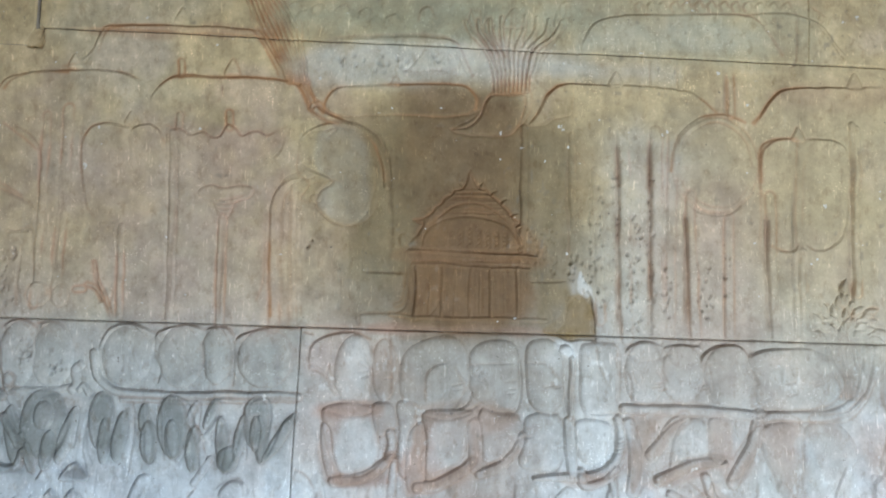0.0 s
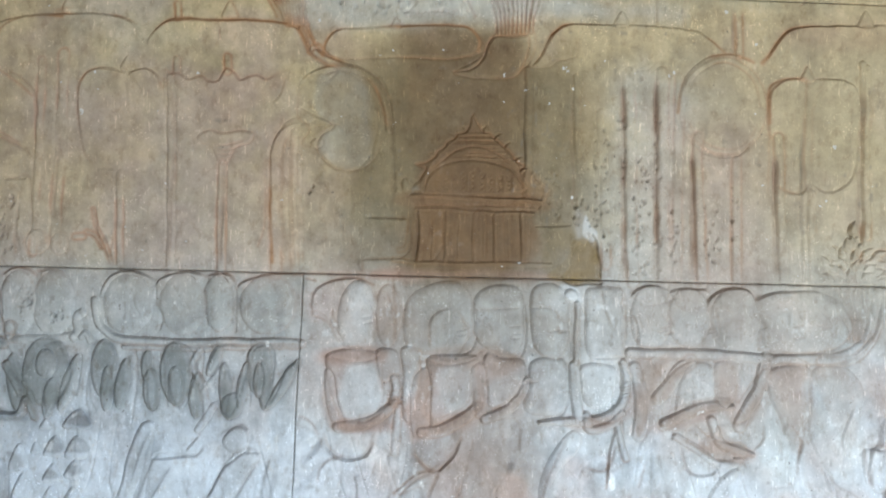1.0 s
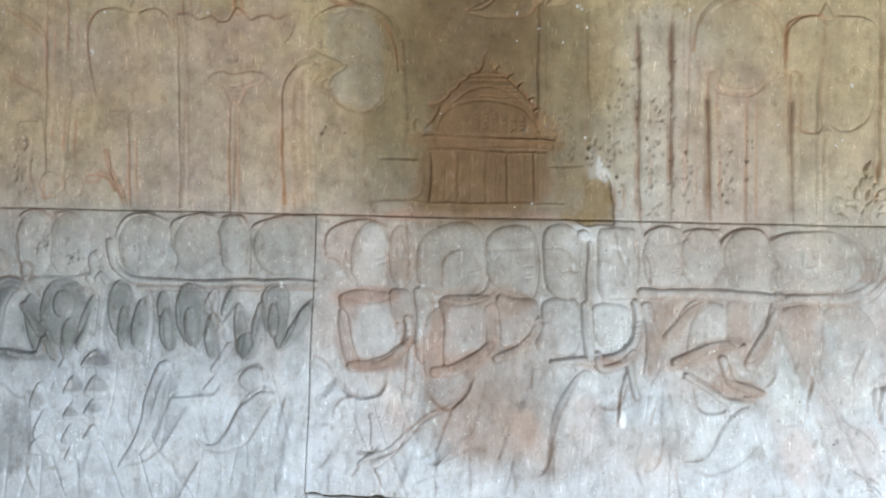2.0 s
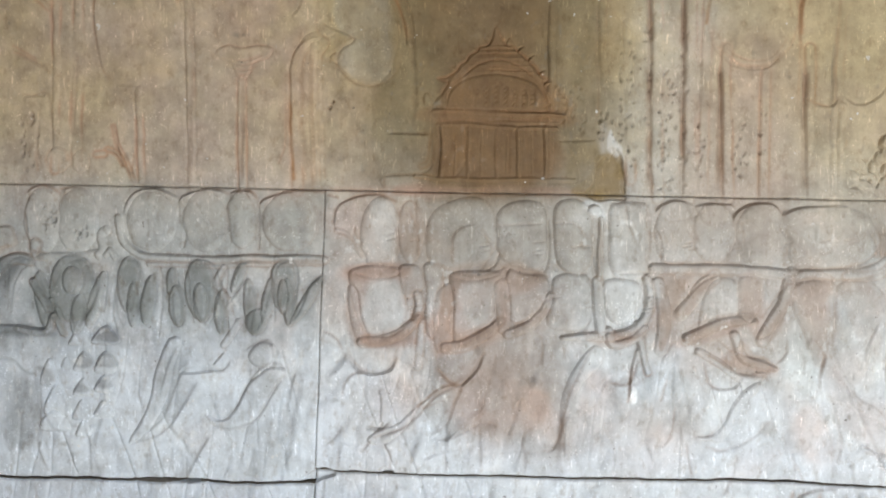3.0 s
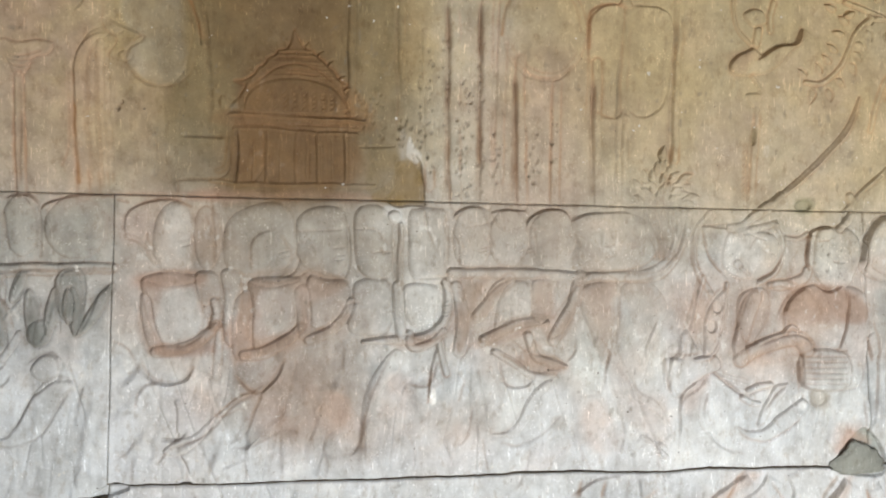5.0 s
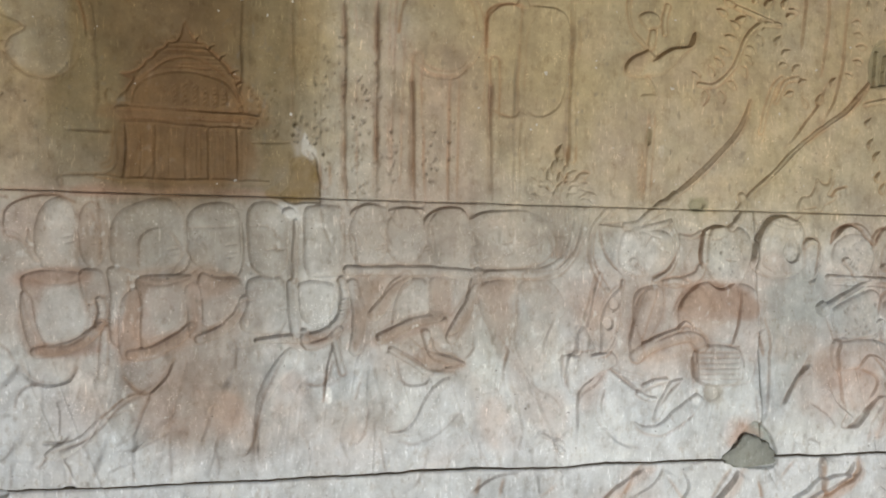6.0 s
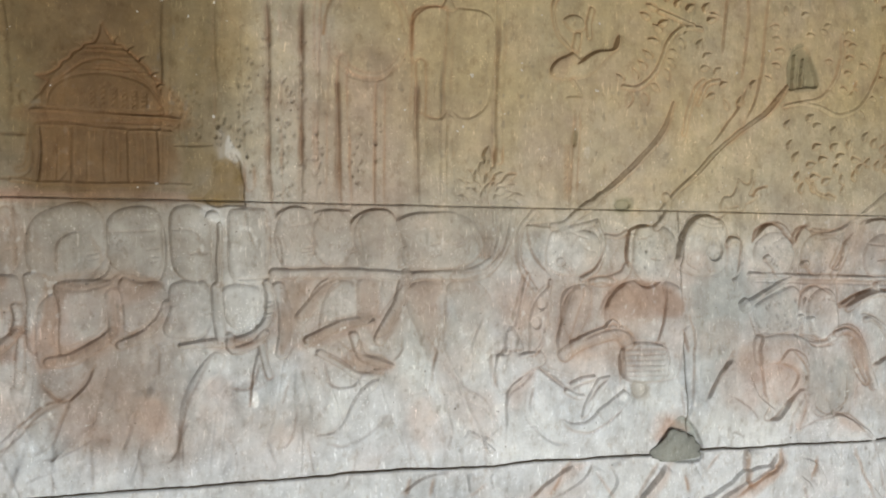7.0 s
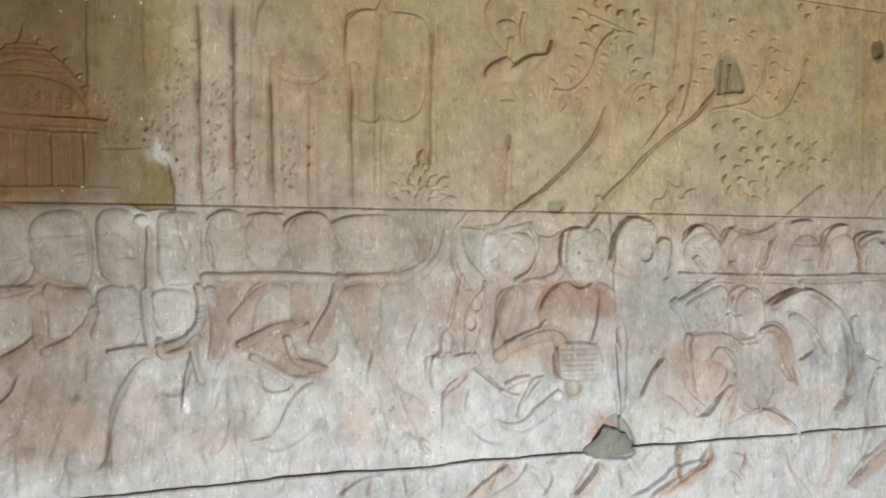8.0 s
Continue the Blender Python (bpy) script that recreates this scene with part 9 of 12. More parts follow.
incise([(-0.494, 1.643), (-0.485, 1.613), (-0.481, 1.593), (-0.471, 1.556), (-0.478, 1.546)], 0.003, 0.006, CUT_BROWN, 0.6)
incise([(-0.504, 1.590), (-0.490, 1.582), (-0.471, 1.556), (-0.460, 1.540), (-0.446, 1.521)], 0.003, 0.006, CUT_BROWN, 0.6)

# flame-edged crown of the shrine
incise([(0.265, 1.689), (0.268, 1.723), (0.281, 1.747), (0.259, 1.756), (0.281, 1.760), (0.301, 1.775), (0.308, 1.789), (0.323, 1.797), (0.331, 1.811), (0.347, 1.820), (0.355, 1.831), (0.374, 1.837), (0.385, 1.857), (0.393, 1.882)], 0.0026, 0.006, RUST, 0.7)
incise([(0.393, 1.882), (0.403, 1.858), (0.414, 1.837), (0.433, 1.831), (0.445, 1.819), (0.460, 1.811), (0.470, 1.799), (0.485, 1.788), (0.496, 1.768), (0.512, 1.759), (0.503, 1.745), (0.507, 1.694)], 0.0026, 0.006, RUST, 0.7)
incise([(0.287, 1.741), (0.317, 1.764), (0.350, 1.791), (0.393, 1.803), (0.434, 1.796), (0.469, 1.774), (0.493, 1.751)], 0.0026, 0.005, RUST, 0.5)
incise([(0.360, 1.825), (0.393, 1.827), (0.425, 1.827)], 0.0022, 0.004, RUST, 0.5)
incise([(0.350, 1.814), (0.395, 1.817), (0.441, 1.816)], 0.0022, 0.004, RUST, 0.5)
incise([(0.370, 1.787), (0.406, 1.789), (0.442, 1.789)], 0.0022, 0.004, RUST, 0.5)
incise([(0.367, 1.778), (0.407, 1.780), (0.447, 1.779)], 0.0022, 0.004, RUST, 0.5)
incise([(0.235, 1.680), (0.299, 1.679), (0.392, 1.682), (0.486, 1.684), (0.564, 1.690)], 0.003, 0.006, RUST, 0.6)
incise([(0.259, 1.659), (0.339, 1.660), (0.419, 1.663), (0.546, 1.671)], 0.0028, 0.005, RUST, 0.6)
# dark lines between the columns carry shade in their colour
incise([(0.263, 1.649), (0.263, 1.595), (0.262, 1.534)], 0.003, 0.007, CUT_DARK, 0.7)
incise([(0.505, 1.646), (0.507, 1.587), (0.509, 1.539)], 0.003, 0.007, CUT_DARK, 0.7)
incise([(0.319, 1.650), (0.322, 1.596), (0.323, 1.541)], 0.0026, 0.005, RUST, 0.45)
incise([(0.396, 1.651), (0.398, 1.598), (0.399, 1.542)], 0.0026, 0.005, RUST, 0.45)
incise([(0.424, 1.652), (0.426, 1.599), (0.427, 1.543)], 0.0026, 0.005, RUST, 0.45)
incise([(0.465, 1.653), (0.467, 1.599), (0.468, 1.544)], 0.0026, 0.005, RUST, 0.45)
incise([(0.220, 1.535), (0.242, 1.548), (0.248, 1.568), (0.244, 1.628)], 0.0028, 0.005, CUT_DARK, 0.5)
incise([(0.262, 1.534), (0.302, 1.532), (0.318, 1.550), (0.325, 1.563), (0.335, 1.541), (0.355, 1.529), (0.422, 1.532), (0.508, 1.531)], 0.003, 0.006, CUT_DARK, 0.6)
incise([(0.143, 1.630), (0.207, 1.629), (0.236, 1.627)], 0.003, 0.005, CUT_DARK, 0.5)
incise([(0.245, 1.686), (0.265, 1.688)], 0.004, 0.008, CUT_DARK, 0.8)
incise([(0.547, 1.617), (0.620, 1.617)], 0.003, 0.006, CUT_DARK, 0.6)
incise([(0.136, 1.502), (0.135, 1.531), (0.223, 1.533)], 0.0028, 0.005, CUT_DARK, 0.5)
incise([(0.202, 1.878), (0.209, 1.742), (0.203, 1.647)], 0.003, 0.004, CUT_DARK, 0.4)
incise([(0.507, 1.968), (0.509, 1.844), (0.512, 1.775)], 0.0035, 0.006, CUT_DARK, 0.5)
incise([(0.623, 1.970), (0.625, 1.751), (0.624, 1.656)], 0.003, 0.005, CUT_BROWN, 0.5)

# outlines of the long petals and the dark polished limbs
# grey in these outlines and folds is shade put into the colour
incise([(-0.628, 1.271), (-0.595, 1.320), (-0.555, 1.331), (-0.535, 1.292), (-0.528, 1.252), (-0.554, 1.200), (-0.574, 1.160)], 0.003, 0.006, CUT_GREY, 0.7)
incise([(-0.578, 1.167), (-0.586, 1.225), (-0.573, 1.278)], 0.003, 0.006, CUT_GREY, 0.7)
incise([(-0.567, 1.173), (-0.535, 1.226), (-0.521, 1.268)], 0.003, 0.006, CUT_GREY, 0.7)
incise([(-0.489, 1.279), (-0.480, 1.329), (-0.443, 1.329), (-0.430, 1.303), (-0.436, 1.253), (-0.446, 1.207)], 0.003, 0.006, CUT_GREY, 0.7)
incise([(-0.485, 1.253), (-0.480, 1.201), (-0.464, 1.172)], 0.003, 0.006, CUT_GREY, 0.7)
incise([(-0.431, 1.181), (-0.429, 1.227), (-0.413, 1.280), (-0.402, 1.300)], 0.003, 0.006, CUT_GREY, 0.7)
incise([(-0.358, 1.307), (-0.353, 1.254), (-0.346, 1.189), (-0.333, 1.183), (-0.330, 1.228), (-0.344, 1.281)], 0.003, 0.006, CUT_GREY, 0.7)
incise([(-0.328, 1.274), (-0.312, 1.327), (-0.286, 1.334), (-0.259, 1.321), (-0.245, 1.269), (-0.258, 1.210), (-0.271, 1.177)], 0.003, 0.006, CUT_GREY, 0.7)
incise([(-0.305, 1.268), (-0.294, 1.216), (-0.275, 1.179)], 0.003, 0.006, CUT_GREY, 0.7)
incise([(-0.219, 1.282), (-0.200, 1.315), (-0.174, 1.328), (-0.148, 1.322)], 0.003, 0.006, CUT_GREY, 0.7)
incise([(-0.232, 1.223), (-0.210, 1.256), (-0.187, 1.289)], 0.003, 0.006, CUT_GREY, 0.7)
incise([(-0.186, 1.224), (-0.173, 1.269), (-0.162, 1.230), (-0.172, 1.171), (-0.153, 1.178), (-0.134, 1.231), (-0.124, 1.283)], 0.003, 0.006, CUT_GREY, 0.7)
incise([(-0.115, 1.294), (-0.106, 1.322), (-0.076, 1.329), (-0.062, 1.297), (-0.068, 1.245), (-0.083, 1.186)], 0.003, 0.006, CUT_GREY, 0.7)
incise([(-0.091, 1.257), (-0.094, 1.205), (-0.083, 1.186)], 0.003, 0.006, CUT_GREY, 0.7)
incise([(-0.074, 1.192), (-0.055, 1.225), (-0.036, 1.271), (-0.014, 1.291)], 0.003, 0.006, CUT_GREY, 0.7)
incise([(-0.740, 1.250), (-0.738, 1.302), (-0.725, 1.326), (-0.698, 1.332), (-0.688, 1.321), (-0.711, 1.300), (-0.727, 1.261), (-0.731, 1.184)], 0.003, 0.006, CUT_GREY, 0.7)
incise([(-0.688, 1.329), (-0.663, 1.290), (-0.640, 1.238), (-0.627, 1.215)], 0.003, 0.006, CUT_GREY, 0.7)
incise([(-0.674, 1.277), (-0.650, 1.251), (-0.636, 1.214)], 0.003, 0.006, CUT_GREY, 0.7)
incise([(-0.752, 1.174), (-0.699, 1.177), (-0.646, 1.167), (-0.631, 1.179), (-0.640, 1.218)], 0.003, 0.006, CUT_GREY, 0.7)
stain((0.20, 0.205, 0.195), [(-0.752, 1.174), (-0.699, 1.177), (-0.644, 1.167), (-0.638, 1.154), (-0.699, 1.148), (-0.752, 1.146)], 0.18, 0.007, 0.5, seed=9)
stain((0.20, 0.205, 0.195), [(-0.743, 1.305), (-0.725, 1.328), (-0.698, 1.333), (-0.685, 1.323), (-0.708, 1.300), (-0.727, 1.263), (-0.729, 1.182), (-0.742, 1.182), (-0.748, 1.250)], 0.18, 0.007, 0.5, seed=9)
stain((0.20, 0.205, 0.195), [(-0.584, 1.317), (-0.555, 1.328), (-0.534, 1.289), (-0.528, 1.250), (-0.552, 1.252), (-0.568, 1.291)], 0.18, 0.007, 0.5, seed=9)
stain((0.20, 0.205, 0.195), [(-0.483, 1.326), (-0.445, 1.328), (-0.431, 1.301), (-0.439, 1.251), (-0.449, 1.201), (-0.467, 1.177), (-0.483, 1.253)], 0.18, 0.007, 0.5, seed=9)
stain((0.20, 0.205, 0.195), [(-0.423, 1.264), (-0.407, 1.296), (-0.399, 1.280), (-0.412, 1.201), (-0.427, 1.178), (-0.433, 1.201)], 0.18, 0.007, 0.5, seed=9)
stain((0.20, 0.205, 0.195), [(-0.355, 1.294), (-0.344, 1.281), (-0.330, 1.228), (-0.333, 1.187), (-0.343, 1.194)], 0.18, 0.007, 0.5, seed=9)
stain((0.20, 0.205, 0.195), [(-0.318, 1.307), (-0.289, 1.331), (-0.260, 1.318), (-0.248, 1.266), (-0.262, 1.203), (-0.280, 1.190), (-0.305, 1.265)], 0.18, 0.007, 0.5, seed=9)
stain((0.20, 0.205, 0.195), [(-0.183, 1.230), (-0.171, 1.267), (-0.160, 1.228), (-0.134, 1.228), (-0.151, 1.176), (-0.172, 1.173)], 0.18, 0.007, 0.5, seed=9)
stain((0.20, 0.205, 0.195), [(-0.108, 1.317), (-0.077, 1.327), (-0.063, 1.294), (-0.071, 1.238), (-0.086, 1.190), (-0.092, 1.257)], 0.18, 0.007, 0.5, seed=9)
stain((0.20, 0.19, 0.18), [(-0.527, 1.145), (-0.512, 1.161), (-0.488, 1.161), (-0.477, 1.148), (-0.481, 1.140)], 0.6, 0.005, 0.5, seed=62)
incise([(-0.527, 1.145), (-0.512, 1.161), (-0.488, 1.161), (-0.477, 1.148), (-0.481, 1.140), (-0.527, 1.145)], 0.0026, 0.005, CUT_GREY, 0.6)
stain((0.20, 0.19, 0.18), [(-0.577, 1.081), (-0.566, 1.108), (-0.547, 1.108), (-0.537, 1.082)], 0.6, 0.005, 0.5, seed=62)
incise([(-0.577, 1.081), (-0.566, 1.108), (-0.547, 1.108), (-0.537, 1.082), (-0.577, 1.081)], 0.0026, 0.005, CUT_GREY, 0.6)
stain((0.20, 0.19, 0.18), [(-0.527, 1.082), (-0.516, 1.106), (-0.494, 1.106), (-0.479, 1.083)], 0.6, 0.005, 0.5, seed=62)
incise([(-0.527, 1.082), (-0.516, 1.106), (-0.494, 1.106), (-0.479, 1.083), (-0.527, 1.082)], 0.0026, 0.005, CUT_GREY, 0.6)
stain((0.20, 0.19, 0.18), [(-0.579, 1.024), (-0.563, 1.042), (-0.539, 1.027)], 0.6, 0.005, 0.5, seed=62)
incise([(-0.579, 1.024), (-0.563, 1.042), (-0.539, 1.027), (-0.579, 1.024)], 0.0026, 0.005, CUT_GREY, 0.6)
stain((0.20, 0.19, 0.18), [(-0.524, 1.037), (-0.507, 1.053), (-0.487, 1.038)], 0.6, 0.005, 0.5, seed=62)
incise([(-0.524, 1.037), (-0.507, 1.053), (-0.487, 1.038), (-0.524, 1.037)], 0.0026, 0.005, CUT_GREY, 0.6)
incise([(-0.560, 1.147), (-0.557, 1.095), (-0.556, 1.016), (-0.557, 0.964)], 0.002, 0.004, CUT_GREY, 0.5)
incise([(-0.507, 1.200), (-0.504, 1.161), (-0.506, 1.095), (-0.503, 1.004)], 0.002, 0.004, CUT_GREY, 0.5)
stain((0.22, 0.2, 0.18), [(-0.665, 1.080), (-0.639, 1.074), (-0.625, 1.055), (-0.638, 1.039), (-0.652, 1.057)], 0.6, 0.006, 0.5, seed=62)
incise([(-0.752, 1.099), (-0.725, 1.093), (-0.698, 1.069), (-0.665, 1.057)], 0.0035, 0.008, CUT_GREY, 0.7)
stain((0.24, 0.24, 0.23), [(-0.751, 1.066), (-0.672, 1.054), (-0.658, 1.015), (-0.668, 0.896), (-0.696, 0.883), (-0.750, 0.908)], 0.4, 0.02, 0.5, seed=63)
incise([(-0.658, 1.054), (-0.655, 0.962), (-0.664, 0.897), (-0.641, 0.842)], 0.003, 0.005, CUT_GREY, 0.5)
edge([(-0.658, 1.054), (-0.655, 0.962), (-0.664, 0.897), (-0.641, 0.842)], 0.03, 0.003, 0.006)
incise([(-0.571, 0.931), (-0.552, 0.957), (-0.538, 0.898), (-0.540, 0.830)], 0.003, 0.005, CUT_GREY, 0.5)
edge([(-0.571, 0.931), (-0.552, 0.957), (-0.538, 0.898), (-0.540, 0.830)], 0.03, 0.003, 0.006)
incise([(-0.638, 0.969), (-0.624, 0.943), (-0.598, 0.934)], 0.003, 0.005, CUT_GREY, 0.5)
edge([(-0.638, 0.969), (-0.624, 0.943), (-0.598, 0.934)], 0.03, 0.003, 0.006)
incise([(-0.381, 1.018), (-0.368, 1.071), (-0.349, 1.124), (-0.330, 1.139)], 0.003, 0.005, CUT_GREY, 0.5)
edge([(-0.381, 1.018), (-0.368, 1.071), (-0.349, 1.124), (-0.330, 1.139)], 0.03, 0.003, 0.006)
incise([(-0.433, 0.926), (-0.400, 0.940), (-0.370, 0.973), (-0.355, 1.019), (-0.329, 1.078), (-0.305, 1.087)], 0.003, 0.005, CUT_GREY, 0.5)
edge([(-0.433, 0.926), (-0.400, 0.940), (-0.370, 0.973), (-0.355, 1.019), (-0.329, 1.078), (-0.305, 1.087)], 0.03, 0.003, 0.006)
incise([(-0.443, 0.913), (-0.409, 0.916), (-0.370, 0.935), (-0.338, 0.973), (-0.296, 1.056)], 0.003, 0.005, CUT_GREY, 0.5)
edge([(-0.443, 0.913), (-0.409, 0.916), (-0.370, 0.935), (-0.338, 0.973), (-0.296, 1.056)], 0.03, 0.003, 0.006)
incise([(-0.313, 0.836), (-0.288, 0.882), (-0.262, 0.926)], 0.003, 0.005, CUT_GREY, 0.5)
edge([(-0.313, 0.836), (-0.288, 0.882), (-0.262, 0.926)], 0.03, 0.003, 0.006)
incise([(-0.229, 0.966), (-0.203, 0.992), (-0.178, 1.039), (-0.152, 1.078), (-0.116, 1.094), (-0.090, 1.081)], 0.003, 0.005, CUT_GREY, 0.5)
edge([(-0.229, 0.966), (-0.203, 0.992), (-0.178, 1.039), (-0.152, 1.078), (-0.116, 1.094), (-0.090, 1.081)], 0.03, 0.003, 0.006)
incise([(-0.269, 0.968), (-0.255, 0.951), (-0.220, 0.942), (-0.181, 0.952), (-0.149, 0.974), (-0.116, 1.032), (-0.095, 1.064)], 0.003, 0.005, CUT_GREY, 0.5)
edge([(-0.269, 0.968), (-0.255, 0.951), (-0.220, 0.942), (-0.181, 0.952), (-0.149, 0.974), (-0.116, 1.032), (-0.095, 1.064)], 0.03, 0.003, 0.006)
incise([(-0.093, 0.855), (-0.071, 0.905)], 0.003, 0.005, CUT_GREY, 0.5)
edge([(-0.093, 0.855), (-0.071, 0.905)], 0.03, 0.003, 0.006)
incise([(-0.185, 1.123), (-0.169, 1.136), (-0.130, 1.147), (-0.119, 1.111)], 0.003, 0.005, CUT_GREY, 0.5)
edge([(-0.185, 1.123), (-0.169, 1.136), (-0.130, 1.147), (-0.119, 1.111)], 0.03, 0.003, 0.006)
incise([(-0.290, 1.085), (-0.237, 1.079), (-0.217, 1.099)], 0.003, 0.005, CUT_GREY, 0.5)
edge([(-0.290, 1.085), (-0.237, 1.079), (-0.217, 1.099)], 0.03, 0.003, 0.006)
incise([(-0.085, 0.977), (-0.079, 1.036), (-0.066, 1.075)], 0.003, 0.005, CUT_GREY, 0.5)
edge([(-0.085, 0.977), (-0.079, 1.036), (-0.066, 1.075)], 0.03, 0.003, 0.006)
incise([(-0.608, 1.028), (-0.592, 0.989), (-0.602, 0.950)], 0.003, 0.005, CUT_GREY, 0.5)
edge([(-0.608, 1.028), (-0.592, 0.989), (-0.602, 0.950)], 0.03, 0.003, 0.006)

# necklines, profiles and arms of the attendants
# brown in these cuts deepens their shade by colour
incise([(0.035, 1.402), (0.061, 1.383), (0.081, 1.351), (0.094, 1.343)], 0.003, 0.006, CUT_BROWN, 0.6)
incise([(0.062, 1.314), (0.101, 1.325), (0.153, 1.323), (0.190, 1.315)], 0.003, 0.006, CUT_BROWN, 0.6)
incise([(0.152, 1.442), (0.163, 1.414), (0.171, 1.383), (0.166, 1.351), (0.171, 1.325)], 0.003, 0.006, CUT_BROWN, 0.6)
incise([(0.197, 1.453), (0.209, 1.414), (0.215, 1.388), (0.212, 1.336)], 0.003, 0.006, CUT_BROWN, 0.6)
incise([(0.360, 1.419), (0.376, 1.386), (0.387, 1.364), (0.382, 1.338), (0.364, 1.317)], 0.003, 0.006, CUT_BROWN, 0.6)
incise([(0.303, 1.306), (0.349, 1.299), (0.400, 1.310), (0.433, 1.331), (0.459, 1.326), (0.485, 1.313), (0.512, 1.312), (0.522, 1.329)], 0.003, 0.006, CUT_BROWN, 0.6)
incise([(0.536, 1.340), (0.551, 1.317), (0.582, 1.307), (0.610, 1.315)], 0.003, 0.006, CUT_BROWN, 0.6)
incise([(0.067, 1.416), (0.071, 1.396), (0.087, 1.374)], 0.003, 0.006, CUT_BROWN, 0.6)
incise([(0.210, 1.482), (0.215, 1.417), (0.218, 1.339)], 0.003, 0.006, CUT_BROWN, 0.6)
incise([(0.632, 1.428), (0.636, 1.369), (0.634, 1.305)], 0.003, 0.006, CUT_BROWN, 0.6)
incise([(0.697, 1.422), (0.710, 1.403), (0.713, 1.390)], 0.003, 0.006, CUT_BROWN, 0.6)
incise([(0.749, 1.448), (0.752, 1.345)], 0.003, 0.006, CUT_BROWN, 0.6)
incise([(0.777, 1.410), (0.788, 1.381)], 0.003, 0.006, CUT_BROWN, 0.6)
incise([(0.846, 1.423), (0.860, 1.385)], 0.003, 0.006, CUT_BROWN, 0.6)
incise([(0.955, 1.431), (0.962, 1.392), (0.969, 1.353)], 0.003, 0.006, CUT_BROWN, 0.6)
incise([(1.058, 1.425), (1.074, 1.387), (1.087, 1.355)], 0.003, 0.006, CUT_BROWN, 0.6)
incise([(0.100, 1.166), (0.142, 1.158), (0.176, 1.172), (0.201, 1.196), (0.222, 1.215)], 0.003, 0.006, CUT_BROWN, 0.6)
incise([(0.314, 1.171), (0.363, 1.190), (0.391, 1.216)], 0.003, 0.006, CUT_BROWN, 0.6)
incise([(0.434, 1.188), (0.479, 1.209), (0.515, 1.232)], 0.003, 0.006, CUT_BROWN, 0.6)
incise([(0.558, 1.171), (0.596, 1.177), (0.619, 1.203)], 0.003, 0.006, CUT_BROWN, 0.6)
incise([(0.661, 1.175), (0.700, 1.163), (0.745, 1.183), (0.770, 1.215)], 0.003, 0.006, CUT_BROWN, 0.6)
incise([(0.822, 1.177), (0.874, 1.204), (0.931, 1.222), (0.989, 1.228)], 0.003, 0.006, CUT_BROWN, 0.6)
incise([(0.822, 1.235), (0.847, 1.268), (0.873, 1.294), (0.905, 1.307), (0.943, 1.305)], 0.003, 0.006, CUT_BROWN, 0.6)
incise([(1.009, 1.218), (1.040, 1.257), (1.066, 1.296), (1.072, 1.335)], 0.003, 0.006, CUT_BROWN, 0.6)
incise([(0.996, 1.166), (1.028, 1.180), (1.047, 1.219)], 0.003, 0.006, CUT_BROWN, 0.6)
incise([(0.271, 1.287), (0.277, 1.314), (0.270, 1.327)], 0.003, 0.006, CUT_BROWN, 0.6)
incise([(0.206, 1.211), (0.222, 1.217), (0.239, 1.214)], 0.002, 0.004, CUT_BROWN, 0.5)
incise([(0.206, 1.203), (0.222, 1.209), (0.239, 1.206)], 0.002, 0.004, CUT_BROWN, 0.5)
incise([(0.207, 1.196), (0.222, 1.201), (0.239, 1.199)], 0.002, 0.004, CUT_BROWN, 0.5)
incise([(0.207, 1.188), (0.222, 1.193), (0.239, 1.191)], 0.002, 0.004, CUT_BROWN, 0.5)
incise([(0.740, 1.245), (0.755, 1.250), (0.767, 1.246)], 0.002, 0.004, CUT_BROWN, 0.5)
incise([(0.740, 1.237), (0.755, 1.242), (0.768, 1.239)], 0.002, 0.004, CUT_BROWN, 0.5)
incise([(0.741, 1.229), (0.755, 1.235), (0.768, 1.231)], 0.002, 0.004, CUT_BROWN, 0.5)
incise([(0.741, 1.221), (0.755, 1.227), (0.768, 1.223)], 0.002, 0.004, CUT_BROWN, 0.5)
incise([(1.074, 1.329), (1.091, 1.338), (1.103, 1.346)], 0.002, 0.004, CUT_BROWN, 0.5)
incise([(1.074, 1.321), (1.091, 1.330), (1.104, 1.338)], 0.002, 0.004, CUT_BROWN, 0.5)
incise([(1.074, 1.313), (1.091, 1.322), (1.104, 1.330)], 0.002, 0.004, CUT_BROWN, 0.5)

# sashes, hips and hems of the buff stone
edge([(0.057, 1.129), (0.067, 1.103), (0.090, 1.083), (0.130, 1.075), (0.158, 1.091), (0.172, 1.130)], 0.028, 0.0035, 0.006)
incise([(0.057, 1.129), (0.067, 1.103), (0.090, 1.083), (0.130, 1.075), (0.158, 1.091), (0.172, 1.130)], 0.0028, 0.004, CUT_BROWN, 0.5)
edge([(-0.002, 1.167), (0.024, 1.154), (0.043, 1.128)], 0.028, 0.0035, 0.006)
incise([(-0.002, 1.167), (0.024, 1.154), (0.043, 1.128)], 0.0028, 0.004, CUT_BROWN, 0.5)
edge([(0.045, 1.024), (0.051, 1.050), (0.071, 1.070), (0.103, 1.077)], 0.028, 0.0035, 0.006)
incise([(0.045, 1.024), (0.051, 1.050), (0.071, 1.070), (0.103, 1.077)], 0.0028, 0.004, CUT_BROWN, 0.5)
edge([(0.259, 1.129), (0.264, 1.092), (0.281, 1.066), (0.307, 1.051), (0.328, 1.064), (0.346, 1.093), (0.374, 1.126)], 0.028, 0.0035, 0.006)
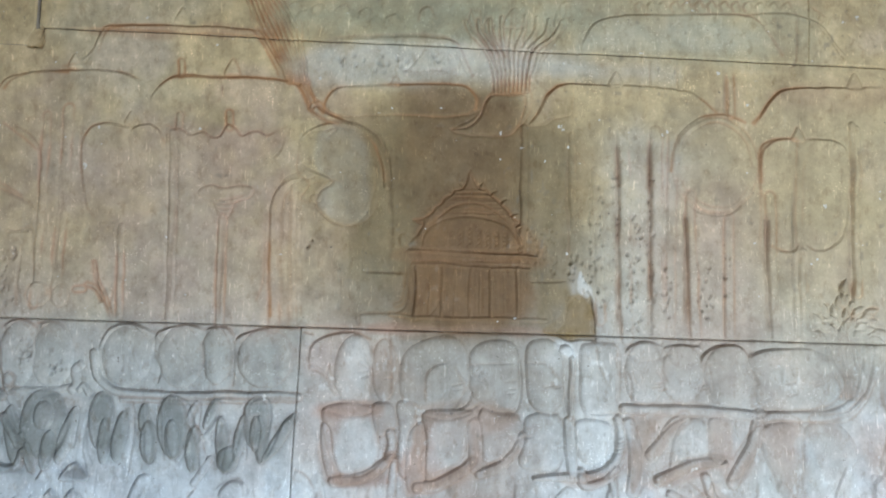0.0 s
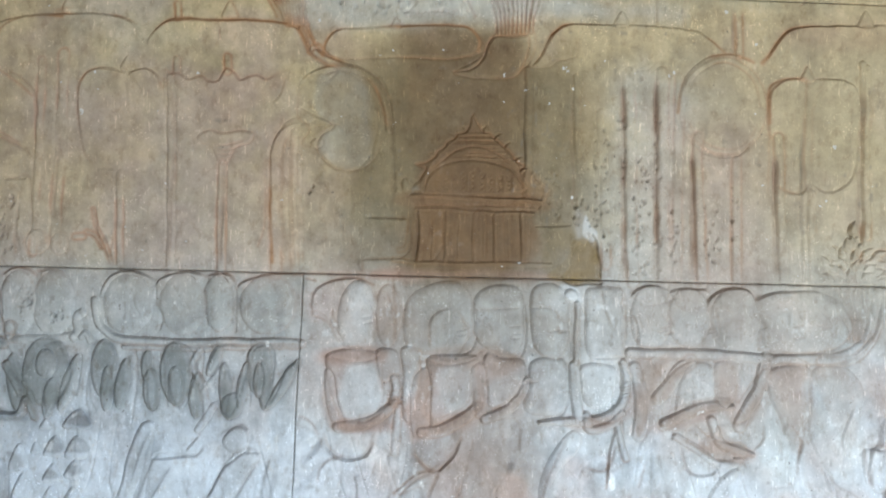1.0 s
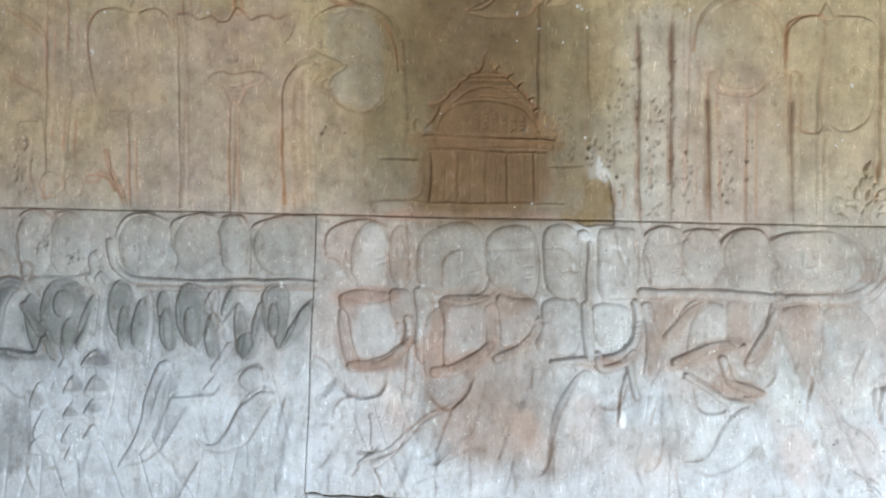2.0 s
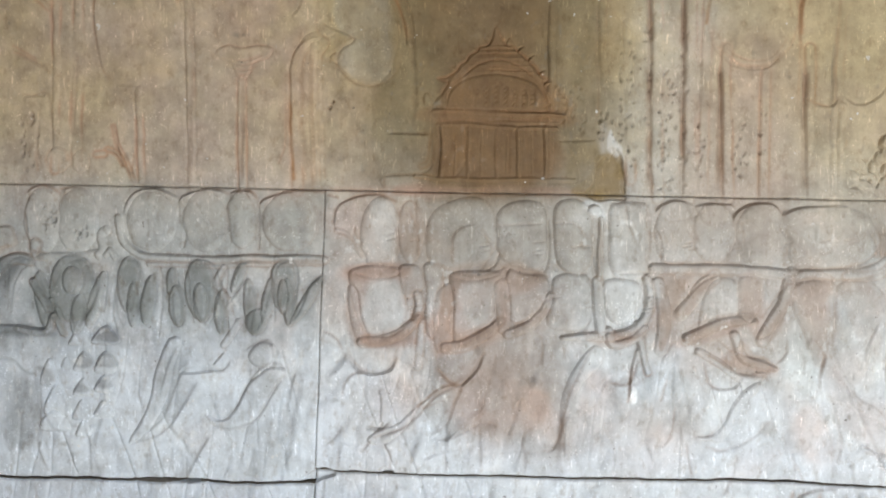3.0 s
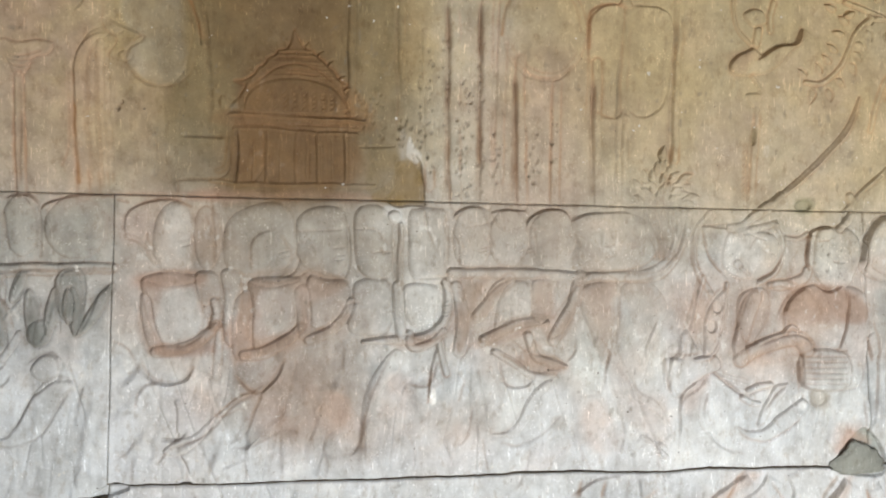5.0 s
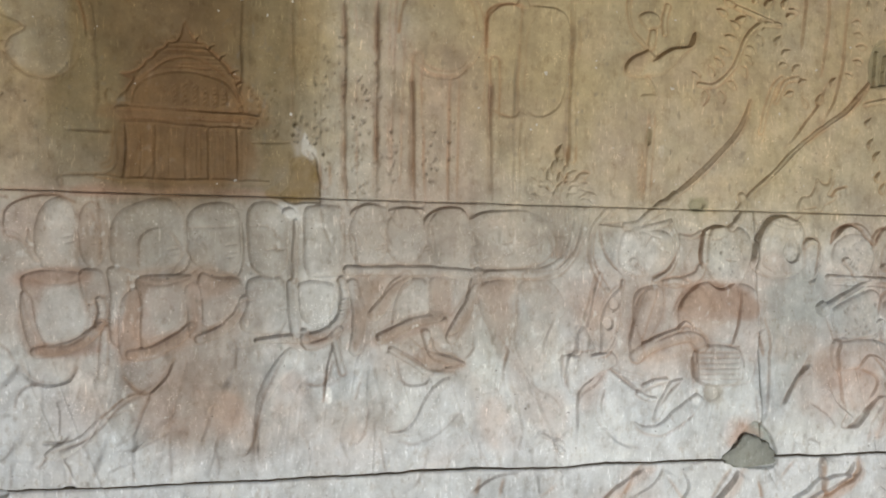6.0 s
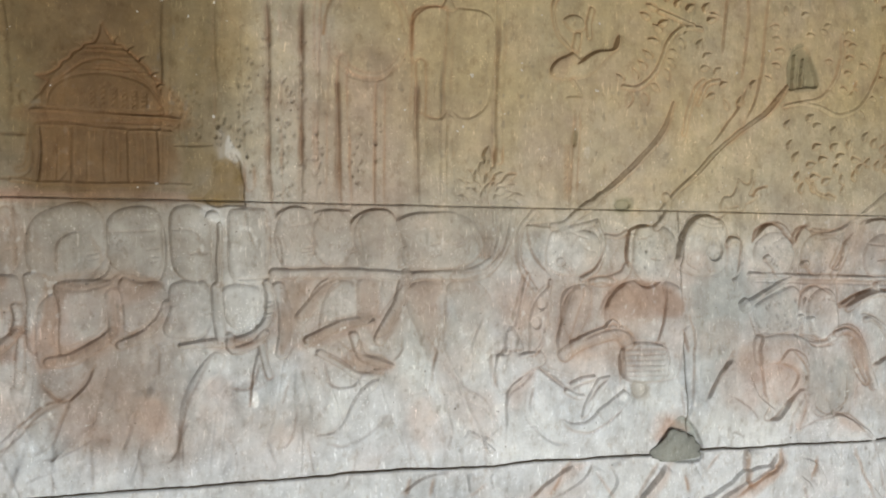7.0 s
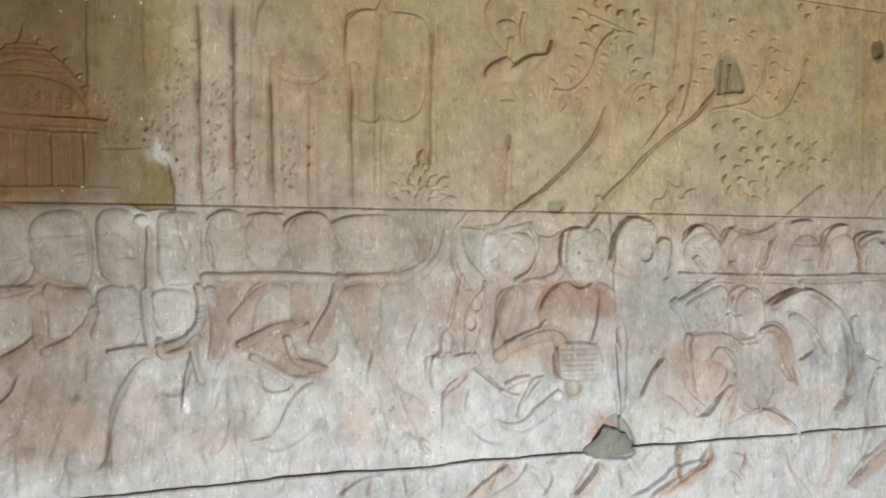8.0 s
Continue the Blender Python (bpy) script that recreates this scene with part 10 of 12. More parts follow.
incise([(0.259, 1.129), (0.264, 1.092), (0.281, 1.066), (0.307, 1.051), (0.328, 1.064), (0.346, 1.093), (0.374, 1.126)], 0.0028, 0.004, CUT_BROWN, 0.5)
edge([(0.325, 1.062), (0.307, 1.015), (0.294, 0.973), (0.274, 0.949), (0.248, 0.938)], 0.028, 0.0035, 0.006)
incise([(0.325, 1.062), (0.307, 1.015), (0.294, 0.973), (0.274, 0.949), (0.248, 0.938)], 0.0028, 0.004, CUT_BROWN, 0.5)
edge([(0.307, 1.051), (0.273, 1.034), (0.242, 1.007), (0.222, 0.981), (0.190, 0.953), (0.157, 0.941), (0.118, 0.930)], 0.028, 0.0035, 0.006)
incise([(0.307, 1.051), (0.273, 1.034), (0.242, 1.007), (0.222, 0.981), (0.190, 0.953), (0.157, 0.941), (0.118, 0.930)], 0.0028, 0.004, CUT_BROWN, 0.5)
edge([(0.259, 0.925), (0.288, 0.925), (0.321, 0.937), (0.363, 0.958)], 0.028, 0.0035, 0.006)
incise([(0.259, 0.925), (0.288, 0.925), (0.321, 0.937), (0.363, 0.958)], 0.0028, 0.004, CUT_BROWN, 0.5)
edge([(0.039, 0.948), (0.027, 0.926), (0.006, 0.911)], 0.028, 0.0035, 0.006)
incise([(0.039, 0.948), (0.027, 0.926), (0.006, 0.911)], 0.0028, 0.004, CUT_BROWN, 0.5)
edge([(0.037, 0.907), (0.037, 0.852)], 0.028, 0.0035, 0.006)
incise([(0.037, 0.907), (0.037, 0.852)], 0.0028, 0.004, CUT_BROWN, 0.5)
edge([(0.158, 0.854), (0.158, 0.895), (0.144, 0.911)], 0.028, 0.0035, 0.006)
incise([(0.158, 0.854), (0.158, 0.895), (0.144, 0.911)], 0.0028, 0.004, CUT_BROWN, 0.5)
edge([(0.279, 0.897), (0.286, 0.856)], 0.028, 0.0035, 0.006)
incise([(0.279, 0.897), (0.286, 0.856)], 0.0028, 0.004, CUT_BROWN, 0.5)
edge([(0.365, 0.963), (0.363, 0.911), (0.368, 0.844)], 0.028, 0.0035, 0.006)
incise([(0.365, 0.963), (0.363, 0.911), (0.368, 0.844)], 0.0028, 0.004, CUT_BROWN, 0.5)
edge([(0.499, 1.167), (0.504, 1.134), (0.507, 1.093)], 0.028, 0.0035, 0.006)
incise([(0.499, 1.167), (0.504, 1.134), (0.507, 1.093)], 0.0028, 0.004, CUT_BROWN, 0.5)
edge([(0.618, 1.136), (0.597, 1.096), (0.572, 1.042), (0.557, 0.992), (0.547, 0.940), (0.529, 0.906), (0.509, 0.906)], 0.028, 0.0035, 0.006)
incise([(0.618, 1.136), (0.597, 1.096), (0.572, 1.042), (0.557, 0.992), (0.547, 0.940), (0.529, 0.906), (0.509, 0.906)], 0.0028, 0.004, CUT_BROWN, 0.5)
edge([(0.739, 1.173), (0.742, 1.111)], 0.028, 0.0035, 0.006)
incise([(0.739, 1.173), (0.742, 1.111)], 0.0028, 0.004, CUT_BROWN, 0.5)
edge([(0.662, 1.056), (0.701, 1.056), (0.721, 1.108)], 0.028, 0.0035, 0.006)
incise([(0.662, 1.056), (0.701, 1.056), (0.721, 1.108)], 0.0028, 0.004, CUT_BROWN, 0.5)
edge([(0.875, 1.100), (0.888, 1.061), (0.914, 1.049), (0.946, 1.054), (0.954, 1.083)], 0.028, 0.0035, 0.006)
incise([(0.875, 1.100), (0.888, 1.061), (0.914, 1.049), (0.946, 1.054), (0.954, 1.083)], 0.0028, 0.004, CUT_BROWN, 0.5)
edge([(0.861, 0.944), (0.896, 0.947), (0.929, 0.984), (0.961, 1.033), (0.987, 1.060)], 0.028, 0.0035, 0.006)
incise([(0.861, 0.944), (0.896, 0.947), (0.929, 0.984), (0.961, 1.033), (0.987, 1.060)], 0.0028, 0.004, CUT_BROWN, 0.5)
edge([(0.890, 0.919), (0.922, 0.912), (0.963, 0.925), (1.006, 0.952), (1.050, 0.999)], 0.028, 0.0035, 0.006)
incise([(0.890, 0.919), (0.922, 0.912), (0.963, 0.925), (1.006, 0.952), (1.050, 0.999)], 0.0028, 0.004, CUT_BROWN, 0.5)
edge([(0.811, 1.008), (0.805, 0.957), (0.786, 0.923), (0.767, 0.917)], 0.028, 0.0035, 0.006)
incise([(0.811, 1.008), (0.805, 0.957), (0.786, 0.923), (0.767, 0.917)], 0.0028, 0.004, CUT_BROWN, 0.5)
edge([(0.953, 1.163), (0.958, 1.130)], 0.028, 0.0035, 0.006)
incise([(0.953, 1.163), (0.958, 1.130)], 0.0028, 0.004, CUT_BROWN, 0.5)
edge([(1.067, 1.167), (1.064, 1.128), (1.043, 1.105)], 0.028, 0.0035, 0.006)
incise([(1.067, 1.167), (1.064, 1.128), (1.043, 1.105)], 0.0028, 0.004, CUT_BROWN, 0.5)
edge([(1.125, 1.168), (1.151, 1.129), (1.145, 1.065), (1.152, 0.987), (1.166, 0.936), (1.173, 0.865)], 0.028, 0.0035, 0.006)
incise([(1.125, 1.168), (1.151, 1.129), (1.145, 1.065), (1.152, 0.987), (1.166, 0.936), (1.173, 0.865)], 0.0028, 0.004, CUT_BROWN, 0.5)
edge([(1.106, 1.116), (1.110, 1.075)], 0.028, 0.0035, 0.006)
incise([(1.106, 1.116), (1.110, 1.075)], 0.0028, 0.004, CUT_BROWN, 0.5)
edge([(1.240, 0.969), (1.249, 0.918), (1.269, 0.899), (1.276, 0.847)], 0.028, 0.0035, 0.006)
incise([(1.240, 0.969), (1.249, 0.918), (1.269, 0.899), (1.276, 0.847)], 0.0028, 0.004, CUT_BROWN, 0.5)
edge([(1.083, 0.909), (1.092, 0.857)], 0.028, 0.0035, 0.006)
incise([(1.083, 0.909), (1.092, 0.857)], 0.0028, 0.004, CUT_BROWN, 0.5)
edge([(0.838, 0.931), (0.852, 0.851)], 0.028, 0.0035, 0.006)
incise([(0.838, 0.931), (0.852, 0.851)], 0.0028, 0.004, CUT_BROWN, 0.5)
edge([(0.923, 0.800), (0.946, 0.842), (0.961, 0.904)], 0.028, 0.0035, 0.006)
incise([(0.923, 0.800), (0.946, 0.842), (0.961, 0.904)], 0.0028, 0.004, CUT_BROWN, 0.5)
edge([(0.803, 1.151), (0.778, 1.112)], 0.028, 0.0035, 0.006)
incise([(0.803, 1.151), (0.778, 1.112)], 0.0028, 0.004, CUT_BROWN, 0.5)
edge([(0.092, 0.894), (0.112, 0.921)], 0.028, 0.0035, 0.006)
incise([(0.092, 0.894), (0.112, 0.921)], 0.0028, 0.004, CUT_BROWN, 0.5)
edge([(0.456, 0.941), (0.470, 0.887), (0.464, 0.845)], 0.028, 0.0035, 0.006)
incise([(0.456, 0.941), (0.470, 0.887), (0.464, 0.845)], 0.0028, 0.004, CUT_BROWN, 0.5)
edge([(0.650, 0.954), (0.670, 0.903), (0.665, 0.851)], 0.028, 0.0035, 0.006)
incise([(0.650, 0.954), (0.670, 0.903), (0.665, 0.851)], 0.0028, 0.004, CUT_BROWN, 0.5)
incise([(0.858, 1.140), (0.907, 1.111), (0.953, 1.085), (1.010, 1.078), (1.021, 1.068)], 0.003, 0.008, CUT_BROWN, 0.8)
incise([(0.906, 1.163), (0.940, 1.132), (0.974, 1.125), (1.012, 1.120), (1.030, 1.102)], 0.003, 0.008, CUT_BROWN, 0.8)
incise([(0.102, 0.952), (0.134, 0.948), (0.152, 0.963)], 0.0032, 0.012, CUT_DARK, 0.8)
incise([(0.852, 1.141), (0.859, 1.140)], 0.0035, 0.012, CUT_DARK, 0.9)
incise([(0.850, 1.129), (0.856, 1.128)], 0.0035, 0.012, CUT_DARK, 0.9)
stain((0.78, 0.77, 0.74), [(0.712, 1.041), (0.718, 1.041), (0.720, 1.015), (0.711, 1.015)], 0.95, 0.002, 0.4, seed=32)

# attendants beyond the palanquin, their sashes and the stones under the open joint
edge([(1.077, 1.023), (1.134, 1.031), (1.148, 1.089), (1.157, 1.131)], 0.035, 0.004, 0.006)
incise([(1.077, 1.023), (1.134, 1.031), (1.148, 1.089), (1.157, 1.131)], 0.003, 0.004, CUT_BROWN, 0.55)
edge([(1.148, 1.019), (1.177, 0.975), (1.192, 0.932), (1.172, 0.863)], 0.035, 0.004, 0.006)
incise([(1.148, 1.019), (1.177, 0.975), (1.192, 0.932), (1.172, 0.863)], 0.003, 0.004, CUT_BROWN, 0.55)
edge([(1.199, 1.059), (1.236, 1.028), (1.269, 1.010), (1.296, 0.968), (1.320, 0.909)], 0.035, 0.004, 0.006)
incise([(1.199, 1.059), (1.236, 1.028), (1.269, 1.010), (1.296, 0.968), (1.320, 0.909)], 0.003, 0.004, CUT_BROWN, 0.55)
edge([(1.236, 0.915), (1.273, 0.890), (1.281, 0.823)], 0.035, 0.004, 0.006)
incise([(1.236, 0.915), (1.273, 0.890), (1.281, 0.823)], 0.003, 0.004, CUT_BROWN, 0.55)
edge([(1.333, 0.980), (1.341, 1.009), (1.379, 1.035), (1.413, 1.070)], 0.035, 0.004, 0.006)
incise([(1.333, 0.980), (1.341, 1.009), (1.379, 1.035), (1.413, 1.070)], 0.003, 0.004, CUT_BROWN, 0.55)
edge([(1.333, 0.980), (1.331, 0.923), (1.331, 0.865)], 0.035, 0.004, 0.006)
incise([(1.333, 0.980), (1.331, 0.923), (1.331, 0.865)], 0.003, 0.004, CUT_BROWN, 0.55)
edge([(1.390, 1.020), (1.387, 0.963), (1.412, 0.918), (1.459, 0.885), (1.507, 0.867)], 0.035, 0.004, 0.006)
incise([(1.390, 1.020), (1.387, 0.963), (1.412, 0.918), (1.459, 0.885), (1.507, 0.867)], 0.003, 0.004, CUT_BROWN, 0.55)
edge([(1.497, 0.919), (1.529, 0.903), (1.571, 0.898), (1.613, 0.919), (1.663, 0.954)], 0.035, 0.004, 0.006)
incise([(1.497, 0.919), (1.529, 0.903), (1.571, 0.898), (1.613, 0.919), (1.663, 0.954)], 0.003, 0.004, CUT_BROWN, 0.55)
edge([(1.561, 0.973), (1.585, 1.010), (1.619, 1.038)], 0.035, 0.004, 0.006)
incise([(1.561, 0.973), (1.585, 1.010), (1.619, 1.038)], 0.003, 0.004, CUT_BROWN, 0.55)
edge([(1.512, 1.011), (1.544, 1.027), (1.580, 1.037)], 0.035, 0.004, 0.006)
incise([(1.512, 1.011), (1.544, 1.027), (1.580, 1.037)], 0.003, 0.004, CUT_BROWN, 0.55)
edge([(1.658, 1.096), (1.660, 1.021)], 0.035, 0.004, 0.006)
incise([(1.658, 1.096), (1.660, 1.021)], 0.003, 0.004, CUT_BROWN, 0.55)
edge([(1.839, 0.997), (1.850, 0.920)], 0.035, 0.004, 0.006)
incise([(1.839, 0.997), (1.850, 0.920)], 0.003, 0.004, CUT_BROWN, 0.55)
edge([(2.006, 0.973), (2.061, 0.938), (2.091, 0.902)], 0.035, 0.004, 0.006)
incise([(2.006, 0.973), (2.061, 0.938), (2.091, 0.902)], 0.003, 0.004, CUT_BROWN, 0.55)
edge([(2.101, 0.983), (2.116, 0.948), (2.108, 0.902), (2.136, 0.902), (2.173, 0.938), (2.233, 0.980)], 0.035, 0.004, 0.006)
incise([(2.101, 0.983), (2.116, 0.948), (2.108, 0.902), (2.136, 0.902), (2.173, 0.938), (2.233, 0.980)], 0.003, 0.004, CUT_BROWN, 0.55)
edge([(2.241, 0.992), (2.248, 1.024), (2.228, 1.057), (2.186, 1.094)], 0.035, 0.004, 0.006)
incise([(2.241, 0.992), (2.248, 1.024), (2.228, 1.057), (2.186, 1.094)], 0.003, 0.004, CUT_BROWN, 0.55)
edge([(2.193, 0.857), (2.203, 0.914), (2.241, 0.960)], 0.035, 0.004, 0.006)
incise([(2.193, 0.857), (2.203, 0.914), (2.241, 0.960)], 0.003, 0.004, CUT_BROWN, 0.55)
edge([(2.204, 0.856), (2.269, 0.886), (2.327, 0.893), (2.386, 0.903), (2.447, 0.866), (2.501, 0.819)], 0.035, 0.004, 0.006)
incise([(2.204, 0.856), (2.269, 0.886), (2.327, 0.893), (2.386, 0.903), (2.447, 0.866), (2.501, 0.819)], 0.003, 0.004, CUT_BROWN, 0.55)
edge([(2.268, 0.959), (2.280, 0.925), (2.319, 0.904), (2.366, 0.912), (2.386, 0.952), (2.381, 1.018)], 0.035, 0.004, 0.006)
incise([(2.268, 0.959), (2.280, 0.925), (2.319, 0.904), (2.366, 0.912), (2.386, 0.952), (2.381, 1.018)], 0.003, 0.004, CUT_BROWN, 0.55)
edge([(1.962, 0.866), (1.953, 0.832)], 0.035, 0.004, 0.006)
incise([(1.962, 0.866), (1.953, 0.832)], 0.003, 0.004, CUT_BROWN, 0.55)
edge([(2.040, 0.829), (2.036, 0.858), (2.007, 0.872)], 0.035, 0.004, 0.006)
incise([(2.040, 0.829), (2.036, 0.858), (2.007, 0.872)], 0.003, 0.004, CUT_BROWN, 0.55)
edge([(1.091, 0.883), (1.114, 0.837)], 0.035, 0.004, 0.006)
incise([(1.091, 0.883), (1.114, 0.837)], 0.003, 0.004, CUT_BROWN, 0.55)
edge([(2.400, 1.050), (2.425, 1.000), (2.457, 0.981), (2.445, 1.032)], 0.035, 0.004, 0.006)
incise([(2.400, 1.050), (2.425, 1.000), (2.457, 0.981), (2.445, 1.032)], 0.003, 0.004, CUT_BROWN, 0.55)
edge([(2.475, 1.037), (2.522, 1.055)], 0.035, 0.004, 0.006)
incise([(2.475, 1.037), (2.522, 1.055)], 0.003, 0.004, CUT_BROWN, 0.55)
incise([(1.295, 1.128), (1.298, 1.082), (1.308, 1.025)], 0.004, 0.008, CUT_BROWN, 0.8)
incise([(1.307, 1.122), (1.350, 1.123), (1.386, 1.128)], 0.004, 0.008, CUT_BROWN, 0.8)
incise([(1.415, 1.080), (1.457, 1.052), (1.496, 1.021)], 0.004, 0.008, CUT_BROWN, 0.8)
incise([(1.916, 0.965), (1.944, 1.007), (1.980, 1.052), (2.008, 1.095)], 0.004, 0.008, CUT_BROWN, 0.8)
edge([(1.458, 0.736), (1.482, 0.781), (1.523, 0.822)], 0.035, 0.0045, 0.006)
incise([(1.458, 0.736), (1.482, 0.781), (1.523, 0.822)], 0.004, 0.005, OCHRE, 0.6)
edge([(1.594, 0.786), (1.628, 0.739), (1.641, 0.719)], 0.035, 0.0045, 0.006)
incise([(1.594, 0.786), (1.628, 0.739), (1.641, 0.719)], 0.004, 0.005, OCHRE, 0.6)
edge([(1.244, 0.755), (1.284, 0.786)], 0.035, 0.0045, 0.006)
incise([(1.244, 0.755), (1.284, 0.786)], 0.004, 0.005, OCHRE, 0.6)
edge([(1.711, 0.713), (1.745, 0.759), (1.772, 0.795)], 0.035, 0.0045, 0.006)
incise([(1.711, 0.713), (1.745, 0.759), (1.772, 0.795)], 0.004, 0.005, OCHRE, 0.6)
edge([(1.927, 0.772), (1.964, 0.809)], 0.035, 0.0045, 0.006)
incise([(1.927, 0.772), (1.964, 0.809)], 0.004, 0.005, OCHRE, 0.6)
edge([(2.165, 0.804), (2.156, 0.773), (2.109, 0.744), (2.045, 0.702), (2.012, 0.686)], 0.035, 0.0045, 0.006)
incise([(2.165, 0.804), (2.156, 0.773), (2.109, 0.744), (2.045, 0.702), (2.012, 0.686)], 0.004, 0.005, OCHRE, 0.6)
edge([(2.053, 0.812), (2.054, 0.733), (2.074, 0.706)], 0.035, 0.0045, 0.006)
incise([(2.053, 0.812), (2.054, 0.733), (2.074, 0.706)], 0.004, 0.005, OCHRE, 0.6)
edge([(2.424, 0.798), (2.441, 0.734), (2.482, 0.664)], 0.035, 0.0045, 0.006)
incise([(2.424, 0.798), (2.441, 0.734), (2.482, 0.664)], 0.004, 0.005, OCHRE, 0.6)
edge([(1.857, 0.762), (1.869, 0.717)], 0.035, 0.0045, 0.006)
incise([(1.857, 0.762), (1.869, 0.717)], 0.004, 0.005, OCHRE, 0.6)
edge([(2.290, 0.778), (2.271, 0.715)], 0.035, 0.0045, 0.006)
incise([(2.290, 0.778), (2.271, 0.715)], 0.004, 0.005, OCHRE, 0.6)
edge([(1.091, 0.813), (1.080, 0.770)], 0.035, 0.0045, 0.006)
incise([(1.091, 0.813), (1.080, 0.770)], 0.004, 0.005, OCHRE, 0.6)
edge([(1.148, 0.809), (1.141, 0.764)], 0.035, 0.0045, 0.006)
incise([(1.148, 0.809), (1.141, 0.764)], 0.004, 0.005, OCHRE, 0.6)

# figures and their head-cloths at the far end
incise([(1.378, 1.438), (1.416, 1.444), (1.460, 1.450)], 0.003, 0.006, CUT_BROWN, 0.5)
incise([(1.382, 1.438), (1.367, 1.395), (1.370, 1.352), (1.395, 1.323)], 0.003, 0.006, CUT_BROWN, 0.5)
incise([(1.388, 1.436), (1.401, 1.381), (1.424, 1.345), (1.460, 1.311)], 0.003, 0.006, CUT_BROWN, 0.5)
incise([(1.502, 1.439), (1.542, 1.461), (1.561, 1.480)], 0.003, 0.006, CUT_BROWN, 0.5)
incise([(1.587, 1.442), (1.610, 1.410), (1.601, 1.366), (1.575, 1.329), (1.540, 1.313)], 0.003, 0.006, CUT_BROWN, 0.5)
incise([(1.604, 1.422), (1.648, 1.413)], 0.003, 0.006, CUT_BROWN, 0.5)
incise([(1.678, 1.417), (1.670, 1.365), (1.682, 1.328)], 0.003, 0.006, CUT_BROWN, 0.5)
incise([(1.280, 1.325), (1.317, 1.367), (1.332, 1.395), (1.336, 1.453)], 0.003, 0.006, CUT_BROWN, 0.5)
incise([(1.235, 1.459), (1.242, 1.424), (1.267, 1.381)], 0.003, 0.006, CUT_BROWN, 0.5)
incise([(1.258, 1.466), (1.272, 1.424), (1.282, 1.381)], 0.003, 0.006, CUT_BROWN, 0.5)
incise([(1.306, 1.466), (1.312, 1.424), (1.309, 1.381)], 0.003, 0.006, CUT_BROWN, 0.5)
incise([(1.834, 1.403), (1.842, 1.441), (1.868, 1.468), (1.894, 1.475)], 0.003, 0.006, CUT_BROWN, 0.5)
incise([(1.912, 1.466), (1.947, 1.457), (1.974, 1.472)], 0.003, 0.006, CUT_BROWN, 0.5)
incise([(1.817, 1.349), (1.834, 1.319), (1.878, 1.303)], 0.003, 0.006, CUT_BROWN, 0.5)
incise([(1.851, 1.364), (1.852, 1.337), (1.887, 1.321)], 0.003, 0.006, CUT_BROWN, 0.5)
incise([(1.974, 1.418), (1.981, 1.333)], 0.003, 0.006, CUT_BROWN, 0.5)
incise([(2.019, 1.418), (2.023, 1.379), (2.012, 1.301)], 0.003, 0.006, CUT_BROWN, 0.5)
incise([(2.067, 1.402), (2.083, 1.429), (2.111, 1.447), (2.139, 1.445), (2.167, 1.426), (2.190, 1.402)], 0.003, 0.006, CUT_BROWN, 0.5)
incise([(2.205, 1.410), (2.224, 1.434), (2.247, 1.443)], 0.003, 0.006, CUT_BROWN, 0.5)
incise([(2.340, 1.427), (2.379, 1.451), (2.402, 1.468)], 0.003, 0.006, CUT_BROWN, 0.5)
incise([(2.439, 1.452), (2.479, 1.460), (2.516, 1.457)], 0.003, 0.006, CUT_BROWN, 0.5)
incise([(2.370, 1.402), (2.357, 1.345), (2.337, 1.321)], 0.003, 0.006, CUT_BROWN, 0.5)
incise([(2.093, 1.360), (2.103, 1.344), (2.121, 1.323), (2.131, 1.306)], 0.003, 0.006, CUT_BROWN, 0.5)
incise([(2.234, 1.338), (2.244, 1.327), (2.264, 1.306)], 0.003, 0.006, CUT_BROWN, 0.5)
incise([(2.058, 1.222), (2.113, 1.260), (2.178, 1.291)], 0.003, 0.006, CUT_BROWN, 0.5)
incise([(2.049, 1.206), (2.068, 1.159), (2.086, 1.134), (2.152, 1.140), (2.189, 1.147)], 0.003, 0.006, CUT_BROWN, 0.5)
incise([(2.208, 1.195), (2.217, 1.234), (2.245, 1.263), (2.283, 1.273), (2.323, 1.248)], 0.003, 0.006, CUT_BROWN, 0.5)
incise([(2.343, 1.216), (2.422, 1.247), (2.472, 1.262)], 0.003, 0.006, CUT_BROWN, 0.5)
incise([(2.208, 1.138), (2.266, 1.133), (2.295, 1.119), (2.334, 1.143), (2.383, 1.152), (2.423, 1.128)], 0.003, 0.006, CUT_BROWN, 0.5)
incise([(1.464, 1.119), (1.483, 1.206), (1.495, 1.249), (1.514, 1.278)], 0.003, 0.006, CUT_BROWN, 0.5)
incise([(1.598, 1.221), (1.616, 1.254), (1.649, 1.279), (1.682, 1.293)], 0.003, 0.006, CUT_BROWN, 0.5)
incise([(1.544, 1.145), (1.592, 1.161), (1.641, 1.169), (1.678, 1.156), (1.688, 1.137)], 0.003, 0.006, CUT_BROWN, 0.5)
incise([(1.775, 1.289), (1.789, 1.243), (1.779, 1.183), (1.759, 1.130)], 0.003, 0.006, CUT_BROWN, 0.5)
incise([(1.699, 1.290), (1.732, 1.275), (1.766, 1.286)], 0.003, 0.006, CUT_BROWN, 0.5)
incise([(1.394, 1.186), (1.401, 1.237), (1.425, 1.272), (1.440, 1.287)], 0.003, 0.006, CUT_BROWN, 0.5)
incise([(1.417, 1.150), (1.445, 1.185), (1.448, 1.236)], 0.003, 0.006, CUT_BROWN, 0.5)
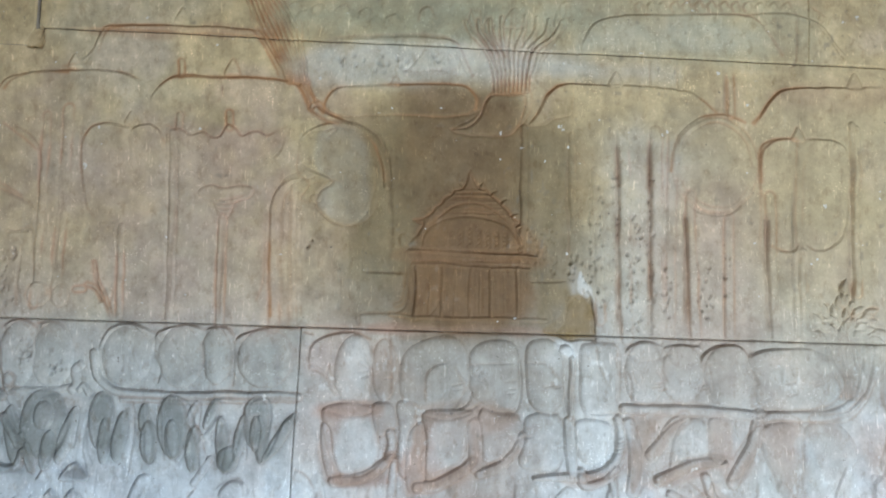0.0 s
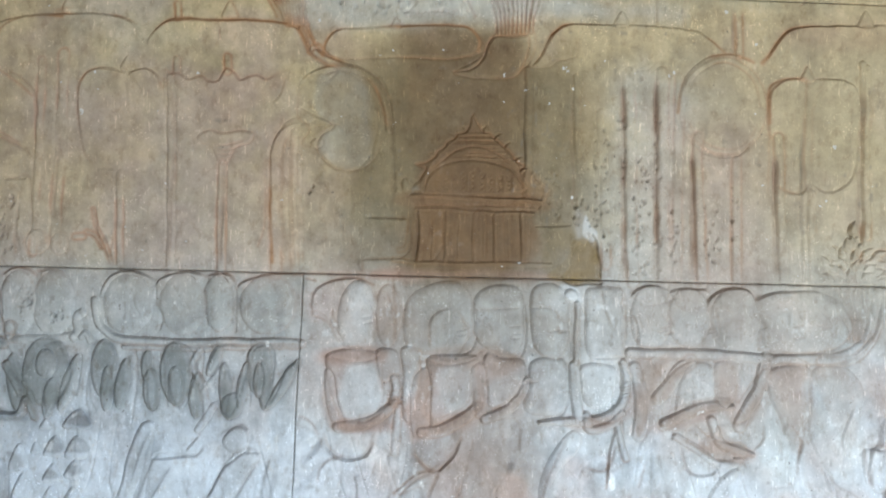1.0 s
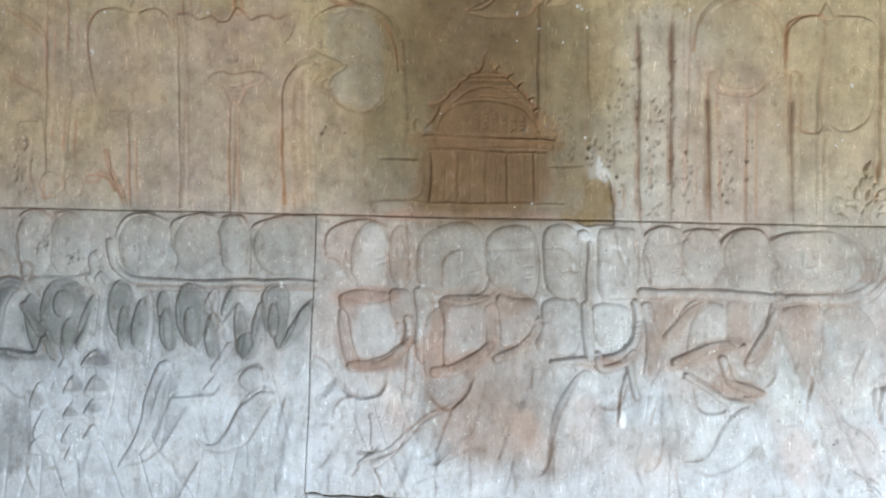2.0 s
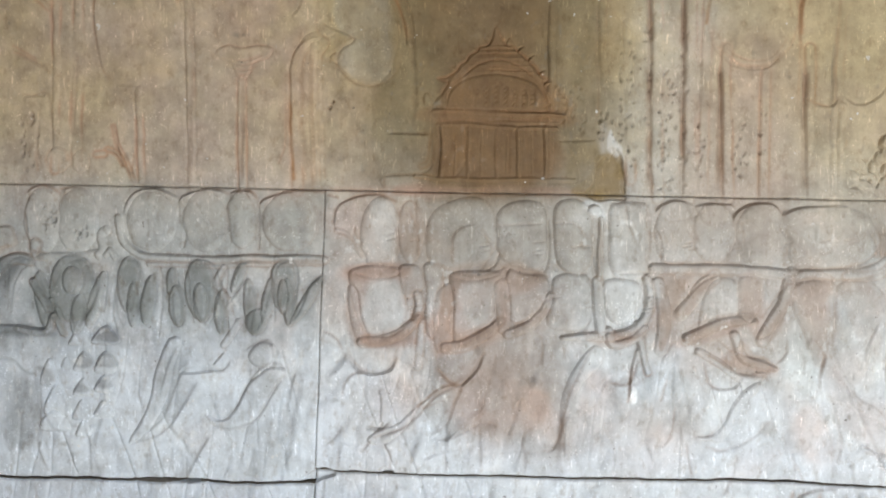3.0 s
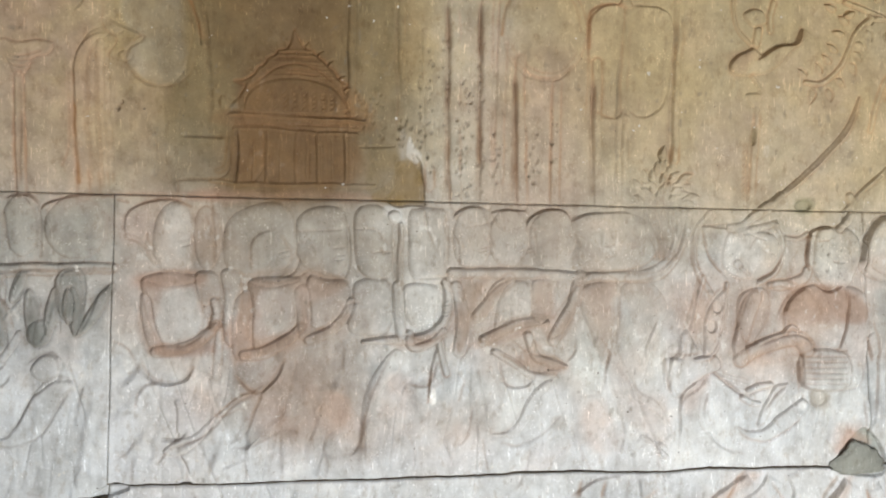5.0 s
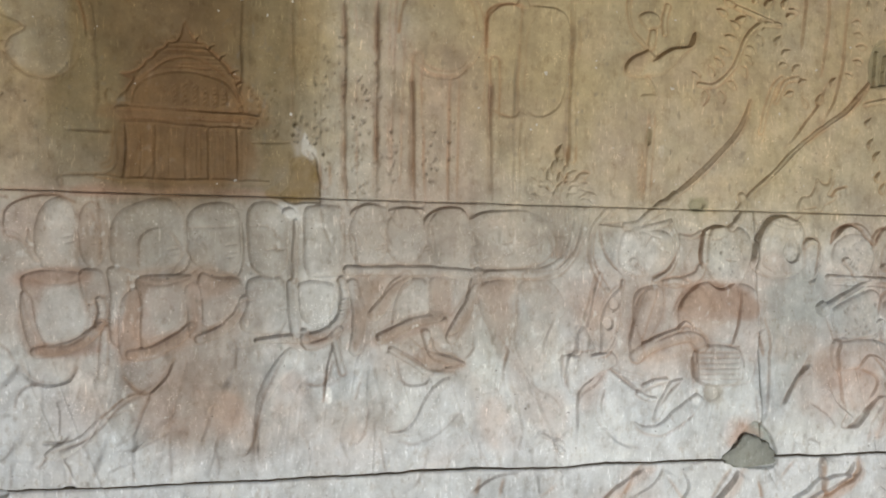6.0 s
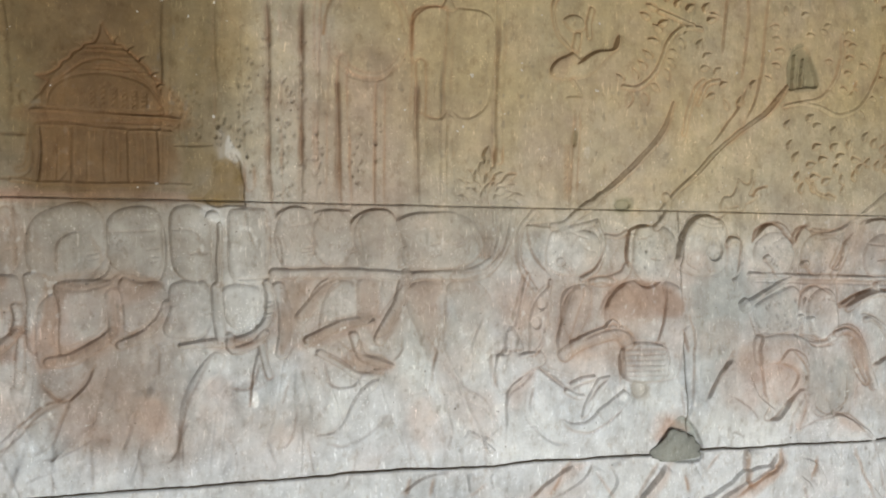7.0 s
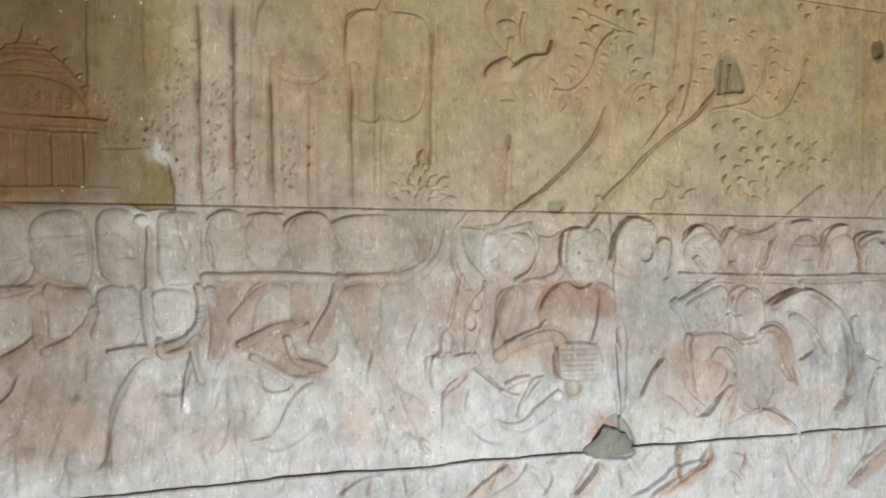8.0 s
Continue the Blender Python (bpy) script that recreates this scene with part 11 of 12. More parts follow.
incise([(1.348, 1.195), (1.371, 1.266), (1.386, 1.324)], 0.003, 0.006, CUT_BROWN, 0.5)

# arched back, long sashes and hems at the far end
edge([(2.064, 1.397), (2.073, 1.425), (2.102, 1.445), (2.131, 1.448), (2.160, 1.432)], 0.03, 0.0056)
incise([(2.064, 1.397), (2.073, 1.425), (2.102, 1.445), (2.131, 1.448), (2.160, 1.432)], 0.003, 0.005, CUT_BROWN, 0.55)
edge([(2.200, 1.399), (2.216, 1.432), (2.239, 1.443)], 0.03, 0.0056)
incise([(2.200, 1.399), (2.216, 1.432), (2.239, 1.443)], 0.003, 0.005, CUT_BROWN, 0.55)
edge([(2.424, 1.445), (2.445, 1.459), (2.499, 1.462), (2.531, 1.454), (2.549, 1.431)], 0.03, 0.0056)
incise([(2.424, 1.445), (2.445, 1.459), (2.499, 1.462), (2.531, 1.454), (2.549, 1.431)], 0.003, 0.005, CUT_BROWN, 0.55)
edge([(2.568, 1.324), (2.565, 1.402), (2.586, 1.437), (2.642, 1.449), (2.675, 1.442)], 0.03, 0.0056)
incise([(2.568, 1.324), (2.565, 1.402), (2.586, 1.437), (2.642, 1.449), (2.675, 1.442)], 0.003, 0.005, CUT_BROWN, 0.55)
edge([(2.723, 1.304), (2.699, 1.375), (2.705, 1.410), (2.744, 1.428), (2.802, 1.433)], 0.03, 0.0056)
incise([(2.723, 1.304), (2.699, 1.375), (2.705, 1.410), (2.744, 1.428), (2.802, 1.433)], 0.003, 0.005, CUT_BROWN, 0.55)
edge([(2.355, 1.213), (2.395, 1.239), (2.447, 1.255), (2.479, 1.266)], 0.03, 0.0056)
incise([(2.355, 1.213), (2.395, 1.239), (2.447, 1.255), (2.479, 1.266)], 0.003, 0.005, CUT_BROWN, 0.55)
edge([(2.512, 1.260), (2.577, 1.237), (2.633, 1.201), (2.668, 1.165), (2.687, 1.093), (2.692, 1.058)], 0.03, 0.0056)
incise([(2.512, 1.260), (2.577, 1.237), (2.633, 1.201), (2.668, 1.165), (2.687, 1.093), (2.692, 1.058)], 0.003, 0.005, CUT_BROWN, 0.55)
incise([(2.160, 1.425), (2.180, 1.409), (2.196, 1.392)], 0.003, 0.006, CUT_BROWN, 0.6)
incise([(2.239, 1.435), (2.280, 1.425), (2.321, 1.428), (2.366, 1.442)], 0.003, 0.006, CUT_BROWN, 0.6)
incise([(2.352, 1.361), (2.372, 1.395), (2.399, 1.428)], 0.003, 0.006, CUT_BROWN, 0.6)
incise([(2.332, 1.318), (2.352, 1.321), (2.362, 1.353)], 0.003, 0.006, CUT_BROWN, 0.6)
incise([(2.576, 1.376), (2.598, 1.385), (2.594, 1.307)], 0.003, 0.006, CUT_BROWN, 0.6)
incise([(2.745, 1.357), (2.734, 1.331), (2.753, 1.295)], 0.003, 0.006, CUT_BROWN, 0.6)
incise([(2.448, 1.176), (2.474, 1.172), (2.502, 1.145), (2.535, 1.100), (2.546, 1.074)], 0.003, 0.006, CUT_BROWN, 0.6)
incise([(2.437, 1.187), (2.469, 1.184), (2.513, 1.157), (2.568, 1.099)], 0.003, 0.006, CUT_BROWN, 0.6)
incise([(2.222, 1.132), (2.262, 1.126), (2.293, 1.115), (2.323, 1.127), (2.344, 1.146), (2.385, 1.150), (2.417, 1.131), (2.438, 1.096)], 0.003, 0.006, CUT_BROWN, 0.6)
incise([(2.252, 1.114), (2.282, 1.102), (2.334, 1.106)], 0.003, 0.006, CUT_BROWN, 0.6)
incise([(2.211, 1.215), (2.221, 1.247), (2.251, 1.271), (2.291, 1.275)], 0.003, 0.006, CUT_BROWN, 0.6)
edge([(2.680, 1.058), (2.688, 1.005), (2.666, 0.936), (2.626, 0.886), (2.609, 0.843)], 0.035, 0.0045, 0.006)
incise([(2.680, 1.058), (2.688, 1.005), (2.666, 0.936), (2.626, 0.886), (2.609, 0.843)], 0.0032, 0.006, CUT_BROWN, 0.55)
edge([(2.735, 0.895), (2.745, 0.841), (2.752, 0.812)], 0.035, 0.0045, 0.006)
incise([(2.735, 0.895), (2.745, 0.841), (2.752, 0.812)], 0.0032, 0.006, CUT_BROWN, 0.55)
edge([(2.609, 0.799), (2.601, 0.747), (2.584, 0.679), (2.573, 0.645)], 0.035, 0.0045, 0.006)
incise([(2.609, 0.799), (2.601, 0.747), (2.584, 0.679), (2.573, 0.645)], 0.0032, 0.006, CUT_BROWN, 0.55)
edge([(2.752, 0.805), (2.742, 0.734)], 0.035, 0.0045, 0.006)
incise([(2.752, 0.805), (2.742, 0.734)], 0.0032, 0.006, CUT_BROWN, 0.55)
edge([(2.168, 0.838), (2.169, 0.788), (2.155, 0.765), (2.106, 0.745), (2.059, 0.714), (2.011, 0.686)], 0.035, 0.0045, 0.006)
incise([(2.168, 0.838), (2.169, 0.788), (2.155, 0.765), (2.106, 0.745), (2.059, 0.714), (2.011, 0.686)], 0.0032, 0.006, CUT_BROWN, 0.55)
edge([(2.048, 0.816), (2.049, 0.742), (2.062, 0.708)], 0.035, 0.0045, 0.006)
incise([(2.048, 0.816), (2.049, 0.742), (2.062, 0.708)], 0.0032, 0.006, CUT_BROWN, 0.55)
edge([(2.431, 0.772), (2.453, 0.710), (2.486, 0.654), (2.497, 0.619)], 0.035, 0.0045, 0.006)
incise([(2.431, 0.772), (2.453, 0.710), (2.486, 0.654), (2.497, 0.619)], 0.0032, 0.006, CUT_BROWN, 0.55)
edge([(2.830, 0.753), (2.765, 0.723), (2.708, 0.675), (2.685, 0.651), (2.702, 0.627), (2.743, 0.612)], 0.035, 0.0045, 0.006)
incise([(2.830, 0.753), (2.765, 0.723), (2.708, 0.675), (2.685, 0.651), (2.702, 0.627), (2.743, 0.612)], 0.0032, 0.006, CUT_BROWN, 0.55)
edge([(2.495, 0.809), (2.504, 0.774)], 0.035, 0.0045, 0.006)
incise([(2.495, 0.809), (2.504, 0.774)], 0.0032, 0.006, CUT_BROWN, 0.55)
edge([(2.506, 0.739), (2.518, 0.686), (2.551, 0.644)], 0.035, 0.0045, 0.006)
incise([(2.506, 0.739), (2.518, 0.686), (2.551, 0.644)], 0.0032, 0.006, CUT_BROWN, 0.55)
edge([(2.235, 0.698), (2.256, 0.646)], 0.035, 0.0045, 0.006)
incise([(2.235, 0.698), (2.256, 0.646)], 0.0032, 0.006, CUT_BROWN, 0.55)
edge([(2.264, 0.921), (2.294, 0.899), (2.335, 0.908), (2.377, 0.930)], 0.035, 0.0045, 0.006)
incise([(2.264, 0.921), (2.294, 0.899), (2.335, 0.908), (2.377, 0.930)], 0.0032, 0.006, CUT_BROWN, 0.55)
edge([(2.224, 0.883), (2.243, 0.931), (2.239, 0.965)], 0.035, 0.0045, 0.006)
incise([(2.224, 0.883), (2.243, 0.931), (2.239, 0.965)], 0.0032, 0.006, CUT_BROWN, 0.55)
edge([(2.346, 0.907), (2.398, 0.889), (2.441, 0.852), (2.478, 0.818)], 0.035, 0.0045, 0.006)
incise([(2.346, 0.907), (2.398, 0.889), (2.441, 0.852), (2.478, 0.818)], 0.0032, 0.006, CUT_BROWN, 0.55)
edge([(2.407, 1.064), (2.429, 1.020), (2.454, 0.984)], 0.035, 0.0045, 0.006)
incise([(2.407, 1.064), (2.429, 1.020), (2.454, 0.984)], 0.0032, 0.006, CUT_BROWN, 0.55)
stain((0.46, 0.30, 0.22), [(2.346, 0.903), (2.398, 0.889), (2.447, 0.844), (2.367, 0.863)], 0.45, 0.01, 0.6, seed=250)
stain((0.46, 0.30, 0.22), [(2.011, 0.686), (2.059, 0.714), (2.155, 0.765), (2.169, 0.755), (2.068, 0.683)], 0.45, 0.01, 0.6, seed=250)
stain((0.46, 0.30, 0.22), [(2.204, 0.884), (2.239, 0.948), (2.244, 0.898), (2.224, 0.858)], 0.45, 0.01, 0.6, seed=250)
stain((0.46, 0.30, 0.22), [(2.697, 0.649), (2.765, 0.714), (2.831, 0.735), (2.831, 0.708), (2.743, 0.645)], 0.45, 0.01, 0.6, seed=250)

# rubbed limbs, brown with handling, and pale cloth between them
stain((0.34, 0.225, 0.165), [(0.096, 1.166), (0.168, 1.169), (0.213, 1.209), (0.246, 1.190), (0.213, 1.157), (0.168, 1.137), (0.103, 1.132)], 0.5, 0.007, 0.6, seed=220)
stain((0.34, 0.225, 0.165), [(0.062, 1.311), (0.101, 1.286), (0.089, 1.207), (0.103, 1.155), (0.070, 1.142), (0.050, 1.207), (0.052, 1.285)], 0.5, 0.007, 0.6, seed=220)
stain((0.34, 0.225, 0.165), [(0.284, 1.288), (0.310, 1.294), (0.298, 1.210), (0.317, 1.171), (0.376, 1.191), (0.389, 1.172), (0.298, 1.129), (0.266, 1.157), (0.271, 1.235)], 0.5, 0.007, 0.6, seed=220)
stain((0.34, 0.225, 0.165), [(0.434, 1.185), (0.512, 1.228), (0.525, 1.212), (0.441, 1.159)], 0.5, 0.007, 0.6, seed=220)
stain((0.34, 0.225, 0.165), [(0.062, 1.324), (0.192, 1.326), (0.186, 1.300), (0.062, 1.298)], 0.5, 0.007, 0.6, seed=220)
stain((0.34, 0.225, 0.165), [(0.297, 1.307), (0.388, 1.299), (0.426, 1.328), (0.504, 1.310), (0.504, 1.290), (0.388, 1.282), (0.297, 1.288)], 0.5, 0.007, 0.6, seed=220)
stain((0.34, 0.225, 0.165), [(0.609, 1.174), (0.687, 1.162), (0.751, 1.196), (0.776, 1.254), (0.790, 1.216), (0.764, 1.176), (0.687, 1.137), (0.636, 1.142)], 0.5, 0.007, 0.6, seed=220)
stain((0.34, 0.225, 0.165), [(0.776, 1.306), (0.821, 1.307), (0.816, 1.177), (0.784, 1.177)], 0.5, 0.007, 0.6, seed=220)
stain((0.34, 0.225, 0.165), [(0.823, 1.164), (0.880, 1.197), (0.970, 1.224), (0.983, 1.211), (0.932, 1.178), (0.855, 1.152)], 0.5, 0.007, 0.6, seed=220)
stain((0.34, 0.225, 0.165), [(0.828, 1.235), (0.866, 1.294), (0.905, 1.307), (0.880, 1.255), (0.835, 1.216)], 0.5, 0.007, 0.6, seed=220)
stain((0.34, 0.225, 0.165), [(1.009, 1.179), (1.047, 1.238), (1.072, 1.322), (1.091, 1.329), (1.079, 1.245), (1.041, 1.167)], 0.5, 0.007, 0.6, seed=220)
stain((0.34, 0.225, 0.165), [(0.958, 1.153), (0.997, 1.127), (1.029, 1.102), (1.010, 1.073), (0.959, 1.088), (0.920, 1.114)], 0.5, 0.007, 0.6, seed=220)
stain((0.34, 0.225, 0.165), [(0.956, 1.295), (1.008, 1.302), (1.002, 1.218), (0.957, 1.218)], 0.5, 0.007, 0.6, seed=220)
stain((0.34, 0.225, 0.165), [(1.091, 1.297), (1.149, 1.297), (1.144, 1.168), (1.112, 1.142), (1.092, 1.219)], 0.5, 0.007, 0.6, seed=220)
stain((0.34, 0.225, 0.165), [(1.187, 1.298), (1.251, 1.298), (1.278, 1.221), (1.279, 1.118), (1.227, 1.169)], 0.5, 0.007, 0.6, seed=220)
stain((0.66, 0.66, 0.63), [(0.101, 1.273), (0.167, 1.280), (0.174, 1.182), (0.103, 1.168)], 0.4, 0.012, 0.6, seed=221)
stain((0.66, 0.66, 0.63), [(0.692, 1.279), (0.750, 1.293), (0.758, 1.215), (0.700, 1.195)], 0.4, 0.012, 0.6, seed=221)
stain((0.66, 0.66, 0.63), [(0.867, 1.255), (0.943, 1.295), (0.957, 1.230), (0.893, 1.217)], 0.4, 0.012, 0.6, seed=221)
stain((0.66, 0.66, 0.63), [(0.881, 1.100), (0.946, 1.088), (0.933, 1.049), (0.895, 1.061)], 0.4, 0.012, 0.6, seed=221)
stain((0.66, 0.66, 0.63), [(1.067, 1.167), (1.125, 1.168), (1.107, 1.038), (1.075, 1.064)], 0.4, 0.012, 0.6, seed=221)
stain((0.66, 0.66, 0.63), [(0.112, 1.468), (0.165, 1.449), (0.153, 1.364), (0.120, 1.364)], 0.4, 0.012, 0.6, seed=221)
stain((0.66, 0.66, 0.63), [(0.658, 1.421), (0.742, 1.422), (0.737, 1.345), (0.666, 1.331)], 0.4, 0.012, 0.6, seed=221)
stain((0.66, 0.66, 0.63), [(0.323, 1.275), (0.401, 1.282), (0.402, 1.211), (0.337, 1.184)], 0.4, 0.012, 0.6, seed=221)
stain((0.66, 0.66, 0.63), [(0.882, 1.035), (0.946, 1.036), (0.921, 0.971), (0.876, 0.951)], 0.4, 0.012, 0.6, seed=221)
stain((0.66, 0.66, 0.63), [(0.597, 1.096), (0.623, 1.110), (0.573, 0.953), (0.560, 0.953)], 0.4, 0.012, 0.6, seed=221)
stain((0.34, 0.225, 0.165), [(1.608, 1.217), (1.641, 1.276), (1.741, 1.282), (1.792, 1.258), (1.775, 1.198), (1.625, 1.202)], 0.38, 0.012, 0.6, seed=222)
stain((0.34, 0.225, 0.165), [(1.544, 1.138), (1.592, 1.161), (1.691, 1.152), (1.688, 1.122), (1.560, 1.086)], 0.38, 0.012, 0.6, seed=222)
stain((0.34, 0.225, 0.165), [(1.310, 1.296), (1.401, 1.295), (1.386, 1.180), (1.325, 1.210)], 0.38, 0.012, 0.6, seed=222)
stain((0.34, 0.225, 0.165), [(1.472, 1.206), (1.511, 1.278), (1.575, 1.277), (1.560, 1.189), (1.496, 1.118), (1.472, 1.133)], 0.38, 0.012, 0.6, seed=222)
stain((0.34, 0.225, 0.165), [(2.023, 1.097), (2.096, 1.126), (2.228, 1.122), (2.228, 1.057), (2.060, 1.001)], 0.38, 0.012, 0.6, seed=222)
stain((0.34, 0.225, 0.165), [(1.162, 1.102), (1.236, 1.028), (1.296, 0.925), (1.266, 0.899), (1.177, 0.989)], 0.38, 0.012, 0.6, seed=222)
stain((0.34, 0.225, 0.165), [(1.090, 1.299), (1.177, 1.298), (1.177, 1.158), (1.134, 1.104), (1.098, 1.216)], 0.38, 0.012, 0.6, seed=222)
stain((0.34, 0.225, 0.165), [(2.207, 1.283), (2.322, 1.281), (2.382, 1.215), (2.227, 1.186)], 0.38, 0.012, 0.6, seed=222)
stain((0.34, 0.225, 0.165), [(2.383, 1.149), (2.433, 1.115), (2.445, 0.982), (2.405, 0.968)], 0.38, 0.012, 0.6, seed=222)
stain((0.34, 0.225, 0.165), [(1.623, 1.395), (1.640, 1.425), (1.673, 1.410), (1.665, 1.320), (1.624, 1.306)], 0.38, 0.012, 0.6, seed=222)
stain((0.66, 0.66, 0.63), [(1.206, 1.269), (1.280, 1.240), (1.295, 1.068), (1.236, 1.099)], 0.45, 0.02, 0.6, seed=223)
stain((0.66, 0.66, 0.63), [(1.105, 1.091), (1.163, 1.018), (1.148, 0.935), (1.105, 0.966)], 0.45, 0.02, 0.6, seed=223)
stain((0.66, 0.66, 0.63), [(1.311, 0.939), (1.403, 0.976), (1.497, 0.868), (1.482, 0.832), (1.326, 0.844)], 0.45, 0.02, 0.6, seed=223)
stain((0.66, 0.66, 0.63), [(1.899, 0.917), (2.080, 0.905), (2.155, 0.837), (1.935, 0.836)], 0.45, 0.02, 0.6, seed=223)
stain((0.66, 0.66, 0.63), [(1.725, 1.079), (1.811, 1.075), (1.811, 0.953), (1.709, 0.959)], 0.45, 0.02, 0.6, seed=223)
stain((0.66, 0.66, 0.63), [(2.442, 1.246), (2.519, 1.245), (2.522, 1.045), (2.464, 1.081)], 0.45, 0.02, 0.6, seed=223)

# long seep stain down the stones, and blotches
stain((0.24, 0.19, 0.135), [(0.165, 1.440), (0.625, 1.446), (0.637, 1.329), (0.613, 1.173), (0.551, 0.917), (0.335, 0.918), (0.254, 1.059), (0.243, 1.232), (0.176, 1.343)], 0.45, 0.07, 0.6, seed=190)
stain((0.46, 0.30, 0.22), [(0.272, 1.157), (0.480, 1.147), (0.533, 1.031), (0.560, 0.940), (0.366, 0.911), (0.300, 1.002)], 0.24, 0.04, 0.6, seed=191)
stain((0.46, 0.30, 0.22), [(0.462, 1.043), (0.507, 1.043), (0.527, 0.992), (0.469, 0.952)], 0.4, 0.015, 0.6, seed=192)
stain((0.46, 0.30, 0.22), [(0.986, 0.907), (0.948, 0.849), (1.000, 0.843), (1.063, 0.908)], 0.35, 0.02, 0.6, seed=193)
stain((0.46, 0.30, 0.22), [(1.088, 0.973), (1.139, 1.013), (1.166, 0.923), (1.115, 0.909)], 0.35, 0.02, 0.6, seed=194)
stain((0.46, 0.30, 0.22), [(1.743, 0.911), (1.777, 0.939), (1.855, 0.904), (1.864, 0.872), (1.761, 0.864)], 0.5, 0.015, 0.6, seed=195)
stain((0.46, 0.30, 0.22), [(2.115, 1.046), (2.209, 1.058), (2.229, 0.977), (2.154, 0.933), (2.116, 0.967)], 0.45, 0.015, 0.6, seed=196)
stain((0.46, 0.30, 0.22), [(1.091, 0.994), (1.134, 1.006), (1.177, 0.919), (1.148, 0.879), (1.091, 0.911)], 0.45, 0.02, 0.6, seed=197)
stain((0.46, 0.30, 0.22), [(1.341, 1.023), (1.410, 1.070), (1.395, 1.020), (1.349, 0.979)], 0.45, 0.015, 0.6, seed=198)
stain((0.30, 0.30, 0.27), [(1.878, 1.303), (2.039, 1.301), (2.022, 1.129), (1.933, 1.039), (1.888, 1.133)], 0.4, 0.03, 0.6, seed=199)
stain((0.30, 0.30, 0.27), [(2.248, 1.057), (2.384, 1.051), (2.386, 0.919), (2.288, 0.917)], 0.4, 0.02, 0.6, seed=200)
stain((0.30, 0.30, 0.27), [(2.085, 1.269), (2.188, 1.283), (2.199, 1.155), (2.095, 1.158)], 0.4, 0.02, 0.6, seed=201)
# broad dark field over the shafts: lowers the light through the colour
stain((0.36, 0.30, 0.21), [(0.700, 1.986), (1.394, 2.001), (1.374, 1.499), (0.700, 1.485)], 0.22, 0.06, 0.6, seed=216)
stain((0.60, 0.585, 0.51), [(0.053, 2.180), (0.342, 2.187), (0.384, 2.165), (0.618, 2.167), (0.687, 2.126), (0.453, 2.121), (0.207, 2.101), (0.056, 2.101)], 0.4, 0.02, 0.6, seed=217)
stain((0.58, 0.57, 0.47), [(0.701, 2.233), (1.075, 2.263), (1.100, 2.185), (0.701, 2.180)], 0.35, 0.03, 0.6, seed=218)
stain((0.50, 0.49, 0.43), [(0.024, 1.943), (0.061, 1.979), (0.129, 1.971), (0.158, 1.905), (0.148, 1.808), (0.136, 1.751), (0.069, 1.750), (0.035, 1.806), (0.079, 1.848), (0.037, 1.875)], 0.35, 0.012, 0.6, seed=219)
stain((0.30, 0.30, 0.295), [(-0.724, 1.040), (-0.671, 1.028), (-0.657, 0.936), (-0.683, 0.883), (-0.730, 0.896)], 0.5, 0.02, 0.8, seed=230)
stain((0.34, 0.34, 0.335), [(-0.605, 1.029), (-0.553, 1.042), (-0.552, 0.937), (-0.598, 0.950)], 0.4, 0.02, 0.8, seed=231)
stain((0.34, 0.35, 0.35), [(-0.356, 1.123), (-0.303, 1.098), (-0.354, 0.993), (-0.420, 0.926), (-0.394, 1.018)], 0.45, 0.02, 0.8, seed=232)
stain((0.34, 0.35, 0.35), [(-0.158, 1.061), (-0.106, 1.074), (-0.131, 0.996), (-0.183, 0.956), (-0.223, 0.955)], 0.4, 0.02, 0.8, seed=233)
stain((0.34, 0.34, 0.335), [(-0.185, 1.126), (-0.126, 1.139), (-0.122, 1.087), (-0.171, 1.087)], 0.4, 0.012, 0.8, seed=234)
stain((0.38, 0.385, 0.38), [(-0.157, 0.943), (-0.105, 0.957), (-0.090, 0.853), (-0.169, 0.851)], 0.4, 0.02, 0.8, seed=235)
sprig = number("carved_sprig")
leaf(sprig, 1.225, 1.529, 0.034, 120)
leaf(sprig, 1.243, 1.549, 0.034, 110)
leaf(sprig, 1.273, 1.566, 0.034, 95)
leaf(sprig, 1.284, 1.603, 0.034, 85)
leaf(sprig, 1.305, 1.551, 0.034, 45)
leaf(sprig, 1.332, 1.551, 0.034, 30)
leaf(sprig, 1.257, 1.510, 0.034, 130)
leaf(sprig, 1.311, 1.522, 0.034, 20)
leaf(sprig, 1.284, 1.517, 0.034, 70)
leaf(sprig, 1.350, 1.512, 0.034, 5)
# golden, white and dark fields that balance the light by colour
stain((0.56, 0.45, 0.26), [(1.337, 2.006), (2.506, 2.102), (2.514, 1.559), (1.655, 1.544), (1.338, 1.723)], 0.32, 0.08, 0.6, seed=240)
stain((0.68, 0.685, 0.69), [(0.969, 1.041), (1.696, 1.026), (1.732, 0.844), (1.379, 0.828), (0.970, 0.843)], 0.42, 0.05, 0.7, seed=241)
stain((0.66, 0.67, 0.69), [(0.007, 0.906), (0.819, 0.918), (1.204, 0.911), (1.205, 0.852), (0.561, 0.849), (0.040, 0.857)], 0.35, 0.03, 0.7, seed=242)
stain((0.34, 0.31, 0.27), [(0.700, 1.472), (1.362, 1.473), (1.356, 1.317), (0.752, 1.317)], 0.25, 0.05, 0.7, seed=243)

# soot and the brown mortar beside the shrine
stain((0.17, 0.095, 0.03), [(0.072, 2.035), (0.619, 2.033), (0.631, 1.656), (0.621, 1.497), (0.098, 1.488), (0.070, 1.712)], 0.38, 0.05, 0.6, seed=210)
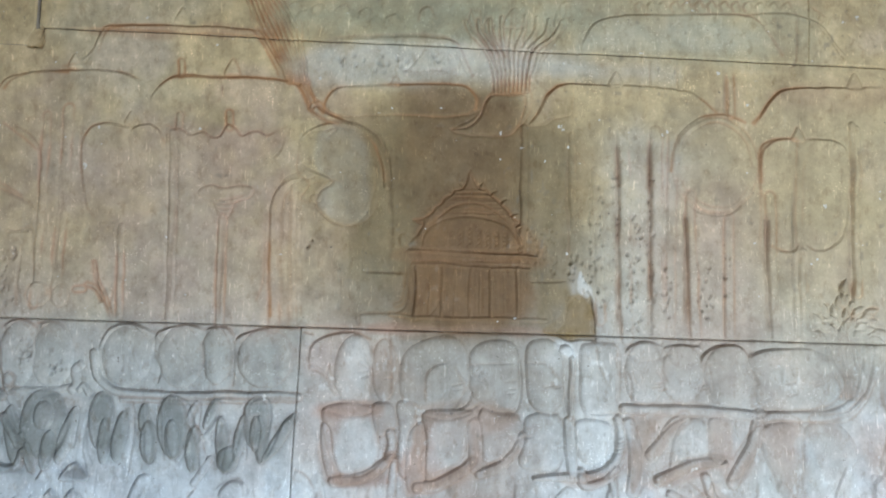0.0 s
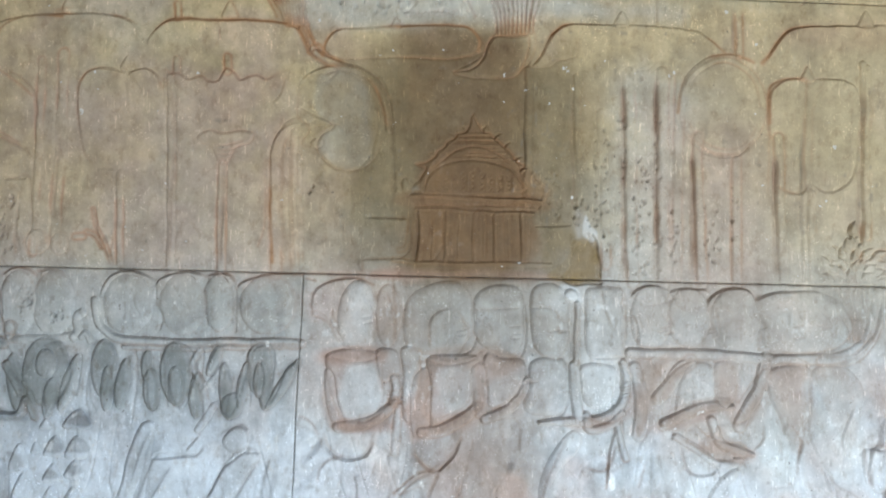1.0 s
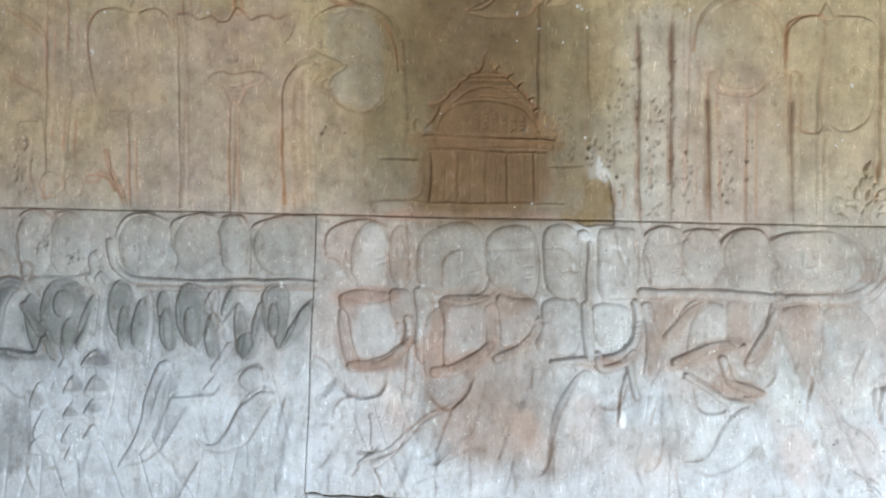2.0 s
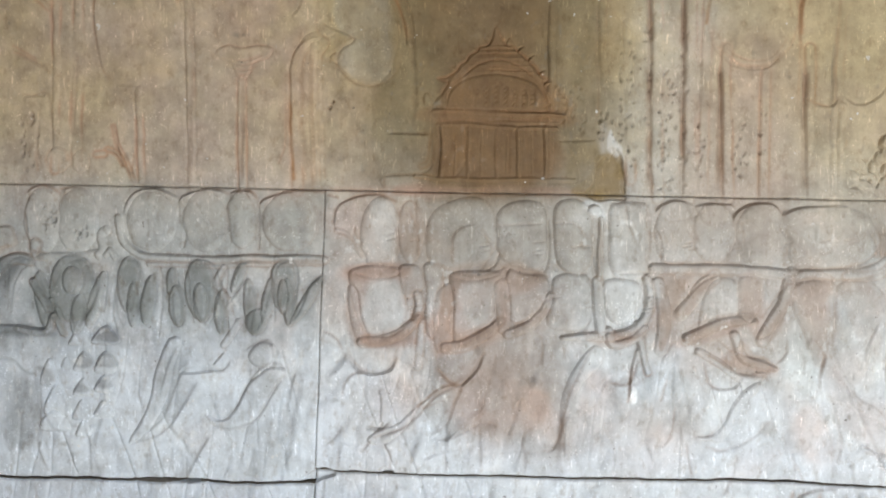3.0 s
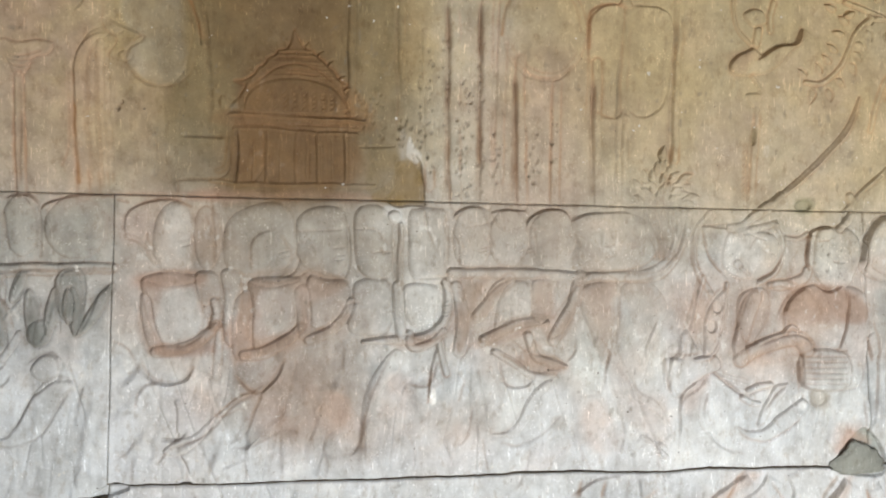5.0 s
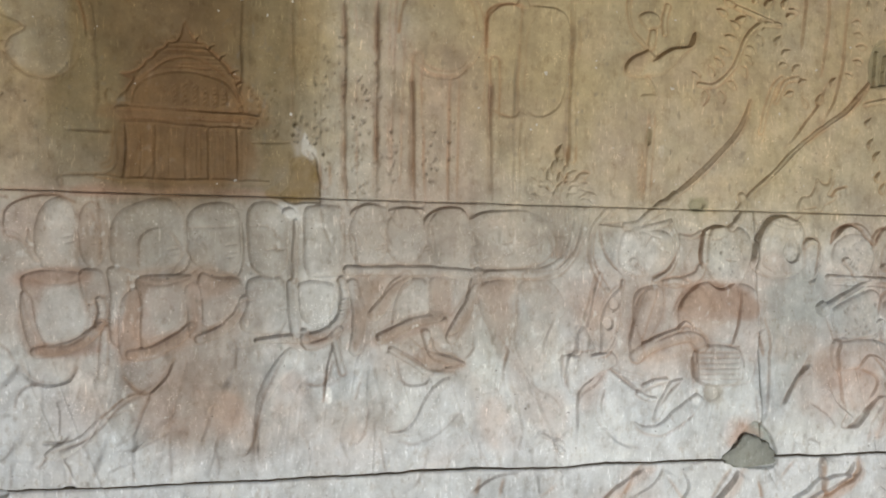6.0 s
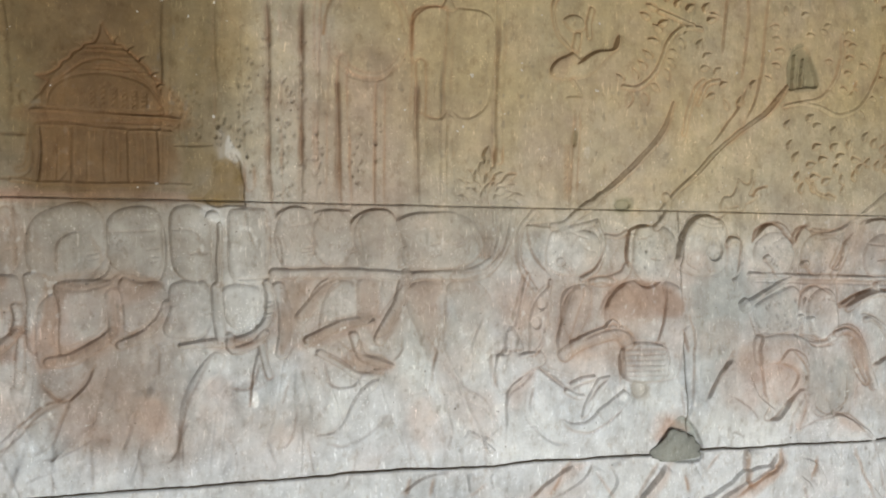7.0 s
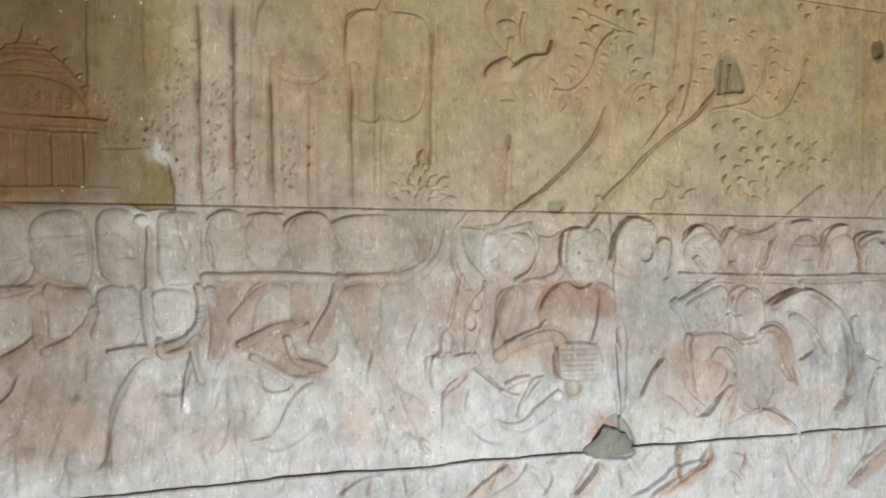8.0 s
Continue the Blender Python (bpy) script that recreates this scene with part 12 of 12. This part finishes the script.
stain((0.19, 0.09, 0.03), [(0.265, 1.689), (0.271, 1.730), (0.323, 1.796), (0.393, 1.869), (0.471, 1.799), (0.506, 1.735), (0.526, 1.681), (0.515, 1.514), (0.269, 1.516)], 0.2, 0.03, 0.6, seed=211)
stain((0.25, 0.165, 0.06), [(0.623, 1.576), (0.650, 1.587), (0.666, 1.577), (0.682, 1.557), (0.690, 1.531), (0.690, 1.489), (0.621, 1.484), (0.568, 1.496), (0.601, 1.523), (0.620, 1.550)], 0.85, 0.004, 0.4, seed=8)
stain((0.22, 0.16, 0.085), [(0.560, 1.615), (0.620, 1.613), (0.621, 1.536), (0.570, 1.515)], 0.55, 0.01, 0.5, seed=8)
# wide grey-brown field, neither soot nor mortar: dims the light by colour
stain((0.36, 0.32, 0.265), [(0.563, 1.482), (1.260, 1.489), (1.339, 1.309), (1.264, 1.128), (0.942, 1.099), (0.618, 1.199)], 0.45, 0.08, 0.6, seed=215)
stain((0.72, 0.70, 0.66), [(0.647, 1.597), (0.650, 1.619), (0.658, 1.644), (0.666, 1.617), (0.684, 1.601), (0.674, 1.580), (0.658, 1.587)], 0.6, 0.004, 0.5, seed=212)
stain((0.68, 0.67, 0.64), [(0.600, 1.473), (0.632, 1.471), (0.643, 1.441), (0.619, 1.447)], 0.7, 0.006, 0.5, seed=213)
stain((0.68, 0.68, 0.66), [(0.653, 1.318), (0.737, 1.312), (0.751, 1.202), (0.687, 1.175), (0.661, 1.214)], 0.35, 0.02, 0.5, seed=214)


# ---- the stones as meshes, each carving a part of its stone ----
def surface(name, block, keep, normals, parent):
    """The faces of the block that keep picks, as one mesh."""
    nv, nu = block.U.shape
    index = np.arange(nv * nu).reshape(nv, nu)
    quads = np.stack([index[:-1, :-1], index[:-1, 1:], index[1:, 1:], index[1:, :-1]], -1)[keep]
    used, flat = np.unique(quads.ravel(), return_inverse=True)
    me = bpy.data.meshes.new(name)
    co = np.stack([block.U.ravel()[used], FACE - block.H.ravel()[used], block.V.ravel()[used]], 1)
    me.vertices.add(len(used))
    me.vertices.foreach_set("co", co.ravel().astype(np.float32))
    me.loops.add(len(flat))
    me.loops.foreach_set("vertex_index", flat.ravel().astype(np.int32))
    me.polygons.add(len(quads))
    me.polygons.foreach_set("loop_start", np.arange(0, len(flat), 4, dtype=np.int32))
    me.update(calc_edges=True)
    me.polygons.foreach_set("use_smooth", np.ones(len(quads), bool))
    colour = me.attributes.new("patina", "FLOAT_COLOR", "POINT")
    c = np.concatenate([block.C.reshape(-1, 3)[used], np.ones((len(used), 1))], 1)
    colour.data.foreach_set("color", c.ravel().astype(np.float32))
    me.normals_split_custom_set_from_vertices(normals.reshape(-1, 3)[used].tolist())
    me.materials.append(CARVED)
    ob = new(name, me)
    ob.parent = parent
    if parent is relief:
        ob.matrix_parent_inverse = Matrix.Translation(-relief.location)
    return ob


LABELS = {
    "carved_parasol": "shallow carved ceremonial parasol",
    "carved_pole": "slender carved upright shaft",
    "carved_shrine": "carved tiered shrine stained dark brown",
    "carved_figure": "plain carved attendant in low relief",
    "carved_palanquin_rail": "carved curved rail of a palanquin",
    "carved_tree": "carved branch with small pointed leaves",
    "carved_fan": "carved fan of long feathers",
    "carved_bird": "carved bird-shaped standard top",
    "repair_patch": "smooth recessed brown mortar repair",
    "carved_sash": "carved flowing sash end",
    "carved_banner": "carved hanging banner with rounded ends",
    "carved_bell": "small carved bell pendant",
}

def pieces(owner):
    """Numbers the joined-up fields of the owner grid; specks fall back to the bare stone."""
    up = []

    def root(i):
        while up[i] != i:
            up[i] = up[up[i]]
            i = up[i]
        return i

    out, before = np.zeros(owner.shape, np.int32), []
    whose, size = [], []
    for j, row in enumerate(owner):
        cuts = np.concatenate([[0], np.where(np.diff(row))[0] + 1, [len(row)]])
        now, p = [], 0
        for a, z in zip(cuts[:-1], cuts[1:]):
            if not row[a]:
                continue
            k = len(up)
            up.append(k), whose.append(int(row[a])), size.append(int(z - a))
            while p < len(before) and before[p][1] <= a:
                p += 1
            q = p
            while q < len(before) and before[q][0] < z:
                if whose[before[q][2]] == whose[k]:
                    up[root(k)] = root(before[q][2])
                q += 1
            out[j, a:z] = k + 1
            now.append((a, z, k))
        before = now
    if not up:
        return out, {}
    roots = np.array([0] + [root(i) + 1 for i in range(len(up))])
    total = np.bincount(roots, weights=[0] + size, minlength=len(up) + 1)
    keep = np.where(total[roots] >= 40, roots, 0)
    out = keep[out]
    return out, {int(r): NAMES[whose[r - 1]] for r in np.unique(keep) if r}


relief = tagged(new("bas_relief"), "weathered buff sandstone bas-relief of a procession with parasols", "relief")
relief.location = (1.05, FACE, 0.5)
for b in BLOCKS:
    b.H += b.round
    # chalky bloom in flecks over the rubbed lower stones, and grey-brown specks
    fleck = smooth(fbm(b.U, b.V * 0.7, 60, 3, 81) * 2.4 - 1.05) * smooth(fbm(b.U, b.V, 7, 3, 82) * 1.5 + 0.35)
    fleck = (fleck * (0.05 + 0.5 * smooth((1.52 - b.V) / 0.1)))[..., None]
    b.C[:] = b.C * (1 - fleck) + np.array((0.70, 0.68, 0.64)) * fleck
    speck = (0.5 * smooth(fbm(b.U, b.V * 0.6, 75, 2, 83) * 2.4 - 1.15) * smooth(fbm(b.U, b.V, 6, 3, 84) * 1.5 + 0.3))[..., None]
    b.C[:] = b.C * (1 - speck) + np.array((0.20, 0.17, 0.13)) * speck
    du = np.gradient(b.H, axis=1) / np.gradient(b.U, axis=1)
    dv = np.gradient(b.H, axis=0) / np.gradient(b.V, axis=0)
    normals = np.stack([-du, -np.ones_like(du), -dv], -1)
    normals /= np.linalg.norm(normals, axis=-1, keepdims=True)
    owner, named = pieces(b.ID[:-1, :-1])
    stone = surface("stone_block", b, owner == 0, normals, relief)
    # flanks of the stone, running back into the joint
    nv, nu = b.U.shape
    rim = [(0, i) for i in range(nu)] + [(j, nu - 1) for j in range(1, nv)] + [(nv - 1, i) for i in range(nu - 2, -1, -1)] + [(j, 0) for j in range(nv - 2, 0, -1)]
    front = [(b.U[r], FACE - b.H[r], b.V[r]) for r in rim]
    n = len(front)
    me = bpy.data.meshes.new("stone_flank")
    me.from_pydata(front + [(x, 2.088, z) for x, _, z in front], [], [(i, i + n, (i + 1) % n + n, (i + 1) % n) for i in range(n)])
    me.materials.append(PLAIN)
    flank = new("stone_flank", me)
    flank.parent = stone
    for who, name in named.items():
        tagged(surface(name, b, owner == who, normals, stone), LABELS.get(name, ""))


# lump of grey mortar pressed into the open joint
def mortar_plug(u, z, a, b, depth):
    bm = bmesh.new()
    bmesh.ops.create_icosphere(bm, subdivisions=4, radius=1)
    for v in bm.verts:
        x, y, h = v.co
        r = 1 + 0.10 * math.sin(5 * x + 3 * h) + 0.06 * math.sin(11 * h - 7 * x) + 0.03 * math.sin(23 * x + 17 * y)
        v.co = (u + a * r * x * (1 - 0.25 * max(h, 0)), FACE + depth * r * y, z + b * r * (h if h > 0 else 0.42 * h))
    for f in bm.faces:
        f.smooth = True
    return part("mortar_plug", bm, MORTAR, relief, "grey mortar lump filling a broken joint")


plug = mortar_plug(1.832, 0.828, 0.076, 0.060, 0.012)
plug.matrix_parent_inverse = Matrix.Translation(-relief.location)
